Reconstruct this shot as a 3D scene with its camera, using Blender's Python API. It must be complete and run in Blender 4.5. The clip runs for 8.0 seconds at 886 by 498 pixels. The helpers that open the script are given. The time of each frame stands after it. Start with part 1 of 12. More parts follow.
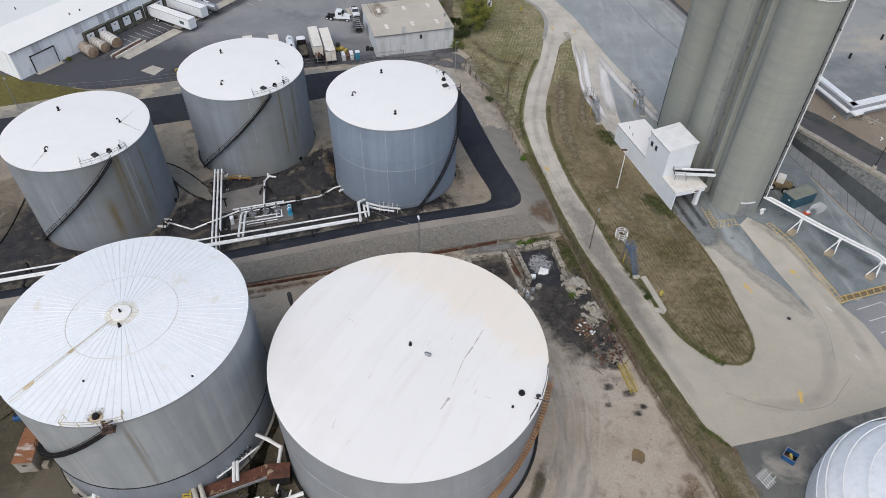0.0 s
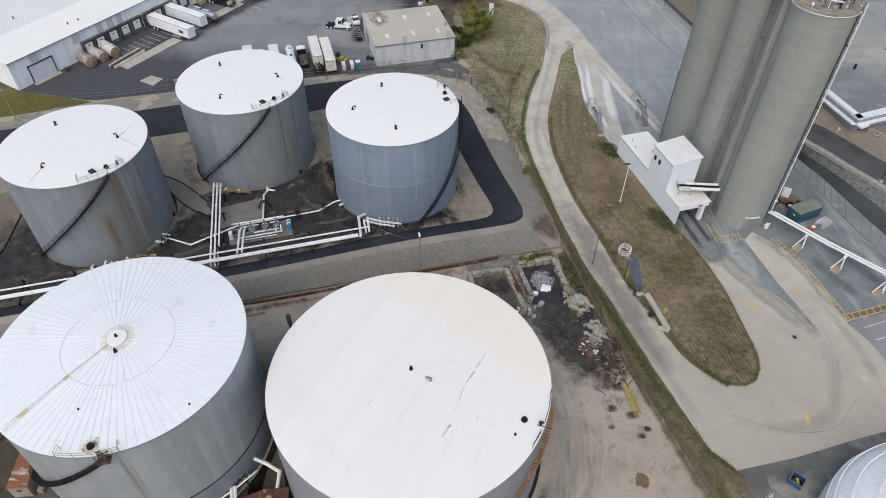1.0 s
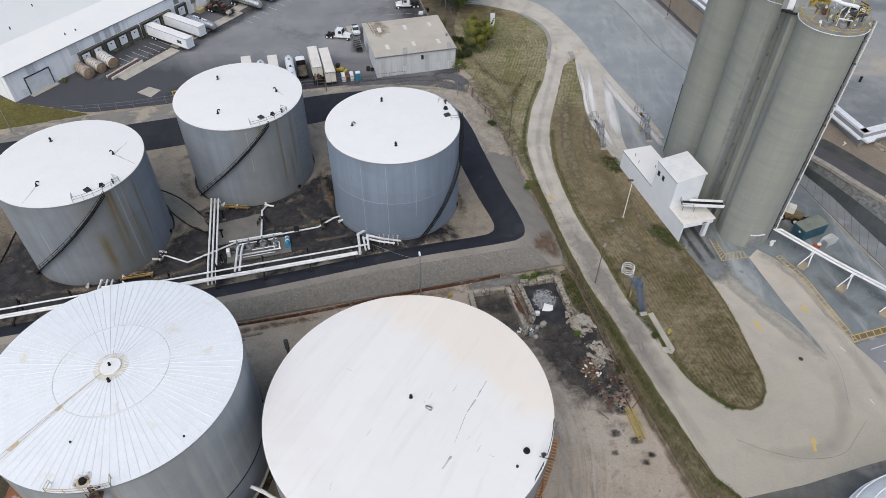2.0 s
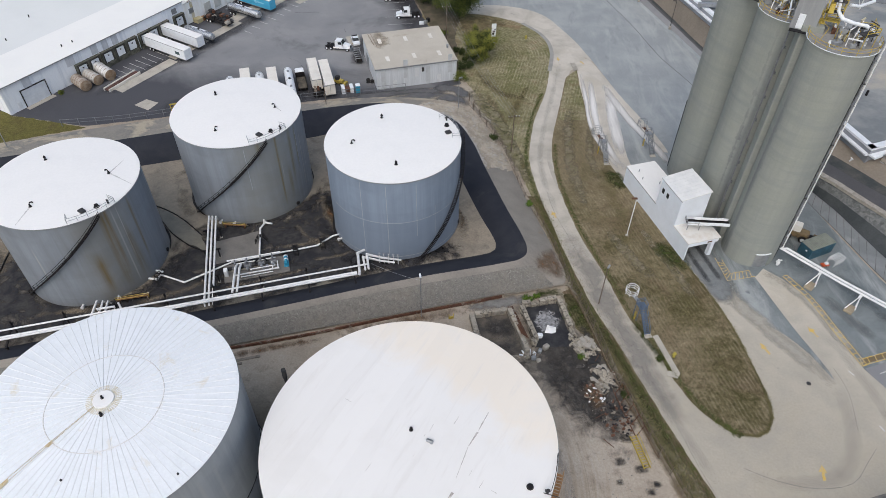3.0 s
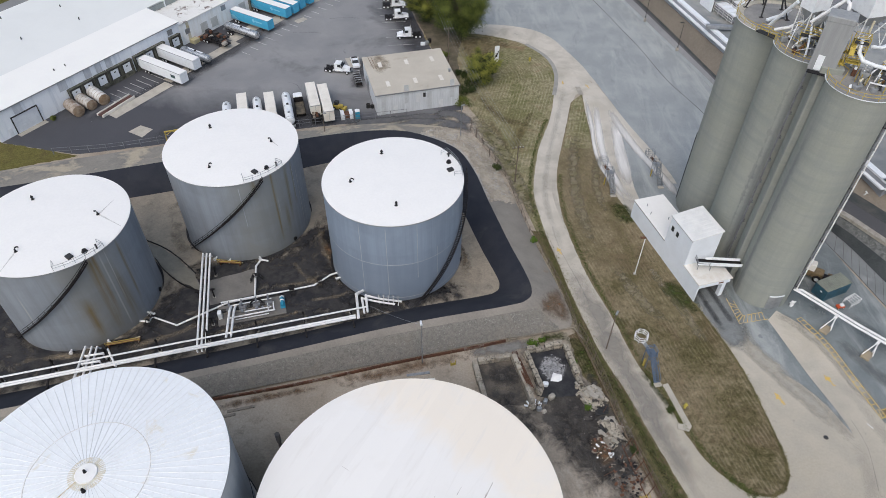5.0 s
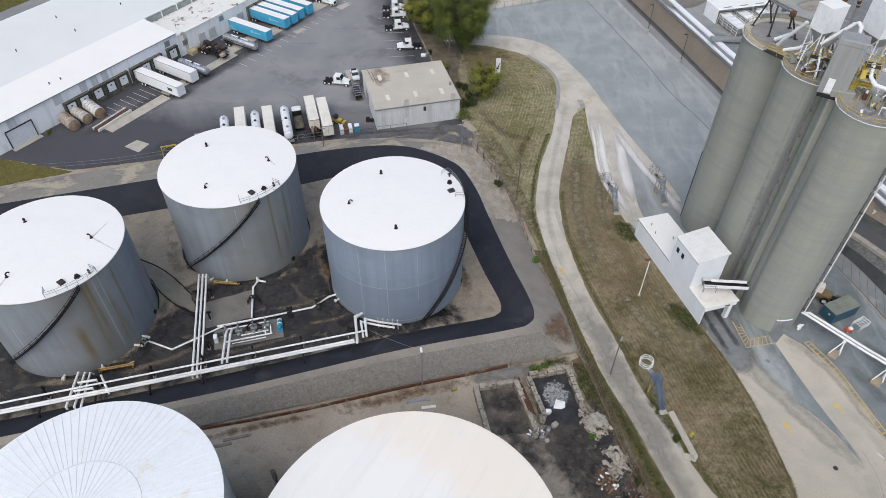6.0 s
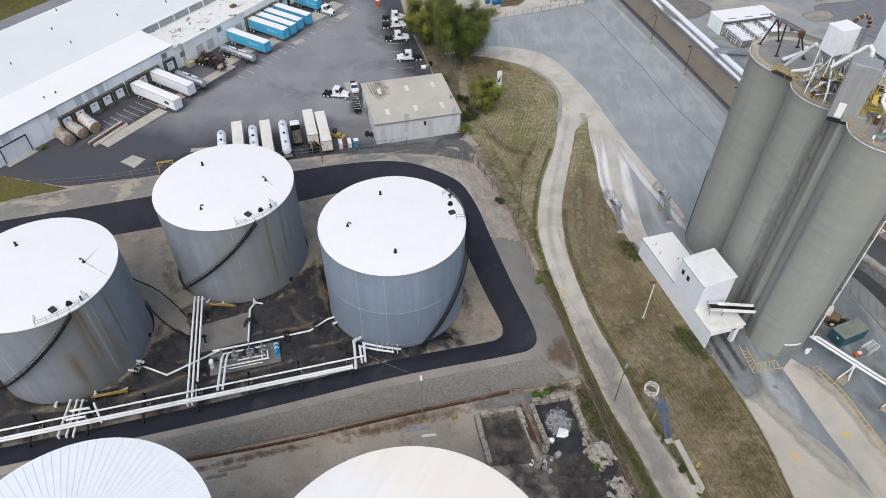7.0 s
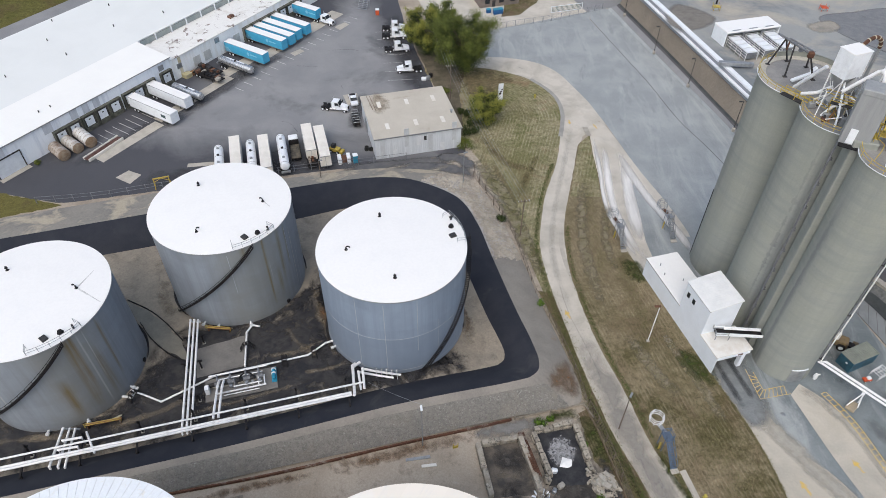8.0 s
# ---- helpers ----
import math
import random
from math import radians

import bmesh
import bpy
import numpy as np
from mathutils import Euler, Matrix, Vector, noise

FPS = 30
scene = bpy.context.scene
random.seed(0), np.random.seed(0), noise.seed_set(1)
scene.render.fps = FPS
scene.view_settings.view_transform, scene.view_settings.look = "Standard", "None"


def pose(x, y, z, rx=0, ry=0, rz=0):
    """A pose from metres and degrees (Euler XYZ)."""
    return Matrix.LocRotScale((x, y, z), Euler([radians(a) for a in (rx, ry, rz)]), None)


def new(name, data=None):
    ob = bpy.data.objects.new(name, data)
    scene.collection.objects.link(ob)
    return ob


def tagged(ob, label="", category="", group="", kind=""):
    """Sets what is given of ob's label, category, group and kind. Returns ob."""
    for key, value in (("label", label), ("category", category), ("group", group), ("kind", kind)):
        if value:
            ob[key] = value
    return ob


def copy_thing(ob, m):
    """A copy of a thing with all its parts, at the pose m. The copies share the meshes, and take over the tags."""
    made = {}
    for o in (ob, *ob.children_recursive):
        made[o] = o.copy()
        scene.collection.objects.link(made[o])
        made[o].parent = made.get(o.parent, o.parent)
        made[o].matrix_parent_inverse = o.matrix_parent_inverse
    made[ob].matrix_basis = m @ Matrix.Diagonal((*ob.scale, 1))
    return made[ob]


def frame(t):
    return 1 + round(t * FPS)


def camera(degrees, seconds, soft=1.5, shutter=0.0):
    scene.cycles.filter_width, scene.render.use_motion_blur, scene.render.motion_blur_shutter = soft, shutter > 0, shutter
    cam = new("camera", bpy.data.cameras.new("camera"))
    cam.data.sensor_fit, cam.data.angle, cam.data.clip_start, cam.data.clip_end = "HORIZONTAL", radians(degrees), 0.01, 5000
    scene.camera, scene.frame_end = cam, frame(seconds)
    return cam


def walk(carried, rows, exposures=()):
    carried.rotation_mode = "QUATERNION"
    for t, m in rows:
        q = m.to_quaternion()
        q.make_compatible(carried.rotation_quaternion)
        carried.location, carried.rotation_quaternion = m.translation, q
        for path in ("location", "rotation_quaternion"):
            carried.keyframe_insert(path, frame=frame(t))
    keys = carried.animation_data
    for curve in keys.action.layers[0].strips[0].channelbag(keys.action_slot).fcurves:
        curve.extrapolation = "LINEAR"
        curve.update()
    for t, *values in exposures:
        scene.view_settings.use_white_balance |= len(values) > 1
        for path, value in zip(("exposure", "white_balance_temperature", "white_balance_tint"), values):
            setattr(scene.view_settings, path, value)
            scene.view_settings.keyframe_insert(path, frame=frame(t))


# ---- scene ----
cam = camera(67.26, 8.0, soft=0.6)
# seconds, x, y, z, pitch, roll, yaw
PATH = [
    (0.0, 0.000, 0.000, 90.000, -44.618, 0.615, 0.000),
    (0.5, -0.038, 1.467, 90.581, -44.637, 0.595, 0.047),
    (1.0, -0.093, 3.161, 91.149, -44.618, 0.570, 0.092),
    (1.5, -0.114, 4.871, 91.681, -44.593, 0.577, 0.126),
    (3.0, -0.317, 10.778, 93.339, -44.518, 0.586, 0.196),
    (3.5, -0.395, 12.766, 93.851, -44.496, 0.594, 0.229),
    (4.0, -0.434, 14.912, 94.497, -44.485, 0.583, 0.273),
    (4.5, -0.492, 17.011, 95.070, -44.494, 0.586, 0.300),
    (6.0, -0.687, 23.722, 96.777, -44.448, 0.593, 0.368),
    (6.5, -0.694, 25.917, 97.311, -44.432, 0.585, 0.395),
    (7.0, -0.770, 28.283, 97.908, -44.416, 0.566, 0.418),
    (7.5, -0.861, 30.545, 98.479, -44.421, 0.584, 0.440),
    (8.0, -0.930, 32.933, 99.121, -44.433, 0.571, 0.435),
]
EXPOSURE = -0.06
walk(cam, [(t, pose(x, y, z, 0, 0, yaw) @ pose(0, 0, 0, 90 + pitch) @ pose(0, 0, 0, 0, 0, roll)) for t, x, y, z, pitch, roll, yaw in PATH], [(0.0, EXPOSURE - 0.02), (4.5, EXPOSURE + 0.01), (8.0, EXPOSURE + 0.17)])

# ---- world, sun, exposure ----
world = bpy.data.worlds.new("sky")
scene.world = world
world.use_nodes = True
wn = world.node_tree.nodes
sky = wn.new("ShaderNodeTexSky")
sky.sky_type = "NISHITA"
sky.sun_disc = False
sky.sun_elevation, sky.sun_rotation = radians(52), radians(200)
sky.air_density, sky.dust_density, sky.ozone_density = 1.0, 4.0, 1.0
world.node_tree.links.new(sky.outputs[0], wn["Background"].inputs[0])
wn["Background"].inputs[1].default_value = 0.15
sun = new("sun", bpy.data.lights.new("sun", "SUN"))
sun.data.energy, sun.data.angle, sun.data.color = 1.2, radians(110), (0.94, 0.985, 0.96)
sun.matrix_basis = pose(0, 0, 200, 38, 0, -20)

# ---- mesh helpers ----
TAU = 2 * math.pi


class Geo:
    """Collects the faces of one mesh."""

    def __init__(self):
        self.v, self.f = [], []

    def add(self, verts, faces):
        n = len(self.v)
        self.v += [tuple(p) for p in verts]
        self.f += [tuple(i + n for i in q) for q in faces]
        return self

    def box(self, cx, cy, z0, sx, sy, sz, rz=0.0, taper=1.0, m=None):
        c, s = math.cos(radians(rz)), math.sin(radians(rz))
        vs = []
        for k, z in ((1.0, z0), (taper, z0 + sz)):
            for a, b in ((-1, -1), (1, -1), (1, 1), (-1, 1)):
                x, y = a * sx * k / 2, b * sy * k / 2
                vs.append(Vector((cx + c * x - s * y, cy + s * x + c * y, z)))
        if m:
            vs = [m @ p for p in vs]
        return self.add(vs, [(3, 2, 1, 0), (4, 5, 6, 7), (0, 1, 5, 4), (1, 2, 6, 5), (2, 3, 7, 6), (3, 0, 4, 7)])

    def bevel_box(self, cx, cy, z0, sx, sy, sz, b=0.05):
        """A box with its upright and top edges cut."""
        vs = []
        for z, k in ((z0, 0), (z0 + sz - b, 0), (z0 + sz, b)):
            hx, hy = sx / 2 - k, sy / 2 - k
            for x, y in ((-hx + b, -hy), (hx - b, -hy), (hx, -hy + b), (hx, hy - b), (hx - b, hy), (-hx + b, hy), (-hx, hy - b), (-hx, -hy + b)):
                vs.append((cx + x, cy + y, z))
        fs = [tuple(range(7, -1, -1)), tuple(range(16, 24))]
        for r in (0, 8):
            fs += [(r + i, r + (i + 1) % 8, r + 8 + (i + 1) % 8, r + 8 + i) for i in range(8)]
        return self.add(vs, fs)

    def tube(self, pts, r, n=8, caps=True, r1=None):
        pts = [Vector(p) for p in pts]
        vs, k = [], len(pts)
        up = None
        for i, p in enumerate(pts):
            a = (pts[min(i + 1, k - 1)] - pts[max(i - 1, 0)]).normalized()
            side = a.cross(Vector((0, 0, 1)) if abs(a.z) < 0.95 else Vector((1, 0, 0)) if up is None else up).normalized()
            up = side.cross(a)
            rr = r if r1 is None else r + (r1 - r) * i / (k - 1)
            if 0 < i < k - 1:
                b1, b2 = (pts[i] - pts[i - 1]).normalized(), (pts[i + 1] - pts[i]).normalized()
                rr = rr / max(0.6, math.sqrt((1 + b1.dot(b2)) / 2))
            vs += [p + rr * (math.cos(TAU * j / n) * side + math.sin(TAU * j / n) * up) for j in range(n)]
        fs = [(i * n + j, i * n + (j + 1) % n, (i + 1) * n + (j + 1) % n, (i + 1) * n + j) for i in range(k - 1) for j in range(n)]
        if caps:
            fs += [tuple(range(n - 1, -1, -1)), tuple((k - 1) * n + j for j in range(n))]
        return self.add(vs, fs)

    def lathe(self, profile, n=48, cx=0.0, cy=0.0, a0=0.0, a1=360.0):
        """Turns (radius, height) pairs round the upright axis."""
        full = abs(a1 - a0) > 359.9
        m = n if full else n + 1
        vs, rows = [], []
        for r, z in profile:
            if r < 1e-6 and full:
                rows.append([len(vs)] * m)
                vs.append((cx, cy, z))
            else:
                rows.append(list(range(len(vs), len(vs) + m)))
                vs += [(cx + r * math.cos(radians(a0 + (a1 - a0) * j / n)), cy + r * math.sin(radians(a0 + (a1 - a0) * j / n)), z) for j in range(m)]
        fs = []
        for a, b in zip(rows, rows[1:]):
            for j in range(m if full else m - 1):
                q = (a[j], a[(j + 1) % m], b[(j + 1) % m], b[j])
                q = tuple(dict.fromkeys(q))
                if len(q) > 2:
                    fs.append(q)
        return self.add(vs, fs)

    def prism(self, poly, z0, z1):
        n = len(poly)
        area = sum(poly[i - 1][0] * poly[i][1] - poly[i][0] * poly[i - 1][1] for i in range(n))
        if area < 0:
            poly = poly[::-1]
        vs = [(x, y, z0) for x, y in poly] + [(x, y, z1) for x, y in poly]
        return self.add(vs, [tuple(range(n - 1, -1, -1)), tuple(range(n, 2 * n))] + [(i, (i + 1) % n, n + (i + 1) % n, n + i) for i in range(n)])

    def loft(self, rows, closed=False):
        k = len(rows[0])
        fs = []
        for a in range(len(rows) - 1):
            for j in range(k if closed else k - 1):
                fs.append((a * k + j, a * k + (j + 1) % k, (a + 1) * k + (j + 1) % k, (a + 1) * k + j))
        return self.add([p for r in rows for p in r], fs)

    def mesh(self, name, mat, smooth=35):
        me = bpy.data.meshes.new(name)
        me.from_pydata([tuple(p) for p in self.v], [], self.f)
        me.materials.append(mat)
        if smooth:
            me.shade_smooth()
            me.set_sharp_from_angle(angle=radians(smooth))
        me.update()
        return me


def part(name, geo, mat, parent, label="", m=None, smooth=35):
    """One mesh under a thing or a part; geo may be a ready mesh."""
    ob = new(name, geo if isinstance(geo, bpy.types.Mesh) else geo.mesh(name, mat, smooth))
    ob.parent = parent
    if m:
        ob.matrix_basis = m
    return tagged(ob, label)


def thing(name, m, label, category, group="", kind=""):
    ob = new(name)
    ob.empty_display_size = 0.3
    ob.matrix_basis = m
    return tagged(ob, label, category, group, kind)


def single(name, geo, mat, label, category, group="", kind="", m=None, smooth=35):
    ob = new(name, geo.mesh(name, mat, smooth))
    if m:
        ob.matrix_basis = m
    return tagged(ob, label, category, group, kind)


def spline(pts, step=2.0, closed=False):
    """A smooth line through a few points of the plan."""
    pts = [Vector(p if len(p) == 3 else (*p, 0.0)) for p in pts]
    k, out = len(pts), []
    for i in range(k if closed else k - 1):
        p = [pts[(i + d) % k] if closed else pts[max(0, min(k - 1, i + d))] for d in (-1, 0, 1, 2)]
        n = max(1, int((p[2] - p[1]).length / step))
        for j in range(n):
            t = j / n
            out.append(0.5 * (2 * p[1] + (p[2] - p[0]) * t + (2 * p[0] - 5 * p[1] + 4 * p[2] - p[3]) * t * t + (3 * p[1] - p[0] - 3 * p[2] + p[3]) * t ** 3))
    if not closed:
        out.append(pts[-1])
    return out


def ragged(pts, amp=0.3, step=1.0, seed=0.0):
    """An uneven outline, for soil and turf edges."""
    out, k = [], len(pts)
    for i in range(k):
        a, b = Vector(pts[i][:2]), Vector(pts[(i + 1) % k][:2])
        n = max(1, int((b - a).length / step))
        d = (b - a).normalized() if (b - a).length > 1e-6 else Vector((1, 0))
        for j in range(n):
            p = a + (b - a) * j / n
            w = noise.noise((p.x * 0.45, p.y * 0.45, seed)) + 0.6 * noise.noise((p.x * 1.7, p.y * 1.7, seed + 7))
            p = p + Vector((-d.y, d.x)) * w * amp
            out.append((p.x, p.y))
    return out


def xy(pts):
    return [(p[0], p[1]) for p in pts]


def strip(geo, pts, width, z, lift=0.0):
    """A flat band along a line of the plan."""
    pts = [Vector(p[:2]) for p in pts]
    left, right = [], []
    for i, p in enumerate(pts):
        d = (pts[min(i + 1, len(pts) - 1)] - pts[max(i - 1, 0)]).normalized()
        q = Vector((-d.y, d.x)) * width / 2
        left.append((*(p + q), z))
        right.append((*(p - q), z))
    return geo.loft([right, left])


def faded(name, verts, faces, fade, mat, label, category):
    """A thin film whose cover fades towards its edge."""
    me = bpy.data.meshes.new(name)
    me.from_pydata(verts, [], faces)
    me.attributes.new("fade", "FLOAT", "POINT").data.foreach_set("value", fade)
    me.materials.append(mat)
    me.update()
    return tagged(new(name, me), label, category, kind="structure")


def soft_poly(name, poly, z, w, mat, label, category="ground", step=1.2):
    """A film over a rounded outline; w is half the width of its faded edge. z may be a height or a function of x and y."""
    pts = [Vector(p[:2]) for p in spline(poly, step, True)]
    k = len(pts)
    if sum(pts[i - 1].x * pts[i].y - pts[i].x * pts[i - 1].y for i in range(k)) < 0:
        pts.reverse()
    vs, fade = [], []
    for d, f in ((w, 0.0), (w / 3, 0.35), (-w / 3, 0.7), (-w, 1.0)):
        for i in range(k):
            q = (pts[(i + 1) % k] - pts[i - 1]).normalized()
            p = pts[i] + Vector((q.y, -q.x)) * d
            vs.append((p.x, p.y, z(p.x, p.y) if callable(z) else z))
            fade.append(f)
    fs = [(r * k + i, r * k + (i + 1) % k, (r + 1) * k + (i + 1) % k, (r + 1) * k + i) for r in range(3) for i in range(k)]
    fs.append(tuple(range(3 * k, 4 * k)))
    return faded(name, vs, fs, fade, mat, label, category)


def soft_strip(name, pts, width, z, mat, label, category="ground", step=1.0):
    """A film along a line, faded at both sides and both ends."""
    pts = [Vector(p[:2]) for p in spline(pts, step)]
    k = len(pts)
    vs, fade = [], []
    for o, f in ((-0.5, 0.0), (-0.25, 0.65), (0.0, 1.0), (0.25, 0.65), (0.5, 0.0)):
        for i, p in enumerate(pts):
            q = (pts[min(i + 1, k - 1)] - pts[max(i - 1, 0)]).normalized()
            v = p + Vector((q.y, -q.x)) * o * width
            vs.append((v.x, v.y, z(v.x, v.y) if callable(z) else z))
            fade.append(f * min(1.0, 4.0 * min(i, k - 1 - i) / (k - 1)))
    fs = [(r * k + i, (r + 1) * k + i, (r + 1) * k + i + 1, r * k + i + 1) for r in range(4) for i in range(k - 1)]
    return faded(name, vs, [q[::-1] for q in fs], fade, mat, label, category)


# ---- materials ----
class Nodes:
    def __init__(self, name):
        self.mat = bpy.data.materials.new(name)
        self.mat.use_nodes = True
        self.tree = self.mat.node_tree
        self.bsdf = self.tree.nodes["Principled BSDF"]

    def node(self, kind, **sets):
        n = self.tree.nodes.new(kind)
        for key, val in sets.items():
            if key == "operation":
                n.operation = val
            elif key == "blend":
                n.blend_type = val
            elif key == "feature":
                n.feature = val
        return n

    def link(self, a, b):
        self.tree.links.new(a, b)

    def coords(self, world=False, scale=(1, 1, 1)):
        src = self.node("ShaderNodeNewGeometry").outputs["Position"] if world else self.node("ShaderNodeTexCoord").outputs["Object"]
        mp = self.node("ShaderNodeMapping")
        mp.inputs["Scale"].default_value = scale
        self.link(src, mp.inputs["Vector"])
        return mp.outputs[0]

    def noise(self, vec, scale, detail=4.0, rough=0.55, distort=0.0):
        n = self.node("ShaderNodeTexNoise")
        n.inputs["Scale"].default_value, n.inputs["Detail"].default_value = scale, detail
        n.inputs["Roughness"].default_value, n.inputs["Distortion"].default_value = rough, distort
        self.link(vec, n.inputs["Vector"])
        return n.outputs["Fac"]

    def ramp(self, fac, lo, hi, a=0.0, b=1.0):
        n = self.node("ShaderNodeMapRange")
        for key, val in zip(("From Min", "From Max", "To Min", "To Max"), (lo, hi, a, b)):
            n.inputs[key].default_value = val
        self.link(fac, n.inputs["Value"])
        return n.outputs[0]

    def math(self, op, a, b=None):
        n = self.node("ShaderNodeMath", operation=op)
        for i, v in enumerate((a, b)):
            if v is None:
                continue
            if isinstance(v, (int, float)):
                n.inputs[i].default_value = v
            else:
                self.link(v, n.inputs[i])
        return n.outputs[0]

    def mix(self, fac, a, b, blend="MIX"):
        n = self.node("ShaderNodeMix")
        n.data_type, n.blend_type = "RGBA", blend
        for sock, v in ((n.inputs[0], fac), (n.inputs[6], a), (n.inputs[7], b)):
            if isinstance(v, (int, float)):
                sock.default_value = v
            elif isinstance(v, tuple):
                sock.default_value = (*v, 1)
            else:
                self.link(v, sock)
        return n.outputs[2]

    def grey(self, value):
        n = self.node("ShaderNodeCombineColor")
        for i in range(3):
            self.link(value, n.inputs[i])
        return n.outputs[0]

    def bump(self, height, strength=0.3, distance=0.05):
        n = self.node("ShaderNodeBump")
        n.inputs["Strength"].default_value, n.inputs["Distance"].default_value = strength, distance
        self.link(height, n.inputs["Height"])
        self.link(n.outputs[0], self.bsdf.inputs["Normal"])

    def done(self, color, rough=0.6, metal=0.0, spec=0.5):
        for key, v in (("Base Color", color), ("Roughness", rough), ("Metallic", metal), ("Specular IOR Level", spec)):
            sock = self.bsdf.inputs[key]
            if isinstance(v, tuple):
                sock.default_value = (*v, 1)
            elif isinstance(v, (int, float)):
                sock.default_value = v
            else:
                self.link(v, sock)
        return self.mat


def surface(name, color, other=None, rough=0.6, metal=0.0, scale=0.5, edges=(0.4, 0.65), fine=8.0, grain=0.2, bump=0.0, world=False, stretch=(1, 1, 1), third=None, third_scale=0.15, third_edges=(0.5, 0.65), vary=0.0, spec=0.3):
    """A weathered surface: blotches of a second and third colour, fine grain, and a slight relief."""
    n = Nodes(name)
    vec = n.coords(world, stretch)
    col = color
    if other:
        col = n.mix(n.ramp(n.noise(vec, scale, 6.0, 0.6, 0.3), *edges), color, other)
    if third:
        col = n.mix(n.ramp(n.noise(vec, third_scale, 7.0, 0.62, 0.6), *third_edges), col, third)
    g = n.noise(vec, fine, 5.0, 0.7)
    col = n.mix(1.0, col, n.grey(n.ramp(g, 0.25, 0.75, 1 - grain, 1 + grain)), "MULTIPLY")
    if vary:
        rnd = n.node("ShaderNodeObjectInfo").outputs["Random"]
        col = n.mix(1.0, col, n.grey(n.ramp(rnd, 0.0, 1.0, 1 - vary, 1 + vary)), "MULTIPLY")
    if bump:
        n.bump(g, 0.6, bump)
    return n.done(col, n.ramp(g, 0.2, 0.8, max(0.05, rough - 0.1), min(1.0, rough + 0.1)), metal, spec)


def speckled(name, dark, light, size, world=True, soil=None, soil_scale=0.12, soil_edges=(0.5, 0.68), bump=0.05):
    """Loose stone: cells of uneven tone, patched with soil."""
    n = Nodes(name)
    vec = n.coords(world)
    cell = n.node("ShaderNodeTexVoronoi")
    cell.inputs["Scale"].default_value = size
    n.link(vec, cell.inputs["Vector"])
    tone = n.node("ShaderNodeSeparateColor")
    n.link(cell.outputs["Color"], tone.inputs[0])
    blot = n.noise(vec, size * 0.25, 5.0, 0.65)
    fac = n.math("MULTIPLY", n.math("ADD", tone.outputs[0], n.ramp(blot, 0.3, 0.7)), 0.5)
    col = n.mix(fac, dark, light)
    if soil:
        col = n.mix(n.ramp(n.noise(vec, soil_scale, 6.0, 0.6, 0.5), *soil_edges), col, soil)
    n.bump(cell.outputs["Distance"], 0.8, bump)
    return n.done(col, 0.9, 0.0, 0.2)


def film(name, color, other, opacity=0.85, scale=0.35, ragged_=0.7, stretch=(1, 1, 1), blot=0.6, turn=0.0, grain=0.18, edge=(0.3, 0.8)):
    """Dust, soot or damp lying on a surface: two tones, broken up along its faded edge."""
    n = Nodes(name)
    mp = n.node("ShaderNodeMapping")
    mp.inputs["Rotation"].default_value, mp.inputs["Scale"].default_value = (0, 0, radians(turn)), stretch
    n.link(n.node("ShaderNodeNewGeometry").outputs["Position"], mp.inputs["Vector"])
    vec = mp.outputs[0]
    fade = n.node("ShaderNodeAttribute")
    fade.attribute_name = "fade"
    wild = n.ramp(n.noise(vec, scale, 7.0, 0.66, 0.5), 0.25, 0.75, -ragged_, ragged_)
    cover = n.ramp(n.math("ADD", fade.outputs["Fac"], wild), *edge, 0.0, opacity)
    cover = n.math("MULTIPLY", cover, n.ramp(fade.outputs["Fac"], 0.0, 0.25))
    g = n.noise(vec, 4.0, 5.0, 0.7)
    col = n.mix(n.ramp(n.noise(vec, blot, 6.0, 0.64, 0.4), 0.4, 0.62), color, other)
    col = n.mix(1.0, col, n.grey(n.ramp(g, 0.25, 0.75, 1 - grain, 1 + grain)), "MULTIPLY")
    n.done(col, 0.9, 0.0, 0.15)
    clear, both = n.node("ShaderNodeBsdfTransparent"), n.node("ShaderNodeMixShader")
    n.link(cover, both.inputs[0])
    n.link(clear.outputs[0], both.inputs[1])
    n.link(n.bsdf.outputs[0], both.inputs[2])
    n.link(both.outputs[0], n.tree.nodes["Material Output"].inputs["Surface"])
    return n.mat


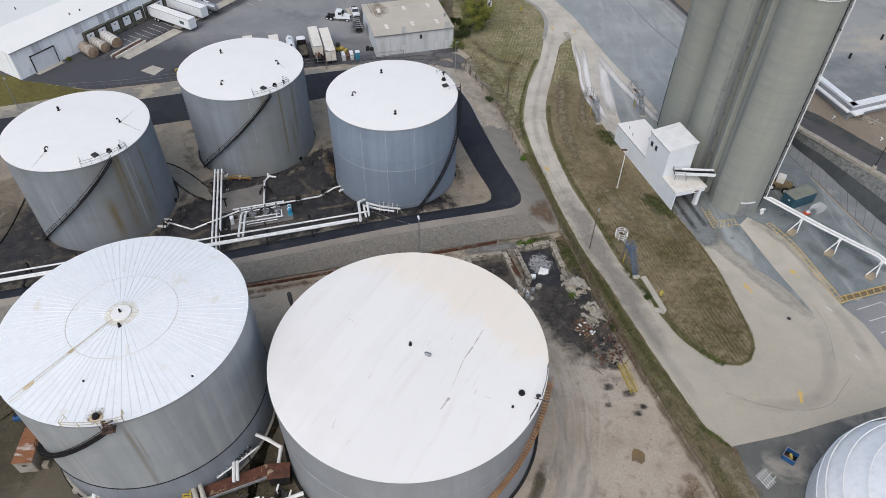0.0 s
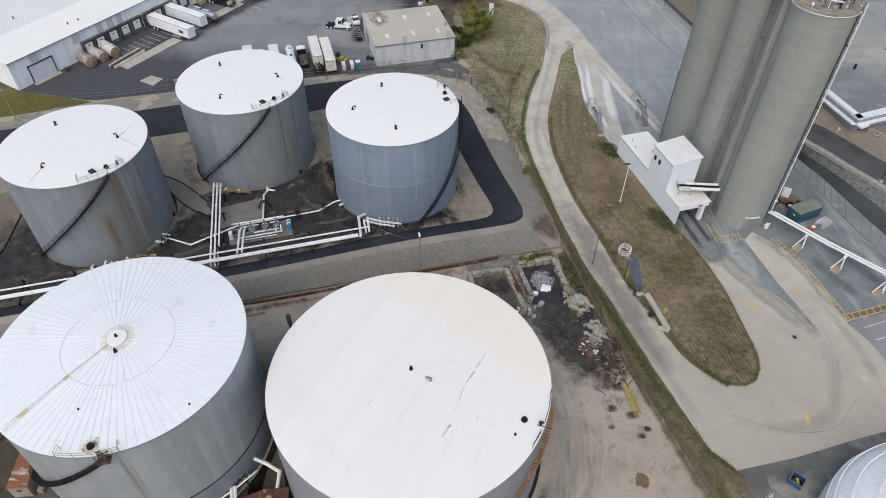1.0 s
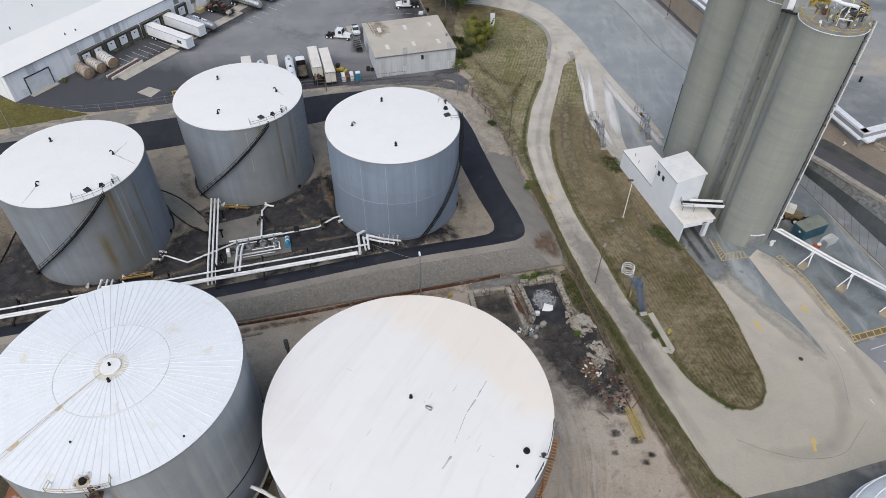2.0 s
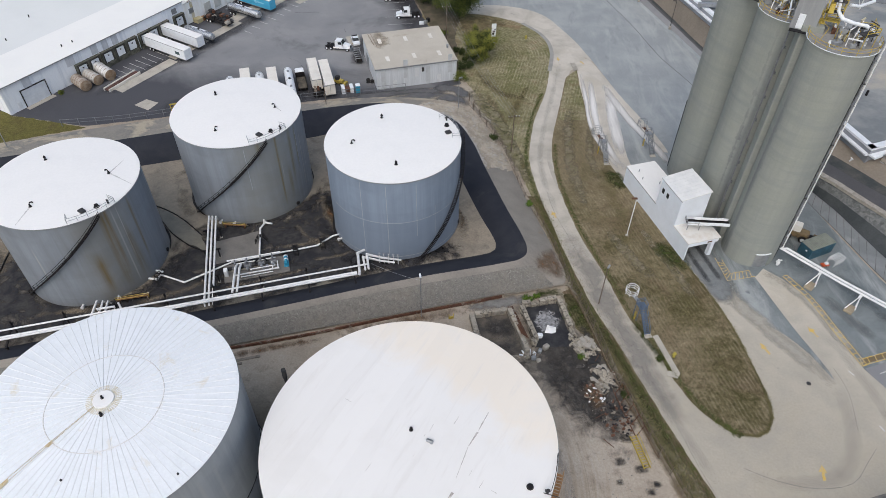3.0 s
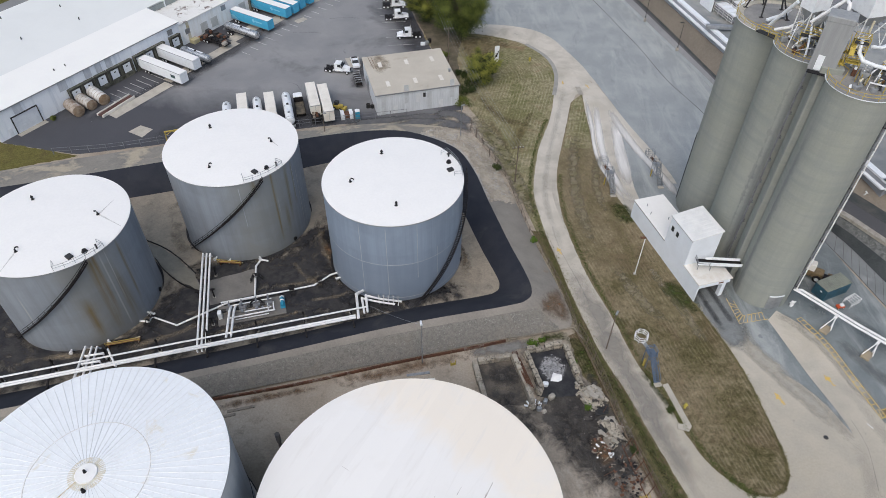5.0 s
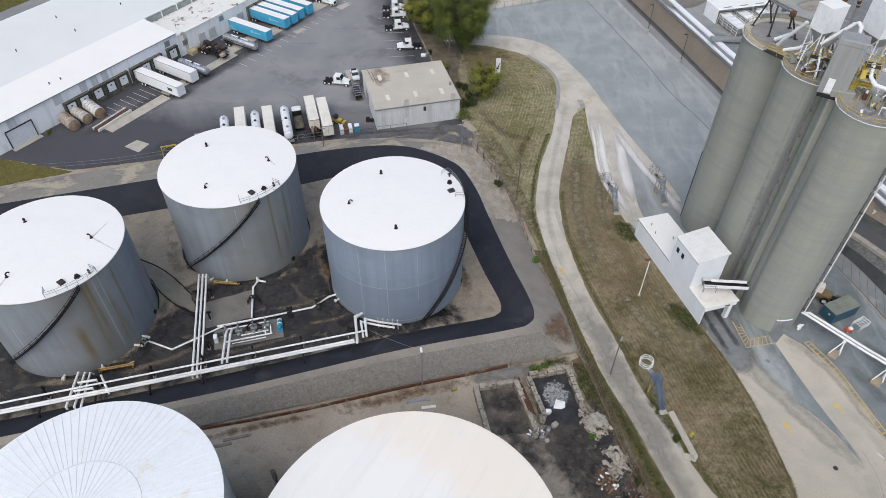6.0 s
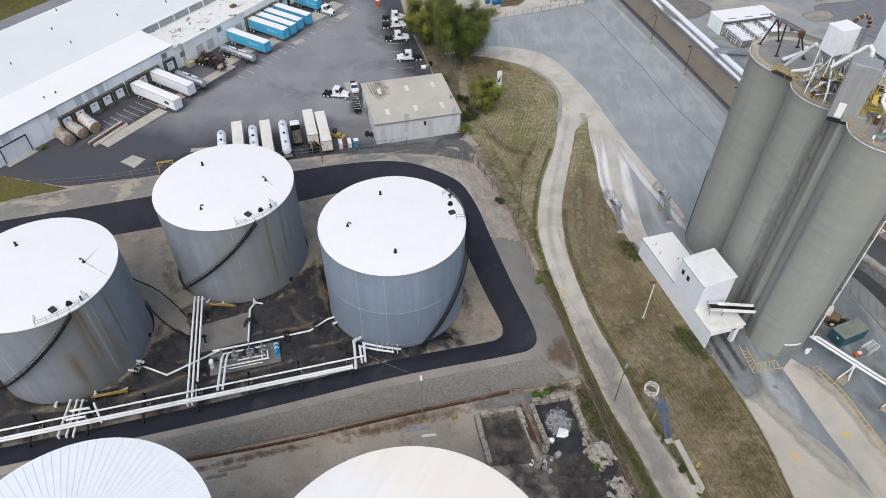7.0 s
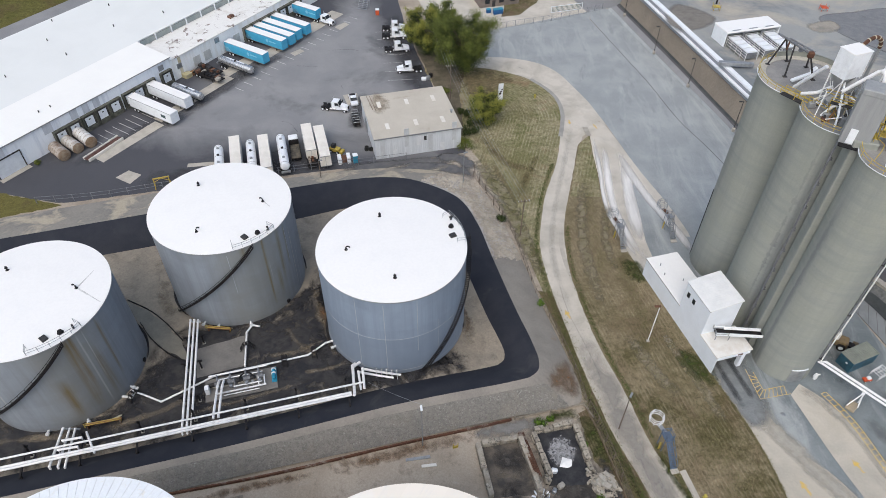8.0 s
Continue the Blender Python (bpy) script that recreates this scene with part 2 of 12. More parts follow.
def turf(name, green, straw, soil, angle, pitch=0.75, lines=0.25, soil_edges=(0.55, 0.75), rings=None, dry=(0.0, 1.0)):
    """Mown grass: rows left by the mower over dry and green patches."""
    n = Nodes(name)
    vec = n.coords(True)
    turn = n.node("ShaderNodeMapping")
    turn.inputs["Rotation"].default_value = (0, 0, radians(angle))
    n.link(vec, turn.inputs["Vector"])
    row = n.node("ShaderNodeTexWave")
    row.inputs["Scale"].default_value, row.inputs["Distortion"].default_value = 0.314 / pitch, 1.6
    row.inputs["Detail"].default_value, row.inputs["Detail Scale"].default_value = 3.0, 1.5
    if rings:
        # rows kept parallel to the road: straight below the bend, round above it
        sp = n.node("ShaderNodeSeparateXYZ")
        n.link(vec, sp.inputs[0])
        dy = n.math("SUBTRACT", sp.outputs[1], rings[1])
        dx = n.math("SUBTRACT", n.math("SUBTRACT", sp.outputs[0], rings[0]), n.math("MULTIPLY", n.math("MINIMUM", dy, 0.0), 0.25))
        up = n.math("MAXIMUM", dy, 0.0)
        away = n.node("ShaderNodeCombineXYZ")
        n.link(n.math("SQRT", n.math("ADD", n.math("MULTIPLY", dx, dx), n.math("MULTIPLY", up, up))), away.inputs[0])
        n.link(n.math("MULTIPLY", sp.outputs[1], 0.05), away.inputs[1])
        n.link(away.outputs[0], row.inputs["Vector"])
    else:
        n.link(turn.outputs[0], row.inputs["Vector"])
    big = n.noise(vec, 0.09, 6.0, 0.62, 0.4)
    mid = n.noise(vec, 0.9, 5.0, 0.7)
    fine = n.noise(vec, 5.0, 4.0, 0.75)
    col = n.mix(n.ramp(n.math("ADD", big, n.math("MULTIPLY", mid, 0.5)), 0.62, 0.9), green, straw)
    sep = n.node("ShaderNodeSeparateXYZ")
    n.link(vec, sep.inputs[0])
    north = n.math("ADD", sep.outputs[1], n.ramp(big, 0.3, 0.7, -30.0, 30.0))
    mid_dry = n.math("MULTIPLY", n.ramp(north, 80.0, 135.0, *dry), n.ramp(sep.outputs[1], 178.0, 150.0, 0.1, 1.0))
    col = n.mix(mid_dry, col, straw)
    col = n.mix(n.ramp(n.math("ADD", n.noise(vec, 0.13, 5.0, 0.6, 0.8), n.math("MULTIPLY", mid, 0.15)), *soil_edges), col, soil)
    broken = n.ramp(n.noise(vec, 0.3, 5.0, 0.65, 0.4), 0.36, 0.6, 0.35, 1.0)
    comb_ = n.math("MULTIPLY", row.outputs["Fac"], broken)
    col = n.mix(n.ramp(comb_, 0.45, 0.95, 0.0, lines), col, n.mix(0.75, straw, (0.46, 0.41, 0.30)))
    col = n.mix(1.0, col, n.grey(n.ramp(n.math("ADD", fine, n.math("MULTIPLY", mid, 0.6)), 0.5, 1.1, 0.38, 1.62)), "MULTIPLY")
    n.bump(n.math("ADD", fine, n.math("MULTIPLY", comb_, 0.12)), 0.9, 0.1)
    return n.done(col, 0.95, 0.0, 0.1)


def tank_paint(name, color, weather, rust_at=(), rust=(0.24, 0.195, 0.11), rust_amount=0.7, band=0.0, pale_at=(), dull=None):
    """Shell paint in object coordinates: upright streaks, plate tones and rust runs at the given bearings."""
    n = Nodes(name)
    pos = n.node("ShaderNodeTexCoord").outputs["Object"]
    sep = n.node("ShaderNodeSeparateXYZ")
    n.link(pos, sep.inputs[0])
    ang = n.math("ARCTAN2", sep.outputs[1], sep.outputs[0])
    comb = n.node("ShaderNodeCombineXYZ")
    n.link(n.math("MULTIPLY", ang, 13.0), comb.inputs[0])
    n.link(n.math("MULTIPLY", sep.outputs[2], 0.045), comb.inputs[2])
    streak = n.noise(comb.outputs[0], 0.9, 5.0, 0.65)
    broad = n.noise(comb.outputs[0], 0.16, 3.0, 0.5)
    blot = n.noise(pos, 0.22, 5.0, 0.6, 0.5)
    # the plates: courses 2.44 m high, 9 m long, each with its own tone
    course = n.math("FLOOR", n.math("DIVIDE", sep.outputs[2], 2.44))
    plate = n.math("FLOOR", n.math("ADD", n.math("MULTIPLY", ang, 13.0 / 9.0), n.math("MULTIPLY", course, 0.37)))
    pc = n.node("ShaderNodeCombineXYZ")
    n.link(course, pc.inputs[0])
    n.link(plate, pc.inputs[1])
    wn_ = n.node("ShaderNodeTexWhiteNoise")
    n.link(pc.outputs[0], wn_.inputs["Vector"])
    col = n.mix(n.ramp(streak, 0.4, 0.72, 0.0, 0.9), color, weather)
    col = n.mix(n.ramp(blot, 0.46, 0.72, 0.0, 0.6), col, weather)

    def bearing_off(bearing):
        return n.math("ABSOLUTE", n.math("SUBTRACT", ang, radians(bearing if bearing <= 180 else bearing - 360)))

    if dull:
        # a sector of the shell where old paint has gone olive
        zone = n.ramp(n.math("ADD", bearing_off(dull[0]), n.ramp(broad, 0.3, 0.7, -0.12, 0.12)), radians(dull[1]), radians(dull[1] * 0.55), 0.0, 0.8)
        col = n.mix(n.math("MULTIPLY", zone, n.ramp(blot, 0.3, 0.6, 0.5, 1.0)), col, dull[2])
    for bearing, width, low, high in pale_at:
        line = n.math("MULTIPLY", n.ramp(bearing_off(bearing), radians(width), radians(width * 0.3)), n.math("MULTIPLY", n.ramp(sep.outputs[2], low, low + 3.0), n.ramp(sep.outputs[2], high, high - 3.0)))
        col = n.mix(n.math("MULTIPLY", line, n.ramp(streak, 0.3, 0.6, 0.25, 0.7)), col, (0.43, 0.44, 0.43))
    tone = n.math("ADD", n.ramp(wn_.outputs["Value"], 0, 1, -0.035, 0.035), n.ramp(broad, 0.3, 0.7, 0.93, 1.07))
    col = n.mix(1.0, col, n.grey(tone), "MULTIPLY")
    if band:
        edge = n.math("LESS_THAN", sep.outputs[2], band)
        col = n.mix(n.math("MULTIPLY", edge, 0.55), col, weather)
    for bearing, width, low, high in rust_at:
        side = n.ramp(bearing_off(bearing), radians(width), 0.0)
        tall = n.math("MULTIPLY", n.ramp(sep.outputs[2], low, low + 4.0), n.ramp(sep.outputs[2], high, high - 3.0))
        amount = n.math("MULTIPLY", n.math("MULTIPLY", side, tall), n.ramp(streak, 0.35, 0.6, 0.15, rust_amount))
        col = n.mix(amount, col, rust)
    # the row of dirt along the foot and the drips from the rim
    fine = n.noise(pos, 3.0, 4.0, 0.7)
    foot = n.math("MULTIPLY", n.ramp(sep.outputs[2], 1.6, 0.0), n.ramp(fine, 0.35, 0.65))
    col = n.mix(n.math("MULTIPLY", foot, 0.55), col, (0.16, 0.13, 0.1))
    n.bump(n.math("ADD", broad, n.math("MULTIPLY", fine, 0.06)), 0.25, 0.1)
    return n.done(col, n.ramp(fine, 0.2, 0.8, 0.42, 0.6), 0.0, 0.4)


PAINT = {
    "tank_a": tank_paint("tank paint, rust runs", (0.262, 0.294, 0.336), (0.2, 0.223, 0.248), ((319, 4.5, 1, 21), (322, 2.0, 5, 22), (333, 4, 1, 15), (304, 6, 1, 12), (343, 2, 4, 20)), rust=(0.17, 0.125, 0.055), rust_amount=0.95, pale_at=((326.5, 0.9, 1, 20), (331, 0.6, 6, 20), (262, 0.9, 6, 15)), dull=(312, 32, (0.225, 0.23, 0.22))),
    "tank_b": tank_paint("tank paint, grey", (0.262, 0.298, 0.345), (0.2, 0.225, 0.252), ((316.5, 1.6, 2, 22), (332, 3, 6, 20), (300, 3, 15, 21), (340, 2, 8, 20), (326, 2.5, 3, 12)), rust=(0.17, 0.14, 0.065), rust_amount=0.95, pale_at=((319, 0.5, 8, 14), (347, 0.5, 2, 18)), dull=(305, 36, (0.228, 0.238, 0.232))),
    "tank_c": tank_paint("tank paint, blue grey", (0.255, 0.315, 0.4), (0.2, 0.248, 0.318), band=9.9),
    "tank_d": tank_paint("tank paint, pale grey", (0.36, 0.385, 0.405), (0.275, 0.298, 0.315), ((257, 1.0, 2, 20), (287, 1.6, 4, 22), (289.5, 0.7, 10, 22)), rust=(0.16, 0.13, 0.07), rust_amount=0.7, pale_at=((318, 2.0, 2, 21), (326, 1.4, 2, 21), (335, 1.2, 2, 21))),
    "tank_e": tank_paint("tank paint, mid grey", (0.29, 0.315, 0.345), (0.25, 0.27, 0.295)),
}
WHITE_ROOF = surface("white roof coating", (0.84, 0.84, 0.83), (0.82, 0.822, 0.815), 0.55, 0, 0.25, (0.45, 0.7), 2.0, 0.03)
RIB_ROOF = surface("white ribbed roof", (0.81, 0.845, 0.875), (0.775, 0.81, 0.835), 0.5, 0, 0.5, (0.4, 0.7), 3.0, 0.05, third=(0.70, 0.65, 0.53), third_scale=0.3, third_edges=(0.6, 0.78))


def broad_roof():
    """Off-white coating laid in strips, cream towards the north-east, with faint runs of dirt."""
    n = Nodes("off-white roof coating")
    pos = n.node("ShaderNodeTexCoord").outputs["Object"]
    turn = n.node("ShaderNodeMapping")
    turn.inputs["Rotation"].default_value = (0, 0, radians(-62))
    n.link(pos, turn.inputs["Vector"])
    sep = n.node("ShaderNodeSeparateXYZ")
    n.link(turn.outputs[0], sep.inputs[0])
    lay = n.node("ShaderNodeMapping")
    lay.inputs["Scale"].default_value = (0.12, 1, 1)
    n.link(turn.outputs[0], lay.inputs["Vector"])
    band = n.node("ShaderNodeTexWhiteNoise")
    band.noise_dimensions = "1D"
    n.link(n.math("FLOOR", n.math("DIVIDE", sep.outputs[1], 2.4)), band.inputs["W"])
    runs = n.noise(lay.outputs[0], 0.9, 6.0, 0.66, 0.3)
    blot = n.noise(pos, 0.14, 6.0, 0.6, 0.4)
    raw = n.node("ShaderNodeSeparateXYZ")
    n.link(pos, raw.inputs[0])
    cream = n.ramp(n.math("ADD", n.math("ADD", n.math("MULTIPLY", raw.outputs[0], 0.62), n.math("MULTIPLY", raw.outputs[1], 0.78)), n.ramp(blot, 0.3, 0.7, -2.5, 2.5)), 6.5, 10.5)
    col = n.mix(cream, (0.835, 0.825, 0.805), (0.85, 0.79, 0.70))
    col = n.mix(n.ramp(runs, 0.56, 0.74, 0.0, 0.5), col, (0.72, 0.70, 0.67))
    col = n.mix(n.ramp(blot, 0.52, 0.7, 0.0, 0.5), col, (0.78, 0.765, 0.735))
    col = n.mix(1.0, col, n.grey(n.ramp(band.outputs["Value"], 0.0, 1.0, 0.985, 1.015)), "MULTIPLY")
    fine = n.noise(pos, 2.0, 4.0, 0.7)
    n.bump(fine, 0.2, 0.02)
    return n.done(col, n.ramp(fine, 0.2, 0.8, 0.45, 0.62), 0.0, 0.4)


BIG_ROOF = broad_roof()
WHITE = surface("white painted steel", (0.80, 0.835, 0.87), (0.71, 0.74, 0.775), 0.45, 0, 1.2, (0.45, 0.7), 9.0, 0.05)
PIPE_WHITE = surface("white pipe paint", (0.80, 0.81, 0.82), (0.62, 0.62, 0.61), 0.45, 0, 1.0, (0.52, 0.75), 12.0, 0.08)
BLACK = surface("black steel", (0.016, 0.016, 0.018), (0.04, 0.034, 0.03), 0.6, 0, 1.5, (0.48, 0.72), 10, 0.2, spec=0.15)
DARK = surface("dark painted steel", (0.04, 0.042, 0.046), (0.075, 0.066, 0.058), 0.6, 0, 1.2, (0.45, 0.7), 10, 0.2, spec=0.15)
GREY_STEEL = surface("galvanised steel", (0.36, 0.38, 0.40), (0.27, 0.28, 0.29), 0.42, 0.55, 1.5, (0.4, 0.7), 14, 0.12)
RUST = surface("rusty steel", (0.14, 0.068, 0.042), (0.085, 0.043, 0.03), 0.85, 0.0, 0.9, (0.4, 0.65), 7, 0.3, third=(0.34, 0.30, 0.26), third_scale=0.5, third_edges=(0.56, 0.7))
RUST_STAIR = surface("ochre rusty steel", (0.30, 0.17, 0.075), (0.2, 0.1, 0.05), 0.8, 0, 0.8, (0.4, 0.65), 8, 0.25)
YELLOW = surface("yellow safety paint", (0.47, 0.36, 0.075), (0.3, 0.22, 0.06), 0.5, 0, 1.5, (0.5, 0.75), 9, 0.12)
ROAD_YELLOW = surface("worn yellow road paint", (0.62, 0.43, 0.11), (0.45, 0.40, 0.31), 0.8, 0, 1.4, (0.45, 0.65), 9, 0.15, world=True)
ROAD_WHITE = surface("worn white road paint", (0.62, 0.62, 0.6), (0.35, 0.35, 0.35), 0.8, 0, 1.4, (0.5, 0.75), 9, 0.12, world=True)
RUBBER = surface("tyre rubber", (0.016, 0.016, 0.017), (0.035, 0.034, 0.032), 0.9, 0, 2, (0.4, 0.7), 12, 0.2)
GLASS = surface("dark cab glass", (0.03, 0.035, 0.04), None, 0.12, 0, fine=4, grain=0.05)
CHROME = surface("polished tank steel", (0.62, 0.63, 0.64), (0.5, 0.5, 0.5), 0.28, 0.8, 1, (0.4, 0.7), 8, 0.06)
BLUE_TRAILER = surface("light blue trailer paint", (0.06, 0.36, 0.58), (0.09, 0.42, 0.64), 0.4, 0, 0.6, (0.4, 0.7), 6, 0.05)
BLUE = surface("blue paint", (0.025, 0.11, 0.28), (0.02, 0.06, 0.16), 0.5, 0, 1.2, (0.45, 0.7), 8, 0.15)
BRIGHT_BLUE = surface("bright blue paint", (0.03, 0.27, 0.42), (0.05, 0.2, 0.3), 0.5, 0, 1.2, (0.45, 0.7), 8, 0.15)
TEAL = surface("dark teal container paint", (0.035, 0.10, 0.14), (0.03, 0.06, 0.08), 0.5, 0, 0.8, (0.45, 0.7), 8, 0.15)
RED = surface("orange red plastic", (0.55, 0.09, 0.03), (0.4, 0.07, 0.03), 0.5, 0, 1, (0.45, 0.7), 8, 0.1)
WOOD = surface("grey weathered timber", (0.26, 0.23, 0.19), (0.17, 0.145, 0.12), 0.85, 0, 1, (0.4, 0.7), 9, 0.25, stretch=(1, 1, 0.2))
POLE_WOOD = surface("utility pole timber", (0.16, 0.125, 0.10), (0.10, 0.08, 0.065), 0.85, 0, 2, (0.4, 0.7), 9, 0.25, stretch=(1, 1, 0.15))
OLD_CONCRETE = surface("weathered concrete", (0.40, 0.375, 0.33), (0.29, 0.27, 0.235), 0.88, 0, 0.7, (0.42, 0.66), 6, 0.22, 0.02, vary=0.12)
BLOCK = surface("stained concrete block", (0.37, 0.335, 0.275), (0.24, 0.215, 0.18), 0.9, 0, 1.1, (0.42, 0.64), 7, 0.25, 0.02, vary=0.18, third=(0.045, 0.042, 0.04), third_scale=0.9, third_edges=(0.48, 0.58))


def silo_concrete(name, stains=()):
    """Slip-formed concrete: faint lifts, rain streaks, and blue-black stains and crease shade down given bearings."""
    n = Nodes(name)
    pos = n.node("ShaderNodeTexCoord").outputs["Object"]
    mp = n.node("ShaderNodeMapping")
    mp.inputs["Scale"].default_value = (1, 1, 0.05)
    n.link(pos, mp.inputs["Vector"])
    mp2 = n.node("ShaderNodeMapping")
    mp2.inputs["Scale"].default_value = (0.1, 0.1, 1.0)
    n.link(pos, mp2.inputs["Vector"])
    sep = n.node("ShaderNodeSeparateXYZ")
    n.link(pos, sep.inputs[0])
    ang = n.math("ARCTAN2", sep.outputs[1], sep.outputs[0])
    streak = n.noise(mp.outputs[0], 0.6, 6.0, 0.62)
    lifts = n.noise(mp2.outputs[0], 0.55, 5.0, 0.62, 0.6)
    blot = n.noise(pos, 0.13, 5.0, 0.6, 0.6)
    fine = n.noise(pos, 4.0, 5.0, 0.7)
    col = n.mix(n.ramp(streak, 0.38, 0.7), (0.312, 0.325, 0.298), (0.256, 0.272, 0.255))
    col = n.mix(n.ramp(lifts, 0.45, 0.66, 0.0, 0.6), col, (0.228, 0.256, 0.246))
    col = n.mix(n.ramp(blot, 0.45, 0.7, 0.0, 0.6), col, (0.295, 0.31, 0.268))
    for bearing, width, low, high in stains:
        off = n.math("ABSOLUTE", n.math("SUBTRACT", ang, radians(bearing if bearing <= 180 else bearing - 360)))
        side = n.ramp(n.math("ADD", off, n.ramp(lifts, 0.3, 0.7, -0.06, 0.06)), radians(width), radians(width * 0.3))
        tall = n.math("MULTIPLY", n.ramp(sep.outputs[2], low, low + 8.0), n.ramp(sep.outputs[2], high, high - 6.0))
        col = n.mix(n.math("MULTIPLY", n.math("MULTIPLY", side, tall), n.ramp(streak, 0.3, 0.65, 0.2, 0.75)), col, (0.15, 0.16, 0.175))
    col = n.mix(1.0, col, n.grey(n.ramp(fine, 0.25, 0.75, 0.94, 1.06)), "MULTIPLY")
    n.bump(n.math("ADD", lifts, n.math("MULTIPLY", fine, 0.2)), 0.4, 0.08)
    return n.done(col, 0.88, 0.0, 0.2)


BAY_PANEL = surface("pale stained panel concrete", (0.4, 0.37, 0.315), (0.3, 0.265, 0.215), 0.9, 0, 0.5, (0.42, 0.64), 5, 0.2, 0.02, vary=0.1, third=(0.13, 0.12, 0.105), third_scale=0.7, third_edges=(0.56, 0.68))
SILO_CONCRETE = silo_concrete("silo concrete")
SILO_STAINED = silo_concrete("stained silo concrete", ((238, 9, -4, 44), (228, 3, 6, 46)))
# the band at 186 degrees paints in the shade of the crease
SILO_CREASED = silo_concrete("crease-shaded silo concrete", ((186, 8, -6, 40),))


def yard_dirt():
    """Packed dirt with streaks left by trucks turning round the broad tank."""
    n = Nodes("packed yard dirt")
    vec = n.coords(True)
    sep = n.node("ShaderNodeSeparateXYZ")
    n.link(vec, sep.inputs[0])
    dx, dy = n.math("SUBTRACT", sep.outputs[0], -4.5), n.math("SUBTRACT", sep.outputs[1], 56.0)
    rad = n.math("SQRT", n.math("ADD", n.math("MULTIPLY", dx, dx), n.math("MULTIPLY", dy, dy)))
    ang = n.math("ARCTAN2", dy, dx)
    comb = n.node("ShaderNodeCombineXYZ")
    n.link(rad, comb.inputs[0])
    n.link(n.math("MULTIPLY", ang, 2.2), comb.inputs[1])
    streak = n.noise(comb.outputs[0], 0.8, 5.0, 0.62, 1.2)
    col = n.mix(n.ramp(n.noise(vec, 0.12, 6.0, 0.6, 0.4), 0.4, 0.66), (0.385, 0.333, 0.27), (0.29, 0.247, 0.198))
    col = n.mix(n.ramp(n.noise(vec, 0.05, 7.0, 0.62, 0.6), 0.48, 0.62), col, (0.42, 0.368, 0.305))
    near = n.math("MULTIPLY", n.ramp(rad, 20.0, 22.5), n.ramp(rad, 35.0, 27.0))
    worn = n.math("MULTIPLY", near, n.math("MULTIPLY", n.ramp(ang, -1.8, -1.0), n.ramp(ang, 0.75, 0.2)))
    col = n.mix(n.math("MULTIPLY", worn, n.ramp(streak, 0.46, 0.62, 0.0, 0.6)), col, (0.43, 0.395, 0.35))
    col = n.mix(n.math("MULTIPLY", worn, n.ramp(streak, 0.46, 0.34, 0.0, 0.4)), col, (0.22, 0.195, 0.165))
    blot = n.noise(vec, 0.45, 7.0, 0.68, 0.3)
    col = n.mix(n.ramp(blot, 0.55, 0.68, 0.0, 0.55), col, (0.17, 0.145, 0.115))
    col = n.mix(n.ramp(blot, 0.42, 0.3, 0.0, 0.5), col, (0.42, 0.39, 0.34))
    # damp dark soil south-west of the big tanks; between them also painted shade
    x, y = sep.outputs[0], sep.outputs[1]
    wob = n.ramp(n.noise(vec, 0.08, 6.0, 0.65, 0.5), 0.25, 0.75, -6.0, 6.0)
    damp = n.math("MULTIPLY", n.ramp(n.math("ADD", x, wob), -14.0, -24.0), n.ramp(n.math("ADD", y, wob), 78.0, 64.0))
    col = n.mix(n.math("MULTIPLY", damp, 0.85), col, (0.085, 0.076, 0.056))
    # oil and soot round the scrap corner
    ex, ey = n.math("SUBTRACT", x, 22.0), n.math("SUBTRACT", y, 78.0)
    u = n.math("DIVIDE", n.math("ADD", n.math("MULTIPLY", ex, -0.447), n.math("MULTIPLY", ey, 0.894)), 17.0)
    v = n.math("DIVIDE", n.math("ADD", n.math("MULTIPLY", ex, 0.894), n.math("MULTIPLY", ey, 0.447)), 7.5)
    d = n.math("SQRT", n.math("ADD", n.math("MULTIPLY", u, u), n.math("MULTIPLY", v, v)))
    soot = n.ramp(n.math("ADD", d, n.ramp(n.noise(vec, 0.25, 7.0, 0.68, 0.5), 0.25, 0.75, -0.55, 0.55)), 1.05, 0.55)
    col = n.mix(n.math("MULTIPLY", soot, 0.9), col, (0.06, 0.057, 0.055))
    g = n.noise(vec, 3.0, 6.0, 0.72)
    col = n.mix(1.0, col, n.grey(n.ramp(g, 0.25, 0.75, 0.8, 1.2)), "MULTIPLY")
    n.bump(g, 0.6, 0.03)
    return n.done(col, 0.95, 0.0, 0.15)


DIRT = yard_dirt()


def pad_soil():
    """Tan soil run through with dark wet stains."""
    n = Nodes("tank pad soil")
    vec = n.coords(True)
    col = n.mix(n.ramp(n.noise(vec, 0.16, 6.0, 0.6, 0.4), 0.42, 0.6), (0.30, 0.262, 0.21), (0.245, 0.218, 0.18))
    stain = n.noise(vec, 0.2, 7.0, 0.66, 0.5)
    col = n.mix(n.ramp(stain, 0.5, 0.68, 0.0, 0.75), col, (0.17, 0.148, 0.122))
    col = n.mix(n.ramp(n.noise(vec, 0.4, 6.0, 0.66, 0.4), 0.6, 0.74, 0.0, 0.7), col, (0.1, 0.092, 0.084))
    g = n.noise(vec, 2.5, 6.0, 0.72)
    col = n.mix(1.0, col, n.grey(n.ramp(g, 0.25, 0.75, 0.8, 1.2)), "MULTIPLY")
    n.bump(g, 0.7, 0.05)
    return n.done(col, 0.95, 0.0, 0.15)


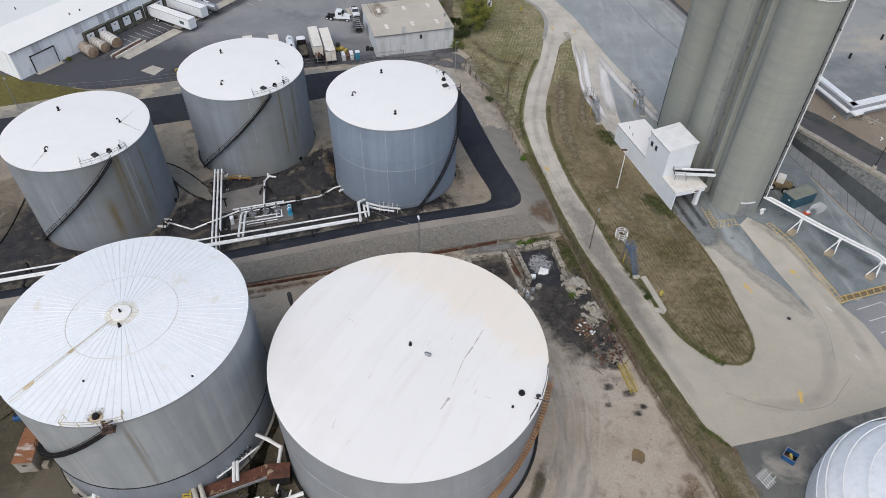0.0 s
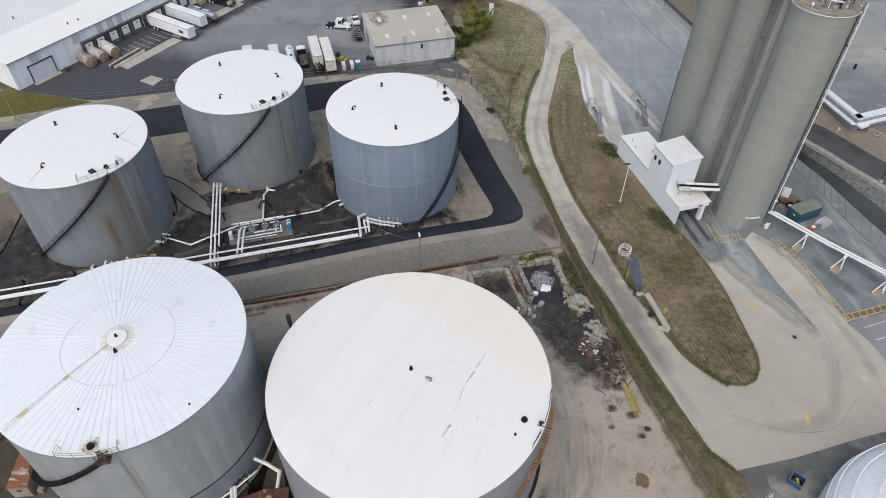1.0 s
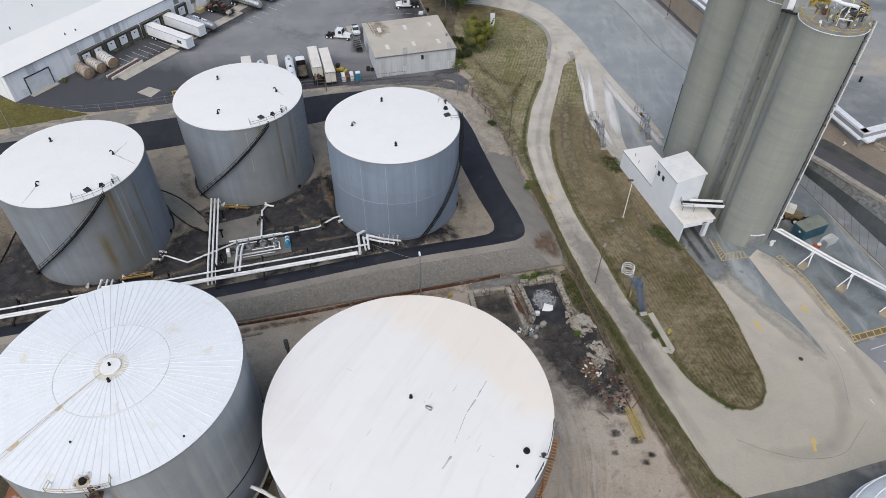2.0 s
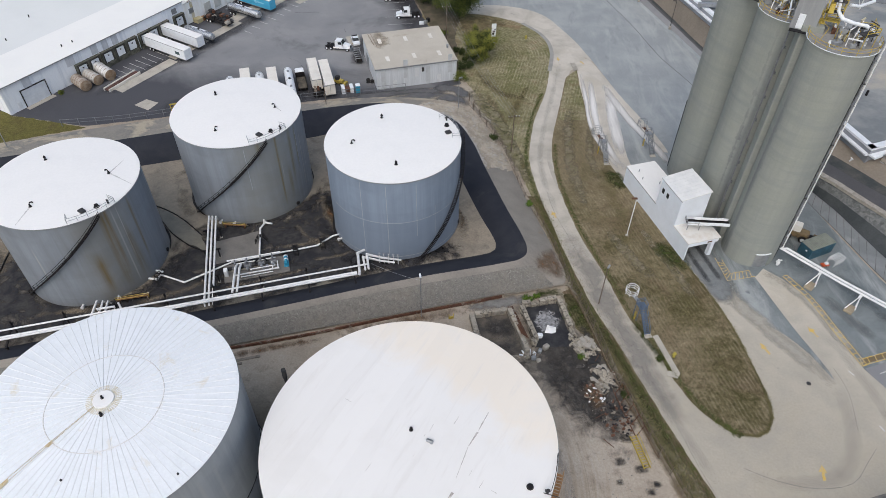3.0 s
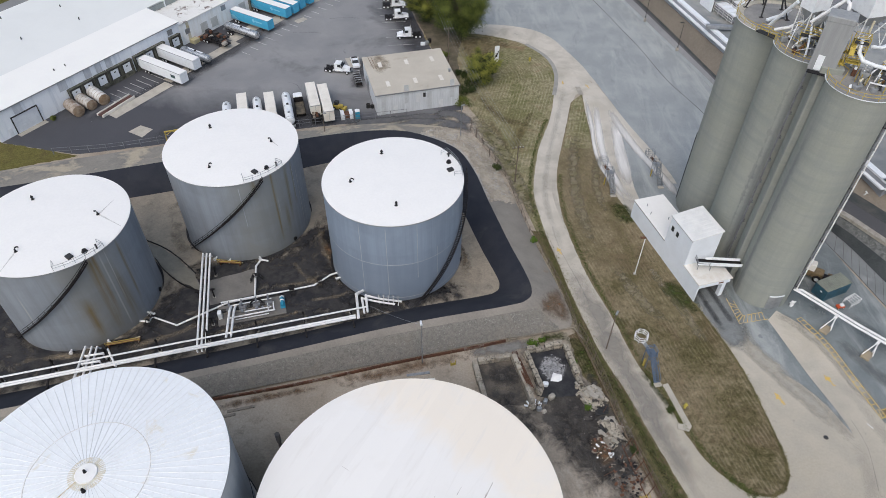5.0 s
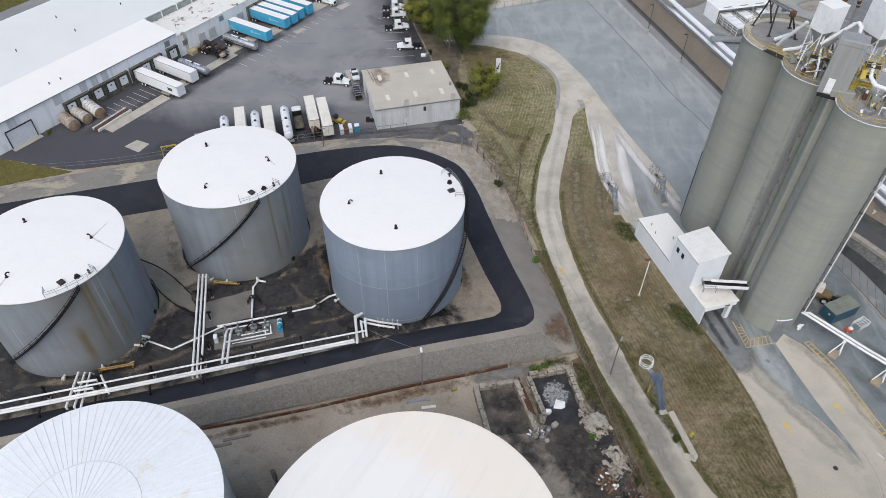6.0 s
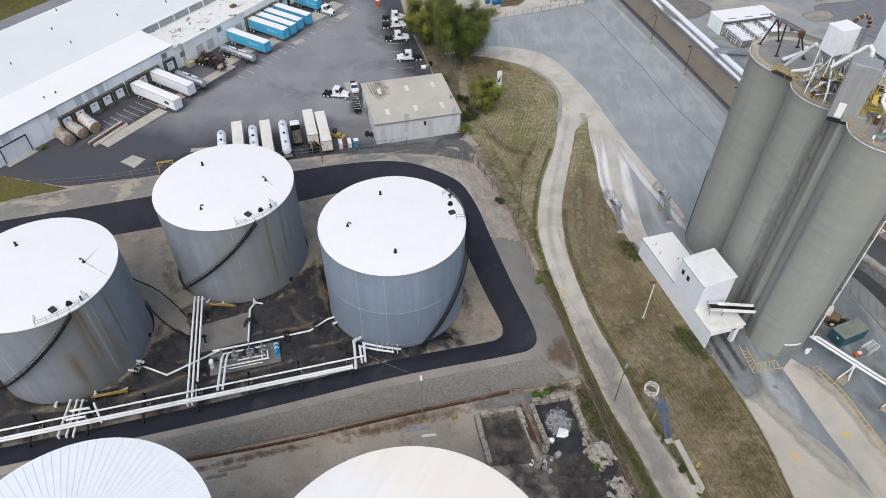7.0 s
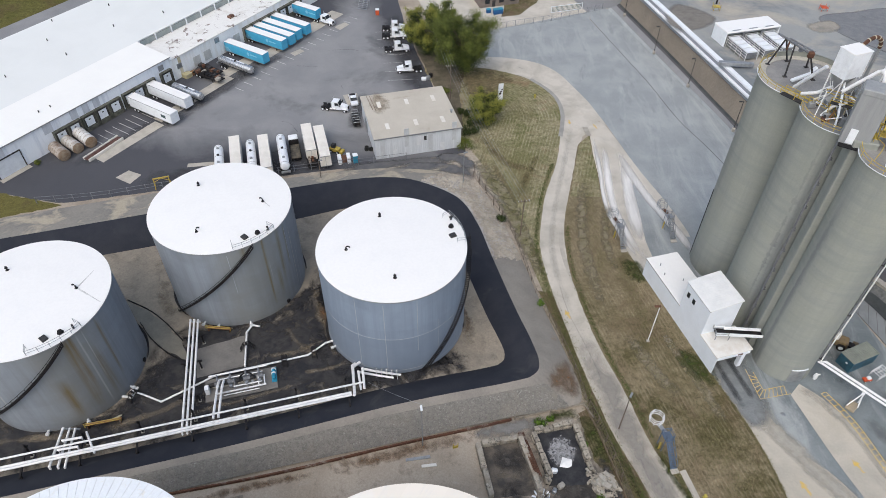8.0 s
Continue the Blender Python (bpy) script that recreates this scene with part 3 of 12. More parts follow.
PAD_DIRT = pad_soil()
LINER = surface("new black asphalt", (0.026, 0.029, 0.039), (0.038, 0.041, 0.050), 0.75, 0, 0.2, (0.4, 0.7), 5, 0.16, 0.01, True, third=(0.065, 0.064, 0.067), third_scale=0.14, third_edges=(0.58, 0.75), spec=0.15)


def yard_asphalt():
    """Worn asphalt, oil-dark along the docks and where trailers stand."""
    n = Nodes("worn lot asphalt")
    vec = n.coords(True)
    sep = n.node("ShaderNodeSeparateXYZ")
    n.link(vec, sep.inputs[0])
    x, y = sep.outputs[0], sep.outputs[1]
    big = n.noise(vec, 0.06, 6.0, 0.65, 0.5)
    col = n.mix(n.ramp(n.noise(vec, 0.09, 6.0, 0.6, 0.3), 0.4, 0.65), (0.23, 0.234, 0.243), (0.278, 0.28, 0.286))
    col = n.mix(n.ramp(big, 0.56, 0.72, 0.0, 0.7), col, (0.13, 0.132, 0.138))
    wob = n.ramp(big, 0.25, 0.75, -7.0, 7.0)
    # distance out from the dock wall
    out = n.math("SUBTRACT", n.math("MULTIPLY", n.math("ADD", x, 106.4), 0.857), n.math("MULTIPLY", n.math("SUBTRACT", y, 154.8), 0.515))
    docks = n.math("MULTIPLY", n.ramp(n.math("ADD", out, wob), 17.0, 6.0), n.ramp(out, -20.0, 0.0))
    south = n.math("MULTIPLY", n.ramp(n.math("ADD", y, wob), 178.0, 164.0), n.ramp(x, 15.0, -20.0))
    east = n.ramp(n.math("ADD", n.math("ADD", x, n.math("MULTIPLY", n.math("SUBTRACT", y, 190.0), 0.28)), n.math("MULTIPLY", wob, 0.5)), -16.0, -7.0)
    used = n.math("MAXIMUM", n.math("MAXIMUM", docks, south), n.math("MULTIPLY", east, n.ramp(x, 20.0, 5.0)))
    used = n.math("MULTIPLY", used, n.ramp(x, 40.0, 20.0))
    col = n.mix(n.math("MULTIPLY", used, 0.9), col, (0.058, 0.06, 0.071))
    g = n.noise(vec, 4.0, 5.0, 0.7)
    col = n.mix(1.0, col, n.grey(n.ramp(g, 0.25, 0.75, 0.88, 1.12)), "MULTIPLY")
    n.bump(g, 0.6, 0.01)
    return n.done(col, 0.8, 0.0, 0.2)


YARD = yard_asphalt()


def lot_concrete():
    """Blue-grey concrete: chalky and pale to the north, oil-dark and mottled about the silos."""
    n = Nodes("blue-grey concrete lot")
    vec = n.coords(True)
    sep = n.node("ShaderNodeSeparateXYZ")
    n.link(vec, sep.inputs[0])
    big = n.noise(vec, 0.07, 7.0, 0.64, 0.6)
    along = n.math("ADD", n.math("ADD", sep.outputs[1], n.math("MULTIPLY", sep.outputs[0], -0.35)), n.ramp(big, 0.25, 0.75, -22.0, 22.0))
    north = n.ramp(along, 92.0, 132.0)
    dark = n.mix(n.ramp(n.noise(vec, 0.11, 7.0, 0.66, 0.5), 0.42, 0.62), (0.158, 0.182, 0.19), (0.225, 0.25, 0.255))
    pale = n.mix(n.ramp(n.noise(vec, 0.1, 6.0, 0.62, 0.3), 0.42, 0.62), (0.285, 0.308, 0.316), (0.345, 0.366, 0.37))
    col = n.mix(north, dark, pale)
    scuff = n.node("ShaderNodeMapping")
    scuff.inputs["Rotation"].default_value, scuff.inputs["Scale"].default_value = (0, 0, radians(16)), (1.0, 0.22, 1)
    n.link(vec, scuff.inputs["Vector"])
    col = n.mix(n.ramp(n.noise(scuff.outputs[0], 0.16, 7.0, 0.68, 0.8), 0.5, 0.66, 0.0, 0.7), col, (0.41, 0.43, 0.43))
    col = n.mix(n.ramp(n.noise(scuff.outputs[0], 0.3, 7.0, 0.7, 0.5), 0.56, 0.72, 0.0, 0.45), col, (0.16, 0.18, 0.19))
    g = n.noise(vec, 3.0, 6.0, 0.72)
    col = n.mix(1.0, col, n.grey(n.ramp(g, 0.25, 0.75, 0.88, 1.12)), "MULTIPLY")
    n.bump(g, 0.6, 0.01)
    return n.done(col, 0.8, 0.0, 0.2)


LOT = lot_concrete()
DITCH = surface("dark drain asphalt", (0.052, 0.06, 0.064), (0.072, 0.08, 0.083), 0.85, 0, 0.3, (0.4, 0.66), 4, 0.2, 0.01, True, spec=0.15)
LANE = surface("dark lane asphalt", (0.092, 0.092, 0.098), (0.115, 0.114, 0.117), 0.85, 0, 0.2, (0.4, 0.66), 4, 0.14, 0.01, True, spec=0.15)
SHOULDER = surface("dark lane shoulder", (0.055, 0.062, 0.065), (0.09, 0.09, 0.086), 0.9, 0, 0.3, (0.4, 0.66), 3, 0.2, 0.02, True, spec=0.15)
STRIP = surface("weathered slab concrete", (0.235, 0.25, 0.255), (0.195, 0.21, 0.215), 0.85, 0, 0.2, (0.4, 0.64), 4, 0.12, 0.01, True, third=(0.30, 0.315, 0.315), third_scale=0.15, third_edges=(0.55, 0.7), spec=0.2)
DUST = film("pale road dust", (0.43, 0.405, 0.35), (0.36, 0.345, 0.305), 0.9, 0.25, 0.4, edge=(0.05, 1.0))
CHALK = film("chalky truck track", (0.78, 0.77, 0.75), (0.64, 0.63, 0.61), 1.0, 0.35, 0.35, (1, 0.12, 1), turn=6, edge=(0.0, 0.85), grain=0.06)
CHALK_EAST = film("chalky slanting track", (0.7, 0.69, 0.67), (0.58, 0.57, 0.55), 1.0, 0.35, 0.35, (1, 0.12, 1), turn=-17, edge=(0.0, 0.85), grain=0.06)
TYRE_GREY = film("tyre-grey concrete", (0.31, 0.30, 0.275), (0.37, 0.35, 0.31), 0.24, 0.22, 0.5, edge=(0.05, 1.35))
DAMP = film("oil-damp concrete", (0.15, 0.165, 0.172), (0.20, 0.21, 0.212), 0.55, 0.25, 0.6, edge=(0.05, 1.35))
SOOTY = film("black soot", (0.035, 0.034, 0.034), (0.11, 0.1, 0.09), 0.9, 0.45, 0.85, blot=0.9, edge=(0.15, 1.25))
ASH = film("pale ash", (0.42, 0.42, 0.43), (0.16, 0.16, 0.165), 0.85, 1.2, 0.75, blot=1.6)
RUSTY = film("rust-red soil", (0.2, 0.115, 0.062), (0.17, 0.125, 0.085), 0.75, 0.5, 0.85, edge=(0.2, 1.3))
TAN_SOIL = film("tan smeared soil", (0.28, 0.235, 0.175), (0.2, 0.17, 0.13), 0.7, 0.4, 0.9, edge=(0.2, 1.5))
OILY = film("oily black stain", (0.03, 0.031, 0.036), (0.062, 0.06, 0.06), 0.93, 0.32, 0.8, edge=(0.1, 0.9), blot=0.5, grain=0.3)
GREY_SMEAR = film("grey tyre smear", (0.45, 0.42, 0.38), (0.36, 0.33, 0.29), 0.75, 0.6, 0.7, (1, 0.25, 1), turn=-14, edge=(0.1, 1.4))
BROWN_TURF = film("bare brown turf", (0.165, 0.118, 0.065), (0.20, 0.16, 0.09), 0.7, 0.4, 0.7, grain=0.35, edge=(0.1, 1.4))
SPARSE = film("thin straw turf", (0.25, 0.215, 0.155), (0.17, 0.15, 0.085), 0.9, 0.7, 0.7, grain=0.4, edge=(0.0, 1.0))
MOIST = film("olive damp soil", (0.105, 0.09, 0.058), (0.07, 0.062, 0.045), 0.9, 0.25, 0.6, edge=(0.1, 1.2))
DEEP_TURF = film("dark green grass", (0.04, 0.055, 0.015), (0.062, 0.068, 0.022), 0.97, 0.7, 0.8, grain=0.45, edge=(0.1, 1.3))


def road_concrete():
    """Worn concrete: dusty beige round the turning apron, paler up the road, with grey tyre wear."""
    n = Nodes("worn road concrete")
    vec = n.coords(True)
    sep = n.node("ShaderNodeSeparateXYZ")
    n.link(vec, sep.inputs[0])
    dust = n.noise(vec, 0.05, 6.0, 0.6, 0.5)
    base = n.mix(n.ramp(n.math("ADD", sep.outputs[1], n.ramp(dust, 0.25, 0.75, -20.0, 20.0)), 55.0, 125.0), (0.425, 0.388, 0.318), (0.56, 0.525, 0.465))
    col = n.mix(n.ramp(n.noise(vec, 0.15, 6.0, 0.62, 0.4), 0.42, 0.66, 0.0, 0.8), base, (0.38, 0.355, 0.305))
    col = n.mix(n.ramp(dust, 0.55, 0.7, 0.0, 0.6), col, (0.47, 0.42, 0.335))
    col = n.mix(n.ramp(n.noise(vec, 0.5, 7.0, 0.7, 0.4), 0.62, 0.72, 0.0, 0.6), col, (0.27, 0.26, 0.24))
    g = n.noise(vec, 3.0, 5.0, 0.7)
    col = n.mix(1.0, col, n.grey(n.ramp(g, 0.25, 0.75, 0.92, 1.08)), "MULTIPLY")
    n.bump(g, 0.6, 0.01)
    return n.done(col, 0.85, 0.0, 0.2)


ROAD = road_concrete()
APRON = ROAD
SLAB = surface("slab concrete", (0.47, 0.44, 0.385), (0.385, 0.36, 0.315), 0.85, 0, 0.4, (0.4, 0.66), 4, 0.12, 0.01, True, spec=0.2)
FINE_CRACK = surface("fine road crack", (0.2, 0.19, 0.175), (0.32, 0.305, 0.275), 0.85, 0, 1.5, (0.4, 0.6), 6, 0.15, world=True)
CRACK = surface("tarred joint", (0.07, 0.068, 0.066), (0.12, 0.115, 0.11), 0.8, 0, 1, (0.4, 0.7), 6, 0.2, world=True)
SAND = surface("sandy verge", (0.28, 0.262, 0.232), (0.21, 0.204, 0.19), 0.95, 0, 0.14, (0.4, 0.6), 2.0, 0.16, 0.04, True, third=(0.44, 0.385, 0.3), third_scale=0.14, third_edges=(0.48, 0.58), spec=0.15)
BANK = surface("brown bank soil", (0.235, 0.205, 0.168), (0.195, 0.17, 0.142), 0.95, 0, 0.12, (0.4, 0.65), 2.0, 0.15, 0.04, True, spec=0.15)
MEMBRANE = surface("stained flat roof", (0.305, 0.315, 0.31), (0.195, 0.212, 0.222), 0.85, 0, 0.04, (0.44, 0.56), 1.2, 0.06, 0.0, True, third=(0.42, 0.385, 0.33), third_scale=0.03, third_edges=(0.52, 0.62), spec=0.2)
GRAVEL = speckled("grey slope gravel", (0.13, 0.126, 0.116), (0.265, 0.252, 0.228), 5.5, soil=(0.225, 0.203, 0.168), soil_edges=(0.5, 0.75))
RIPRAP = speckled("pale riprap", (0.26, 0.245, 0.225), (0.52, 0.50, 0.465), 2.2, soil=(0.30, 0.275, 0.235), soil_edges=(0.56, 0.72), bump=0.1)
BALLAST = speckled("ballast stone", (0.075, 0.08, 0.082), (0.225, 0.235, 0.235), 2.6, soil=(0.085, 0.09, 0.095), soil_edges=(0.55, 0.7))
GREY_DIRT = surface("grey packed fines", (0.285, 0.265, 0.235), (0.225, 0.21, 0.19), 0.95, 0, 0.15, (0.4, 0.65), 3, 0.14, 0.02, True, third=(0.28, 0.19, 0.11), third_scale=0.13, third_edges=(0.66, 0.78), spec=0.15)
TURF_FIELD = turf("dry field grass", (0.158, 0.156, 0.07), (0.29, 0.258, 0.165), (0.225, 0.163, 0.1), 0.0, 0.85, 0.42, (0.64, 0.8), rings=(5, 184), dry=(0.0, 0.15))
TURF_ISLAND = turf("thin island grass", (0.092, 0.082, 0.037), (0.22, 0.18, 0.114), (0.147, 0.111, 0.069), -14.5, 0.7, 0.2, (0.58, 0.8), dry=(0.0, 0.8))
TURF_BANK = turf("olive bank grass", (0.08, 0.083, 0.022), (0.13, 0.118, 0.04), (0.1, 0.082, 0.036), 70.0, 0.9, 0.06, (0.6, 0.75))
TURF_GREEN = turf("green verge grass", (0.088, 0.085, 0.034), (0.175, 0.145, 0.085), (0.135, 0.1, 0.065), -16.0, 0.5, 0.3, (0.5, 0.66))
LEAF = surface("tree leaves", (0.15, 0.175, 0.036), (0.062, 0.084, 0.019), 0.7, 0, 0.5, (0.4, 0.65), 3, 0.25, spec=0.25)
# dark shrub leaves, and the painted shade inside the tree crowns
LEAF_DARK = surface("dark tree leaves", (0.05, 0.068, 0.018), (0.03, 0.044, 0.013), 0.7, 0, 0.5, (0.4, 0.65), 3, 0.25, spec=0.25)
WEED = surface("weed leaves", (0.10, 0.17, 0.025), (0.06, 0.10, 0.02), 0.8, 0, 0.8, (0.4, 0.65), 4, 0.25, spec=0.2)
BARK = surface("bark", (0.10, 0.08, 0.06), (0.06, 0.05, 0.04), 0.9, 0, 2, (0.4, 0.7), 9, 0.3)


def floor_z(x, y):
    """The tilted floor of the tank basin."""
    return 3.98 + 0.01615 * x - 0.02644 * y


# ---- ground ----
ground = Geo()
# one sheet with an opening for the sunken tank basin
CREST = [(-104, 66.0, 4.0), (-41.5, 83.3, 3.8), (-9, 93.3, 3.8), (10, 98, 3.9), (14.4, 99.7, 3.9), (15.5, 102.3, 3.9), (14.6, 107, 3.7), (12.1, 115.8, 3.0), (8.4, 129.4, 2.6), (5.6, 139.7, 2.5), (1.4, 148.1, 2.5), (-7.2, 153.6, 2.5), (-14.4, 155.1, 2.5), (-23.5, 154, 2.5), (-36.7, 150.6, 2.5), (-66.5, 141.0, 2.5), (-94.3, 132.5, 2.5), (-116, 126, 2.5)]
hole = [(x, y, -0.02) for x, y, z in CREST]
W_, E_, far = hole[0], hole[10], len(hole)
ground.add(hole + [(-3000, -3000, -0.02), (3000, -3000, -0.02), (3000, 3000, -0.02), (-3000, 3000, -0.02)], [(far, far + 1, 7, 6, 5, 4, 3, 2, 1, 0), (far + 1, far + 2, 10, 9, 8, 7), (far + 2, far + 3, 17, 16, 15, 14, 13, 12, 11, 10), (far + 3, far, 0, 17)])
single("ground", ground, DIRT, "packed grey-brown dirt ground with tyre marks", "ground", kind="structure")


def patch(name, poly, z, mat, label, category, thick=0.0, smooth=0):
    g = Geo()
    if thick:
        g.prism(poly, z - thick, z)
    else:
        n = len(poly)
        area = sum(poly[i - 1][0] * poly[i][1] - poly[i][0] * poly[i - 1][1] for i in range(n))
        g.add([(x, y, z) for x, y in (poly if area > 0 else poly[::-1])], [tuple(range(n))])
    return single(name, g, mat, label, category, kind="structure", smooth=smooth)


# the lots
patch("truck_yard", ragged([(-125, 140), (-108, 151), (-92, 147.5), (-88, 147), (-68, 151.8), (-45, 157), (-30, 160.5), (-19, 162.5), (3.5, 168.5), (3, 172), (-3.5, 190.5), (-6.5, 204), (-11, 219), (-15.2, 235), (-19, 256), (-30, 330), (-60, 330), (-118, 150)], 0.25, 1.5, 1.0), 0.02, YARD, "worn dark grey asphalt truck yard with patched cracks", "yard")
patch("concrete_lot", [(44, 52), (140, 75), (140, 92), (86, 92.5), (83.5, 99), (80.4, 111.6), (78.2, 121.9), (66.7, 165.5), (60.2, 184.6), (51.4, 220.3), (45, 243), (46, 249), (8, 232.5), (4, 216), (16, 216), (25, 213), (34, 201), (40, 184), (44, 168), (36, 140), (47, 102), (54, 66)], 0.02, LOT, "blue-grey concrete lot with pale truck tracks", "pavement")
patch("lot_strip", [(77.9, 122.6), (66.7, 165.5), (60.2, 184.6), (51.4, 220.3), (45.2, 243), (46, 250), (53.2, 251.5), (58.3, 233.5), (63.1, 215.6), (67.5, 198.3), (73.7, 176.6), (80.4, 126.2)], 0.024, LOT, "paler strip of grey concrete beside the lot joint", "pavement")
patch("slab_strip", [(88, 85), (85.4, 94.6), (82.9, 103.2), (80.7, 112.3), (77.9, 122.5), (80.4, 126.1), (83.2, 118.4), (85.7, 109.6), (89.0, 99.1), (97, 76)], 0.024, STRIP, "strip of worn concrete slabs beside the lot joint", "pavement")
joint = Geo()
strip(joint, spline([(45.2, 242.9), (51.4, 220.3), (56.3, 202.3), (60.2, 184.6), (66.7, 165.5), (77.8, 122.8), (80.7, 112.3), (82.9, 103.2), (85.4, 94.6), (88, 85)], 4), 0.16, 0.03)
single("drain_joint", joint, CRACK, "dark tarred joint along the concrete lot", "joint", kind="structure")
seams = Geo()
for (ax, ay), (bx, by), (cx, cy), (dx, dy), k in (((77.8, 122.8), (80.7, 112.3), (80.3, 126.1), (83.1, 118.4), 4), ((80.7, 112.3), (82.9, 103.2), (83.1, 118.4), (85.6, 109.6), 4), ((82.9, 103.2), (85.4, 94.6), (85.6, 109.6), (88.9, 99.1), 4)):
    for i in range(k):
        f = i / k
        strip(seams, [(ax + (bx - ax) * f, ay + (by - ay) * f), (cx + (dx - cx) * f, cy + (dy - cy) * f)], 0.07, 0.029)
single("slab_joints", seams, CRACK, "thin dark joints between concrete slabs", "joint", kind="structure")

# roads
LEFT = [(-6, 216), (4.5, 211.2), (13.1, 209.1), (21.1, 205.1), (26.3, 200), (28.9, 194.1), (29.6, 187.1), (28.1, 176.5), (25.7, 164.5), (21.7, 151.5), (19.4, 138.2), (19.3, 133), (19.9, 126.4), (22.6, 111.2), (24.8, 100.6), (27.2, 91.1), (30.5, 82.5), (32.2, 76.9), (36.3, 64.3), (40.3, 53.4), (43.6, 50.2)]
RIGHT = [(33.9, 179.2), (32.1, 174.1), (29.3, 162.3), (26.7, 151.6), (24.5, 141.9), (23.8, 133.1), (24.3, 124.9), (26.8, 110.6), (30.4, 98.3), (32.8, 88.5), (36.2, 81), (37.4, 76.3), (40.1, 70.1), (43, 66.6), (45.3, 64.9)]


def widen(pts, d):
    """The line moved d to its left."""
    out = []
    for i, p in enumerate(pts):
        a, b = Vector(pts[max(i - 1, 0)]), Vector(pts[min(i + 1, len(pts) - 1)])
        q = (b - a).normalized()
        out.append((p[0] - q.y * d, p[1] + q.x * d))
    return out


road_poly = xy(spline(widen(LEFT, -0.8), 2)) + xy(spline([(43.6, 50.2), (47.5, 58), (45.3, 64.9)], 2))[1:-1] + xy(spline(widen(RIGHT, 0.8), 2))[::-1] + xy(spline([(33.9, 179.2), (35.9, 178.0), (38.5, 184), (40.5, 181.5), (39.3, 186), (37.3, 192.9), (33.7, 201.7), (30.4, 208.6), (25.1, 213.7), (16.8, 216.5), (8.3, 217.3), (-4, 221)], 2))[1:]
patch("road", road_poly, 0.06, ROAD, "pale worn concrete site road curving between grass", "road", 0.06)
patch("branch_road", xy(spline(widen([(35.9, 178.0), (35.4, 169.4), (35.4, 160.3), (35.0, 151.8), (35.2, 145.9), (36.4, 141.0), (37.2, 134), (40.5, 125)], -0.7), 2)) + [(43.0, 127)] + xy(spline([(42.0, 137), (42.2, 146.1), (42.9, 157.2), (46.0, 150), (47.5, 145), (49.5, 139), (52, 139), (49.4, 150.2), (45.4, 162.7), (41.6, 176.9), (39.6, 183.5)], 2)), 0.05, ROAD, "pale concrete branch road with truck tracks", "road", 0.05)
APRON_EDGE = [(45.3, 64.9), (48.9, 64.4), (51.1, 65.6), (52.6, 67.9), (53.1, 70.3), (53.1, 73.3), (52.6, 79.8), (51.9, 86.1), (50.4, 93.0), (48.3, 99.3), (47.0, 102.9)]
patch("apron", [(43.6, 50.2), (52.8, 52.3), (62.6, 55.3), (69.4, 57.2), (95, 64), (82, 67)] + xy(spline([(74.4, 67.9), (73.3, 73.6), (71.2, 77.8), (69.2, 85.7), (67.5, 93.2), (64.6, 98.6)], 2)) + [(61.8, 101.3)] + xy(spline([(59.5, 99.0), (62.3, 87), (64.5, 79.5), (65.2, 75.4), (63.1, 80.7), (60.4, 84.8), (57.2, 88), (55.3, 92.2), (53.5, 96.5), (51.2, 103)], 2)) + xy(spline(widen(APRON_EDGE, 0.8), 2))[::-1], 0.055, APRON, "beige concrete turning apron with worn arrows", "pavement", 0.05)
patch("parking_lot", [(71.4, 78.0), (81, 81.2), (120, 92), (130, 70), (95, 62), (74.4, 67.6)], 0.035, YARD, "dark asphalt parking lot with white bay lines", "pavement")
verge = Geo()
strip(verge, spline([(24.2, 140.5), (23.6, 136), (24.0, 130), (25.0, 124.6)], 1.5), 0.9, 0.07)
single("kerb", verge, SLAB, "pale concrete kerb beside the road", "kerb", kind="structure")
cracks = Geo()
strip(cracks, xy(spline([(40.6, 52.5), (38.2, 60), (35.4, 72), (32.2, 80), (30.4, 88), (28.0, 96), (25.9, 106), (22.9, 117), (22.0, 124)], 2)), 0.07, 0.066)
strip(cracks, xy(spline([(45, 59.5), (49.5, 57.5), (55, 56.4), (60.5, 57.3), (64, 60.5), (66.5, 63)], 1.5)), 0.10, 0.062)
strip(cracks, xy(spline([(66, 78), (66.5, 73), (65.0, 66)], 1.5)), 0.08, 0.062)
single("road_cracks", cracks, FINE_CRACK, "thin tarred cracks in the road concrete", "crack", kind="structure")

# grass
patch("grass_field", ragged(xy(spline([(3.8, 172), (9, 160), (12.5, 149), (15.5, 141), (16.5, 131), (18.5, 122)], 2)) + xy(spline([(20.4, 121), (19.2, 131), (19.3, 138.2), (21.6, 151.5), (25.6, 164.5), (28.0, 176.5), (29.5, 187.1), (28.8, 194.1), (26.2, 200), (21.0, 205), (13, 209), (4.5, 211)], 2)) + [(-3, 214), (-9, 222), (-8, 208), (-2, 190)], 0.14, 0.8, 3.0), 0.085, TURF_FIELD, "dry mown grass field with curved mower rows", "grass")
patch("grass_verge", ragged(xy(spline([(17.5, 122.5), (19.9, 114.3), (22.2, 105), (23.9, 97.5), (26.5, 87.5), (28.8, 79), (31.2, 68.5), (34.6, 57), (38.5, 45), (39.5, 38)], 2)) + [(44.5, 38), (43.8, 49.5)] + xy(spline([(40.1, 53.3), (36.1, 64.3), (32.0, 76.9), (30.3, 82.5), (27.0, 91.1), (24.6, 100.6), (22.4, 111.2), (20.2, 122)], 2)), 0.16, 0.8, 4.0), 0.085, TURF_GREEN, "green and brown grass verge along the fence", "grass")
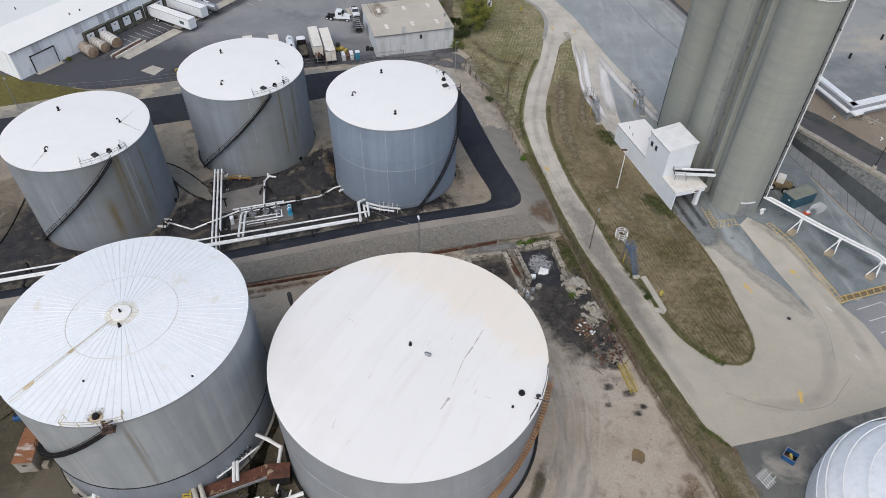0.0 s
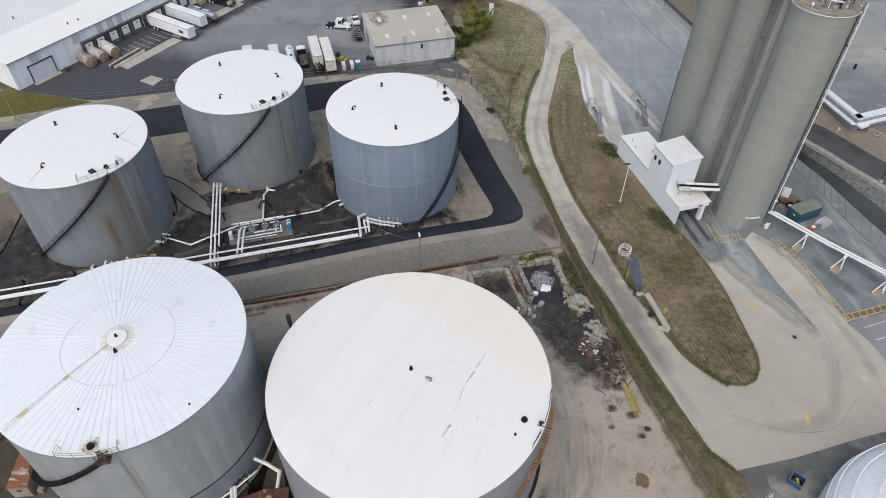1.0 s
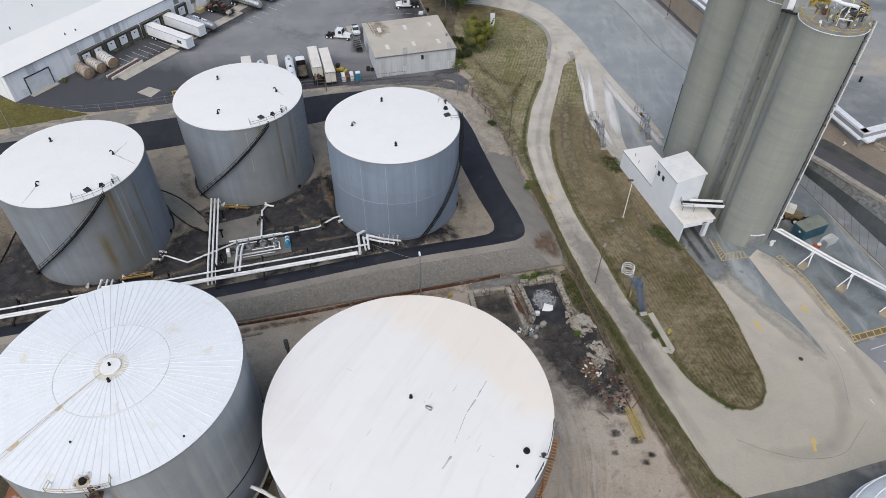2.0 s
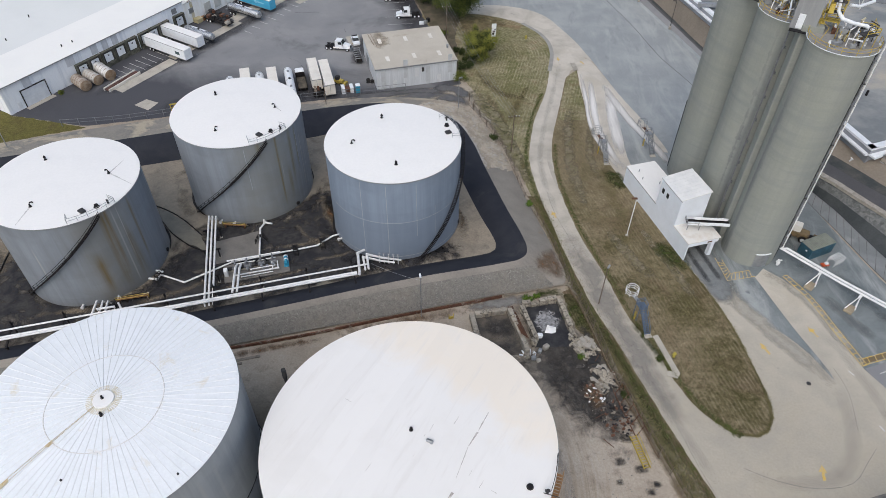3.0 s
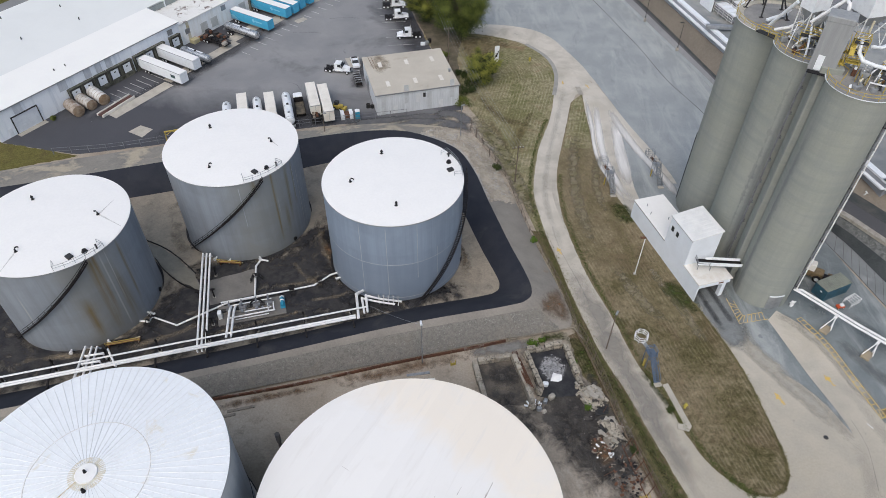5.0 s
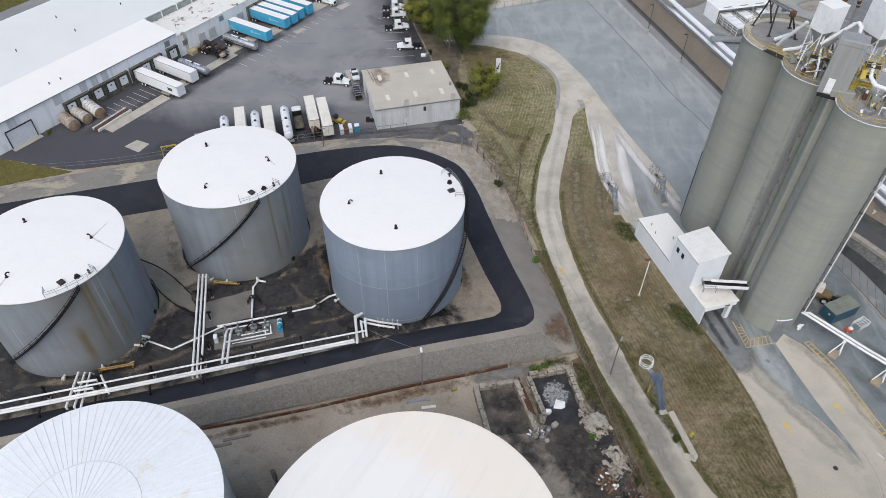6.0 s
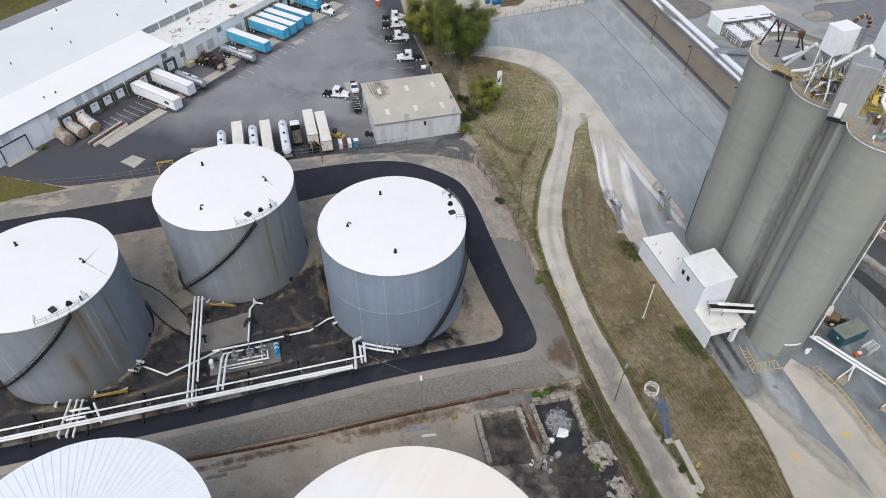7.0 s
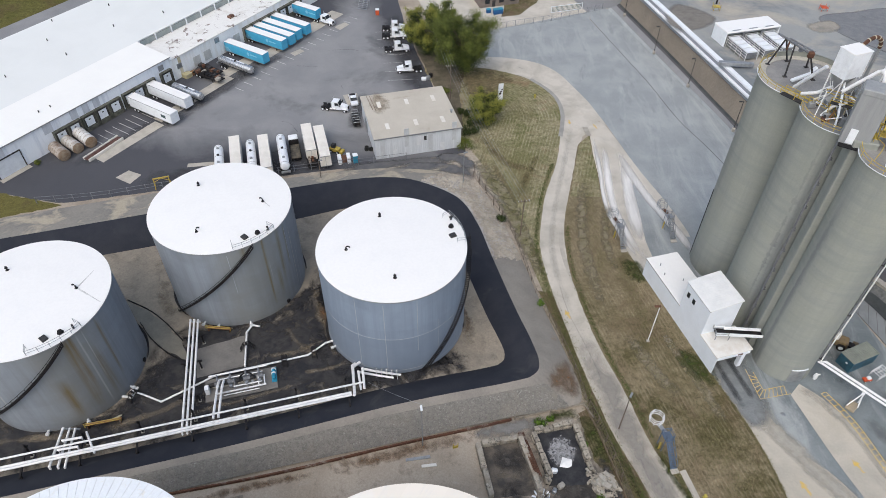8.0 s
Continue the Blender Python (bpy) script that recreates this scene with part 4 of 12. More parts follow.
patch("grass_island", ragged(xy(spline([(34.8, 176), (32.2, 173), (29.6, 162.3), (27.0, 151.6), (24.9, 141.9), (24.4, 133.1), (24.8, 124.9), (27.2, 110.6), (30.8, 98.3), (33.2, 88.7), (36.6, 81.2), (37.7, 76.6), (40.3, 70.5), (43.2, 67), (45.5, 65.2), (48.9, 64.7), (50.9, 65.8), (52.3, 68), (52.8, 70.3), (52.8, 73.3), (52.3, 79.8), (51.6, 86.1), (50.1, 93), (48.0, 99.3), (46.8, 102.8)], 2)) + xy(spline([(46.6, 103.2), (39.6, 126.8), (37.0, 136), (36.0, 141.5), (34.9, 146), (34.8, 151.8), (35.2, 160.3), (35.2, 169.4), (35.6, 177)], 2)), 0.13, 0.6, 5.0), 0.10, TURF_ISLAND, "thin brown-green grass island between the roads", "grass", 0.1)
patch("grass_bank", ragged([(-150, 170), (-108.8, 151.2), (-95.4, 148.2), (-88, 146.3), (-100, 141.6), (-108, 137), (-150, 120)], 0.4, 1.0, 6.0), 0.04, TURF_BANK, "olive green grass below the warehouse corner", "grass")

# ---- tank basin: floor, asphalt-lined dike and its outer slope ----
TOE = [(-98, 73.5), (-43, 88.5), (-10, 98.6), (6, 102.6), (9, 103.8), (9.8, 105.3), (9.4, 108), (6.6, 116), (2.8, 128.5), (0.2, 137), (-3.6, 142.5), (-9.5, 146.6), (-15, 147.6), (-24, 147), (-37, 142.4), (-66, 133.5), (-92, 126), (-108, 121)]
FOOT = [(-104, 60), (-43, 79.2), (-8.8, 88.3), (10.4, 93.4), (20.6, 95.6), (22.9, 98.4), (21.4, 106), (18.0, 118), (14.8, 131), (11, 143), (6.5, 154), (-2, 160), (-14, 161.3), (-24, 160.3), (-38, 157.3), (-68, 150.8), (-100, 141), (-120, 134)]


def tied(lines, i0, i1, n=8):
    """Splines through matching points of several lines, with matching steps."""
    out = []
    for line in lines:
        pts = [Vector(p) for p in line]
        row = []
        for i in range(i0, i1):
            p = [pts[max(0, min(len(pts) - 1, i + d))] for d in (-1, 0, 1, 2)]
            for j in range(n):
                t = j / n
                row.append(0.5 * (2 * p[1] + (p[2] - p[0]) * t + (2 * p[0] - 5 * p[1] + 4 * p[2] - p[3]) * t * t + (3 * p[1] - p[0] - 3 * p[2] + p[3]) * t ** 3))
        row.append(pts[i1])
        out.append(row)
    return out


toe3 = [(x, y, floor_z(x, y) + 0.02) for x, y in TOE]
foot3 = [(x, y, 0.45 if i < 4 else 0.3) for i, (x, y) in enumerate(FOOT)]


def slope(lo, hi, i0, i1, rows=6, rough=0.12, crown=0.0, n=10, f0=0.0, f1=1.0):
    a, b = tied([lo, hi], i0, i1, n)
    grid = []
    for r in range(rows + 1):
        f = f0 + (f1 - f0) * r / rows
        line = []
        for p, q in zip(a, b):
            v = p.lerp(q, f)
            amp = rough * math.sin(math.pi * f) ** 0.5 if 0 < f < 1 else 0.0
            v.z += amp * (noise.noise((v.x * 0.5, v.y * 0.5, 2.0)) + 0.6 * noise.noise((v.x * 1.9, v.y * 1.9, 5.0))) + crown * math.sin(math.pi * f)
            line.append(v)
        grid.append(line)
    return Geo().loft(grid)


single("dike_liner", slope(CREST, toe3, 0, 17, 4, 0.05, 0.5), LINER, "smooth black asphalt lining the inside of the dike", "asphalt", kind="structure")
single("dike_crest", slope(foot3, CREST, 0, 4, 4, 0.14, 0.35, 24, 0.74, 1.0), GREY_DIRT, "smooth tan crest of the tank dike", "slope", kind="structure")
single("dike_slope_south", slope(foot3, CREST, 0, 4, 9, 0.14, 0.35, 24, 0.0, 0.74), GRAVEL, "grey gravel slope of the tank dike", "slope", kind="structure")
single("dike_slope_east", slope(foot3, CREST, 4, 8, 8, 0.12, 0.15, 16), GREY_DIRT, "grey packed slope of the tank dike with rusty stains", "slope", kind="structure")
single("dike_slope_riprap", slope(foot3, CREST, 8, 11, 10, 0.25, 0.2, 20), RIPRAP, "pale riprap stones on the dike slope", "slope", kind="structure")
single("dike_slope_north", slope(foot3, CREST, 11, 17, 6, 0.2, 0.1, 12), SAND, "sandy verge between the dike and the truck yard", "slope", kind="structure")
floor_rows = tied([toe3], 0, 17, 6)[0]
fl = Geo()
fl.add([(p.x, p.y, floor_z(p.x, p.y)) for p in floor_rows] + [(-108, 80, floor_z(-108, 80))], [tuple(range(len(floor_rows) + 1))])
single("basin_floor", fl, PAD_DIRT, "brown soil floor of the tank basin with stains", "ground", kind="structure")


def basin_patch(name, poly, lift, mat, label, amp=0.5, step=0.8, seed=0.0):
    poly = ragged(poly, amp, step, seed) if amp else poly
    n = len(poly)
    area = sum(poly[i - 1][0] * poly[i][1] - poly[i][0] * poly[i - 1][1] for i in range(n))
    g = Geo().add([(x, y, floor_z(x, y) + lift) for x, y in (poly if area > 0 else poly[::-1])], [tuple(range(n))])
    return single(name, g, mat, label, "ground", kind="structure", smooth=0)




def on_floor(lift):
    return lambda x, y: floor_z(x, y) + lift


soft_poly("basin_blacktop", [(-98, 74.5), (-70, 82.2), (-43, 89.6), (-10, 99.6), (1.5, 103.0), (-1.5, 106.5), (-8, 104.5), (-17.5, 107.5), (-22, 114), (-25.5, 122), (-30, 117.5), (-35, 114), (-46, 112.5), (-52.4, 106.5), (-53, 100), (-57, 92.8), (-66, 90.5), (-76, 94.5), (-84, 101), (-97, 100)], on_floor(0.03), 2.4, OILY, "black oily blacktop stains on the basin floor")
soft_strip("oil_stain", [(-61, 91), (-55.5, 93.8), (-52.5, 99), (-52.0, 104)], 4.0, on_floor(0.036), OILY, "black oil stain along the tank foot")
soft_strip("oil_stain", [(-46, 113), (-39, 113.2), (-32, 116), (-27.5, 121.5), (-26.8, 128)], 4.2, on_floor(0.036), OILY, "black oil stain along the tank foot")
soft_strip("oil_stain", [(-24.5, 112), (-22.5, 106.5), (-18, 102), (-11, 99.8), (-3, 101.4)], 4.6, on_floor(0.04), OILY, "black oil stain along the tank foot")
for pts, w in (([(-27.5, 123), (-25.5, 116), (-22.6, 110), (-20.2, 104.5)], 2.2), ([(-31, 112), (-28, 108), (-24, 105)], 1.6), ([(-58, 89.5), (-50, 92.5), (-45, 96)], 1.8), ([(-34, 104.8), (-28, 106.0), (-23, 109.5)], 1.4), ([(-47, 91.5), (-40, 94), (-33, 96.4), (-24, 100)], 1.3), ([(-74, 87.0), (-66, 88.0), (-60, 88.4)], 1.8), ([(-26, 101.5), (-21, 102.4), (-18, 104)], 1.2), ([(2.4, 105), (3.6, 110), (1.6, 117), (-2.4, 126)], 3.0), ([(-58, 124), (-56.5, 119), (-52.6, 114)], 3.2), ([(-63, 128), (-57, 131), (-52, 136)], 3.0)):
    soft_strip("tan_smear", pts, w, on_floor(0.046), TAN_SOIL, "tan soil smeared over the basin floor")
soft_strip("rust_smear", [(-25.4, 117.5), (-23.4, 113.2), (-21.8, 110.6)], 1.5, on_floor(0.05), RUSTY, "rust-red soil beside the tank foot")
soft_strip("rust_smear", [(2.8, 110.5), (3.4, 114.0), (1.8, 118)], 1.0, on_floor(0.05), RUSTY, "rust-red soil beside the tank foot")
soft_poly("tan_smear", [(-90.5, 113), (-86.6, 108), (-84.6, 98), (-87, 92), (-93, 96), (-96, 108)], on_floor(0.05), 1.0, TAN_SOIL, "tan soil mound west of the tank")
PAD_SLAB = surface("grey stained slab", (0.2, 0.192, 0.18), (0.155, 0.15, 0.143), 0.85, 0, 0.5, (0.4, 0.66), 3, 0.15, 0.02, True, spec=0.2)
basin_patch("containment_slab", [(-46.4, 106.4), (-37.6, 110.0), (-36.4, 102.8), (-44.5, 100.0)], 0.06, PAD_SLAB, "grey concrete slab below the pipes", 0.15, 0.8, 12.0)

# retaining strip and kerb pipe at the foot of the south slope
rw = Geo()
rail = xy(spline([(-44, 78.9), (-26.3, 83.0), (-8.8, 88.0), (5.1, 91.6), (10.4, 93.1)], 3))
for a, b in zip(rail, rail[1:]):
    d = math.degrees(math.atan2(b[1] - a[1], b[0] - a[0]))
    L = math.hypot(b[0] - a[0], b[1] - a[1])
    rw.box((a[0] + b[0]) / 2, (a[1] + b[1]) / 2 - 0.1, 0, L * 1.002, 0.22, 0.62 + 0.1 * noise.noise((a[0], a[1], 3)), d)
single("retaining_strip", rw, RUST, "rusty steel strip along the slope foot", "retaining wall", kind="structure")

# stained yard round the scrap corner
PUDDLE = surface("rust-brown damp soil", (0.19, 0.135, 0.07), (0.15, 0.11, 0.065), 0.6, 0, 0.6, (0.4, 0.65), 4, 0.15, world=True)
patch("damp_patch", ragged([(27.9, 47.6), (29.2, 47.0), (30.1, 47.8), (29.8, 49.2), (28.6, 49.6), (27.9, 48.8)], 0.5, 0.25, 30.0), 0.016, PUDDLE, "rust-brown damp patch in the dirt", "ground")
soft_poly("clay_patch", [(35.4, 45.5), (36.8, 43.5), (37.2, 38), (34.4, 36), (34.0, 43)], 0.017, 0.9, RUSTY, "brown clay patch beside the fence")
soft_poly("soot_patch", [(7.4, 86.6), (10.8, 87.6), (11.8, 84.6), (8.4, 84.2)], 0.03, 0.8, SOOTY, "black soot on the storage bay floor")
soft_strip("soot_patch", [(9.0, 82.5), (11.0, 79.0), (13.4, 76.0), (16.2, 73.0)], 5.0, 0.024, SOOTY, "black soot spilling from the bays")
soft_strip("soot_patch", [(17.5, 78.5), (20.0, 74.5), (22.0, 70.0), (23.4, 66.0)], 6.0, 0.0225, SOOTY, "thin black soot on the yard dirt")
soft_strip("tan_smear", [(7.0, 83.4), (9.4, 83.0), (11.8, 83.6)], 1.5, 0.034, TAN_SOIL, "tan soil on the storage bay floor")
soft_poly("rust_weeds", [(17.4, 98.0), (21.4, 97.4), (22.3, 100.4), (20.6, 104.0), (18.4, 101.6)], lambda x, y: 0.62 + max(0.0, 22.6 - x) * 0.5, 0.9, RUSTY, "rusty brown weeds on the dike slope", "grass")
soft_strip("soot_patch", [(18.5, 86.0), (20.6, 80.5), (23.6, 75.0), (26.4, 69.5), (28.4, 63.0)], 9.5, 0.018, SOOTY, "black soot and ash round the scrap corner")
for x_, y_, a_ in ((26.8, 60.2, 0.8), (29.6, 59.0, 0.9), (26.0, 57.0, 0.5), (30.2, 55.4, 0.7), (28.4, 64.2, 0.9), (31.6, 56.8, 0.5)):
    soft_poly("soot_patch", [(x_ - a_, y_ - 0.6 * a_), (x_ + a_, y_ - 0.4 * a_), (x_ + 0.7 * a_, y_ + 0.8 * a_), (x_ - 0.8 * a_, y_ + 0.6 * a_)], 0.019, 0.35, SOOTY, "small black burnt spot on the dirt", step=0.5)
soft_poly("rust_soil", [(23.2, 73.6), (25.6, 74.0), (26.0, 70.4), (23.8, 69.8)], 0.022, 0.8, RUSTY, "rust-red soil under the scrap")
soft_strip("rust_soil", [(-20, 83.4), (-8, 86.8), (0, 89.0), (5, 90.4)], 3.0, 0.03, RUSTY, "rust-red soil along the slope foot")
ASH_GREY = film("grey cement fines", (0.25, 0.245, 0.235), (0.19, 0.185, 0.175), 0.95, 0.4, 0.6, edge=(0.05, 1.0))
soft_strip("grey_fines", [(3.4, 90.0), (7.0, 91.0), (11.6, 92.0), (16.0, 93.2)], 3.2, 0.026, ASH_GREY, "grey cement fines behind the bays")
soft_strip("rust_soil", [(-44, 76.6), (-32, 80.2), (-20, 83.2)], 1.8, 0.03, RUSTY, "rust-red soil along the slope foot")
for r_, a0_, a1_, w_ in ((21.6, -62, -8, 2.6), (24.2, -66, 4, 2.2), (26.6, -60, -4, 2.0), (22.8, -30, 28, 2.0), (28.6, -52, -18, 1.6)):
    soft_strip("tyre_smear", [(-4.5 + r_ * math.cos(radians(a0_ + (a1_ - a0_) * k / 8)), 54.5 + r_ * math.sin(radians(a0_ + (a1_ - a0_) * k / 8))) for k in range(9)], w_, 0.012 + 0.0004 * r_, GREY_SMEAR, "grey tyre smear round the broad tank")
soft_strip("moist_soil", [(15.2, 48.5), (12.6, 40.5), (7.5, 35.0)], 2.2, 0.026, MOIST, "olive damp soil at the broad tank's foot")
soft_poly("moist_soil", [(-64, 40), (-56, 52), (-58, 66), (-70, 60), (-74, 44)], 0.02, 3.0, MOIST, "olive damp soil beside the pale tank")
# between the tanks the film darkens the damp soil for their shade too
soft_poly("moist_soil", [(-50, 30), (-30, 33), (-17.5, 38), (-22, 46), (-26.5, 52), (-24, 66), (-31, 40.5), (-50, 40)], 0.022, 1.8, MOIST, "olive damp soil with painted shade between the big tanks")
soft_strip("fence_soil", [(24.4, 95.5), (25.8, 88.5), (27.8, 79.0), (30.2, 70.0), (33.0, 60.5), (35.8, 51.6), (38.6, 42.6), (40, 37)], 1.7, 0.0875, BROWN_TURF, "bare brown soil under the wire fence")
soft_strip("thin_turf", [(29.8, 77.5), (32.6, 68.0), (36.4, 57.0), (40.2, 47.5), (42.4, 40.0)], 2.6, 0.089, SPARSE, "thin straw turf on the fence verge", "grass")
soft_strip("thin_turf", [(40.4, 50.0), (42.4, 45.0), (44.6, 38.0)], 4.6, 0.0905, SPARSE, "thin straw turf at the verge end", "grass")
soft_poly("bare_turf", [(2.5, 206), (5.2, 208.9), (8.2, 210.0), (13.1, 208.4), (17.1, 204.6), (12.6, 198.1), (7.7, 193.6), (3.5, 196.9)], 0.092, 1.8, BROWN_TURF, "bare brown turf below the broad tree", "grass")
for pts_, w_ in (([(7.5, 176), (11, 168), (15.5, 163), (21, 161.5)], 3.2), ([(16, 152), (18.2, 160), (21.5, 168)], 2.2), ([(15.5, 143), (17.0, 135), (18.6, 127)], 2.0), ([(9.6, 165), (12.5, 156), (14.5, 149)], 2.6)):
    soft_strip("bare_turf", pts_, w_, 0.0915, BROWN_TURF, "bare brown turf in the dry field", "grass")
for pts_, w_ in (([(31.5, 158), (29.0, 143), (28.6, 130), (30.2, 118)], 3.4), ([(35.6, 150), (33.4, 138), (34.2, 128)], 2.4), ([(33.5, 112), (36.5, 104), (40.0, 98)], 3.0), ([(40.0, 112), (43.5, 103), (46.4, 93)], 2.4)):
    soft_strip("bare_turf", pts_, w_, 0.1065, SPARSE, "thin straw turf on the grass island", "grass")

# east side: ballast, kerb, lane, bank and the flat-roofed plant
EAST = [[(52.0, 250.8, 0.0), (61.9, 214.9, 0.0), (72.5, 176, 0.0), (78.66, 136.08, 0.08), (80.2, 126.1, 0.1), (83.1, 118.4, 0.1), (85.6, 109.6, 0.1), (88.9, 99.1, 0.1), (97, 76, 0.1)],
        [(53.2, 251, 0.5), (62.5, 215.4, 0.6), (72.9, 176.6, 0.8), (78.9, 136.76, 1.52), (80.4, 126.8, 1.7), (83.5, 120.7, 1.8), (86.7, 113.6, 1.8), (90.6, 104.0, 1.8), (100, 80, 1.8)],
        [(55.0, 251.3, 1.1), (64.0, 217, 1.2), (73.2, 178.4, 1.6), (79.12, 138.08, 3.44), (80.6, 128, 3.9), (83.5, 123.2, 3.9), (87.1, 117.0, 3.9), (91.9, 109.4, 3.9), (105, 88, 3.9)],
        [(55.5, 251.6, 1.3), (64.5, 217.5, 1.4), (73.6, 178.9, 1.8), (81.12, 141.86, 3.64), (83.0, 132.6, 4.1), (85.5, 128.5, 4.1), (89.3, 122.4, 4.1), (94.5, 115.3, 4.1), (108, 96, 4.1)],
        [(56.2, 252, 1.5), (65.2, 218, 1.6), (74.2, 179.5, 2.0), (82.12, 143.42, 4.16), (84.1, 134.4, 4.7), (86.5, 131.6, 4.7), (90.4, 125.4, 4.7), (95.4, 117.3, 4.7), (110, 98, 4.7)],
        [(58.5, 252.5, 6.2), (67.2, 217.7, 6.2), (77.2, 179.5, 6.2), (85.36, 147.1, 6.2), (87.4, 139.0, 6.2), (89.6, 133.0, 6.2), (93.5, 127.3, 6.2), (104, 122.0, 6.2), (125, 112, 6.2)],
        [(140, 270, 6.3), (150, 240, 6.3), (160, 210, 6.3), (168.0, 194.0, 6.3), (170, 190, 6.3), (180, 175, 6.3), (190, 160, 6.3), (198, 145, 6.3), (205, 120, 6.3)]]
for name, i, mat, label in (("drain_ditch", 0, DITCH, "dark asphalt drain beside the lot"), ("ballast_strip", 1, BALLAST, "dark ballast stone strip"), ("service_lane", 2, LANE, "narrow asphalt lane below the bank"), ("lane_shoulder", 3, SHOULDER, "dark shoulder below the bank"), ("brown_bank", 4, BANK, "bare brown soil bank below the plant"), ("bank_top", 5, BANK, "bare brown soil on the bank top")):
    for seg0, seg1, m_, l_ in ((0, 2, LOT if i == 0 else YARD, "grey edge of the lot below the bank"), (2, 8, mat, label)) if i < 2 else ((0, 8, mat, label),):
        lo, hi = tied([EAST[i + 1], EAST[i]], seg0, seg1, 12)
        rows = [[q.lerp(p, f / 4) for p, q in zip(lo, hi)] for f in range(5)]
        single(name, Geo().loft(rows[::-1]), m_, l_, "pavement" if i < 4 else "bank", kind="structure")
kerb = Geo()
line = tied([EAST[2]], 3, 8, 5)[0]
for a, b in zip(line, line[1:]):
    d = math.degrees(math.atan2(b.y - a.y, b.x - a.x))
    kerb.box((a.x + b.x) / 2, (a.y + b.y) / 2, (a.z + b.z) / 2 - 0.4, (b - a).length - 0.08, 1.3, 0.7, d)
single("lane_kerb", kerb, OLD_CONCRETE, "pale concrete kerb blocks along the lane", "kerb", kind="structure")

ASPHALT_FILM = film("thin dark asphalt", (0.105, 0.108, 0.115), (0.145, 0.145, 0.148), 0.97, 0.2, 0.5, edge=(0.0, 0.75))
VERGE_TAN = film("tan washed-out fines", (0.36, 0.325, 0.27), (0.28, 0.26, 0.225), 0.8, 0.3, 0.8, edge=(0.05, 1.2))
for k, (pts, w) in enumerate((([(-27, 160.6), (-16, 162.6), (-6, 164.4), (2, 166.6)], 5.0), ([(-16, 161.4), (-6, 162.4), (1.5, 161.6), (6.0, 157.6)], 4.6), ([(-4, 166.4), (2.0, 166.0), (5.4, 161.5)], 4.4))):
    soft_strip("asphalt_verge", pts, w, 0.034 + 0.0035 * k, ASPHALT_FILM, "thin dark asphalt verge below the workshop", "pavement")
for k, (pts, w) in enumerate((([(-9.5, 159.4), (-5.5, 160.6), (-1.6, 162.6), (0.8, 165.4)], 2.0), ([(-16, 159.6), (-8, 160.6), (0, 160.4)], 1.5), ([(-24, 159.4), (-16, 161.4), (-9, 163.4)], 1.0))):
    soft_strip("tan_wash", pts, w, 0.0445 + 0.003 * k, VERGE_TAN, "tan fines washed over the asphalt")
soft_strip("tan_wash", [(5.6, 164.4), (6.2, 161.0), (6.8, 157.0), (8.2, 154.2), (10.4, 151.4), (12.4, 148.0)], 1.4, 0.138, VERGE_TAN, "bare tan gully beside the dike fence")
soft_poly("weedy_patch", [(45.4, 107.4), (47.2, 103.0), (46.2, 100.4), (43.0, 103.4), (41.8, 108.0)], 0.1075, 1.0, DEEP_TURF, "dark green grass patch at the building foot", "grass")
soft_poly("weedy_patch", [(38.4, 131.0), (39.8, 127.2), (38.6, 124.8), (36.0, 127.6), (35.8, 130.8)], 0.1075, 0.8, DEEP_TURF, "dark green grass patch at the building foot", "grass")
soft_strip("weedy_patch", [(33.4, 88.5), (35.0, 84.4), (36.6, 80.6), (37.3, 77.2)], 1.7, 0.108, DEEP_TURF, "dark green grass beside the path", "grass")
soft_strip("weedy_patch", [(26.4, 90.5), (29.4, 80.8), (32.0, 72.0), (35.6, 60.5)], 1.3, 0.0895, DEEP_TURF, "dark green grass along the road edge", "grass")

# truck tracks, dark yard patches and odd strips of turf
soft_strip("pale_track", [(42.3, 166), (42.1, 161.7), (41.4, 153.0), (41.0, 144.9), (40.6, 137.0)], 3.4, 0.056, CHALK, "chalky white truck track on the lot", "pavement")
soft_strip("pale_track", [(38.5, 172), (37.4, 159.4), (37.0, 148.8), (38.5, 139.2), (41.2, 131.0)], 2.2, 0.0565, CHALK, "chalky white truck track on the lot", "pavement")
soft_strip("pale_track", [(41.5, 170), (43.5, 159.5), (46.1, 150.0), (48.9, 142.2), (51.6, 134.0)], 2.6, 0.0572, CHALK_EAST, "chalky slanting truck track on the lot", "pavement")
soft_strip("pale_track", [(36.2, 176), (35.9, 161.6), (35.3, 152.9), (36.0, 142.9), (39.4, 132.1)], 1.4, 0.0578, CHALK, "chalky white truck track on the lot", "pavement")
# dust drifting from the apron on to the dark lot
soft_strip("dust_drift", [(53.2, 100.0), (54.2, 92.6), (56.5, 88.4), (59.6, 83.2), (62.8, 78.4), (65.6, 74.0)], 4.2, 0.0608, DUST, "pale dust drifted over the concrete joint", "pavement")
soft_strip("dust_drift", [(61.6, 100.8), (64.8, 97.6), (67.8, 92.0), (69.8, 85.0), (71.8, 78.4)], 3.0, 0.0612, DUST, "pale dust along the hatched marking", "pavement")
for pts, w in (([(66.5, 112), (69.5, 106), (71.5, 100)], 5.0), ([(74, 101), (77.5, 95), (80.5, 90)], 4.5), ([(70.5, 95), (73.0, 89.5), (76.0, 84)], 3.2), ([(78, 90), (83, 87.5), (88, 85)], 3.0)):
    soft_strip("damp_mark", pts, w, 0.0265, DAMP, "oil-damp patch on the grey lot", "pavement")
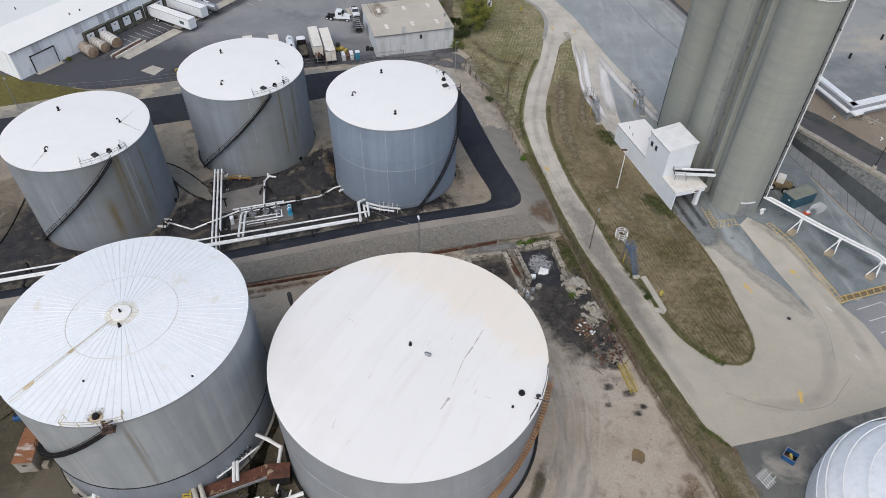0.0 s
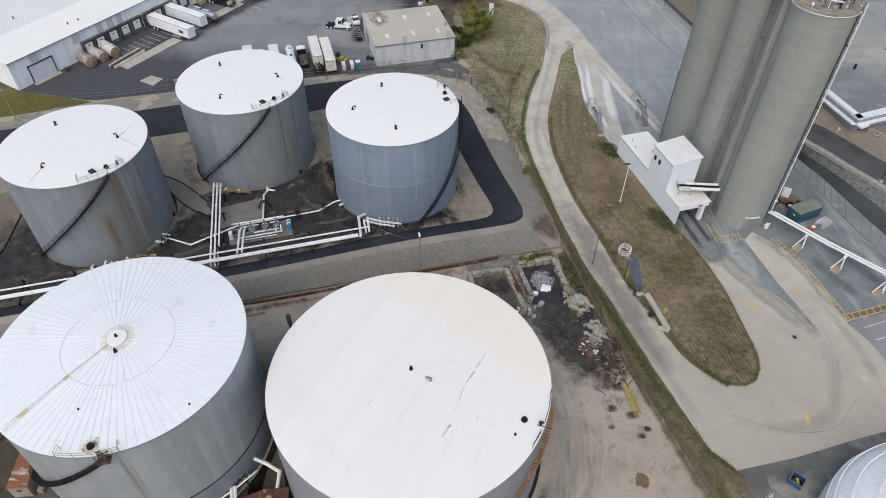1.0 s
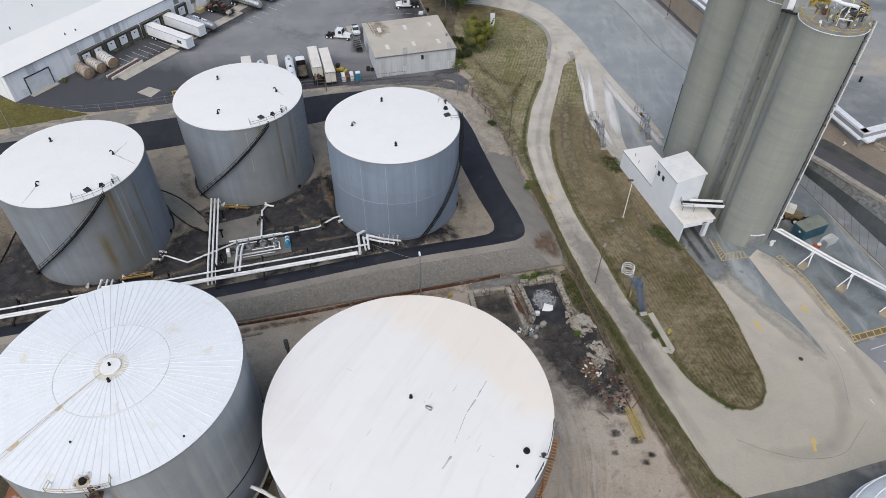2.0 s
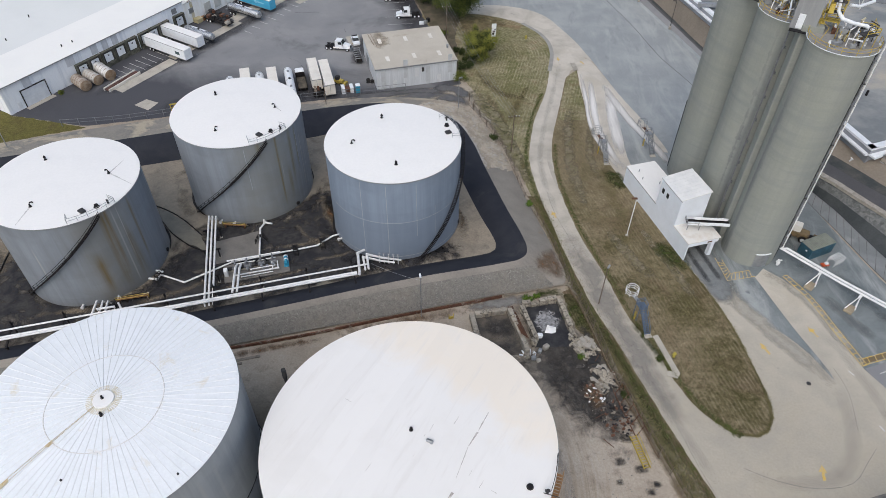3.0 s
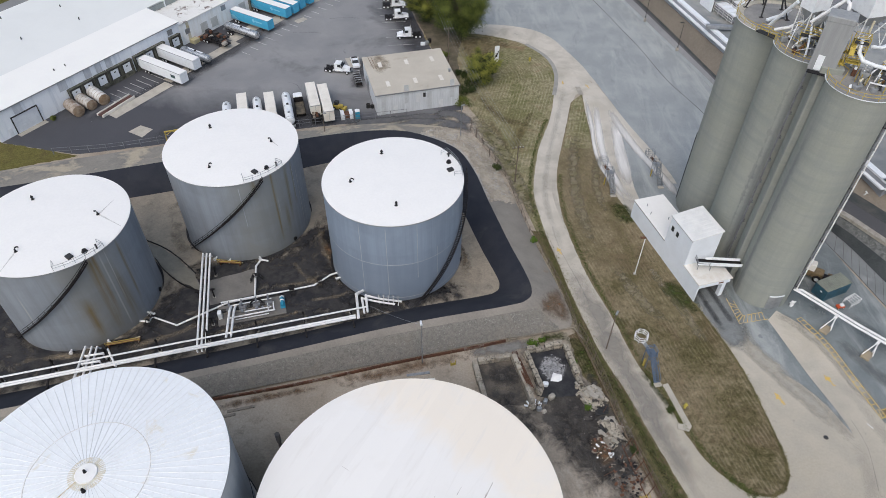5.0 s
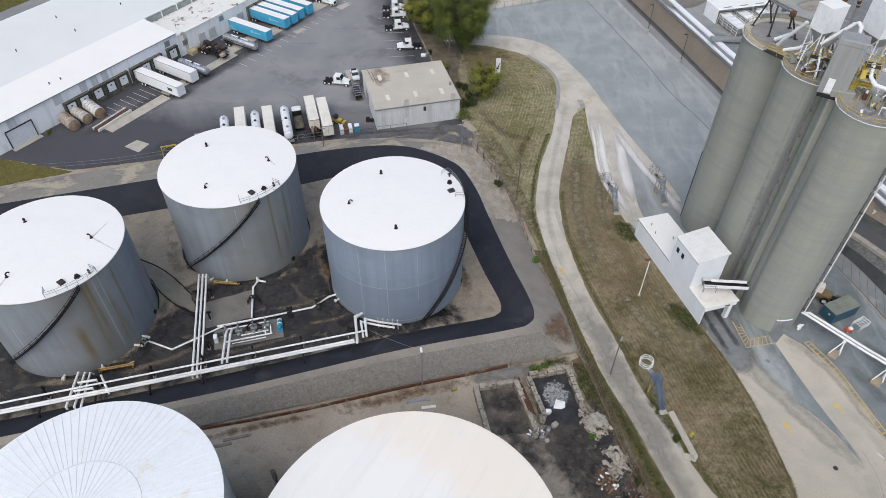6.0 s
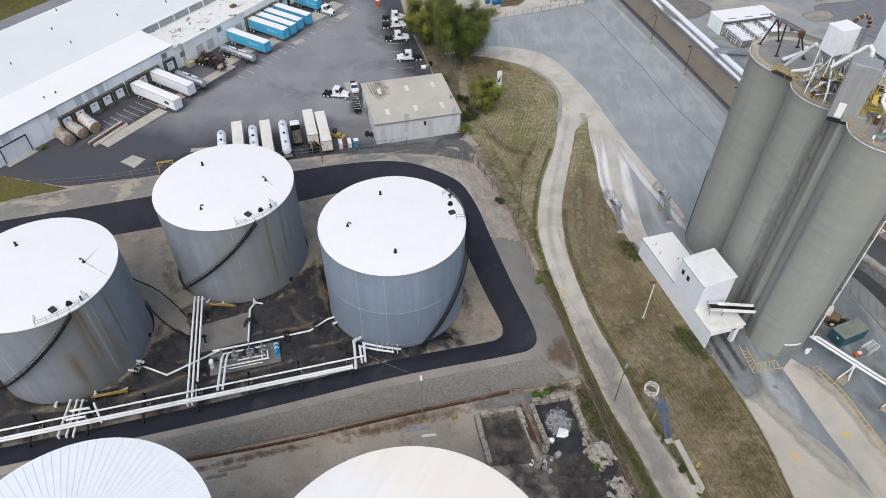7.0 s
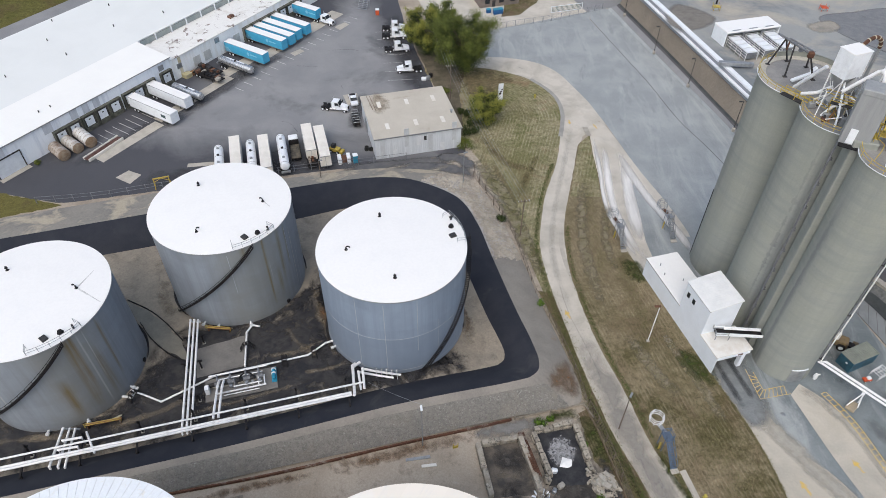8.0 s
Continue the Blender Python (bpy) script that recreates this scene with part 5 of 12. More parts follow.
for pts, w in (([(44.5, 59.0), (50, 57.2), (57, 57.6), (62, 61.5), (64.6, 68), (65.0, 75)], 3.2), ([(41.0, 55), (38.2, 63), (35.0, 73), (32.0, 83), (29.4, 93)], 2.4), ([(70.4, 62), (71.0, 70), (69.4, 78), (67.6, 86)], 2.6), ([(24.6, 112), (22.2, 124), (21.6, 136), (24.0, 150), (27.6, 165), (31.5, 182)], 1.8)):
    soft_strip("tyre_wear", pts, w, 0.0632, TYRE_GREY, "grey tyre wear along the concrete", "pavement")
ROAD_GREY = film("traffic-grey concrete", (0.27, 0.255, 0.232), (0.33, 0.31, 0.28), 0.6, 0.2, 0.5, edge=(0.0, 0.9))
soft_strip("tyre_wear", [(37.6, 66), (35.2, 73), (32.2, 83), (29.4, 93), (26.8, 103), (24.4, 113)], 5.6, 0.0665, ROAD_GREY, "traffic-grey stretch of the concrete road", "pavement")
ROUGH = film("rough mixed turf", (0.15, 0.142, 0.068), (0.25, 0.22, 0.155), 0.95, 0.6, 0.6, grain=0.45, edge=(0.0, 0.8))
for k, (pts, w) in enumerate((([(6.0, 168.5), (7.4, 163.0), (9.6, 156.5), (12.2, 149.5), (14.6, 142.0), (16.6, 134), (18.6, 126)], 4.2), ([(9.0, 160.0), (12.2, 152.6), (15.4, 144.0)], 3.4))):
    soft_strip("rough_turf", pts, w, 0.128 + 0.004 * k, ROUGH, "rough mixed turf along the dike fence", "grass")
patch("bay_turf", ragged([(21.8, 94.6), (24.0, 95.6), (26.0, 87), (27.2, 81.5), (25.4, 83.5), (23.4, 86.0)], 0.4, 0.6, 88.0), 0.02, TURF_GREEN, "brown-green turf between scrap bay and fence", "grass")
soft_strip("mossy_turf", [(16.5, 94.2), (19.6, 94.3), (22.4, 94.6)], 2.2, 0.032, DEEP_TURF, "dark mossy turf behind the bay", "grass")
soft_strip("mossy_turf", [(22.8, 103.0), (24.2, 97.4), (25.6, 92.0), (27.2, 85.0), (28.8, 78.6)], 1.6, 0.0905, MOIST, "dark olive turf along the fence", "grass")
soft_strip("mossy_turf", [(22.6, 94.6), (23.9, 90.6), (24.9, 87.2), (26.0, 83.8)], 4.4, 0.034, DEEP_TURF, "dark mossy turf beside the scrap bay", "grass")
soft_strip("soot_patch", [(23.8, 86.6), (25.2, 84.2), (26.6, 80.4)], 2.0, 0.038, SOOTY, "black soot between bay and fence")
soft_poly("rust_weeds", [(13.4, 95.6), (16.6, 96.2), (17.8, 99.0), (15.6, 100.4), (13.8, 98.4)], lambda x, y: 0.24 + max(0.0, y - 94.2 - 0.26 * (x - 13)) * 0.42, 0.9, RUSTY, "rusty brown weeds on the dike slope", "grass")

patch("road_fork", [(32.2, 174.5), (34.4, 177.0), (36.4, 176.5), (39.2, 181.0), (38.0, 187), (35, 189), (31, 182)], 0.064, ROAD, "pale concrete where the roads part", "road")
patch("grass_tip", ragged([(29.8, 162.3), (32.5, 173), (34.6, 175.6), (35.3, 176.4), (35.1, 169.4), (35.0, 160.3), (34.6, 152), (27.6, 152)], 0.25, 0.6, 91.0), 0.105, TURF_FIELD, "green grass tip where the roads part", "grass")

basin_patch("mud_channel", [(-63.4, 118.2), (-58.4, 115.7), (-54.4, 112.7), (-49.6, 108.2), (-47.0, 103.7), (-51.1, 105.5), (-55.2, 108.7), (-57.7, 111.4), (-60.4, 114.0), (-62.5, 116.1)], 0.045, surface("olive wet mud", (0.21, 0.198, 0.165), (0.165, 0.157, 0.132), 0.6, 0, 0.4, (0.4, 0.65), 2.5, 0.15, 0.02, True), "olive wet mud between the low kerbs", 0.3, 0.5, 95.0)
shoulder = Geo()
strip(shoulder, spline([(22.4, 204.4), (26.5, 199.2), (29.0, 193.4), (29.6, 187.0), (28.9, 181), (27.9, 176)], 1.0), 1.1, 0.0885)
single("road_shoulder", shoulder, surface("grey shoulder concrete", (0.33, 0.325, 0.305), (0.27, 0.265, 0.25), 0.85, 0, 0.3, (0.4, 0.66), 3, 0.12, world=True), "grey worn shoulder inside the road bend", "pavement", kind="structure")
# ---- storage tanks ----
def ladder_rail(geo, pts, h=1.05, r=0.035, every=1.6):
    """A guard rail with posts, top and middle rail, along a line."""
    pts = [Vector(p) for p in pts]
    for z in (h, h * 0.55):
        geo.tube([p + Vector((0, 0, z)) for p in pts], r, 5)
    dist, last = 0.0, None
    for i, p in enumerate(pts):
        dist += 0 if last is None else (p - last).length
        if last is None or dist >= every or i == len(pts) - 1:
            geo.tube([p, p + Vector((0, 0, h))], r, 5)
            dist = 0.0
        last = p


def arc(r, a0, a1, z0, z1, n):
    return [(r * math.cos(radians(a0 + (a1 - a0) * i / n)), r * math.sin(radians(a0 + (a1 - a0) * i / n)), z0 + (z1 - z0) * i / n) for i in range(n + 1)]


def spiral_stair(tank, r, a0, a1, z0, z1, steel, tread_mat, name="spiral_stair"):
    """Treads between two stringers that climb round the shell, with an outer rail."""
    n = 28
    gap, wide = 0.12, 0.68
    stair = Geo()
    for rr in (r + gap, r + gap + wide):
        top = arc(rr, a0, a1, z0, z1, n)
        rows = [[(x, y, z + 0.11) for x, y, z in top], [(x, y, z - 0.11) for x, y, z in top]]
        rows2 = [[(x * (1 + 0.06 / rr), y * (1 + 0.06 / rr), z) for x, y, z in row] for row in rows]
        stair.loft([rows[0], rows[1], rows2[1], rows2[0], rows[0]])
    ob = part(name, stair, steel, tank)
    treads = Geo()
    k = int((z1 - z0) / 0.23)
    for i in range(k):
        f = (i + 0.5) / k
        a = radians(a0 + (a1 - a0) * f)
        w = r * abs(radians(a1 - a0)) / k * 0.92
        treads.box((r + gap + wide / 2) * math.cos(a), (r + gap + wide / 2) * math.sin(a), z0 + (z1 - z0) * f, wide - 0.05, w, 0.05, math.degrees(a))
    tagged(part("treads", treads, tread_mat, ob), kind="stuff")
    rail = Geo()
    ladder_rail(rail, arc(r + gap + wide + 0.02, a0, a1, z0, z1, n), 1.0, 0.045, 1.4)
    part("stair_rail", rail, steel, ob)
    return ob


def vent_mesh(hooded):
    g = Geo()
    if hooded:
        g.tube([(0, 0, 0), (0, 0, 0.55)], 0.22, 10)
        g.tube([(0, 0, 0.5), (0, 0, 0.85), (0.18, 0, 1.05), (0.5, 0, 1.08), (0.75, 0, 0.95), (0.85, 0, 0.65)], 0.15, 8)
        g.lathe([(0, 0), (0.42, 0), (0.42, 0.08), (0.24, 0.1)], 12)
    else:
        g.tube([(0, 0, 0), (0, 0, 0.7)], 0.20, 10)
        g.lathe([(0.0, 1.35), (0.12, 1.3), (0.2, 1.05), (0.32, 0.95), (0.34, 0.72), (0.2, 0.66)], 12)
        g.lathe([(0, 0), (0.45, 0), (0.45, 0.08), (0.22, 0.1)], 12)
    return g


VENT_HOOD, VENT_CONE = vent_mesh(True).mesh("hooded_vent", BLACK), vent_mesh(False).mesh("conical_vent", BLACK)


def storage_tank(x, y, base, top, r, paint, roof_mat, label, rise=0.35, seams=(), name="storage_tank"):
    tank = thing(name, pose(x, y, base), label, "storage tank", "storage tanks")
    h = top - base
    shell = Geo().lathe([(r + 0.12, -0.4), (r + 0.12, 0.08), (r, 0.1), (r, h - 0.02)], 128)
    part("shell", shell, paint, tank)
    roof = Geo().lathe([(r - 0.02, h - 0.08), (r + 0.06, h - 0.05), (r + 0.06, h), (r - 0.3, h + 0.03), (r * 0.5, h + rise * 0.6), (0, h + rise)], 128)
    part("roof", roof, roof_mat, tank, smooth=20)
    # black ring, about half a metre wide, round the shell's foot
    part("foot_seal", Geo().lathe([(r + 0.1, 0.14), (r + 0.3, 0.12), (r + 0.55, -0.02), (r + 0.55, -0.3)], 96), BLACK, tank, "black ring round the shell foot")
    rim = Geo().lathe([(r, h - 0.22), (r + 0.1, h - 0.22), (r + 0.1, h - 0.09), (r, h - 0.09)], 128)
    part("rim_angle", rim, GREY_STEEL, tank)
    for a, z0, z1, w in seams:
        g = Geo()
        g.loft([[(q[0], q[1], z) for q in arc(r + 0.012, a - w / 2, a + w / 2, 0, 0, 2)] for z in (z0, z1)])
        part("weld_seam", g, SEAM, tank, smooth=0)
    return tank


SEAM = surface("pale sealed seam", (0.37, 0.405, 0.445), (0.31, 0.345, 0.385), 0.6, 0, 0.7, (0.4, 0.65), 4, 0.1)


def roof_gear(tank, r, h, rise, a_stair, vents, platform, hatch):
    """Vents, the stair-head platform with its rail, gauge hatch and rim gear."""
    for i, (a, turn, mesh) in enumerate(vents):
        rr = 7.7 * r / 12.8
        z = h + rise * (1 - rr / r) - 0.02
        part("roof_vent", mesh, None, tank, m=pose(rr * math.cos(radians(a)), rr * math.sin(radians(a)), z, 0, 0, turn) @ Matrix.Scale(0.72, 4))
    a0, a1 = platform
    rail = Geo()
    ladder_rail(rail, arc(r - 0.12, a0, a1, h, h, 10), 1.05, 0.04, 1.5)
    for a in (a0, a1):
        p, q = arc(r - 0.12, a, a, h, h, 1)[0], arc(r - 1.6, a, a, h, h, 1)[0]
        ladder_rail(rail, [p, q], 1.05, 0.04, 1.4)
    part("roof_rail", rail, GREY_STEEL, tank)
    a = radians(hatch)
    g = Geo()
    g.bevel_box(0, 0, 0, 1.15, 0.95, 0.35, 0.06)
    part("gauge_hatch", g, DARK, tank, m=pose((r - 2.1) * math.cos(a), (r - 2.1) * math.sin(a), h + 0.03, 0, 0, hatch + 15))
    b = radians(hatch + 12)
    g = Geo().lathe([(0, 0.55), (0.34, 0.5), (0.38, 0.1), (0.5, 0.1), (0.5, 0), (0, 0)], 14)
    part("roof_manhole", g, BLACK, tank, m=pose((r - 1.6) * math.cos(b), (r - 1.6) * math.sin(b), h + 0.03))
    g = Geo().tube([(0, 0, 0), (0, 0, 0.9)], 0.16, 8)
    g.box(0, 0, 0.6, 0.7, 0.25, 0.2)
    c = radians(hatch + 20)
    part("gauge_head", g, DARK, tank, m=pose((r - 0.7) * math.cos(c), (r - 0.7) * math.sin(c), h, 0, 0, hatch))


def shell_fittings(tank, r, manholes, nozzles):
    for a in manholes:
        b = radians(a)
        g = Geo().lathe([(0, 0.28), (0.42, 0.28), (0.46, 0.2), (0.36, 0.18), (0.36, 0), (0, 0)], 16)
        part("manhole", g, BLACK, tank, m=pose((r - 0.02) * math.cos(b), (r - 0.02) * math.sin(b), 1.15) @ pose(0, 0, 0, 0, 0, a) @ pose(0, 0, 0, 0, 90, 0))
    for a in nozzles:
        b = radians(a)
        g = Geo().tube([(r - 0.05, 0, 0.8), (r + 0.9, 0, 0.8)], 0.18, 10)
        g.tube([(r + 0.55, 0, 0.8), (r + 0.65, 0, 0.8)], 0.32, 10)
        g.tube([(r + 0.82, 0, 0.8), (r + 0.92, 0, 0.8)], 0.32, 10)
        part("nozzle", g, PIPE_WHITE, tank, m=pose(0, 0, 0, 0, 0, a))


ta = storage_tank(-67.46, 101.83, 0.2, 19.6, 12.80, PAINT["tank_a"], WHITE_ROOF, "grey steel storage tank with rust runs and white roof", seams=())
spiral_stair(ta, 12.8, 226, 317, 0.2, 19.2, BLACK, BLACK)
roof_gear(ta, 12.8, 19.4, 0.35, 317, ((134, 20, VENT_CONE), (14, 160, VENT_HOOD), (-107, 60, VENT_HOOD)), (296, 333), 309)
shell_fittings(ta, 12.8, (6.5,), (278, 305, 342))
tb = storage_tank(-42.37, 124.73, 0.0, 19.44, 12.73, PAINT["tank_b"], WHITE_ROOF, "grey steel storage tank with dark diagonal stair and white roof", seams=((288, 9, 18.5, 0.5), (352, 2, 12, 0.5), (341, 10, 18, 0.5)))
spiral_stair(tb, 12.73, 222, 308, 0.1, 19.2, BLACK, BLACK)
roof_gear(tb, 12.73, 19.44, 0.35, 308, ((135, 20, VENT_CONE), (8, 150, VENT_HOOD), (-107, 60, VENT_HOOD)), (294, 331), 307)
shell_fittings(tb, 12.73, (328,), (252, 265, 291))
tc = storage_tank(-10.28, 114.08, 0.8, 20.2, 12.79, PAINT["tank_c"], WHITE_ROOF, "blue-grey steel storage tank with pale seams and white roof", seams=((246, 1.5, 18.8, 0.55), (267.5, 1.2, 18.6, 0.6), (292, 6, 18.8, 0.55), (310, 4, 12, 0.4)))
spiral_stair(tc, 12.79, 293, 372, 0.1, 19.2, BLACK, BLACK)
roof_gear(tc, 12.79, 19.4, 0.35, 372, ((110, 20, VENT_CONE), (-170, 10, VENT_HOOD), (-82, 60, VENT_CONE)), (5, 40), 14)
shell_fittings(tc, 12.79, (350,), (214.5, 239))
for t_, r_, bands in ((ta, 12.8, ()), (tb, 12.73, ()), (tc, 12.79, (9.9, 1.3))):
    for z_ in bands:
        part("girth_seam", Geo().lathe([(r_ + 0.001, z_ - 0.07), (r_ + 0.022, z_ - 0.05), (r_ + 0.022, z_ + 0.05), (r_ + 0.001, z_ + 0.07)], 96), SEAM, t_)

DRIP = surface("grey drip stain", (0.5, 0.5, 0.49), (0.7, 0.7, 0.69), 0.7, 0, 1.5, (0.4, 0.62), 6, 0.12)
for t_, r_, h_, va_, ea_, ra_ in ((ta, 12.8, 19.4, 14, -4, 12.4), (ta, 12.8, 19.4, 14, 34, 10.5), (tb, 12.73, 19.44, 8, -2, 9.2), (ta, 12.8, 19.4, -107, -103, 12.2)):
    p_ = Vector((7.8 * math.cos(radians(va_)), 7.8 * math.sin(radians(va_))))
    q_ = Vector((ra_ * math.cos(radians(ea_)), ra_ * math.sin(radians(ea_))))
    n_ = Vector((-(q_ - p_).y, (q_ - p_).x)).normalized()
    zz_ = [h_ + (0.03 + 0.18 * (r_ - 0.3 - v_.length) / (r_ * 0.5 - 0.3)) + 0.012 for v_ in (p_, q_)]
    part("drip_stain", Geo().add([(*(p_ - n_ * 0.16), zz_[0]), (*(q_ - n_ * 0.05), zz_[1]), (*(q_ + n_ * 0.05), zz_[1]), (*(p_ + n_ * 0.16), zz_[0])], [(0, 1, 2, 3)]), DRIP, t_, smooth=0)
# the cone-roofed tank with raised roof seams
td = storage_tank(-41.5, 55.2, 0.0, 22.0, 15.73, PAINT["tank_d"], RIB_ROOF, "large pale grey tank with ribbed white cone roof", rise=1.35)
part("foot_ring", Geo().lathe([(15.75, 0.0), (16.1, 0.0), (16.1, 0.2), (15.75, 0.24)], 96), OLD_CONCRETE, td)
part("bottom_course", Geo().lathe([(15.735, 0.1), (15.745, 0.12), (15.745, 6.45), (15.735, 6.5)], 128), tank_paint("blue-grey bottom course", (0.245, 0.272, 0.315), (0.195, 0.215, 0.245), ((257, 1.0, -4, 8),), rust=(0.14, 0.115, 0.06), rust_amount=0.6), td)
part("wall_band", Geo().lathe([(15.74, 6.5), (15.82, 6.52), (15.82, 6.64), (15.74, 6.66)], 128), BLACK, td)


def cone_z(rr):
    return 22.0 + (0.81 * (1 - (rr - 7.865) / 7.565) if rr > 7.865 else 1.35 - 0.54 * rr / 7.865) + (0.03 if rr > 15 else 0.0)


ROOF_RUST = film("rust bloom", (0.22, 0.14, 0.075), (0.42, 0.33, 0.22), 0.85, 1.2, 0.8, edge=(0.1, 1.2))
soft_poly("rust_bloom", [(-40.5, 40.2), (-40.2, 41.4), (-39.4, 41.6), (-38.9, 40.8), (-39.3, 40.1)], lambda x, y: cone_z(math.hypot(x + 41.5, y - 55.2)) + 0.075, 0.5, ROOF_RUST, "rust bloom round the roof manhole", "stain", 0.6)
OCHRE = surface("ochre stained conduit", (0.5, 0.38, 0.19), (0.62, 0.55, 0.42), 0.7, 0, 1.0, (0.4, 0.6), 5, 0.15)
RIB = surface("rib steel", (0.78, 0.80, 0.815), (0.73, 0.755, 0.775), 0.5, 0, 0.5, (0.4, 0.7), 3.0, 0.05)
for k in range(90):
    inner = 7.0 if k % 2 else 1.5
    g_ = Geo()
    for ra, rb in ((inner, 7.865), (7.865, 15.6)) if inner < 7.86 else ((7.0, 15.6),):
        za, zb = cone_z(ra), cone_z(rb)
        g_.add([(ra, -0.035, za - 0.01), (rb, -0.05, zb - 0.01), (rb, -0.03, zb + 0.05), (ra, -0.02, za + 0.045), (ra, 0.035, za - 0.01), (rb, 0.05, zb - 0.01), (rb, 0.03, zb + 0.05), (ra, 0.02, za + 0.045)], [(0, 1, 2, 3), (7, 6, 5, 4), (3, 2, 6, 7), (1, 5, 6, 2)])
    if k < 2:
        rib_mesh = [g_.mesh("roof_rib", RIB, 0)] if k == 0 else rib_mesh + [g_.mesh("roof_rib", RIB, 0)]
    part("roof_rib", rib_mesh[k % 2], None, td, m=pose(0, 0, 0, 0, 0, 4.0 * k))
part("seam_ring", Geo().lathe([(6.85, cone_z(6.85)), (6.88, cone_z(6.85) + 0.04), (6.95, cone_z(6.92) + 0.04), (6.98, cone_z(6.98))], 72), surface("grimy ring seam", (0.62, 0.62, 0.61), (0.74, 0.74, 0.73), 0.7, 0, 0.5, (0.4, 0.6), 5, 0.1), td)
part("hub", Geo().lathe([(1.25, 23.2), (1.25, 23.42), (1.2, 23.46), (0, 23.46)], 32), WHITE_ROOF, td)
part("hub_vent", VENT_CONE, None, td, m=pose(-0.15, 0.1, 23.44) @ Matrix.Scale(0.45, 4))
part("hub_stain", Geo().lathe([(1.26, cone_z(1.26) + 0.012), (2.1, cone_z(2.1) + 0.012)], 40), surface("ochre hub stain", (0.62, 0.57, 0.44), (0.74, 0.75, 0.74), 0.7, 0, 1.6, (0.38, 0.6), 6, 0.12), td)
part("roof_vent", VENT_CONE, None, td, m=pose(0.5, -2.1, cone_z(2.1), 0, 0, 40) @ Matrix.Scale(0.55, 4))
for a_, rr_ in ((-38, 14.4), (-97, 10.1)):
    part("roof_vent", Geo().lathe([(0, 0.2), (0.12, 0.2), (0.14, 0), (0, 0)], 10), DARK, td, m=pose(rr_ * math.cos(radians(a_)), rr_ * math.sin(radians(a_)), cone_z(rr_)))
for da, rw_ in ((-0.9, 0.045), (0.8, 0.05)):
    g_ = Geo()
    for ra, rb in ((1.3, 7.865), (7.865, 15.6)):
        a_ = radians(-126 + da)
        g_.tube([(ra * math.cos(a_), ra * math.sin(a_), cone_z(ra) + 0.14), (rb * math.cos(a_), rb * math.sin(a_), cone_z(rb) + 0.14)], rw_ / 2, 6)
    part("roof_conduit", g_, OCHRE, td, "thin rusty conduit")
STAIN = surface("ochre roof stain", (0.55, 0.42, 0.2), (0.66, 0.6, 0.48), 0.7, 0, 1.2, (0.4, 0.6), 5, 0.15)
for rr_, w_, l_ in ((7.2, 0.5, 1.0), (13.0, 0.55, 1.5)):
    a_ = radians(-126)
    g_ = Geo().add([(rr_ - l_ / 2, -w_ / 2, cone_z(rr_ - l_ / 2) + 0.075), (rr_ + l_ / 2, -w_ / 2, cone_z(rr_ + l_ / 2) + 0.075), (rr_ + l_ / 2 - 0.2, w_ / 2, cone_z(rr_ + l_ / 2) + 0.075), (rr_ - l_ / 2 + 0.2, w_ / 2, cone_z(rr_ - l_ / 2) + 0.075)], [(0, 1, 2, 3)])
    part("rust_patch", g_, STAIN, td, "ochre rust patch", m=pose(0, 0, 0, 0, 0, -126), smooth=0)
CREAM_PAINT = surface("faded cream paint", (0.6, 0.53, 0.36), (0.45, 0.38, 0.25), 0.6)
spiral_stair(td, 15.73, 186, 284, 0.2, 21.8, BLACK, BLACK)
rail_ = Geo()
ladder_rail(rail_, arc(15.9, 264, 289, 22.0, 22.0, 10), 1.1, 0.045, 1.6)
ladder_rail(rail_, [arc(15.9, 264, 264, 22, 22, 1)[0], arc(14.9, 264, 264, 22, 22, 1)[0]], 1.1, 0.045)
ladder_rail(rail_, [arc(15.9, 289, 289, 22, 22, 1)[0], arc(14.9, 289, 289, 22, 22, 1)[0]], 1.1, 0.045)
part("roof_rail", rail_, CREAM_PAINT, td, "faded cream rail")
part("roof_manhole", Geo().lathe([(0, 0.45), (0.36, 0.42), (0.4, 0.1), (0.5, 0.08), (0.5, 0), (0, 0)], 16), BLACK, td, "dark manhole cover", m=pose(14.6 * math.cos(radians(277)), 14.6 * math.sin(radians(277)), 22.05))
g_ = Geo().box(0, 0, 0, 1.5, 1.0, 0.08)
g_.tube([(0.5, -0.4, 0), (0.5, -0.4, 1.6)], 0.06, 6)
g_.tube([(-0.5, -0.4, 0), (-0.5, -0.4, 1.6)], 0.06, 6)
g_.tube([(-0.6, 0.3, 0.1), (0.8, -0.5, 1.2)], 0.08, 6)
g_.box(0.2, 0.1, 0.1, 0.5, 0.4, 0.6)
part("rust_spot", Geo().lathe([(0.5, 0.0), (0.72, 0.0)], 18), STAIN, td, m=pose(14.6 * math.cos(radians(277)), 14.6 * math.sin(radians(277)), 22.17))
g_.tube([(-0.9, 0.9, 0.3), (-0.2, 0.1, 1.4), (0.9, -0.7, 1.5)], 0.07, 6)
g_.tube([(-0.3, 0.8, 0.3), (0.6, 0.5, 1.0)], 0.12, 8)
g_.box(-0.5, 0.7, 0.3, 0.5, 0.5, 0.5, 30)
part("landing", g_, surface("rust-dark steel", (0.07, 0.045, 0.035), (0.12, 0.08, 0.06), 0.8, 0, 1.5, (0.4, 0.6), 8, 0.25), td, m=pose(16.4 * math.cos(radians(283)), 16.4 * math.sin(radians(283)), 21.7, 0, 0, 13))

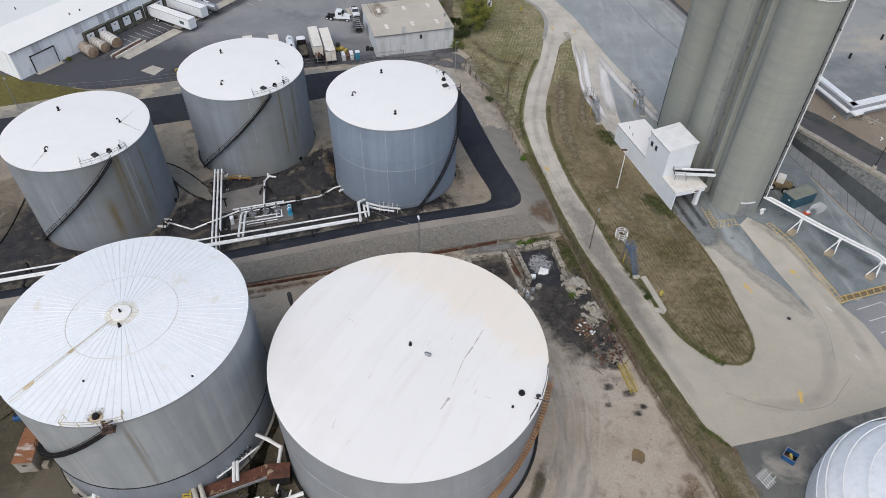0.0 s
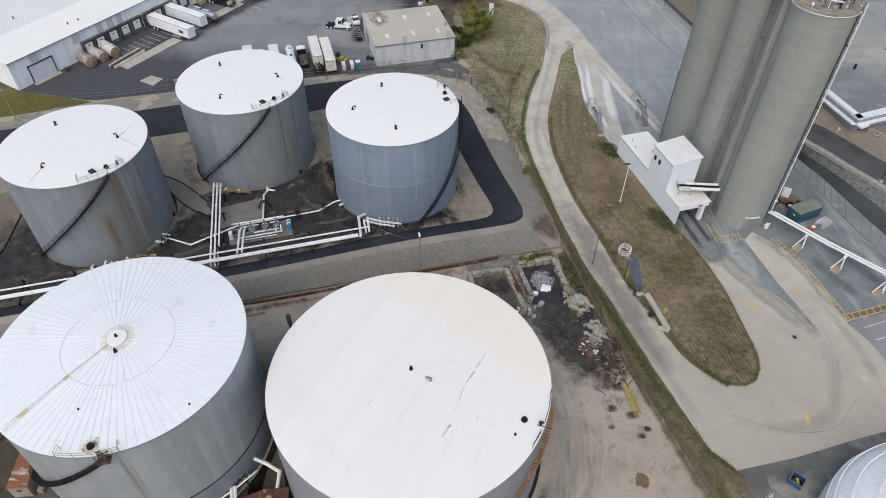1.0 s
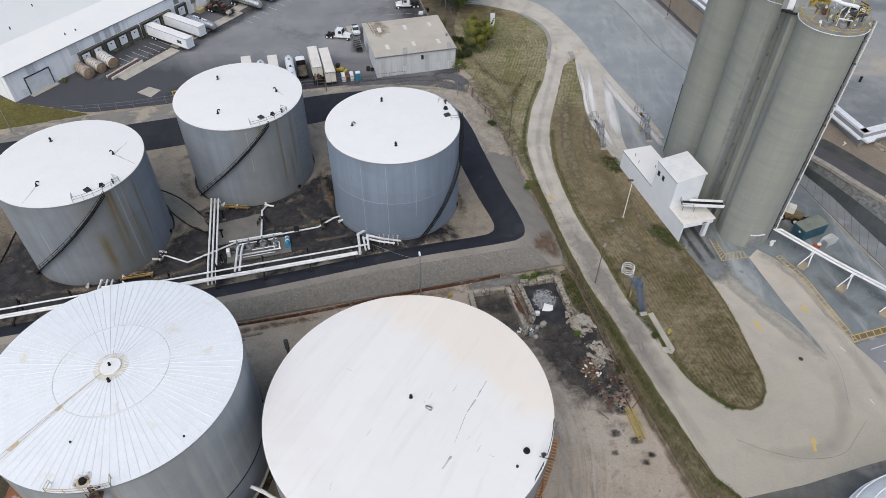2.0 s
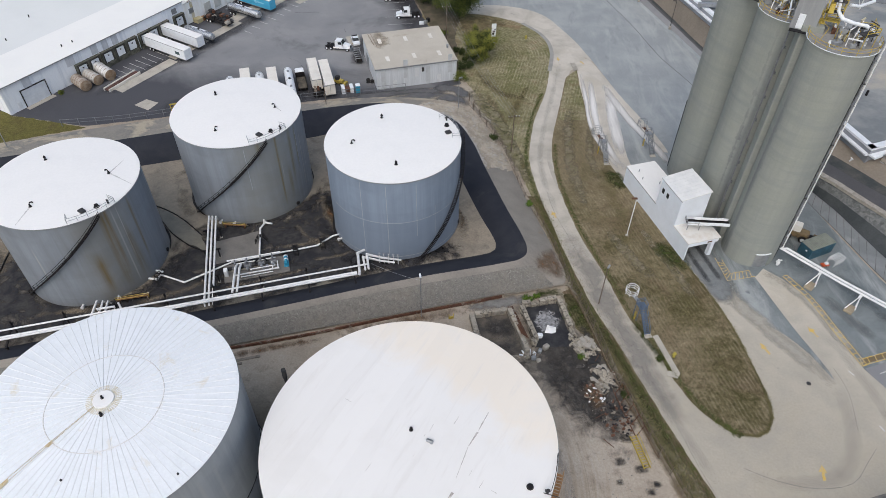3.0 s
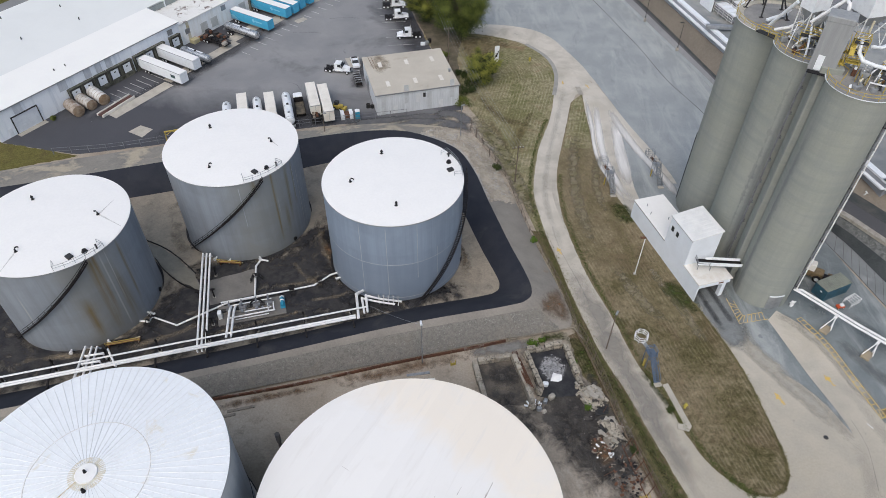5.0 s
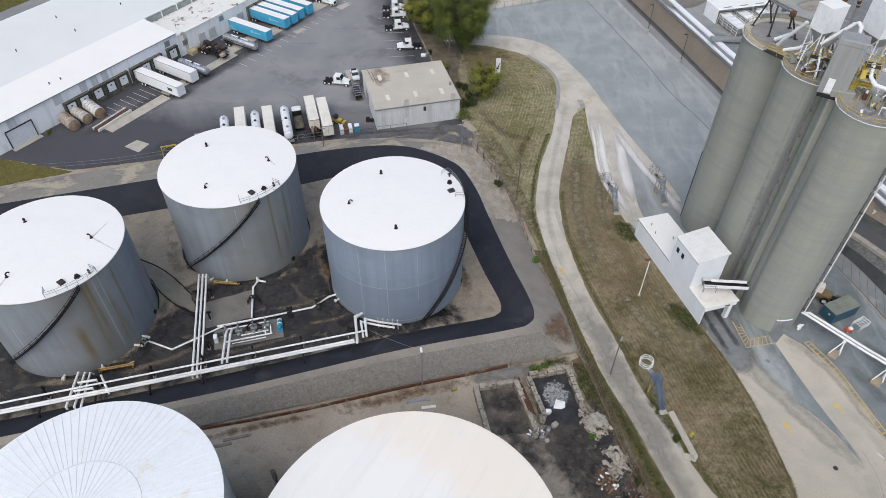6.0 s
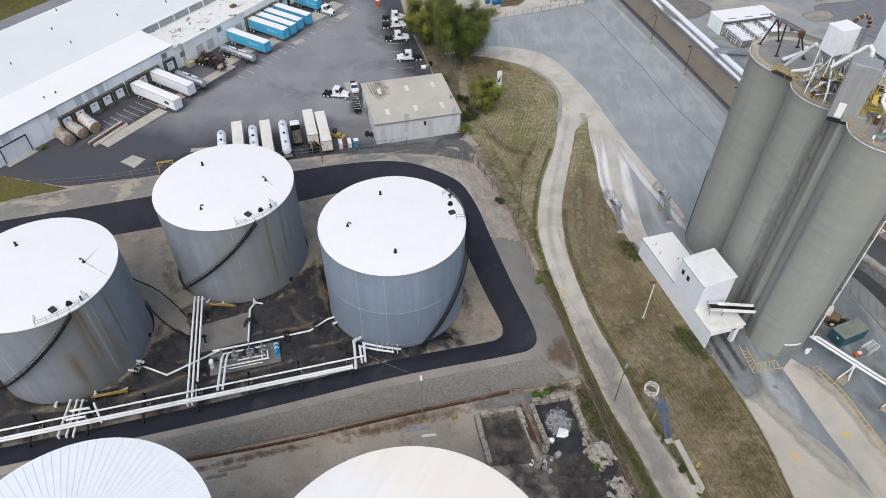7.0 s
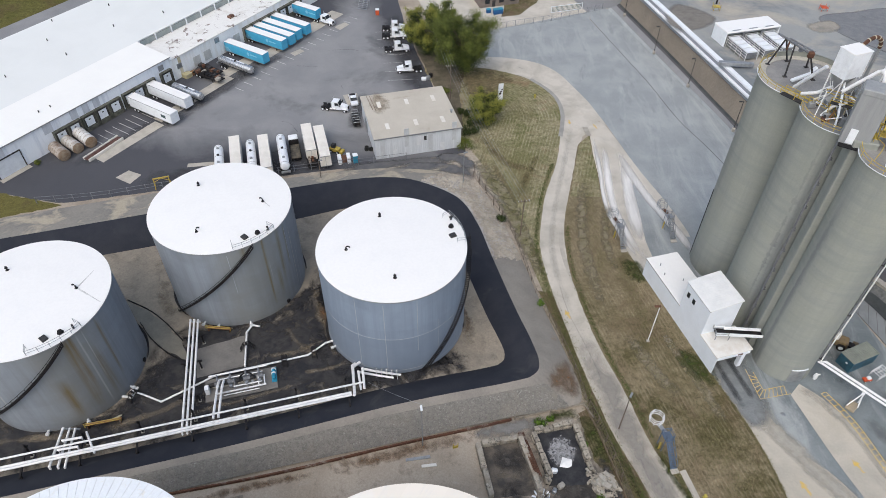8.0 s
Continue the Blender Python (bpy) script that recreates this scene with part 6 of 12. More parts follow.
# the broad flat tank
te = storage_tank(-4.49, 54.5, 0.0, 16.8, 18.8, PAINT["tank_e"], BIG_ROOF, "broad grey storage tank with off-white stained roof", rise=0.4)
spiral_stair(te, 18.8, 280, 346, 0.2, 16.5, RUST_STAIR, RUST_STAIR)
part("wall_band", Geo().lathe([(18.8, 9.9), (18.83, 9.92), (18.83, 9.97), (18.8, 9.99)], 96), SEAM, te)
SCUFF = surface("dark roof scuff", (0.36, 0.335, 0.31), (0.62, 0.6, 0.57), 0.8, 0, 1.8, (0.42, 0.6), 6, 0.2)


def roof_z(x, y, r=18.8, h=16.8, rise=0.4):
    q = math.hypot(x, y)
    return h + (rise * 0.6 + (rise * 0.4) * (1 - q / (r * 0.5)) if q < r * 0.5 else 0.03 + (rise * 0.6 - 0.03) * (r - 0.3 - q) / (r * 0.5 - 0.3))


rnd = random.Random(5)
scuffs = [(10.2, 3.5, 8.8, 0.8, 0.12), (8.7, 0.6, 7.5, -1.4, 0.26), (7.4, -1.6, 5.9, -5.7, 0.1), (5.5, -7.5, 4.4, -9.2, 0.34), (9.5, 2.2, 8.9, 1.0, 0.2)]
for i in range(14):
    px_, py_ = rnd.uniform(-13, 12), rnd.uniform(-15, 6)
    L_, a_ = rnd.uniform(0.3, 1.4), radians(rnd.choice((62, 62, 58, 150)) + rnd.uniform(-4, 4))
    scuffs.append((px_, py_, px_ + L_ * math.cos(a_), py_ + L_ * math.sin(a_), rnd.uniform(0.04, 0.07)))
for x0, y0, x1, y1, w_ in scuffs:
    if math.hypot(x0, y0) < 17.5 and math.hypot(x1, y1) < 17.5:
        d_ = Vector((x1 - x0, y1 - y0)).normalized()
        q_ = Vector((-d_.y, d_.x)) * w_ / 2
        vs_ = [(x0 - q_.x, y0 - q_.y), (x1 - q_.x * 0.4, y1 - q_.y * 0.4), (x1 + q_.x * 0.4, y1 + q_.y * 0.4), (x0 + q_.x, y0 + q_.y)]
        part("roof_scuff", Geo().add([(x, y, roof_z(x, y) + 0.02) for x, y in vs_], [(0, 1, 2, 3)]), SCUFF, te, smooth=0)
part("roof_vent", VENT_CONE, None, te, m=pose(0.2, 0.7, 17.15, 0, 0, 30) @ Matrix.Scale(0.6, 4))
part("roof_vent", Geo().bevel_box(0, 0, 0, 0.95, 0.4, 0.42, 0.12).box(0.3, -0.22, 0.02, 0.3, 0.1, 0.3), GREY_STEEL, te, "small pale vent box", m=pose(2.6, -0.9, 17.15, 0, 0, -24))
part("roof_manhole", Geo().lathe([(0, 0.3), (0.36, 0.27), (0.38, 0.05), (0.45, 0), (0, 0)], 16), BLACK, te, m=pose(14.8, -6.6, 16.93))
part("roof_vent", Geo().lathe([(0, 0.25), (0.16, 0.25), (0.18, 0)], 10), DARK, te, m=pose(13.5, -8.7, 16.93))
rail_ = Geo()
ladder_rail(rail_, arc(18.7, 338, 352, 16.8, 16.8, 6), 1.1, 0.04, 1.4)
ladder_rail(rail_, arc(18.7, 326, 333, 16.8, 16.8, 4), 1.1, 0.04, 1.4)
rail_.tube([(16.3, -7.4, 17.1), (18.2, -7.9, 17.0)], 0.05, 6)
part("roof_rail", rail_, DARK, te)
part("gauge_head", Geo().tube([(0, 0, 0), (0, 0, 0.8)], 0.18, 8).box(0, 0, 0.5, 0.6, 0.3, 0.2), DARK, te, m=pose(16.8, -7.3, 16.85))

# a slim stack that stands just behind the broad tank
g_ = Geo().tube([(0, 0, 0), (0, 0, 16.0)], 0.22, 10)
g_.tube([(0, 0, 15.8), (0, 0, 17.6)], 0.32, 10)
single("vent_stack", g_, DARK, "slim dark vent stack beside the broad tank", "stack", m=pose(-22.2, 63.9, 0))

# ---- silos ----
def silo(x, y, r, top, label, concrete):
    s = thing("silo", pose(x, y, 0), label, "silo", "concrete silos")
    part("wall", Geo().lathe([(r, -0.2), (r, top)], 96), concrete, s)
    part("ring_beam", Geo().lathe([(r, top - 0.45), (r + 0.14, top - 0.4), (r + 0.14, top), (r - 0.2, top)], 96), SILO_CONCRETE, s)
    part("deck", Geo().lathe([(r, top + 0.01), (r * 0.4, top + 0.08), (0, top + 0.08)], 64), ROOF_GREY, s)
    return s


ROOF_GREY = surface("grey deck", (0.30, 0.295, 0.285), (0.22, 0.22, 0.22), 0.8, 0, 0.4, (0.4, 0.65), 4, 0.15)
SILO_LABEL = "tall beige-grey cylindrical concrete silo with yellow top rail"
S1, S2, S3 = (57.2, 131.3, 7.0, 43.2), (58.0, 118.8, 5.9, 44.4), (60.4, 106.7, 5.0, 45.0)
silos = [silo(*S1, SILO_LABEL, SILO_CONCRETE), silo(*S2, SILO_LABEL, SILO_STAINED), silo(*S3, SILO_LABEL, SILO_CREASED)]
for s_, (x_, y_, r_, t_), a0_, a1_ in zip(silos, (S1, S2, S3), (110, 160, 150), (300, 255, 352)):
    rail_ = Geo()
    ladder_rail(rail_, arc(r_ + 0.2, a0_, a1_, t_, t_, 26), 1.1, 0.045, 1.5)
    part("top_rail", rail_, YELLOW, s_, "yellow guard rail")
    rim_ = Geo().lathe([(r_ + 0.1, t_ - 0.02), (r_ + 0.34, t_ + 0.0), (r_ + 0.34, t_ + 0.13), (r_ + 0.30, t_ + 0.13), (r_ + 0.28, t_ + 0.03)], 40, a0=a0_, a1=a1_)
    part("toe_board", rim_, WHITE, s_)
part("top_rim", Geo().lathe([(S1[2] - 1.0, S1[3] + 0.02), (S1[2] - 0.98, S1[3] + 0.16), (S1[2] + 0.1, S1[3] + 0.16), (S1[2] + 0.14, S1[3] - 0.02)], 96), surface("pale rim mortar", (0.5, 0.475, 0.41), (0.40, 0.385, 0.34), 0.9, 0, 0.8, (0.4, 0.65), 5, 0.15), silos[0])
# the square shaft between two silos
sh = thing("elevator_shaft", pose(56.9, 110.5, 0, 0, 0, -14), "square concrete shaft between silos with grey metal head", "shaft")
part("shaft", Geo().bevel_box(0, 0, -0.2, 3.2, 3.0, 46.2, 0.12), SILO_CONCRETE, sh)
CLAD = surface("grey metal cladding", (0.33, 0.345, 0.35), (0.28, 0.29, 0.30), 0.55, 0.1, 0.3, (0.4, 0.65), 3, 0.08, stretch=(4, 4, 0.4))
head = pose(-1.14, 0.44, 0, 0, 0, -16)
part("head_house", Geo().bevel_box(0, 0, 45.0, 3.7, 3.0, 7.6, 0.06), CLAD, sh, m=head)
part("head_cap", Geo().bevel_box(0, 0, 52.6, 3.8, 3.1, 0.8, 0.12), CLAD, sh, m=head)
part("head_house_door", Geo().bevel_box(-0.55, -1.56, 45.2, 0.95, 0.12, 2.3, 0.03), WHITE, sh, "white door", m=head)
part("landing", Geo().bevel_box(-0.4, -2.0, 44.9, 2.6, 1.0, 0.12, 0.03), BLACK, sh, m=head)
WEATHERED = surface("weathered pipe steel", (0.205, 0.218, 0.24), (0.14, 0.145, 0.152), 0.7, 0.1, 0.8, (0.4, 0.65), 5, 0.15)
# risers on the silo faces
for x_, y_, zt_, r_ in ((54.75, 112.45, 44.0, 0.13), (55.0, 112.95, 44.0, 0.1)):
    g_ = Geo().tube([(0, 0, 0), (0, 0, zt_)], r_, 8)
    for k in range(9):
        g_.box(0.2, 0, 3 + 4.7 * k, 0.5, 0.35, 0.1)
    single("riser_pipe", g_, WEATHERED, "grey riser pipe clamped to the silo wall", "pipe", m=pose(x_, y_, 0))
g_ = Geo().tube([(0, 0, 0.0), (0, 0, 17.5)], 0.07, 6)
single("conduit", g_, BLACK, "thin black conduit on the silo wall", "pipe", m=pose(50.6, 133.8, 0))
pr = thing("product_risers", pose(64.95, 104.05, 0), "weathered riser pipes climbing the silo side", "pipe")
part("riser", Geo().tube([(0, 0, 3.1), (0, 0, 46.3)], 0.15, 8), WEATHERED, pr)
part("riser", Geo().tube([(0.3, -0.25, 3.1), (0.3, -0.25, 46.3)], 0.12, 8), PIPE_WHITE, pr)
part("riser", Geo().tube([(0.02, 0.42, 0.2), (0.02, 0.42, 45.3)], 0.07, 6), BLACK, pr)
for k in range(11):
    part("clamp", Geo().box(0.05, 0.0, 4 + 3.9 * k, 0.7, 0.55, 0.09, -40), WEATHERED if k % 3 else BLACK, pr)
# silo door and foot gear
g_ = Geo().lathe([(5.04, 0.0), (5.04, 3.4)], 10, a0=260, a1=292)
d_ = thing("silo_door", pose(60.4, 106.7, 0), "grey steel door in the silo foot", "door")
part("leaf", g_, GREY_STEEL, d_)
part("door_frame", Geo().lathe([(5.04, 3.4), (5.18, 3.4), (5.18, 3.6), (5.04, 3.6)], 10, a0=259, a1=293), WHITE, d_)
g_ = Geo().tube([(0, 0, 0), (0, 0, 1.3)], 0.28, 10)
g_.tube([(-0.5, 0, 0.9), (0.6, 0, 1.3)], 0.14, 8)
g_.box(0.2, 0.2, 0, 0.5, 0.5, 0.8)
single("foot_valve", g_, PIPE_WHITE, "pale valve stub at the silo foot", "valve", m=pose(64.9, 102.5, 0))

# machinery on the silo tops
CREAM_DUCT = surface("cream duct paint", (0.6, 0.56, 0.43), (0.48, 0.43, 0.31), 0.6, 0, 1.0, (0.4, 0.66), 6, 0.1)


def tube_thing(name, pts, r, mat, label, category, n=10):
    base = Vector(pts[0])
    return single(name, Geo().tube([Vector(p) - base for p in pts], r, n), mat, label, category, m=pose(*base))


def bin_house(x, y, z, sx, sy, h, foot, turn, label):
    w = thing("bin_house", pose(x, y, z, 0, 0, turn), label, "filter house")
    part("casing", Geo().bevel_box(0, 0, 0, sx, sy, h, 0.06), WHITE, w)
    part("roof", Geo().bevel_box(0, 0, h, sx + 0.1, sy + 0.1, 0.12, 0.04), WHITE_ROOF, w)
    part("hopper", Geo().box(0, 0, -2.2, sx * 0.3, sy * 0.3, 2.2, 0, 3.0), CLAD, w)
    ends = ((-sx * 0.46, -sy * 0.44), (sx * 0.46, -sy * 0.44), (sx * 0.46, sy * 0.44), (-sx * 0.46, sy * 0.44))
    for p in ends:
        part("leg", Geo().tube([(*p, foot - z), (*p, 0)], 0.11, 6), PIPE_WHITE, w)
    for p, q in zip(ends, ends[1:] + ends[:1]):
        part("brace", Geo().tube([(*p, foot - z + 0.2), (*q, -0.3)], 0.08, 6), PIPE_WHITE, w)
        part("girt", Geo().tube([(*p, (foot - z) * 0.5), (*q, (foot - z) * 0.5)], 0.08, 6), GREY_STEEL, w)
    return w


bin_house(56.2, 120.05, 50.3, 3.35, 2.7, 3.85, 44.45, 22, "white box-shaped filter house on braced legs above the silos")
bin_house(66.0, 120.8, 49.6, 5.6, 4.2, 5.0, 44.0, 16, "large white filter house beyond the silo rail")
DUCTS = (([(54.2, 115.9, 49.9), (57.2, 114.9, 53.6), (57.5, 114.5, 53.9), (57.6, 113.8, 53.7), (57.6, 113.4, 52.6)], 0.26, PIPE_WHITE),
         ([(53.6, 126.8, 44.1), (54.0, 124.8, 46.9), (54.5, 122.3, 50.2)], 0.3, WHITE),
         ([(52.9, 123.0, 45.2), (54.2, 121.4, 46.4), (55.8, 120.8, 47.8)], 0.26, PIPE_WHITE),
         ([(55.2, 119.6, 46.2), (56.2, 119.2, 47.8), (57.7, 118.7, 50.0)], 0.75, CLAD),
         ([(58.2, 116.6, 45.0), (58.5, 116.9, 47.6), (60.0, 117.5, 48.2), (61.5, 118.0, 47.4)], 0.3, CREAM_DUCT),
         )
MORE_DUCTS = (([(59.2, 109.8, 50.2), (59.4, 109.4, 48.4), (60.0, 108.7, 47.5), (61.6, 107.8, 47.2), (63.2, 107.2, 47.1), (64.6, 106.4, 46.4)], 0.28, WHITE),
         ([(60.6, 111.2, 45.1), (60.6, 111.2, 52.4)], 0.16, CREAM_DUCT),
         ([(61.3, 110.2, 49.0), (63.0, 110.6, 48.6), (66.5, 113.0, 48.4)], 0.24, WHITE),
         ([(62.4, 104.3, 45.2), (62.8, 105.2, 46.6), (64.4, 107.2, 46.9)], 0.24, WHITE),
         ([(54.2, 118.0, 44.6), (54.9, 117.6, 46.4), (56.4, 116.9, 47.4)], 0.2, PIPE_WHITE))
for pts, r_, mat_ in DUCTS + MORE_DUCTS:
    tube_thing("transfer_duct", pts, r_, mat_, "pale round transfer duct on the silo top", "duct")
for x_, y_, z_, sx_, sy_, sz_, a_ in ((54.6, 117.4, 44.5, 1.1, 0.8, 0.9, 20), (56.6, 114.9, 44.5, 1.0, 0.8, 1.2, 50), (57.6, 117.6, 44.5, 1.6, 1.2, 1.3, 10), (60.4, 120.4, 44.5, 1.3, 1.2, 1.6, 30), (58.4, 104.9, 45.1, 1.5, 1.0, 0.7, 25), (62.2, 104.4, 45.1, 1.1, 0.9, 0.9, 60), (63.2, 108.8, 45.1, 1.3, 1.4, 1.6, 12), (53.6, 120.4, 44.5, 1.0, 0.8, 0.8, 0), (60.6, 104.2, 45.1, 0.9, 0.7, 0.6, 10)):
    m_ = thing("blower_unit", pose(x_, y_, z_ + 0.05, 0, 0, a_), "grey blower unit bolted to the silo deck", "machine", "silo top machines")
    part("housing", Geo().bevel_box(0, 0, 0, sx_, sy_, sz_, 0.1), CLAD if sx_ < 1.25 else GREY_STEEL, m_)
    part("motor", Geo().tube([(sx_ / 2, 0, sz_ * 0.5), (sx_ / 2 + 0.5, 0, sz_ * 0.5)], 0.2, 10), DARK, m_)
    part("outlet", Geo().tube([(0, 0, sz_), (0, 0, sz_ + 0.5), (0.5, 0, sz_ + 0.8)], 0.14, 8), CREAM_DUCT, m_)
hp = thing("feed_hopper", pose(59.6, 106.4, 45.1), "pale blue-grey steel hopper on the silo deck", "hopper")
part("cone", Geo().lathe([(0.12, 0.5), (0.85, 1.7), (0.85, 2.1), (0.8, 2.1), (0.75, 1.7)], 4), CLAD, hp, m=pose(0, 0, 0, 0, 0, 20))
part("chute", Geo().tube([(0, 0, 0.6), (-0.2, -0.3, 0.1)], 0.2, 8), GREY_STEEL, hp)
for k in range(4):
    part("leg", Geo().tube([(0.75 * math.cos(TAU * (k + 0.5) / 4), 0.75 * math.sin(TAU * (k + 0.5) / 4), 0), (0.8 * math.cos(TAU * (k + 0.5) / 4), 0.8 * math.sin(TAU * (k + 0.5) / 4), 1.8)], 0.06, 5), YELLOW, hp)
df = thing("davit_frame", pose(63.6, 105.8, 45.1, 0, 0, 25), "dark square davit frame on the silo deck", "frame")
part("hoop", Geo().tube([(-0.9, 0, 0), (-0.9, 0, 2.6), (0.9, 0, 2.6), (0.9, 0, 0)], 0.08, 6), DARK, df)
part("arm", Geo().tube([(0.9, 0, 2.6), (1.5, 1.8, 2.4)], 0.07, 6), DARK, df)
st = thing("stair_tower", pose(59.5, 110.2, 45.05, 0, 0, -25), "yellow steel stair tower beside the shaft head", "stair")
for z_ in (1.5, 3.0, 4.6):
    part("landing", Geo().bevel_box(0, 0, z_, 2.0, 1.7, 0.1, 0.03), YELLOW if z_ < 2 else DARK, st)
    g_ = Geo()
    ladder_rail(g_, [(-1.0, -0.85, z_), (1.0, -0.85, z_), (1.0, 0.85, z_), (-1.0, 0.85, z_)], 1.05, 0.045, 1.0)
    part("landing_rail", g_, YELLOW, st)
for a_, b_ in ((-1.0, -0.85), (1.0, -0.85), (1.0, 0.85), (-1.0, 0.85)):
    part("post", Geo().tube([(a_, b_, 0), (a_, b_, 5.6)], 0.06, 6), YELLOW, st)
for k, z_ in enumerate((0.0, 1.6, 3.1)):
    part("flight", Geo().box(0, 0, 0, 0.7, 2.4, 0.1, 0, 1.0, pose(-1.4 + 0.3 * k, -0.9 * (-1) ** k, z_ + 0.75, 36 * (-1) ** k, 0, 0)), YELLOW, st)
    part("flight", Geo().tube([(-1.5, -1.9, z_ + 0.6), (-1.5, 0.3, z_ + 2.2)], 0.05, 6), YELLOW, st)
tube_thing("hand_rail", [(56.5, 106.2, 45.1), (57.6, 107.2, 46.1), (58.6, 108.6, 46.1), (58.4, 110.0, 46.1)], 0.05, YELLOW, "yellow hand rail across the silo deck", "rail", 6)
single("notice_board", Geo().bevel_box(0, 0, 0.5, 0.5, 0.06, 0.5, 0.02).box(0, 0, 0, 0.06, 0.06, 0.5), WHITE, "small white notice board on the silo rail", "sign", m=pose(57.2, 104.2, 45.1, -20, 0, 20))
rnd = random.Random(77)
for k in range(22):
    cx_, cy_, cz_ = ((55.6, 118.2, 44.6), (61.2, 106.8, 45.15))[k % 2]
    x_, y_ = cx_ + rnd.uniform(-2.6, 2.6), cy_ + rnd.uniform(-2.6, 2.6)
    a_ = rnd.uniform(0, TAU)
    L_ = rnd.uniform(0.8, 2.6)
    g_ = Geo().tube([(0, 0, 0), (0, 0, rnd.uniform(0.3, 1.3)), (L_ * math.cos(a_), L_ * math.sin(a_), rnd.uniform(0.5, 2.4))], rnd.uniform(0.06, 0.14), 6)
    single("deck_pipe", g_, rnd.choice((PIPE_WHITE, WHITE, GREY_STEEL, YELLOW, RUST_STAIR)), "thin pipe bend in the silo top machinery", "pipe", "silo top pipes", m=pose(x_, y_, cz_))
rnd = random.Random(41)
for k in range(46):
    # spouts and drop pipes crowd the middle silo under the filter house
    a_, q_ = rnd.uniform(0, TAU), 4.6 * math.sqrt(rnd.random())
    x_, y_ = 57.4 + q_ * math.cos(a_), 118.6 + q_ * math.sin(a_)
    lean_ = Vector((57.2 - x_, 120.0 - y_)) * rnd.uniform(0.2, 0.8) + Vector((rnd.uniform(-1.6, 1.6), rnd.uniform(-1.6, 1.6)))
    h_ = rnd.uniform(1.4, 5.2)
    bend_ = rnd.uniform(0.2, 0.6)
    g_ = Geo().tube([(0, 0, 0), (lean_.x * 0.15, lean_.y * 0.15, h_ * bend_), (lean_.x, lean_.y, h_)], rnd.choice((0.06, 0.08, 0.1, 0.16)), 6)
    single("drop_pipe", g_, rnd.choice((PIPE_WHITE, PIPE_WHITE, WHITE, GREY_STEEL, CREAM_DUCT, WEATHERED, YELLOW)), "slim spout pipe rising from the silo deck", "pipe", "silo top pipes", m=pose(x_, y_, 44.45))
for k in range(16):
    a_, q_ = rnd.uniform(0, TAU), 3.9 * math.sqrt(rnd.random())
    x_, y_ = (57.0 + q_ * math.cos(a_), 117.4 + q_ * math.sin(a_)) if k % 2 else (61.4 + 0.8 * q_ * math.cos(a_), 106.6 + 0.8 * q_ * math.sin(a_))
    b_ = thing("valve_box", pose(x_, y_, 44.5 if k % 2 else 45.1, 0, 0, rnd.uniform(0, 90)), "small valve box on the silo deck", "machine", "silo top machines")
    w_, h_ = rnd.uniform(0.5, 1.1), rnd.uniform(0.4, 1.3)
    part("box", Geo().bevel_box(0, 0, 0, w_, w_ * 0.7, h_, 0.06), rnd.choice((CLAD, GREY_STEEL, DARK, RUST, CREAM_DUCT)), b_)
    part("cap", Geo().lathe([(0, 0.4), (0.16, 0.35), (0.2, 0)], 10), rnd.choice((DARK, WHITE, RUST_STAIR)), b_, m=pose(0.1, 0, h_))
for pts_ in ([(53.6, 121.6, 44.5), (55.6, 118.2, 44.5), (55.2, 115.6, 44.5)], [(58.4, 114.4, 44.5), (60.8, 117.0, 44.5), (62.2, 119.8, 44.5)], [(54.4, 119.6, 47.0), (57.8, 117.0, 47.0), (60.6, 118.6, 47.0)]):
    g_ = Geo()
    o_ = Vector(pts_[0])
    ladder_rail(g_, [Vector(p) - o_ for p in pts_], 1.1, 0.06, 1.0)
    single("deck_rail", g_, YELLOW, "yellow guard rail through the silo top machinery", "rail", "silo deck rails", m=pose(*o_))
for x_, y_, z_, sx_, sy_, a_ in ((56.2, 117.2, 46.9, 3.6, 1.3, -30), (59.6, 117.8, 46.9, 2.6, 1.2, 40), (62.4, 104.6, 47.0, 2.4, 1.6, 20), (64.0, 108.4, 46.4, 2.2, 2.0, -20)):
    p_ = thing("grating_platform", pose(x_, y_, z_, 0, 0, a_), "yellow steel grating platform among the pipes", "platform", "silo top platforms")
    part("deck", Geo().bevel_box(0, 0, 0, sx_, sy_, 0.1, 0.02), DARK, p_)
    g_ = Geo()
    ladder_rail(g_, [(-sx_ / 2, -sy_ / 2, 0), (sx_ / 2, -sy_ / 2, 0), (sx_ / 2, sy_ / 2, 0)], 1.05, 0.055, 0.9)
    part("platform_rail", g_, YELLOW, p_)
    for u_, v_ in ((-1, -1), (1, -1), (1, 1), (-1, 1)):
        part("leg", Geo().tube([(u_ * sx_ * 0.45, v_ * sy_ * 0.45, (44.45 if y_ > 112 else 45.1) - z_), (u_ * sx_ * 0.45, v_ * sy_ * 0.45, 0)], 0.06, 6), YELLOW, p_)
hs = thing("dust_hose", pose(63.6, 128.6, 43.3, 0, 0, 25), "rust-red ribbed dust hose arching over the silo top", "hose")
part("hose", Geo().tube([(2.4 * math.cos(math.pi * k / 14), 0, 6.2 + 2.2 * math.sin(math.pi * k / 14)) for k in range(15)], 0.3, 10), RUST, hs)
for k in range(1, 14, 2):
    a_ = math.pi * k / 14
    part("band", Geo().tube([(2.4 * math.cos(a_ - 0.04), 0, 6.2 + 2.2 * math.sin(a_ - 0.04)), (2.4 * math.cos(a_ + 0.04), 0, 6.2 + 2.2 * math.sin(a_ + 0.04))], 0.34, 10), CREAM_DUCT, hs)
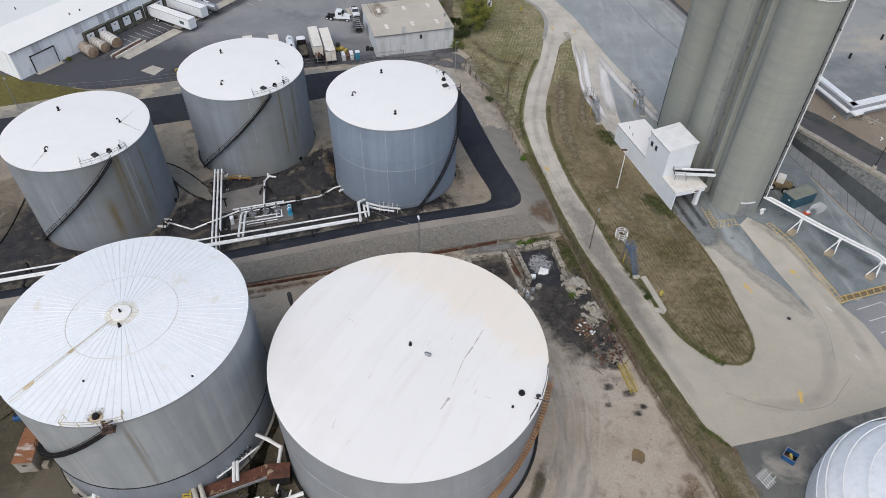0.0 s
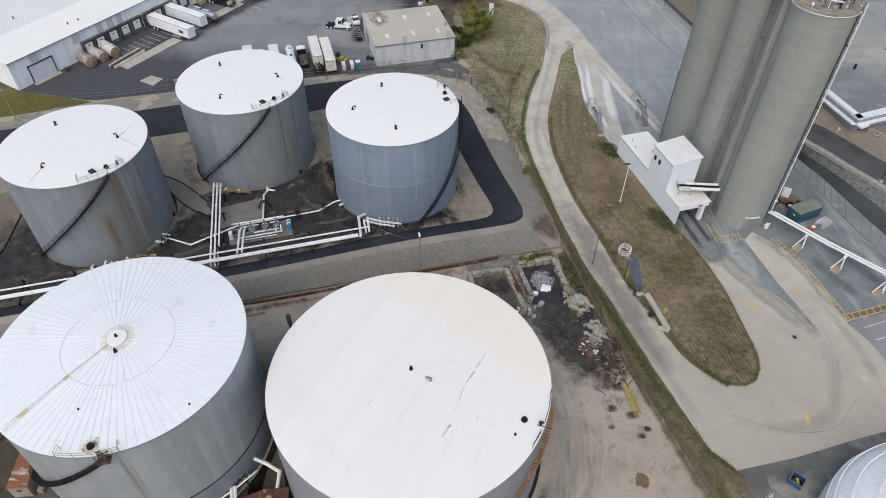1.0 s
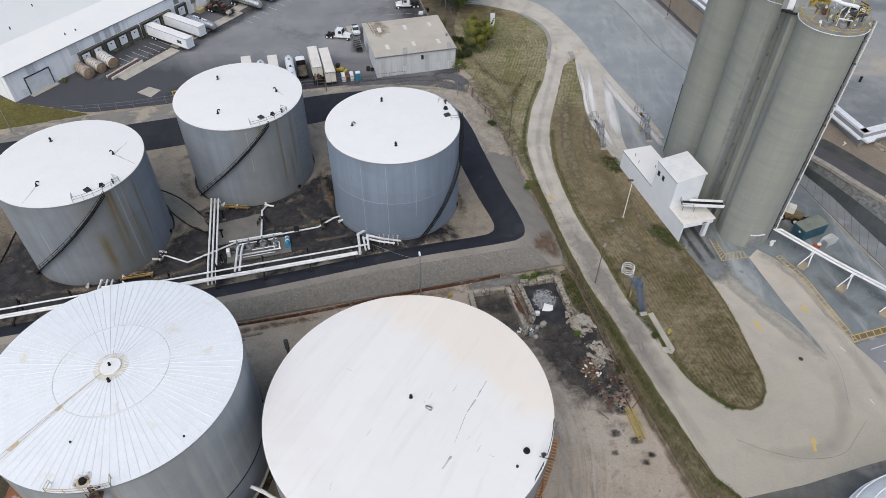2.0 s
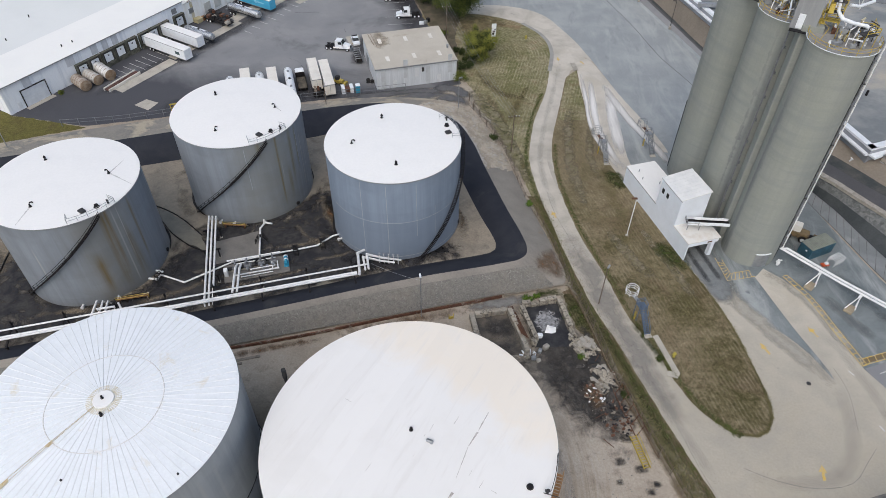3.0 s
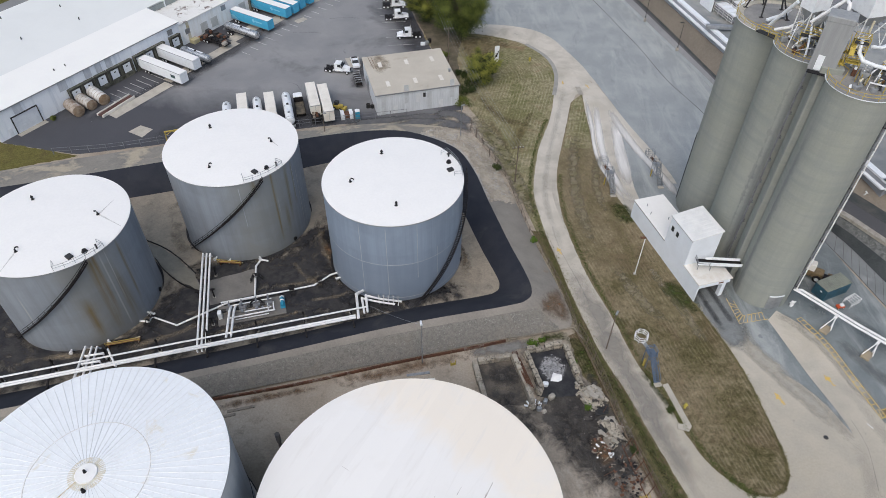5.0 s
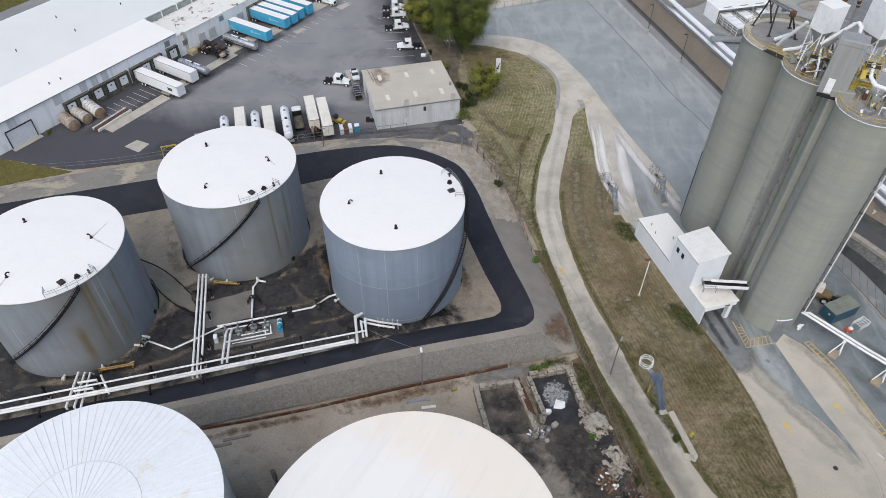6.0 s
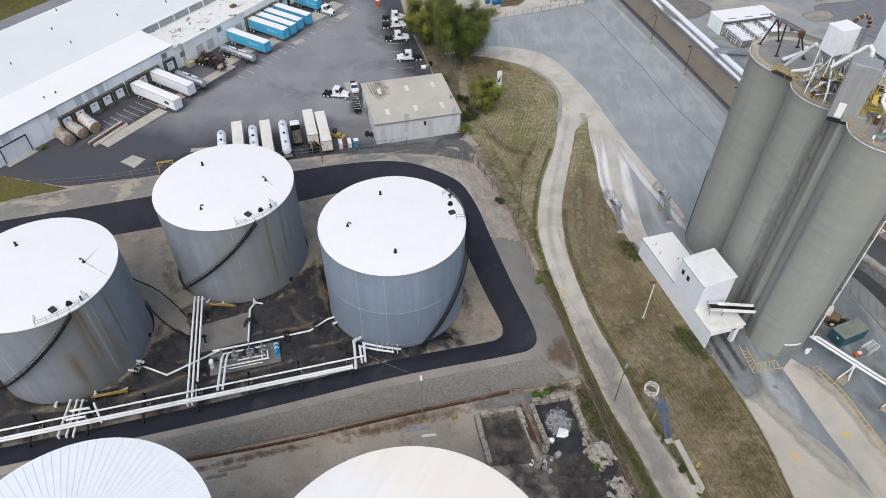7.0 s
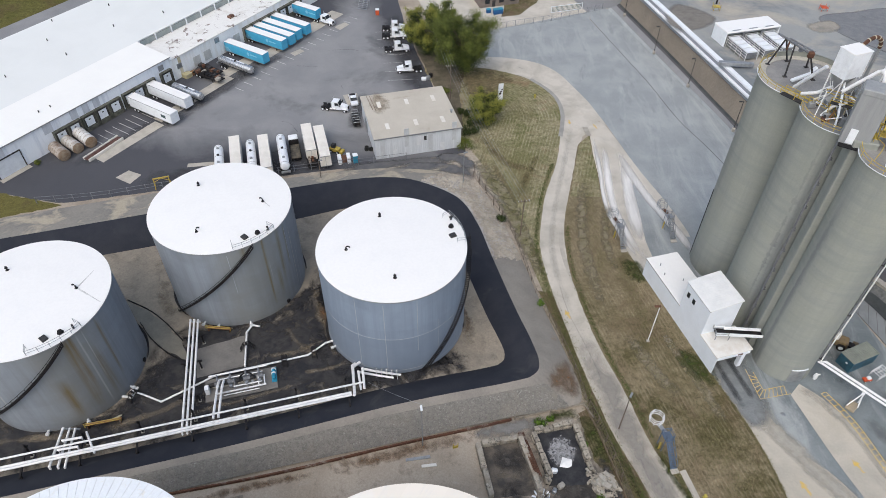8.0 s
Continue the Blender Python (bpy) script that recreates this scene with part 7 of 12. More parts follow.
for x_ in (-2.4, 2.4):
    part("riser", Geo().tube([(x_, 0, -2.0 if x_ > 0 else 0.0), (x_, 0, 6.3)], 0.26, 10), CLAD, hs)
# tripod hoist and slide on the first silo
hf = thing("hoist_frame", pose(57.6, 131.0, 43.3), "dark steel hoist frame with hanging pulley", "hoist")
BEAM = [(-4.5, 5.6, 4.9), (-3.8, 4.0, 4.9), (-3.1, 2.0, 4.9), (-1.8, -1.0, 4.9)]
for top_, foot_ in ((BEAM[1], (-5.1, 4.4, 0)), (BEAM[2], (-3.6, 0.4, 0)), (BEAM[3], (1.1, 3.6, 0)), (BEAM[1], (-1.4, 5.6, 0)), (BEAM[3], (0.6, -0.6, 0))):
    part("leg", Geo().tube([foot_, top_], 0.14, 6), DARK, hf)
    part("foot_plate", Geo().box(foot_[0], foot_[1], 0, 0.7, 0.5, 0.08), DARK, hf)
part("beam", Geo().tube(BEAM, 0.17, 6), WEATHERED, hf)
part("beam", Geo().tube([(-3.0, 4.4, 4.7), (-0.9, 0.2, 4.7)], 0.14, 6), WEATHERED, hf)
for k in range(4):
    part("cross_beam", Geo().tube([(-3.9 + 0.8 * k, 4.2 - 1.6 * k, 4.85), (-2.7 + 0.7 * k, 3.9 - 1.3 * k, 4.7)], 0.09, 6), WEATHERED, hf)
part("motor", Geo().bevel_box(-1.6, -0.9, 4.2, 0.9, 0.7, 0.9, 0.1), RUST, hf)
part("winch", Geo().tube([(-2.4, 1.2, 4.3), (-1.6, 1.6, 4.3)], 0.35, 10), WEATHERED, hf)
part("pulley", Geo().tube([(-3.5, 3.2, 3.4), (-3.5, 3.2, 4.8)], 0.14, 8), RUST, hf)
sl = thing("air_slide", pose(56.2, 130.3, 43.3, 0, 0, 30), "white covered slide lying on the silo deck", "slide")
part("trough", Geo().bevel_box(0, 0, 0.5, 5.0, 0.6, 0.4, 0.08), WHITE, sl)
part("motor", Geo().tube([(2.0, 0, 1.1), (3.0, 0, 1.4)], 0.35, 10), WHITE, sl)
for k in (-1.8, 0, 1.8):
    part("foot", Geo().box(k, 0, 0, 0.2, 0.5, 0.5), GREY_STEEL, sl)
part("parapet", Geo().lathe([(6.9, 43.2), (7.1, 43.2), (7.1, 44.3), (6.9, 44.3)], 40, a0=20, a1=110), SILO_CONCRETE, silos[0])
bridge = thing("catwalk", pose(53.2, 122.6, 44.4), "yellow railed catwalk between two silo tops", "catwalk")
part("deck", Geo().add([(-2.2, 2.9, -0.6), (-1.3, 3.4, -0.6), (1.0, -1.6, 0.05), (0.0, -2.1, 0.05), (-2.2, 2.9, -0.75), (-1.3, 3.4, -0.75), (1.0, -1.6, -0.1), (0.0, -2.1, -0.1)], [(3, 2, 1, 0), (4, 5, 6, 7), (0, 1, 5, 4), (1, 2, 6, 5), (2, 3, 7, 6), (3, 0, 4, 7)]), DARK, bridge)
g_ = Geo()
ladder_rail(g_, [(-2.2, 2.9, -0.6), (-1.1, 0.4, -0.27), (0.0, -2.1, 0.05)], 1.1, 0.06, 1.2)
ladder_rail(g_, [(-1.3, 3.4, -0.6), (-0.2, 0.9, -0.27), (1.0, -1.6, 0.05)], 1.1, 0.06, 1.2)
part("catwalk_rail", g_, YELLOW, bridge)
# ---- flat-roofed plant on the bank ----
plant = thing("plant_building", pose(0, 0, 0), "large flat-roofed plant with white parapet and stained roof", "building")
P0, P1 = Vector((90.8, 128.3)), Vector((58.4, 252.3))
outline = [(90.8, 128.3), (58.4, 252.3), (38.0, 330.0), (230.0, 390.0), (250.0, 187.0)]
part("wall", Geo().prism(outline, 4.0, 8.95), surface("grey-blue wall panel", (0.30, 0.32, 0.35), (0.24, 0.255, 0.28), 0.6, 0, 0.3, (0.4, 0.65), 4, 0.08), plant)
part("roof", Geo().prism([(91.6, 129.5), (59.4, 252.3), (39.2, 329), (229, 388), (249, 188)], 8.9, 9.0), MEMBRANE, plant)
ROOF_DAMP = film("damp blue-grey roof film", (0.19, 0.20, 0.215), (0.235, 0.24, 0.248), 0.9, 0.06, 0.5, edge=(0.02, 0.7))
ROOF_SILT = film("tan silt on the roof", (0.40, 0.365, 0.31), (0.33, 0.31, 0.275), 0.85, 0.1, 0.6, edge=(0.05, 1.1))
ROOF_MUD = film("brown-grey silt on the roof", (0.205, 0.19, 0.172), (0.25, 0.235, 0.212), 0.85, 0.08, 0.6, edge=(0.05, 1.0))
soft_poly("damp_roof_mark", [(110.7, 226.6), (118.6, 230.2), (138.6, 232.4), (129.0, 202.3), (117.0, 210.8), (112.7, 218.2)], 9.012, 0.8, ROOF_DAMP, "damp blue-grey patch on the plant roof", "stain")
soft_poly("roof_silt", [(105.2, 221.9), (113.0, 224.8), (113.3, 219.7), (106.8, 217.3)], 9.016, 0.8, ROOF_SILT, "tan silt dried on the plant roof", "stain")
soft_poly("roof_mud", [(63.9, 224.4), (69.8, 235.0), (78.4, 226.7), (72.7, 219.2), (66.7, 218.3)], 9.012, 1.0, ROOF_MUD, "brown-grey silt on the plant roof", "stain")
cap = Geo()
for a, b in (((90.8, 128.3), (58.4, 252.3)), ((90.8, 128.3), (250, 187.0))):
    a, b = Vector(a), Vector(b)
    d = math.degrees(math.atan2((b - a).y, (b - a).x))
    L = (b - a).length
    mid = (a + b) / 2
    side = Vector((-(b - a).y, (b - a).x)).normalized() * (-1 if a.x > b.x else 1)
    for w, off, z, h in ((1.5, 0.75, 8.95, 0.45), (0.9, -0.45, 7.7, 0.35)):
        c = mid + side * off
        cap.box(c.x, c.y, z, L, w, h, d)
part("parapet", cap, WHITE, plant, "white parapet cap and gutter")
for x, y in ((99.5, 150.5), (106.5, 146), (112.5, 151), (112, 160.5), (82, 236), (105, 250)):
    v = Geo().tube([(0, 0, 0), (0, 0, 1.3)], 0.28, 8)
    part("roof_vent", v, BLACK, plant, m=pose(x, y, 9.0))
ch = thing("chiller_house", pose(83.5, 212.6, 9.0, 0, 0, 16), "white open-fronted chiller housing on the plant roof", "chiller")
part("roof", Geo().bevel_box(0, 0.6, 4.0, 17.2, 6.6, 0.3, 0.06), WHITE_ROOF, ch)
part("back_wall", Geo().bevel_box(0, 3.6, 0, 17.0, 0.3, 4.0, 0.03), WHITE, ch)
for x in (-8.4, 8.4):
    part("side_wall", Geo().bevel_box(x, 0.6, 0, 0.25, 6.2, 4.0, 0.03), WHITE, ch)
for x in (-2.9, 2.9):
    part("post", Geo().box(x, -2.4, 0, 0.3, 0.3, 4.0), GREY_STEEL, ch)
for k in range(3):
    part("louvre", Geo().bevel_box(-5.2 + 5.2 * k, -1.9, 4.31, 2.6, 0.5, 0.05, 0.02), GREY_STEEL, ch)
for k, x in enumerate((-5.6, 0.0, 5.6)):
    un = thing("condenser_bank", pose(83.5, 212.6, 9.0, 0, 0, 16) @ pose(x, -6.6, 0), "bank of white condenser units in a steel frame", "chiller", "condenser banks")
    for j in range(4):
        part("unit", Geo().bevel_box(0, 3.4 - 2.3 * j, 0.5, 3.2, 2.0, 1.8, 0.06), WEATHERED, un)
        part("unit_lid", Geo().bevel_box(0, 3.4 - 2.3 * j, 2.3, 3.3, 2.1, 0.3, 0.1), WHITE, un)
    fr = Geo()
    for j in range(5):
        y = 4.5 - 2.3 * j
        for xx in (-1.9, 1.9):
            fr.tube([(xx, y, 0), (xx, y, 2.9)], 0.08, 5)
        fr.tube([(-1.9, y, 2.8), (1.9, y, 2.8)], 0.08, 5)
    for xx in (-1.9, 1.9):
        for z in (0.7, 1.4, 2.1, 2.8):
            fr.tube([(xx, 4.5, z), (xx, -4.7, z)], 0.07, 5)
    part("frame", fr, PIPE_WHITE, un)
single("corner_cap", Geo().bevel_box(0, 0, 0, 2.4, 1.5, 0.5, 0.06), WHITE, "white gutter end cap at the plant corner", "gutter", m=pose(92.4, 128.2, 7.5, 0, 0, 25))
lw = thing("low_wall", pose(94.3, 128.6, 6.15, 0, 0, -52), "low grey concrete wall stub on the bank", "wall")
for k in range(5):
    part("panel", Geo().bevel_box(1.1 + 2.2 * k, 0, 0, 2.1, 0.35, 0.8, 0.05), OLD_CONCRETE, lw)
rnd = random.Random(61)
for k in range(9):
    single("pipe_offcut", Geo().tube([(0, 0, 0.12), (rnd.uniform(0.6, 1.8), rnd.uniform(-0.6, 0.6), 0.2)], rnd.uniform(0.08, 0.16), 8), rnd.choice((PIPE_WHITE, GREY_STEEL, OLD_CONCRETE, RUST)), "pipe offcut lying on the bank", "pipe", "bank offcuts", m=pose(94.6 + rnd.uniform(-0.6, 2.0), 128.6 - rnd.uniform(0.0, 3.0), 6.15, 0, 0, rnd.uniform(0, 180)))
for x_, y_ in ((88.5, 129.8), (95.5, 121.4)):
    single("marker_post", Geo().box(0, 0, 0, 0.12, 0.3, 1.0).box(0, 0.1, 0.8, 0.1, 0.7, 0.3), PIPE_WHITE, "small white marker post on the brown bank", "post", "marker posts", m=pose(x_, y_, 4.9, 20, 0, 30))
duct = thing("bridge_duct", pose(73.9, 196.4, 9.4, 0, 0, -5), "grey bridging duct over the parapet", "duct")
part("duct", Geo().bevel_box(2.0, 0, 0.3, 9.0, 1.2, 1.0, 0.08), GREY_STEEL, duct)
part("bracket", Geo().box(-2.0, 0, -0.2, 0.3, 1.4, 0.6), GREY_STEEL, duct)
for x, y, c in ((80.5, 231.5, YELLOW), (113.5, 232.0, RED)):
    fr = thing("roof_stand", pose(x, y, 9.0), "small pipe stand with floats on the plant roof", "stand")
    for a, b in ((-0.9, -0.9), (0.9, -0.9), (0.9, 0.9), (-0.9, 0.9)):
        part("post", Geo().tube([(a, b, 0), (a, b, 2.0)], 0.07, 5), c, fr)
    part("frame", Geo().box(0, 0, 1.1, 2.0, 2.0, 0.1), c, fr)
    part("drum", Geo().tube([(-0.6, 0, 0.4), (0.6, 0, 0.4)], 0.3, 10), WHITE, fr)


def lamp_post(x, y, z, h, lean, mat=DARK, label="dark steel lamp post with a flat head", arm=1.1, turn=180.0):
    lp = thing("lamp_post", pose(x, y, z), label, "lamp post", "lamp posts")
    part("base", Geo().bevel_box(0, 0, -0.3, 0.7, 0.7, 1.0, 0.08), OLD_CONCRETE, lp)
    part("pole", Geo().tube([(0, 0, 0.6), (0, 0, h)], 0.11, 8, r1=0.07), mat, lp)
    part("head", Geo().bevel_box(arm / 2, 0, h - 0.05, arm, 0.4, 0.16, 0.05), mat, lp, m=pose(0, 0, 0, 0, 0, turn))
    return lp


for x, y, z in ((65.9, 199.0, 1.7), (71.9, 177.0, 2.1), (60.6, 218.5, 1.3), (56.2, 243.5, 1.4), (90.6, 112.5, 4.2)):
    lamp_post(x, y, z, 8.3, 0)

# ---- warehouse with loading docks, in its own frame: x along the docks, y into the building ----
WH = pose(-106.4, 154.8, 0, 0, 0, 59.0)
wall_mat = surface("streaked white metal siding", (0.88, 0.92, 0.97), (0.72, 0.77, 0.84), 0.5, 0, 0.45, (0.52, 0.7), 5, 0.06, stretch=(1.6, 1.6, 0.14), third=(0.55, 0.60, 0.68), third_scale=0.3, third_edges=(0.6, 0.74))
low_wall = surface("stained white wall", (0.90, 0.92, 0.93), (0.78, 0.77, 0.73), 0.6, 0, 0.4, (0.48, 0.7), 5, 0.07, stretch=(1.4, 1.4, 0.2), third=(0.62, 0.55, 0.42), third_scale=0.25, third_edges=(0.66, 0.78))
wh_roof = surface("white metal roof", (0.86, 0.86, 0.835), (0.84, 0.84, 0.82), 0.5, 0, 0.15, (0.42, 0.66), 2, 0.015)
wh_roof2 = surface("cool white roof", (0.745, 0.765, 0.755), (0.72, 0.74, 0.73), 0.5, 0, 0.1, (0.42, 0.66), 2, 0.015)
low_roof = surface("stained membrane roof", (0.76, 0.755, 0.73), (0.64, 0.62, 0.58), 0.7, 0, 0.22, (0.54, 0.7), 3, 0.08, third=(0.20, 0.16, 0.14), third_scale=0.35, third_edges=(0.58, 0.65))
wh = thing("warehouse", WH, "long white metal warehouse with loading docks and low roof", "warehouse")
part("wall", Geo().prism([(-4.2, 0), (53.4, 0), (53.4, 13), (150, 13), (150, 43.3), (-4.2, 43.3)], -0.2, 7.45), wall_mat, wh)
part("low_wall", Geo().prism([(53.45, 0.0), (150, 0.0), (150, 12.9), (53.45, 12.9)], -0.2, 6.3), low_wall, wh)
g = Geo().add([(-4.6, -0.5, 7.45), (53.7, -0.5, 7.45), (53.7, 12.5, 8.3), (-4.6, 12.5, 8.3), (-4.6, -0.5, 7.6), (53.7, -0.5, 7.6), (53.7, 12.5, 8.45), (-4.6, 12.5, 8.45)], [(3, 2, 1, 0), (4, 5, 6, 7), (0, 1, 5, 4), (1, 2, 6, 5), (2, 3, 7, 6), (3, 0, 4, 7)])
part("roof", g, wh_roof, wh, smooth=0)
g = Geo().add([(-4.6, 12.5, 8.3), (150, 12.5, 8.3), (150, 44.1, 9.0), (-4.6, 44.1, 9.0), (-4.6, 12.5, 8.46), (150, 12.5, 8.46), (150, 44.1, 9.2), (-4.6, 44.1, 9.2)], [(3, 2, 1, 0), (4, 5, 6, 7), (0, 1, 5, 4), (1, 2, 6, 5), (2, 3, 7, 6), (3, 0, 4, 7)])
part("main_roof", g, wh_roof2, wh, smooth=0)
part("low_roof", Geo().prism([(53.75, -0.3), (150, -0.3), (150, 12.45), (53.75, 12.45)], 6.3, 6.5), low_roof, wh)
part("gutter", Geo().box(24.5, -0.55, 7.35, 58.2, 0.14, 0.2), GREY_STEEL, wh)
clear = surface("grey-green clerestory panels", (0.27, 0.31, 0.30), (0.33, 0.36, 0.35), 0.5, 0, 0.4, (0.4, 0.6), 4, 0.1)
for k in range(16):
    part("clerestory_panel", Geo().bevel_box(57 + 5.8 * k, 12.42, 6.55, 5.5, 0.12, 1.6, 0.03), clear, wh)
    part("clerestory_post", Geo().box(54.1 + 5.8 * k, 12.3, 6.5, 0.22, 0.5, 2.1), WHITE, wh)
for x, y in ((26, 40), (48, 42), (22, 25), (38, 22), (40, 33), (8, 22), (12, 30), (10.5, 18), (56, 25), (64, 37), (70, 20)):
    part("roof_vent", Geo().tube([(0, 0, 0), (0, 0, 0.9)], 0.16, 8), DARK, wh, m=pose(x, y, 8.3 + 0.02 * (y - 12)))
for x, y in ((17, 4.5), (20, 4.2)):
    part("roof_vent", Geo().tube([(0, 0, 0), (0, 0, 0.6)], 0.16, 8), DARK, wh, m=pose(x, y, 7.85))
part("roof_unit", Geo().bevel_box(82, 4.5, 6.5, 1.8, 1.4, 0.7, 0.08), RUST, wh)
part("roof_vent", Geo().tube([(0, 0, 0), (0, 0, 0.7)], 0.3, 8), WHITE, wh, m=pose(95, 7, 6.5))
single("back_road", Geo().box(65, 57.0, 0.02, 190, 28.0, 0.03), YARD, "grey service road behind the warehouse", "road", kind="structure", m=WH)
single("grass_behind", Geo().box(65, 170.2, 0.0, 260, 200, 0.045), TURF_BANK, "green field behind the warehouse", "grass", kind="structure", m=WH)
# lower grey replacement panels on the siding
panel = surface("grey translucent siding panel", (0.62, 0.65, 0.70), (0.50, 0.53, 0.58), 0.5, 0, 0.6, (0.4, 0.65), 5, 0.08, stretch=(1.5, 1, 0.3))
for x, w in ((2.6, 2.2), (15.2, 2.4), (22.6, 2.0), (26.0, 1.8), (29.2, 1.9)):
    part("siding_panel", Geo().box(x, -0.06, 4.6, w, 0.08, 2.5), panel, wh)
part("rollup_door", Geo().bevel_box(3.6, -0.12, 0.1, 6.6, 0.14, 4.3, 0.03), surface("pale roll-up door", (0.70, 0.74, 0.79), (0.62, 0.66, 0.71), 0.5, 0, 0.5, (0.4, 0.6), 4, 0.05), wh)
part("door_frame", Geo().box(3.6, -0.14, 4.45, 7.0, 0.24, 0.25).box(0.2, -0.14, 0, 0.22, 0.24, 4.45).box(7.0, -0.14, 0, 0.22, 0.24, 4.45), DARK, wh)
part("side_door", Geo().bevel_box(-1.2, -0.1, 0.1, 1.0, 0.12, 2.1, 0.02), WHITE, wh)
part("ramp_slab", Geo().box(3.6, -0.9, -0.1, 7.6, 1.6, 0.2), SLAB, wh)
dock_shade = surface("shaded dock recess", (0.05, 0.05, 0.048), (0.09, 0.085, 0.075), 0.8, 0, 0.8, (0.4, 0.6), 5, 0.2)
bumper = surface("weathered dock frame", (0.16, 0.16, 0.13), (0.08, 0.08, 0.065), 0.7, 0, 0.8, (0.4, 0.6), 5, 0.2)


def dock(x, low=False):
    # no recess is cut: its shade is the near-black of this block
    d = part("dock_bay", Geo().box(x, -0.3, 0.0, 3.4, 0.6, 4.3), dock_shade, wh)
    g = Geo().box(x - 1.8, -0.45, 0, 0.18, 0.95, 4.4).box(x + 1.8, -0.45, 0, 0.18, 0.95, 4.4).box(x, -0.45, 4.32, 3.8, 1.0, 0.12)
    part("dock_frame", g, bumper, d)
    part("dock_door", Geo().bevel_box(x, -0.64, 1.3, 2.3, 0.1, 2.4, 0.03), WHITE, d, "white dock door")
    part("door_window", Geo().box(x, -0.68, 2.9, 0.5, 0.08, 0.3), DARK, d)
    part("dock_lip", Geo().box(x, -0.7, 0.0, 3.0, 0.4, 1.1), bumper, d)


for x in (17.6, 21.4, 25.6, 29.6, 33.6, 38.2, 41.4, 45.2, 51.0):
    dock(x)
for x in (83.2, 86.4, 90.0, 94.0, 99.0, 102.6, 106.0):
    dock(x)
for x in (62.5, 66.6, 78.5):
    part("wall_door", Geo().bevel_box(x, -0.08, 0.9, 2.6, 0.12, 2.8, 0.03), surface("off-white door", (0.6, 0.6, 0.58), (0.52, 0.52, 0.5), 0.5, 0, 0.6, (0.4, 0.6), 5, 0.06), wh)
for x, z in ((50.2, 4.9), (71.0, 4.2), (56.2, 2.8)):
    part("louvre", Geo().box(x, -0.08, z, 1.7, 0.12, 1.5), GREY_STEEL, wh)
part("stair_block", Geo().bevel_box(57.0, -1.2, 0, 2.2, 2.0, 1.2, 0.05), surface("yellowed concrete", (0.45, 0.40, 0.22), (0.5, 0.46, 0.36), 0.8, 0, 0.6, (0.4, 0.65), 4, 0.12), wh)
part("stain_stripe", Geo().box(56.6, -0.06, 0.0, 1.0, 0.06, 6.0), surface("yellow wall stain", (0.55, 0.49, 0.32), (0.62, 0.6, 0.53), 0.7, 0, 0.5, (0.4, 0.6), 4, 0.1), wh)
# slabs in front of the docks
slabs = Geo()
for a, b, y0, y1 in ((17.5, 36.5, -14.6, -11.2), (37.0, 63.5, -13.0, -9.8), (63.5, 78, -11.0, -7.0), (78, 97, -13.5, -9.5), (97, 113, -14.0, -9.0)):
    slabs.box((a + b) / 2, (y0 + y1) / 2, 0.0, b - a - 0.1, y1 - y0, 0.045)
single("dock_slab", slabs, SLAB, "stained concrete strips in the truck yard", "slab", kind="structure", m=WH)
lines = Geo()
for k in range(9):
    lines.box(22.5 + 2.1 * k, -7.0, 0.022, 0.12, 6.5, 0.008)
for k in range(16):
    lines.box(60 + 3.5 * k, -18.5, 0.022, 0.14, 3.2, 0.008)
single("bay_lines", lines, ROAD_WHITE, "worn white parking lines in the truck yard", "line", kind="structure", m=WH)
for poly in ([(-77.6, 159.3), (-74.0, 157.7), (-75.5, 154.2), (-79.7, 156.5)], [(-28.5, 189.5), (-25.4, 190.4), (-26.6, 195.5), (-30.4, 194.4)], [(-36.0, 233.0), (-33.5, 237), (-35.2, 238.5), (-38.0, 235)], [(-47.5, 216.0), (-45.0, 219.0), (-46.6, 220.2), (-49.2, 217.6)], [(-64.0, 160.9), (-57.6, 161.9), (-57.6, 163.3), (-64.2, 162.3)]):
    patch("yard_slab", poly, 0.05, SLAB, "pale concrete patch in the yard asphalt", "slab", 0.04)
bays = Geo()
for k in range(7):
    x0_, y0_ = -11.0 - 1.05 * k, 203.5 + 4.9 * k
    strip(bays, [(x0_, y0_), (x0_ - 7.4, y0_ - 1.0)], 0.09, 0.034)
strip(bays, [(-6.4, 196.5), (-6.0, 189.5)], 0.13, 0.034)
strip(bays, [(-11.5, 195.2), (-6.4, 196.5)], 0.13, 0.034)
single("bay_lines", bays, ROAD_WHITE, "worn white bay lines under the parked tractors", "line", kind="structure", smooth=0)
for pts_, w_ in (([(-8.5, 196), (-12.5, 212), (-17.5, 229), (-21, 246)], 9.0), ([(-30, 162.5), (-44, 160.5), (-58, 158), (-75, 155)], 9.0), ([(-26, 178), (-25, 188), (-24, 196)], 5.0), ([(-92, 160), (-76, 180), (-62, 203), (-50, 222)], 8.0)):
    soft_strip("oil_shadow", pts_, w_, 0.0285, film("oil-dark asphalt %d" % w_, (0.062, 0.063, 0.07), (0.09, 0.09, 0.096), 0.75, 0.15, 0.6, edge=(0.05, 1.2)), "oil-darkened asphalt where trucks stand", "pavement")
tar = Geo()
rnd = random.Random(11)
for k in range(9):
    x, y = rnd.uniform(-60, -15), rnd.uniform(165, 245)
    a = rnd.uniform(0, math.pi)
    pts = [(x, y)]
    for j in range(rnd.randint(3, 8)):
        a += rnd.uniform(-0.5, 0.5)
        pts.append((pts[-1][0] + 1.4 * math.cos(a), pts[-1][1] + 0.7 * math.sin(a)))
    strip(tar, pts, rnd.uniform(0.05, 0.1), 0.027)
single("tar_seams", tar, LINER, "dark tar seams across the yard asphalt", "crack", kind="structure")

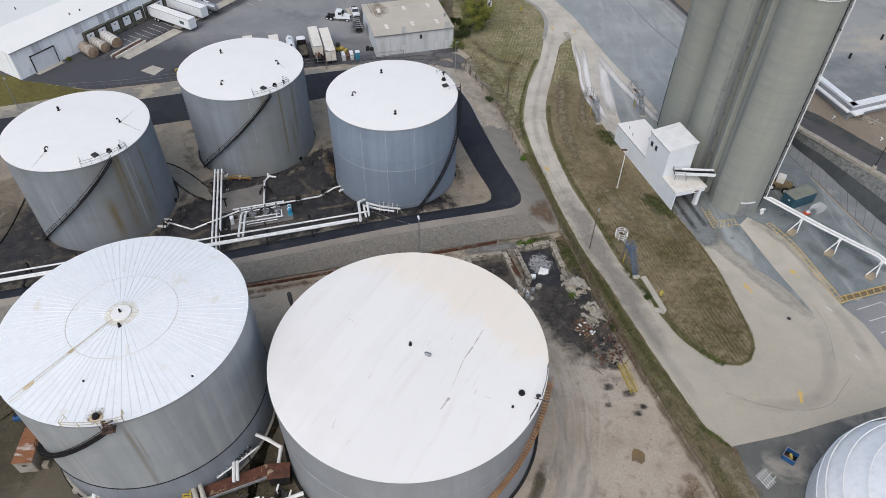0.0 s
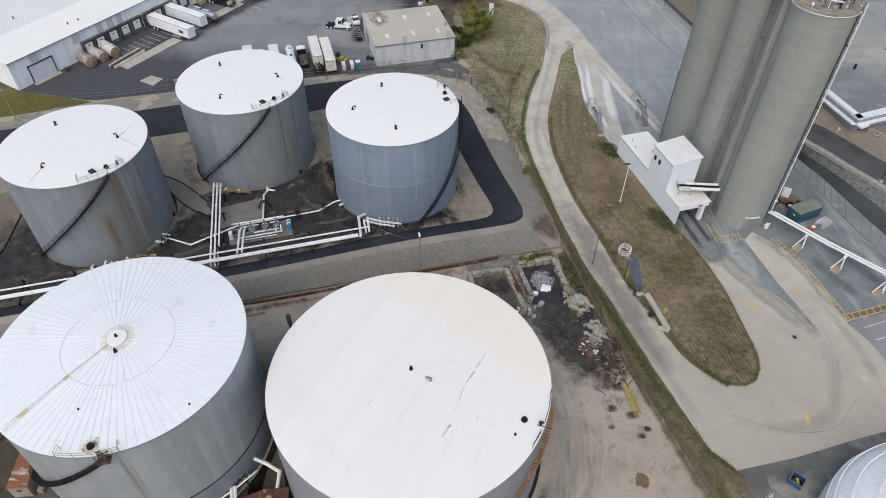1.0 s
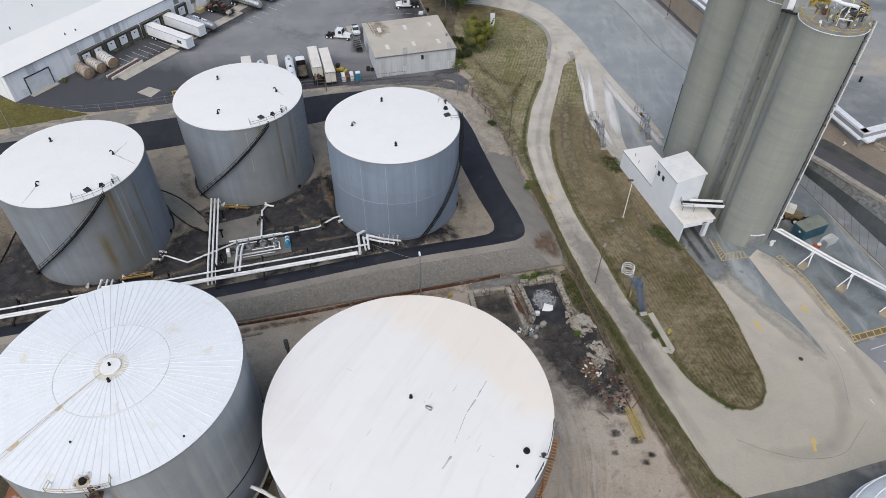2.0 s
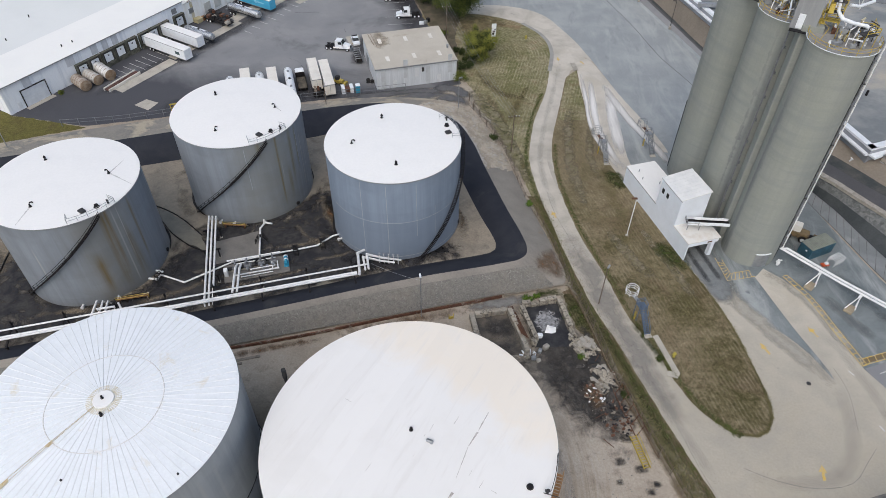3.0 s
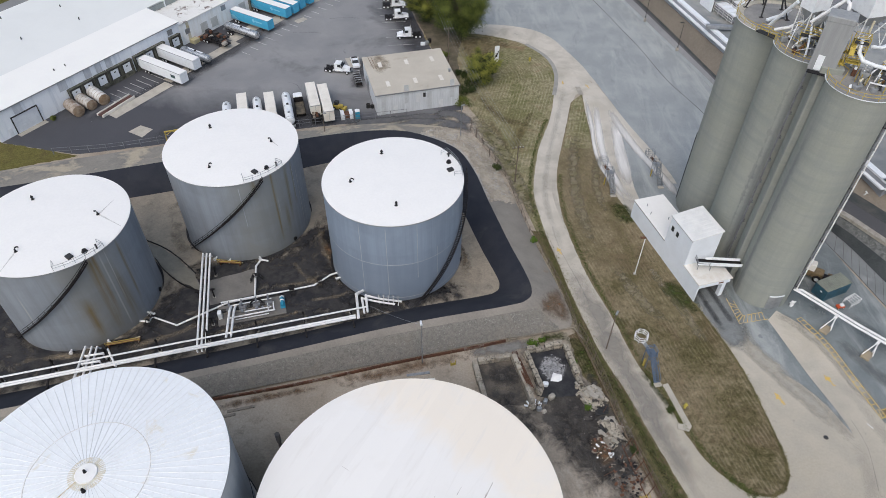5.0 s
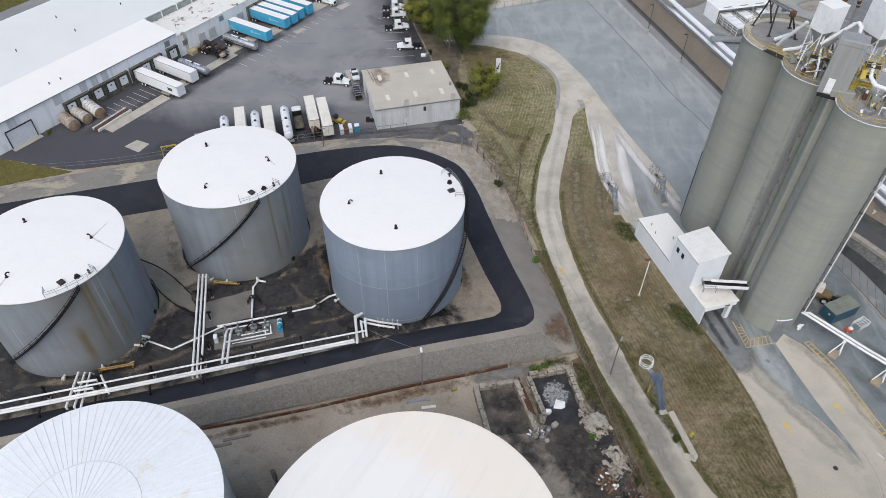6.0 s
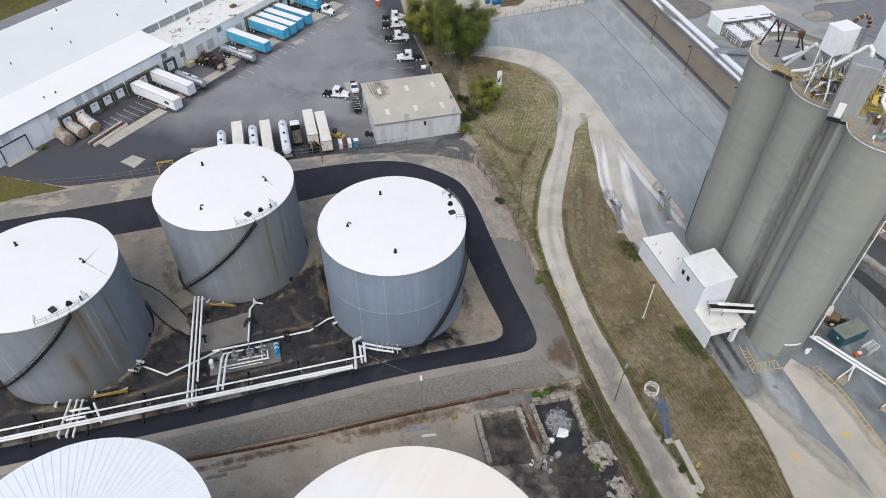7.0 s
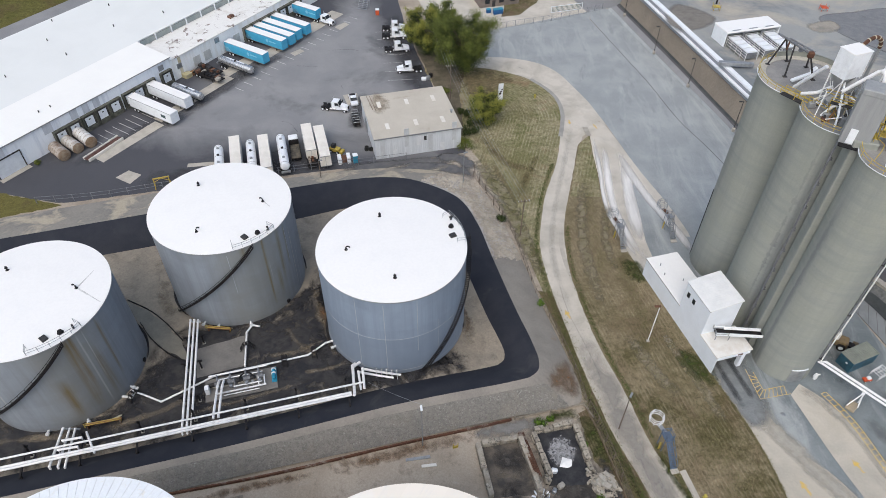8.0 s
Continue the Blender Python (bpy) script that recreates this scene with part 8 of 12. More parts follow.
# ---- trailers and trucks ----
def wheel_pair(parent, x, y, r=0.52, w=0.55):
    wheel = part("wheel", Geo().tube([(0, -w / 2, 0), (0, w / 2, 0)], r, 16), RUBBER, parent, m=pose(x, y, r))
    part("rim", Geo().tube([(0, -w / 2 - 0.01, 0), (0, w / 2 + 0.01, 0)], r * 0.55, 12), WHITE, wheel)


def underframe(t, L, legs=True):
    part("chassis", Geo().box(0, 0, 0.95, L - 0.4, 1.0, 0.2), DARK, t)
    for x in (-L / 2 + 1.6, -L / 2 + 2.9):
        for y in (-1.0, 1.0):
            wheel_pair(t, x, y)
    if legs:
        for y in (-0.8, 0.8):
            part("landing_leg", Geo().box(L / 2 - 3.0, y, 0, 0.16, 0.16, 1.0), DARK, t)
            part("leg_foot", Geo().box(L / 2 - 3.0, y, 0, 0.35, 0.35, 0.06), DARK, t)


def box_trailer(m, L, body_mat, label, marks=None, group="box trailers", open_rear=False):
    t = thing("box_trailer", m, label, "trailer", group)
    part("body", Geo().bevel_box(0, 0, 1.1, L, 2.6, 2.9, 0.06), body_mat, t)
    part("roof", Geo().bevel_box(0, 0, 4.0, L - 0.06, 2.5, 0.05, 0.02), WHITE_ROOF if body_mat is not CREAM else CREAM_ROOF, t)
    rail = Geo()
    for y in (-1.28, 1.28):
        rail.box(0, y, 3.9, L, 0.08, 0.12).box(0, y, 1.08, L, 0.08, 0.14)
    part("rail", rail, GREY_STEEL, t)
    part("door_frame", Geo().box(-L / 2 - 0.02, 0, 1.1, 0.06, 2.5, 0.14).box(-L / 2 - 0.02, 0, 3.85, 0.06, 2.5, 0.14).box(-L / 2 - 0.02, 0, 1.1, 0.05, 0.08, 2.8), GREY_STEEL, t)
    if marks:
        for y in (-1.315, 1.315):
            mk = Geo()
            mk.tube([(L * 0.12, y, 2.7), (L * 0.12, y * 1.002, 2.7)], 0.55, 16)
            mk.box(L * 0.12 + 2.1, y, 2.5, 2.6, 0.02, 0.35)
            part("mark", mk, marks, t)
            part("stripe", Geo().add([(-L / 2 + 0.1, y * 1.001, 1.2), (-L / 2 + 3.5, y * 1.001, 1.2), (-L / 2 + 1.4, y * 1.001, 2.6), (-L / 2 + 0.1, y * 1.001, 2.6)], [(0, 1, 2, 3), (3, 2, 1, 0)]), marks, t, smooth=0)
    underframe(t, L)
    return t


CREAM = surface("cream trailer paint", (0.74, 0.72, 0.67), (0.65, 0.62, 0.56), 0.55, 0, 0.5, (0.4, 0.66), 5, 0.07)
CREAM_ROOF = surface("cream trailer roof", (0.78, 0.75, 0.69), (0.68, 0.645, 0.58), 0.6, 0, 0.4, (0.4, 0.66), 5, 0.06)
MARK_PALE = surface("pale blue marking", (0.25, 0.55, 0.72), None, 0.5)
MARK_DARK = surface("dark green marking", (0.05, 0.09, 0.10), None, 0.5)


def at_dock(x, out, L):
    """A trailer backed to the dock at x, its front end out metres from the wall."""
    return WH @ pose(x, -(out - L / 2), 0, 0, 0, -90)


t = box_trailer(at_dock(38.2, 17.7, 16.2), 16.2, WHITE, "white box trailer backed to the loading dock")
mk = Geo().box(5.2, -1.315, 2.1, 1.7, 0.02, 0.9)
part("mark", mk, MARK_DARK, t)
part("mark", Geo().box(5.2, 1.315, 2.1, 1.7, 0.02, 0.9), MARK_DARK, t)
box_trailer(at_dock(45.2, 15.2, 14.6), 14.6, WHITE, "white box trailer backed to the loading dock")
for x, out in ((74.0, 16.2), (83.2, 15.2), (86.8, 15.2), (90.4, 14.8), (94.6, 14.8), (104.6, 10.6)):
    box_trailer(at_dock(x, out, 15.4 if x < 100 else 10.0), 15.4 if x < 100 else 10.0, BLUE_TRAILER, "light blue box trailer with pale marking at the dock", MARK_PALE, "blue trailers")


def tank_trailer(m, L, mat, label, group="tank trailers", r=1.05):
    t = thing("tank_trailer", m, label, "tank trailer", group)
    shell = Geo()
    prof = [(0, -L / 2), (r * 0.55, -L / 2 + 0.06), (r * 0.92, -L / 2 + 0.3), (r, -L / 2 + 0.6), (r, L / 2 - 0.6), (r * 0.92, L / 2 - 0.3), (r * 0.55, L / 2 - 0.06), (0, L / 2)]
    shell.lathe(prof, 24)
    part("tank", shell, mat, t, m=pose(0, 0, 2.2, 0, 90, 0))
    for k in range(3):
        x = (k - 1) * L / 3.4
        part("manway", Geo().lathe([(0, 0.3), (0.3, 0.28), (0.34, 0), (0, 0)], 12), DARK if k == 1 else GREY_STEEL, t, m=pose(x, 0, 2.2 + r - 0.04))
    part("walkway", Geo().box(0, 0.25, 2.2 + r - 0.02, L * 0.6, 0.4, 0.05), WHITE, t)
    for x in (-L / 2 + 0.9, 0, L / 2 - 0.9):
        part("band", Geo().lathe([(r, -0.06), (r + 0.03, -0.05), (r + 0.03, 0.05), (r, 0.06)], 24), GREY_STEEL, t, m=pose(x, 0, 2.2, 0, 90, 0))
    part("rear_rack", Geo().box(-L / 2 - 0.3, 0, 0.9, 0.5, 2.2, 0.4), GREY_STEEL, t)
    underframe(t, L)
    return t


tank_trailer(at_dock(49.3, 15.8, 11.0), 11.0, CHROME, "silver tank trailer parked beside the dock")
tank_trailer(at_dock(67.0, 17.4, 13.0), 13.0, CHROME, "long silver tank trailer in the truck yard")


def flatbed(m, L, label):
    t = thing("flatbed_trailer", m, label, "trailer")
    part("deck", Geo().bevel_box(0, 0, 1.05, L, 2.5, 0.25, 0.03), BLACK, t)
    rnd = random.Random(int(L * 10))
    for k in range(9):
        part("scrap_piece", Geo().bevel_box(-L / 2 + 0.8 + (L - 1.6) * k / 8, rnd.uniform(-0.6, 0.6), 1.3, rnd.uniform(0.7, 1.5), rnd.uniform(0.8, 1.6), rnd.uniform(0.3, 0.9), 0.06), rnd.choice((RUST, BLACK, DARK, RUST, BLACK, OLD_CONCRETE)), t)
    underframe(t, L)


flatbed(at_dock(59.6, 12.4, 10.4), 10.4, "rusty flatbed trailer loaded with scrap")
flatbed(at_dock(62.2, 9.2, 8.0), 8.0, "second rusty flatbed trailer with scrap")


def scrap_pump(m, label):
    t = thing("old_pump", m, label, "machine")
    part("frame", Geo().bevel_box(0, 0, 0, 2.4, 1.4, 0.3, 0.04), RUST, t)
    part("engine", Geo().bevel_box(-0.3, 0, 0.3, 1.2, 0.9, 0.9, 0.1), RUST_STAIR, t)
    part("drum", Geo().tube([(0.7, -0.5, 0.8), (0.7, 0.5, 0.8)], 0.45, 12), WOOD, t)


scrap_pump(WH @ pose(60.5, -1.8, 0, 0, 0, 20), "old ochre pump beside the dock stairs")
scrap_pump(WH @ pose(58.9, -1.6, 0, 0, 0, -10), "old ochre engine beside the dock stairs")

# old horizontal tanks by the dock
drum_mat = surface("weathered tank steel", (0.56, 0.55, 0.53), (0.40, 0.37, 0.33), 0.7, 0.1, 0.7, (0.4, 0.62), 5, 0.15, third=(0.26, 0.17, 0.11), third_scale=0.4, third_edges=(0.6, 0.72))
drum_pale = surface("pale tank steel", (0.66, 0.66, 0.65), (0.5, 0.48, 0.45), 0.6, 0, 0.7, (0.45, 0.66), 5, 0.12)
drum_brown = surface("brown mottled tank steel", (0.42, 0.38, 0.34), (0.27, 0.22, 0.18), 0.75, 0, 0.7, (0.4, 0.62), 5, 0.15, third=(0.2, 0.13, 0.09), third_scale=0.5, third_edges=(0.54, 0.66))
drum_end = surface("rust-brown tank head", (0.21, 0.14, 0.085), (0.30, 0.24, 0.18), 0.8, 0, 0.8, (0.4, 0.6), 5, 0.2)
for (x0, o0, x1, o1, r, L) in ((14.2, 1.4, 13.4, 6.3, 1.5, 5.2), (17.6, 1.4, 17.1, 6.4, 1.4, 5.4), (21.4, 1.0, 20.4, 7.2, 1.5, 6.4)):
    a = math.degrees(math.atan2(-(o1 - o0), x1 - x0))
    mid = ((x0 + x1) / 2, -(o0 + o1) / 2)
    t = thing("old_tank", WH @ pose(mid[0], mid[1], 0, 0, 0, a), "weathered horizontal steel tank lying by the dock", "tank", "old tanks by the dock")
    part("shell", Geo().lathe([(r, -L / 2), (r, L / 2)], 32), drum_brown if x0 < 15 else drum_pale if x0 > 20 else drum_mat, t, m=pose(0, 0, r, 0, 90, 0))
    for s in (-1, 1):
        part("end_cap", Geo().lathe([(0, s * (L / 2 + 0.25)), (r * 0.6, s * (L / 2 + 0.2)), (r, s * L / 2)], 32), drum_end, t, m=pose(0, 0, r, 0, 90, 0))
    for k in range(1, 5):
        part("seam", Geo().lathe([(r, -0.04), (r + 0.03, -0.03), (r + 0.03, 0.03), (r, 0.04)], 32), drum_end, t, m=pose(-L / 2 + L * k / 5, 0, r, 0, 90, 0))
ramp = thing("yard_ramp", WH @ pose(21.2, -10.3, 0, 0, 0, 4), "rusty brown portable yard ramp", "ramp")
part("deck", Geo().bevel_box(0, 0, 0.25, 10.6, 1.7, 0.2, 0.04), surface("dark brown ramp deck", (0.07, 0.035, 0.03), (0.11, 0.06, 0.05), 0.8, 0, 0.6, (0.4, 0.6), 5, 0.2), ramp)
for y in (-0.95, 0.95):
    part("side_rail", Geo().bevel_box(0, y, 0, 10.8, 0.28, 0.75, 0.05), CREAM, ramp)


def tractor(m, label="white road tractor with sleeper cab and black fifth wheel"):
    """A conventional truck tractor, front towards +x."""
    t = thing("road_tractor", m, label, "truck", "parked tractors")
    part("chassis", Geo().box(-0.6, 0, 0.7, 6.6, 0.95, 0.28), BLACK, t)
    hood = Geo().add([(1.2, -0.95, 0.8), (3.3, -0.8, 0.75), (3.3, 0.8, 0.75), (1.2, 0.95, 0.8), (1.2, -0.85, 1.95), (3.2, -0.62, 1.6), (3.2, 0.62, 1.6), (1.2, 0.85, 1.95)], [(3, 2, 1, 0), (4, 5, 6, 7), (0, 1, 5, 4), (1, 2, 6, 5), (2, 3, 7, 6), (3, 0, 4, 7)])
    part("hood", hood, WHITE, t)
    cab = Geo().add([(-1.0, -1.1, 0.75), (1.3, -1.1, 0.75), (1.3, 1.1, 0.75), (-1.0, 1.1, 0.75), (-1.0, -1.05, 2.9), (0.75, -1.0, 2.95), (0.75, 1.0, 2.95), (-1.0, 1.05, 2.9)], [(3, 2, 1, 0), (4, 5, 6, 7), (0, 1, 5, 4), (1, 2, 6, 5), (2, 3, 7, 6), (3, 0, 4, 7)])
    part("cab", cab, WHITE, t)
    part("windscreen", Geo().add([(1.30, -0.95, 2.0), (1.30, 0.95, 2.0), (0.80, 0.9, 2.85), (0.80, -0.9, 2.85)], [(0, 1, 2, 3)]), GLASS, t, smooth=0)
    for s in (-1, 1):
        part("side_window", Geo().box(0.35, s * 1.08, 1.95, 1.0, 0.06, 0.75), GLASS, t)
        part("fuel_tank", Geo().tube([(-1.6, s * 0.85, 0.75), (0.2, s * 0.85, 0.75)], 0.34, 12), CHROME, t)
        part("mirror", Geo().box(1.25, s * 1.35, 1.9, 0.12, 0.25, 0.6), BLACK, t)
        part("fender", Geo().bevel_box(2.5, s * 0.98, 0.95, 1.3, 0.35, 0.25, 0.08), WHITE, t)
        part("exhaust", Geo().tube([(-1.15, s * 0.95, 1.0), (-1.15, s * 0.95, 3.4)], 0.09, 8), CHROME, t)
        wheel_pair(t, 2.5, s * 0.95, 0.5, 0.35)
        for x in (-2.4, -3.65):
            wheel_pair(t, x, s * 0.9, 0.5, 0.6)
            part("mudguard", Geo().box(x, s * 0.9, 1.06, 1.0, 0.6, 0.04), BLACK, t)
    part("bumper", Geo().bevel_box(3.4, 0, 0.4, 0.2, 2.2, 0.4, 0.05), CHROME, t)
    part("grille", Geo().box(3.3, 0, 0.85, 0.08, 1.0, 0.75), BLACK, t)
    part("fifth_wheel", Geo().lathe([(0, 0.16), (0.5, 0.16), (0.55, 0), (0, 0)], 16), BLACK, t, m=pose(-2.9, 0, 1.0))
    return t


tractor0 = tractor(pose(-31.0, 187.0, 0, 0, 0, -12))
for x, y, a in ((-18.4, 233.6, 3), (-18.0, 228.4, 4), (-16.6, 220.0, 6), (-13.0, 207.8, 190)):
    copy_thing(tractor0, pose(x, y, 0, 0, 0, a))
cabm = WH @ pose(104.6, -13.2, 0, 0, 0, -90)
copy_thing(tractor0, cabm)

# the row of trailers behind the tanks
ROW = 106.0
for x, y, L, kind in ((-55.9, 161.5, 9.5, "tank"), (-52.0, 162.6, 12.5, "box"), (-48.6, 163.5, 10.5, "tank"), (-45.0, 162.8, 13.6, "box"), (-41.2, 164.8, 13.0, "tank"), (-35.4, 168.8, 11.6, "box"), (-31.9, 167.2, 13.4, "box")):
    m = pose(x, y, 0, 0, 0, ROW)
    if kind == "box":
        box_trailer(m, L, CREAM, "cream box trailer parked in the yard row", None, "yard row trailers")
    else:
        tank_trailer(m, L, WHITE, "white tank trailer parked in the yard row", "yard row tankers", 1.1)
dt = thing("dump_truck", pose(-38.9, 167.6, 0, 0, 0, ROW), "dark dump truck with white cab in the yard row", "truck")
part("chassis", Geo().box(0, 0, 0.7, 8.4, 1.0, 0.3), BLACK, dt)
part("cab", Geo().bevel_box(3.0, 0, 0.9, 1.9, 2.3, 1.9, 0.2), WHITE, dt)
part("cab_glass", Geo().box(3.97, 0, 1.8, 0.06, 1.9, 0.7), GLASS, dt)
bed_mat = surface("muddy truck bed", (0.07, 0.065, 0.055), (0.15, 0.13, 0.10), 0.85, 0, 0.7, (0.4, 0.6), 5, 0.2)
part("bed_floor", Geo().box(-1.1, 0, 1.1, 5.8, 2.4, 0.12), bed_mat, dt)
for y in (-1.2, 1.2):
    part("bed_side", Geo().bevel_box(-1.1, y, 1.1, 5.8, 0.1, 1.0, 0.03), BLACK, dt)
part("bed_head", Geo().bevel_box(1.75, 0, 1.1, 0.12, 2.4, 1.5, 0.03), BLACK, dt)
for x in (3.0, -1.8, -3.1):
    for y in (-1.0, 1.0):
        wheel_pair(dt, x, y, 0.5, 0.4)
sb = thing("scrap_skip", pose(-34.0, 162.6, 0, 0, 0, ROW), "open black skip filled with brown scrap", "skip")
part("tub", Geo().bevel_box(0, 0, 0.5, 3.6, 2.3, 1.2, 0.06), BLACK, sb)
for k in range(6):
    part("scrap_piece", Geo().bevel_box(-1.2 + 0.5 * k, 0.4 * (-1) ** k, 1.65, 0.7, 0.6, 0.35 + 0.06 * k, 0.05), RUST if k % 2 else WOOD, sb)
# small yard things
ld = thing("wheel_loader", pose(-29.0, 168.0, 0, 0, 0, -20), "small yellow wheel loader by the trailers", "loader")
part("body", Geo().bevel_box(0, 0, 0.5, 2.6, 1.3, 0.9, 0.12), YELLOW, ld)
part("cab", Geo().bevel_box(-0.3, 0, 1.4, 1.0, 1.1, 1.0, 0.1), DARK, ld)
part("bucket", Geo().box(1.9, 0, 0.3, 0.7, 1.6, 0.6), YELLOW, ld)
for x in (-0.8, 0.9):
    for y in (-0.7, 0.7):
        wheel_pair(ld, x, y, 0.42, 0.3)
wc = thing("feed_bin", pose(-26.3, 164.2, 0, 0, 0, 15), "white twin bin with a brown load", "bin")
for x in (-1.1, 1.1):
    part("bin", Geo().bevel_box(x, 0, 0, 0.9, 2.2, 1.7, 0.08), WHITE, wc)
part("load", Geo().bevel_box(0, 0, 0.2, 1.3, 1.8, 1.1, 0.06), RUST, wc)
pt = thing("portable_toilet", pose(-23.5, 164.0, 0, 0, 0, 15), "blue portable toilet with white roof", "toilet")
part("cabin", Geo().bevel_box(0, 0, 0, 1.15, 1.15, 2.1, 0.05), BRIGHT_BLUE, pt)
part("roof", Geo().bevel_box(0, 0, 2.1, 1.2, 1.2, 0.25, 0.1), WHITE, pt)
part("door", Geo().box(0, -0.59, 0.1, 0.8, 0.04, 1.9), BRIGHT_BLUE, pt)
pt2 = thing("portable_toilet", pose(-25.0, 244.4, 0, 0, 0, 5) @ Matrix.Scale(0.75, 4), "orange-red portable toilet with white roof", "toilet")
part("cabin", Geo().bevel_box(0, 0, 0, 1.6, 1.6, 2.3, 0.05), RED, pt2)
part("roof", Geo().bevel_box(0, 0, 2.3, 1.6, 1.6, 0.3, 0.1), WHITE, pt2)
rs = thing("stair_rack", pose(-30.0, 249.0, 0, 0, 0, -20), "grey steel access stair frames", "stair")
for x in (-1.6, 0, 1.6):
    g = Geo()
    g.tube([(x, -1.5, 0), (x, 0.5, 2.6), (x, 1.5, 2.6), (x, 1.5, 0)], 0.07, 6)
    part("side_frame", g, GREY_STEEL, rs)
for k in range(6):
    part("step", Geo().box(0, -1.3 + 0.35 * k, 0.25 + 0.45 * k, 3.2, 0.3, 0.06), GREY_STEEL, rs)
for i in range(5):
    ty = Geo()
    n0 = 20
    prof = [(0.3, 0.0), (0.5, 0.02), (0.56, 0.14), (0.5, 0.26), (0.3, 0.28), (0.3, 0.0)]
    ty.lathe(prof, n0)
    single("tyre", ty, RUBBER, "worn black tyre stacked beside the shed", "tyre", "tyre stack", m=pose(-21.3 + (i % 2) * 1.1, 168.9 + (i // 2) * 0.2, 0.29 * (i // 2)))
yf = thing("gantry_frame", pose(-67.4, 153.6, 0, 0, 0, 20) @ Matrix.Scale(0.68, 4), "yellow steel gantry frame in the truck yard", "frame")
for x in (-2.4, 2.4):
    for y in (-0.9, 0.9):
        part("leg", Geo().tube([(x * 1.05, y * 1.3, 0), (x, y * 0.3, 3.6)], 0.13, 6), YELLOW, yf)
    part("foot_beam", Geo().box(x * 1.05, 0, 0, 0.25, 2.8, 0.25), YELLOW, yf)
part("beam", Geo().bevel_box(0, 0, 3.5, 5.4, 0.35, 0.4, 0.05), YELLOW, yf)
part("brace", Geo().tube([(-2.4, 0, 2.2), (0, 0, 3.5)], 0.1, 6), YELLOW, yf)
part("brace", Geo().tube([(2.4, 0, 2.2), (0, 0, 3.5)], 0.1, 6), YELLOW, yf)
pk = thing("pickup_truck", pose(-27.0, 191.0, 0, 0, 0, -75), "white pickup truck with a dark bed", "pickup")
part("body", Geo().bevel_box(0, 0, 0.45, 5.4, 1.95, 0.65, 0.12), WHITE, pk)
part("cab", Geo().add([(-0.6, -0.9, 1.1), (1.2, -0.9, 1.1), (1.2, 0.9, 1.1), (-0.6, 0.9, 1.1), (-0.45, -0.75, 1.75), (0.6, -0.75, 1.78), (0.6, 0.75, 1.78), (-0.45, 0.75, 1.75)], [(3, 2, 1, 0), (4, 5, 6, 7), (0, 1, 5, 4), (1, 2, 6, 5), (2, 3, 7, 6), (3, 0, 4, 7)]), GLASS, pk)
part("cab_roof", Geo().bevel_box(0.08, 0, 1.74, 1.15, 1.55, 0.08, 0.03), WHITE, pk)
part("bed", Geo().box(-1.65, 0, 1.11, 1.8, 1.6, 0.06), BLACK, pk)
for x in (1.7, -1.7):
    for y in (-0.9, 0.9):
        wheel_pair(pk, x, y, 0.38, 0.25)
rk = thing("pipe_rack_trailer", pose(-25.3, 181.6, 0, 0, 0, -76), "small rack trailer with steel bars beside the shed", "trailer")
part("bed", Geo().box(0, 0, 0.6, 6.8, 1.8, 0.15), DARK, rk)
for k in range(6):
    part("hoop", Geo().tube([(-3.0 + 1.2 * k, -0.9, 0.7), (-3.0 + 1.2 * k, -0.9, 1.7), (-3.0 + 1.2 * k, 0.9, 1.7), (-3.0 + 1.2 * k, 0.9, 0.7)], 0.06, 5), GREY_STEEL, rk)
for y in (-0.85, 0.85):
    wheel_pair(rk, 1.5, y, 0.45, 0.3)
part("load", Geo().bevel_box(2.2, 0, 0.75, 1.8, 1.5, 0.9, 0.1), BLACK, rk)
for i, (x, y) in enumerate(((-8.2, 203.2), (-7.0, 203.6), (-6.3, 204.8))):
    single("scrap_bundle", Geo().bevel_box(0, 0, 0, 1.4 - 0.2 * i, 0.9, 0.8 + 0.2 * i, 0.12), (WHITE, GREY_STEEL, BLACK)[i], "bundle of scrap at the yard edge", "scrap", "yard edge scrap", m=pose(x, y, 0.02, 0, 0, 30 * i))

# ---- low metal workshop ----
ws = thing("workshop", pose(-10.8, 177.4, 0, 0, 0, 15.6), "low corrugated metal workshop with tan roof and skylights", "building")
ws_wall = surface("weathered corrugated wall", (0.66, 0.69, 0.72), (0.53, 0.56, 0.59), 0.55, 0.0, 0.5, (0.42, 0.66), 6, 0.1, stretch=(2.0, 2.0, 0.18))
ws_roof = surface("tan gravelled roof", (0.52, 0.485, 0.42), (0.46, 0.425, 0.365), 0.8, 0, 0.14, (0.4, 0.66), 3, 0.07, third=(0.3, 0.24, 0.17), third_scale=0.12, third_edges=(0.62, 0.8))
part("wall", Geo().box(0, 0, -0.1, 21.6, 19.6, 5.9), ws_wall, ws)
part("roof", Geo().bevel_box(0, 0, 5.8, 22.1, 20.1, 0.22, 0.05), ws_roof, ws)
for k in range(44):
    rb = part("wall_rib", Geo().box(-10.6 + 21.2 * k / 43, -9.84, 0, 0.14, 0.08, 5.75), ws_wall, ws) if k == 0 else part("wall_rib", rb.data, None, ws, m=pose(21.2 * k / 43, 0, 0))
rnd = random.Random(3)
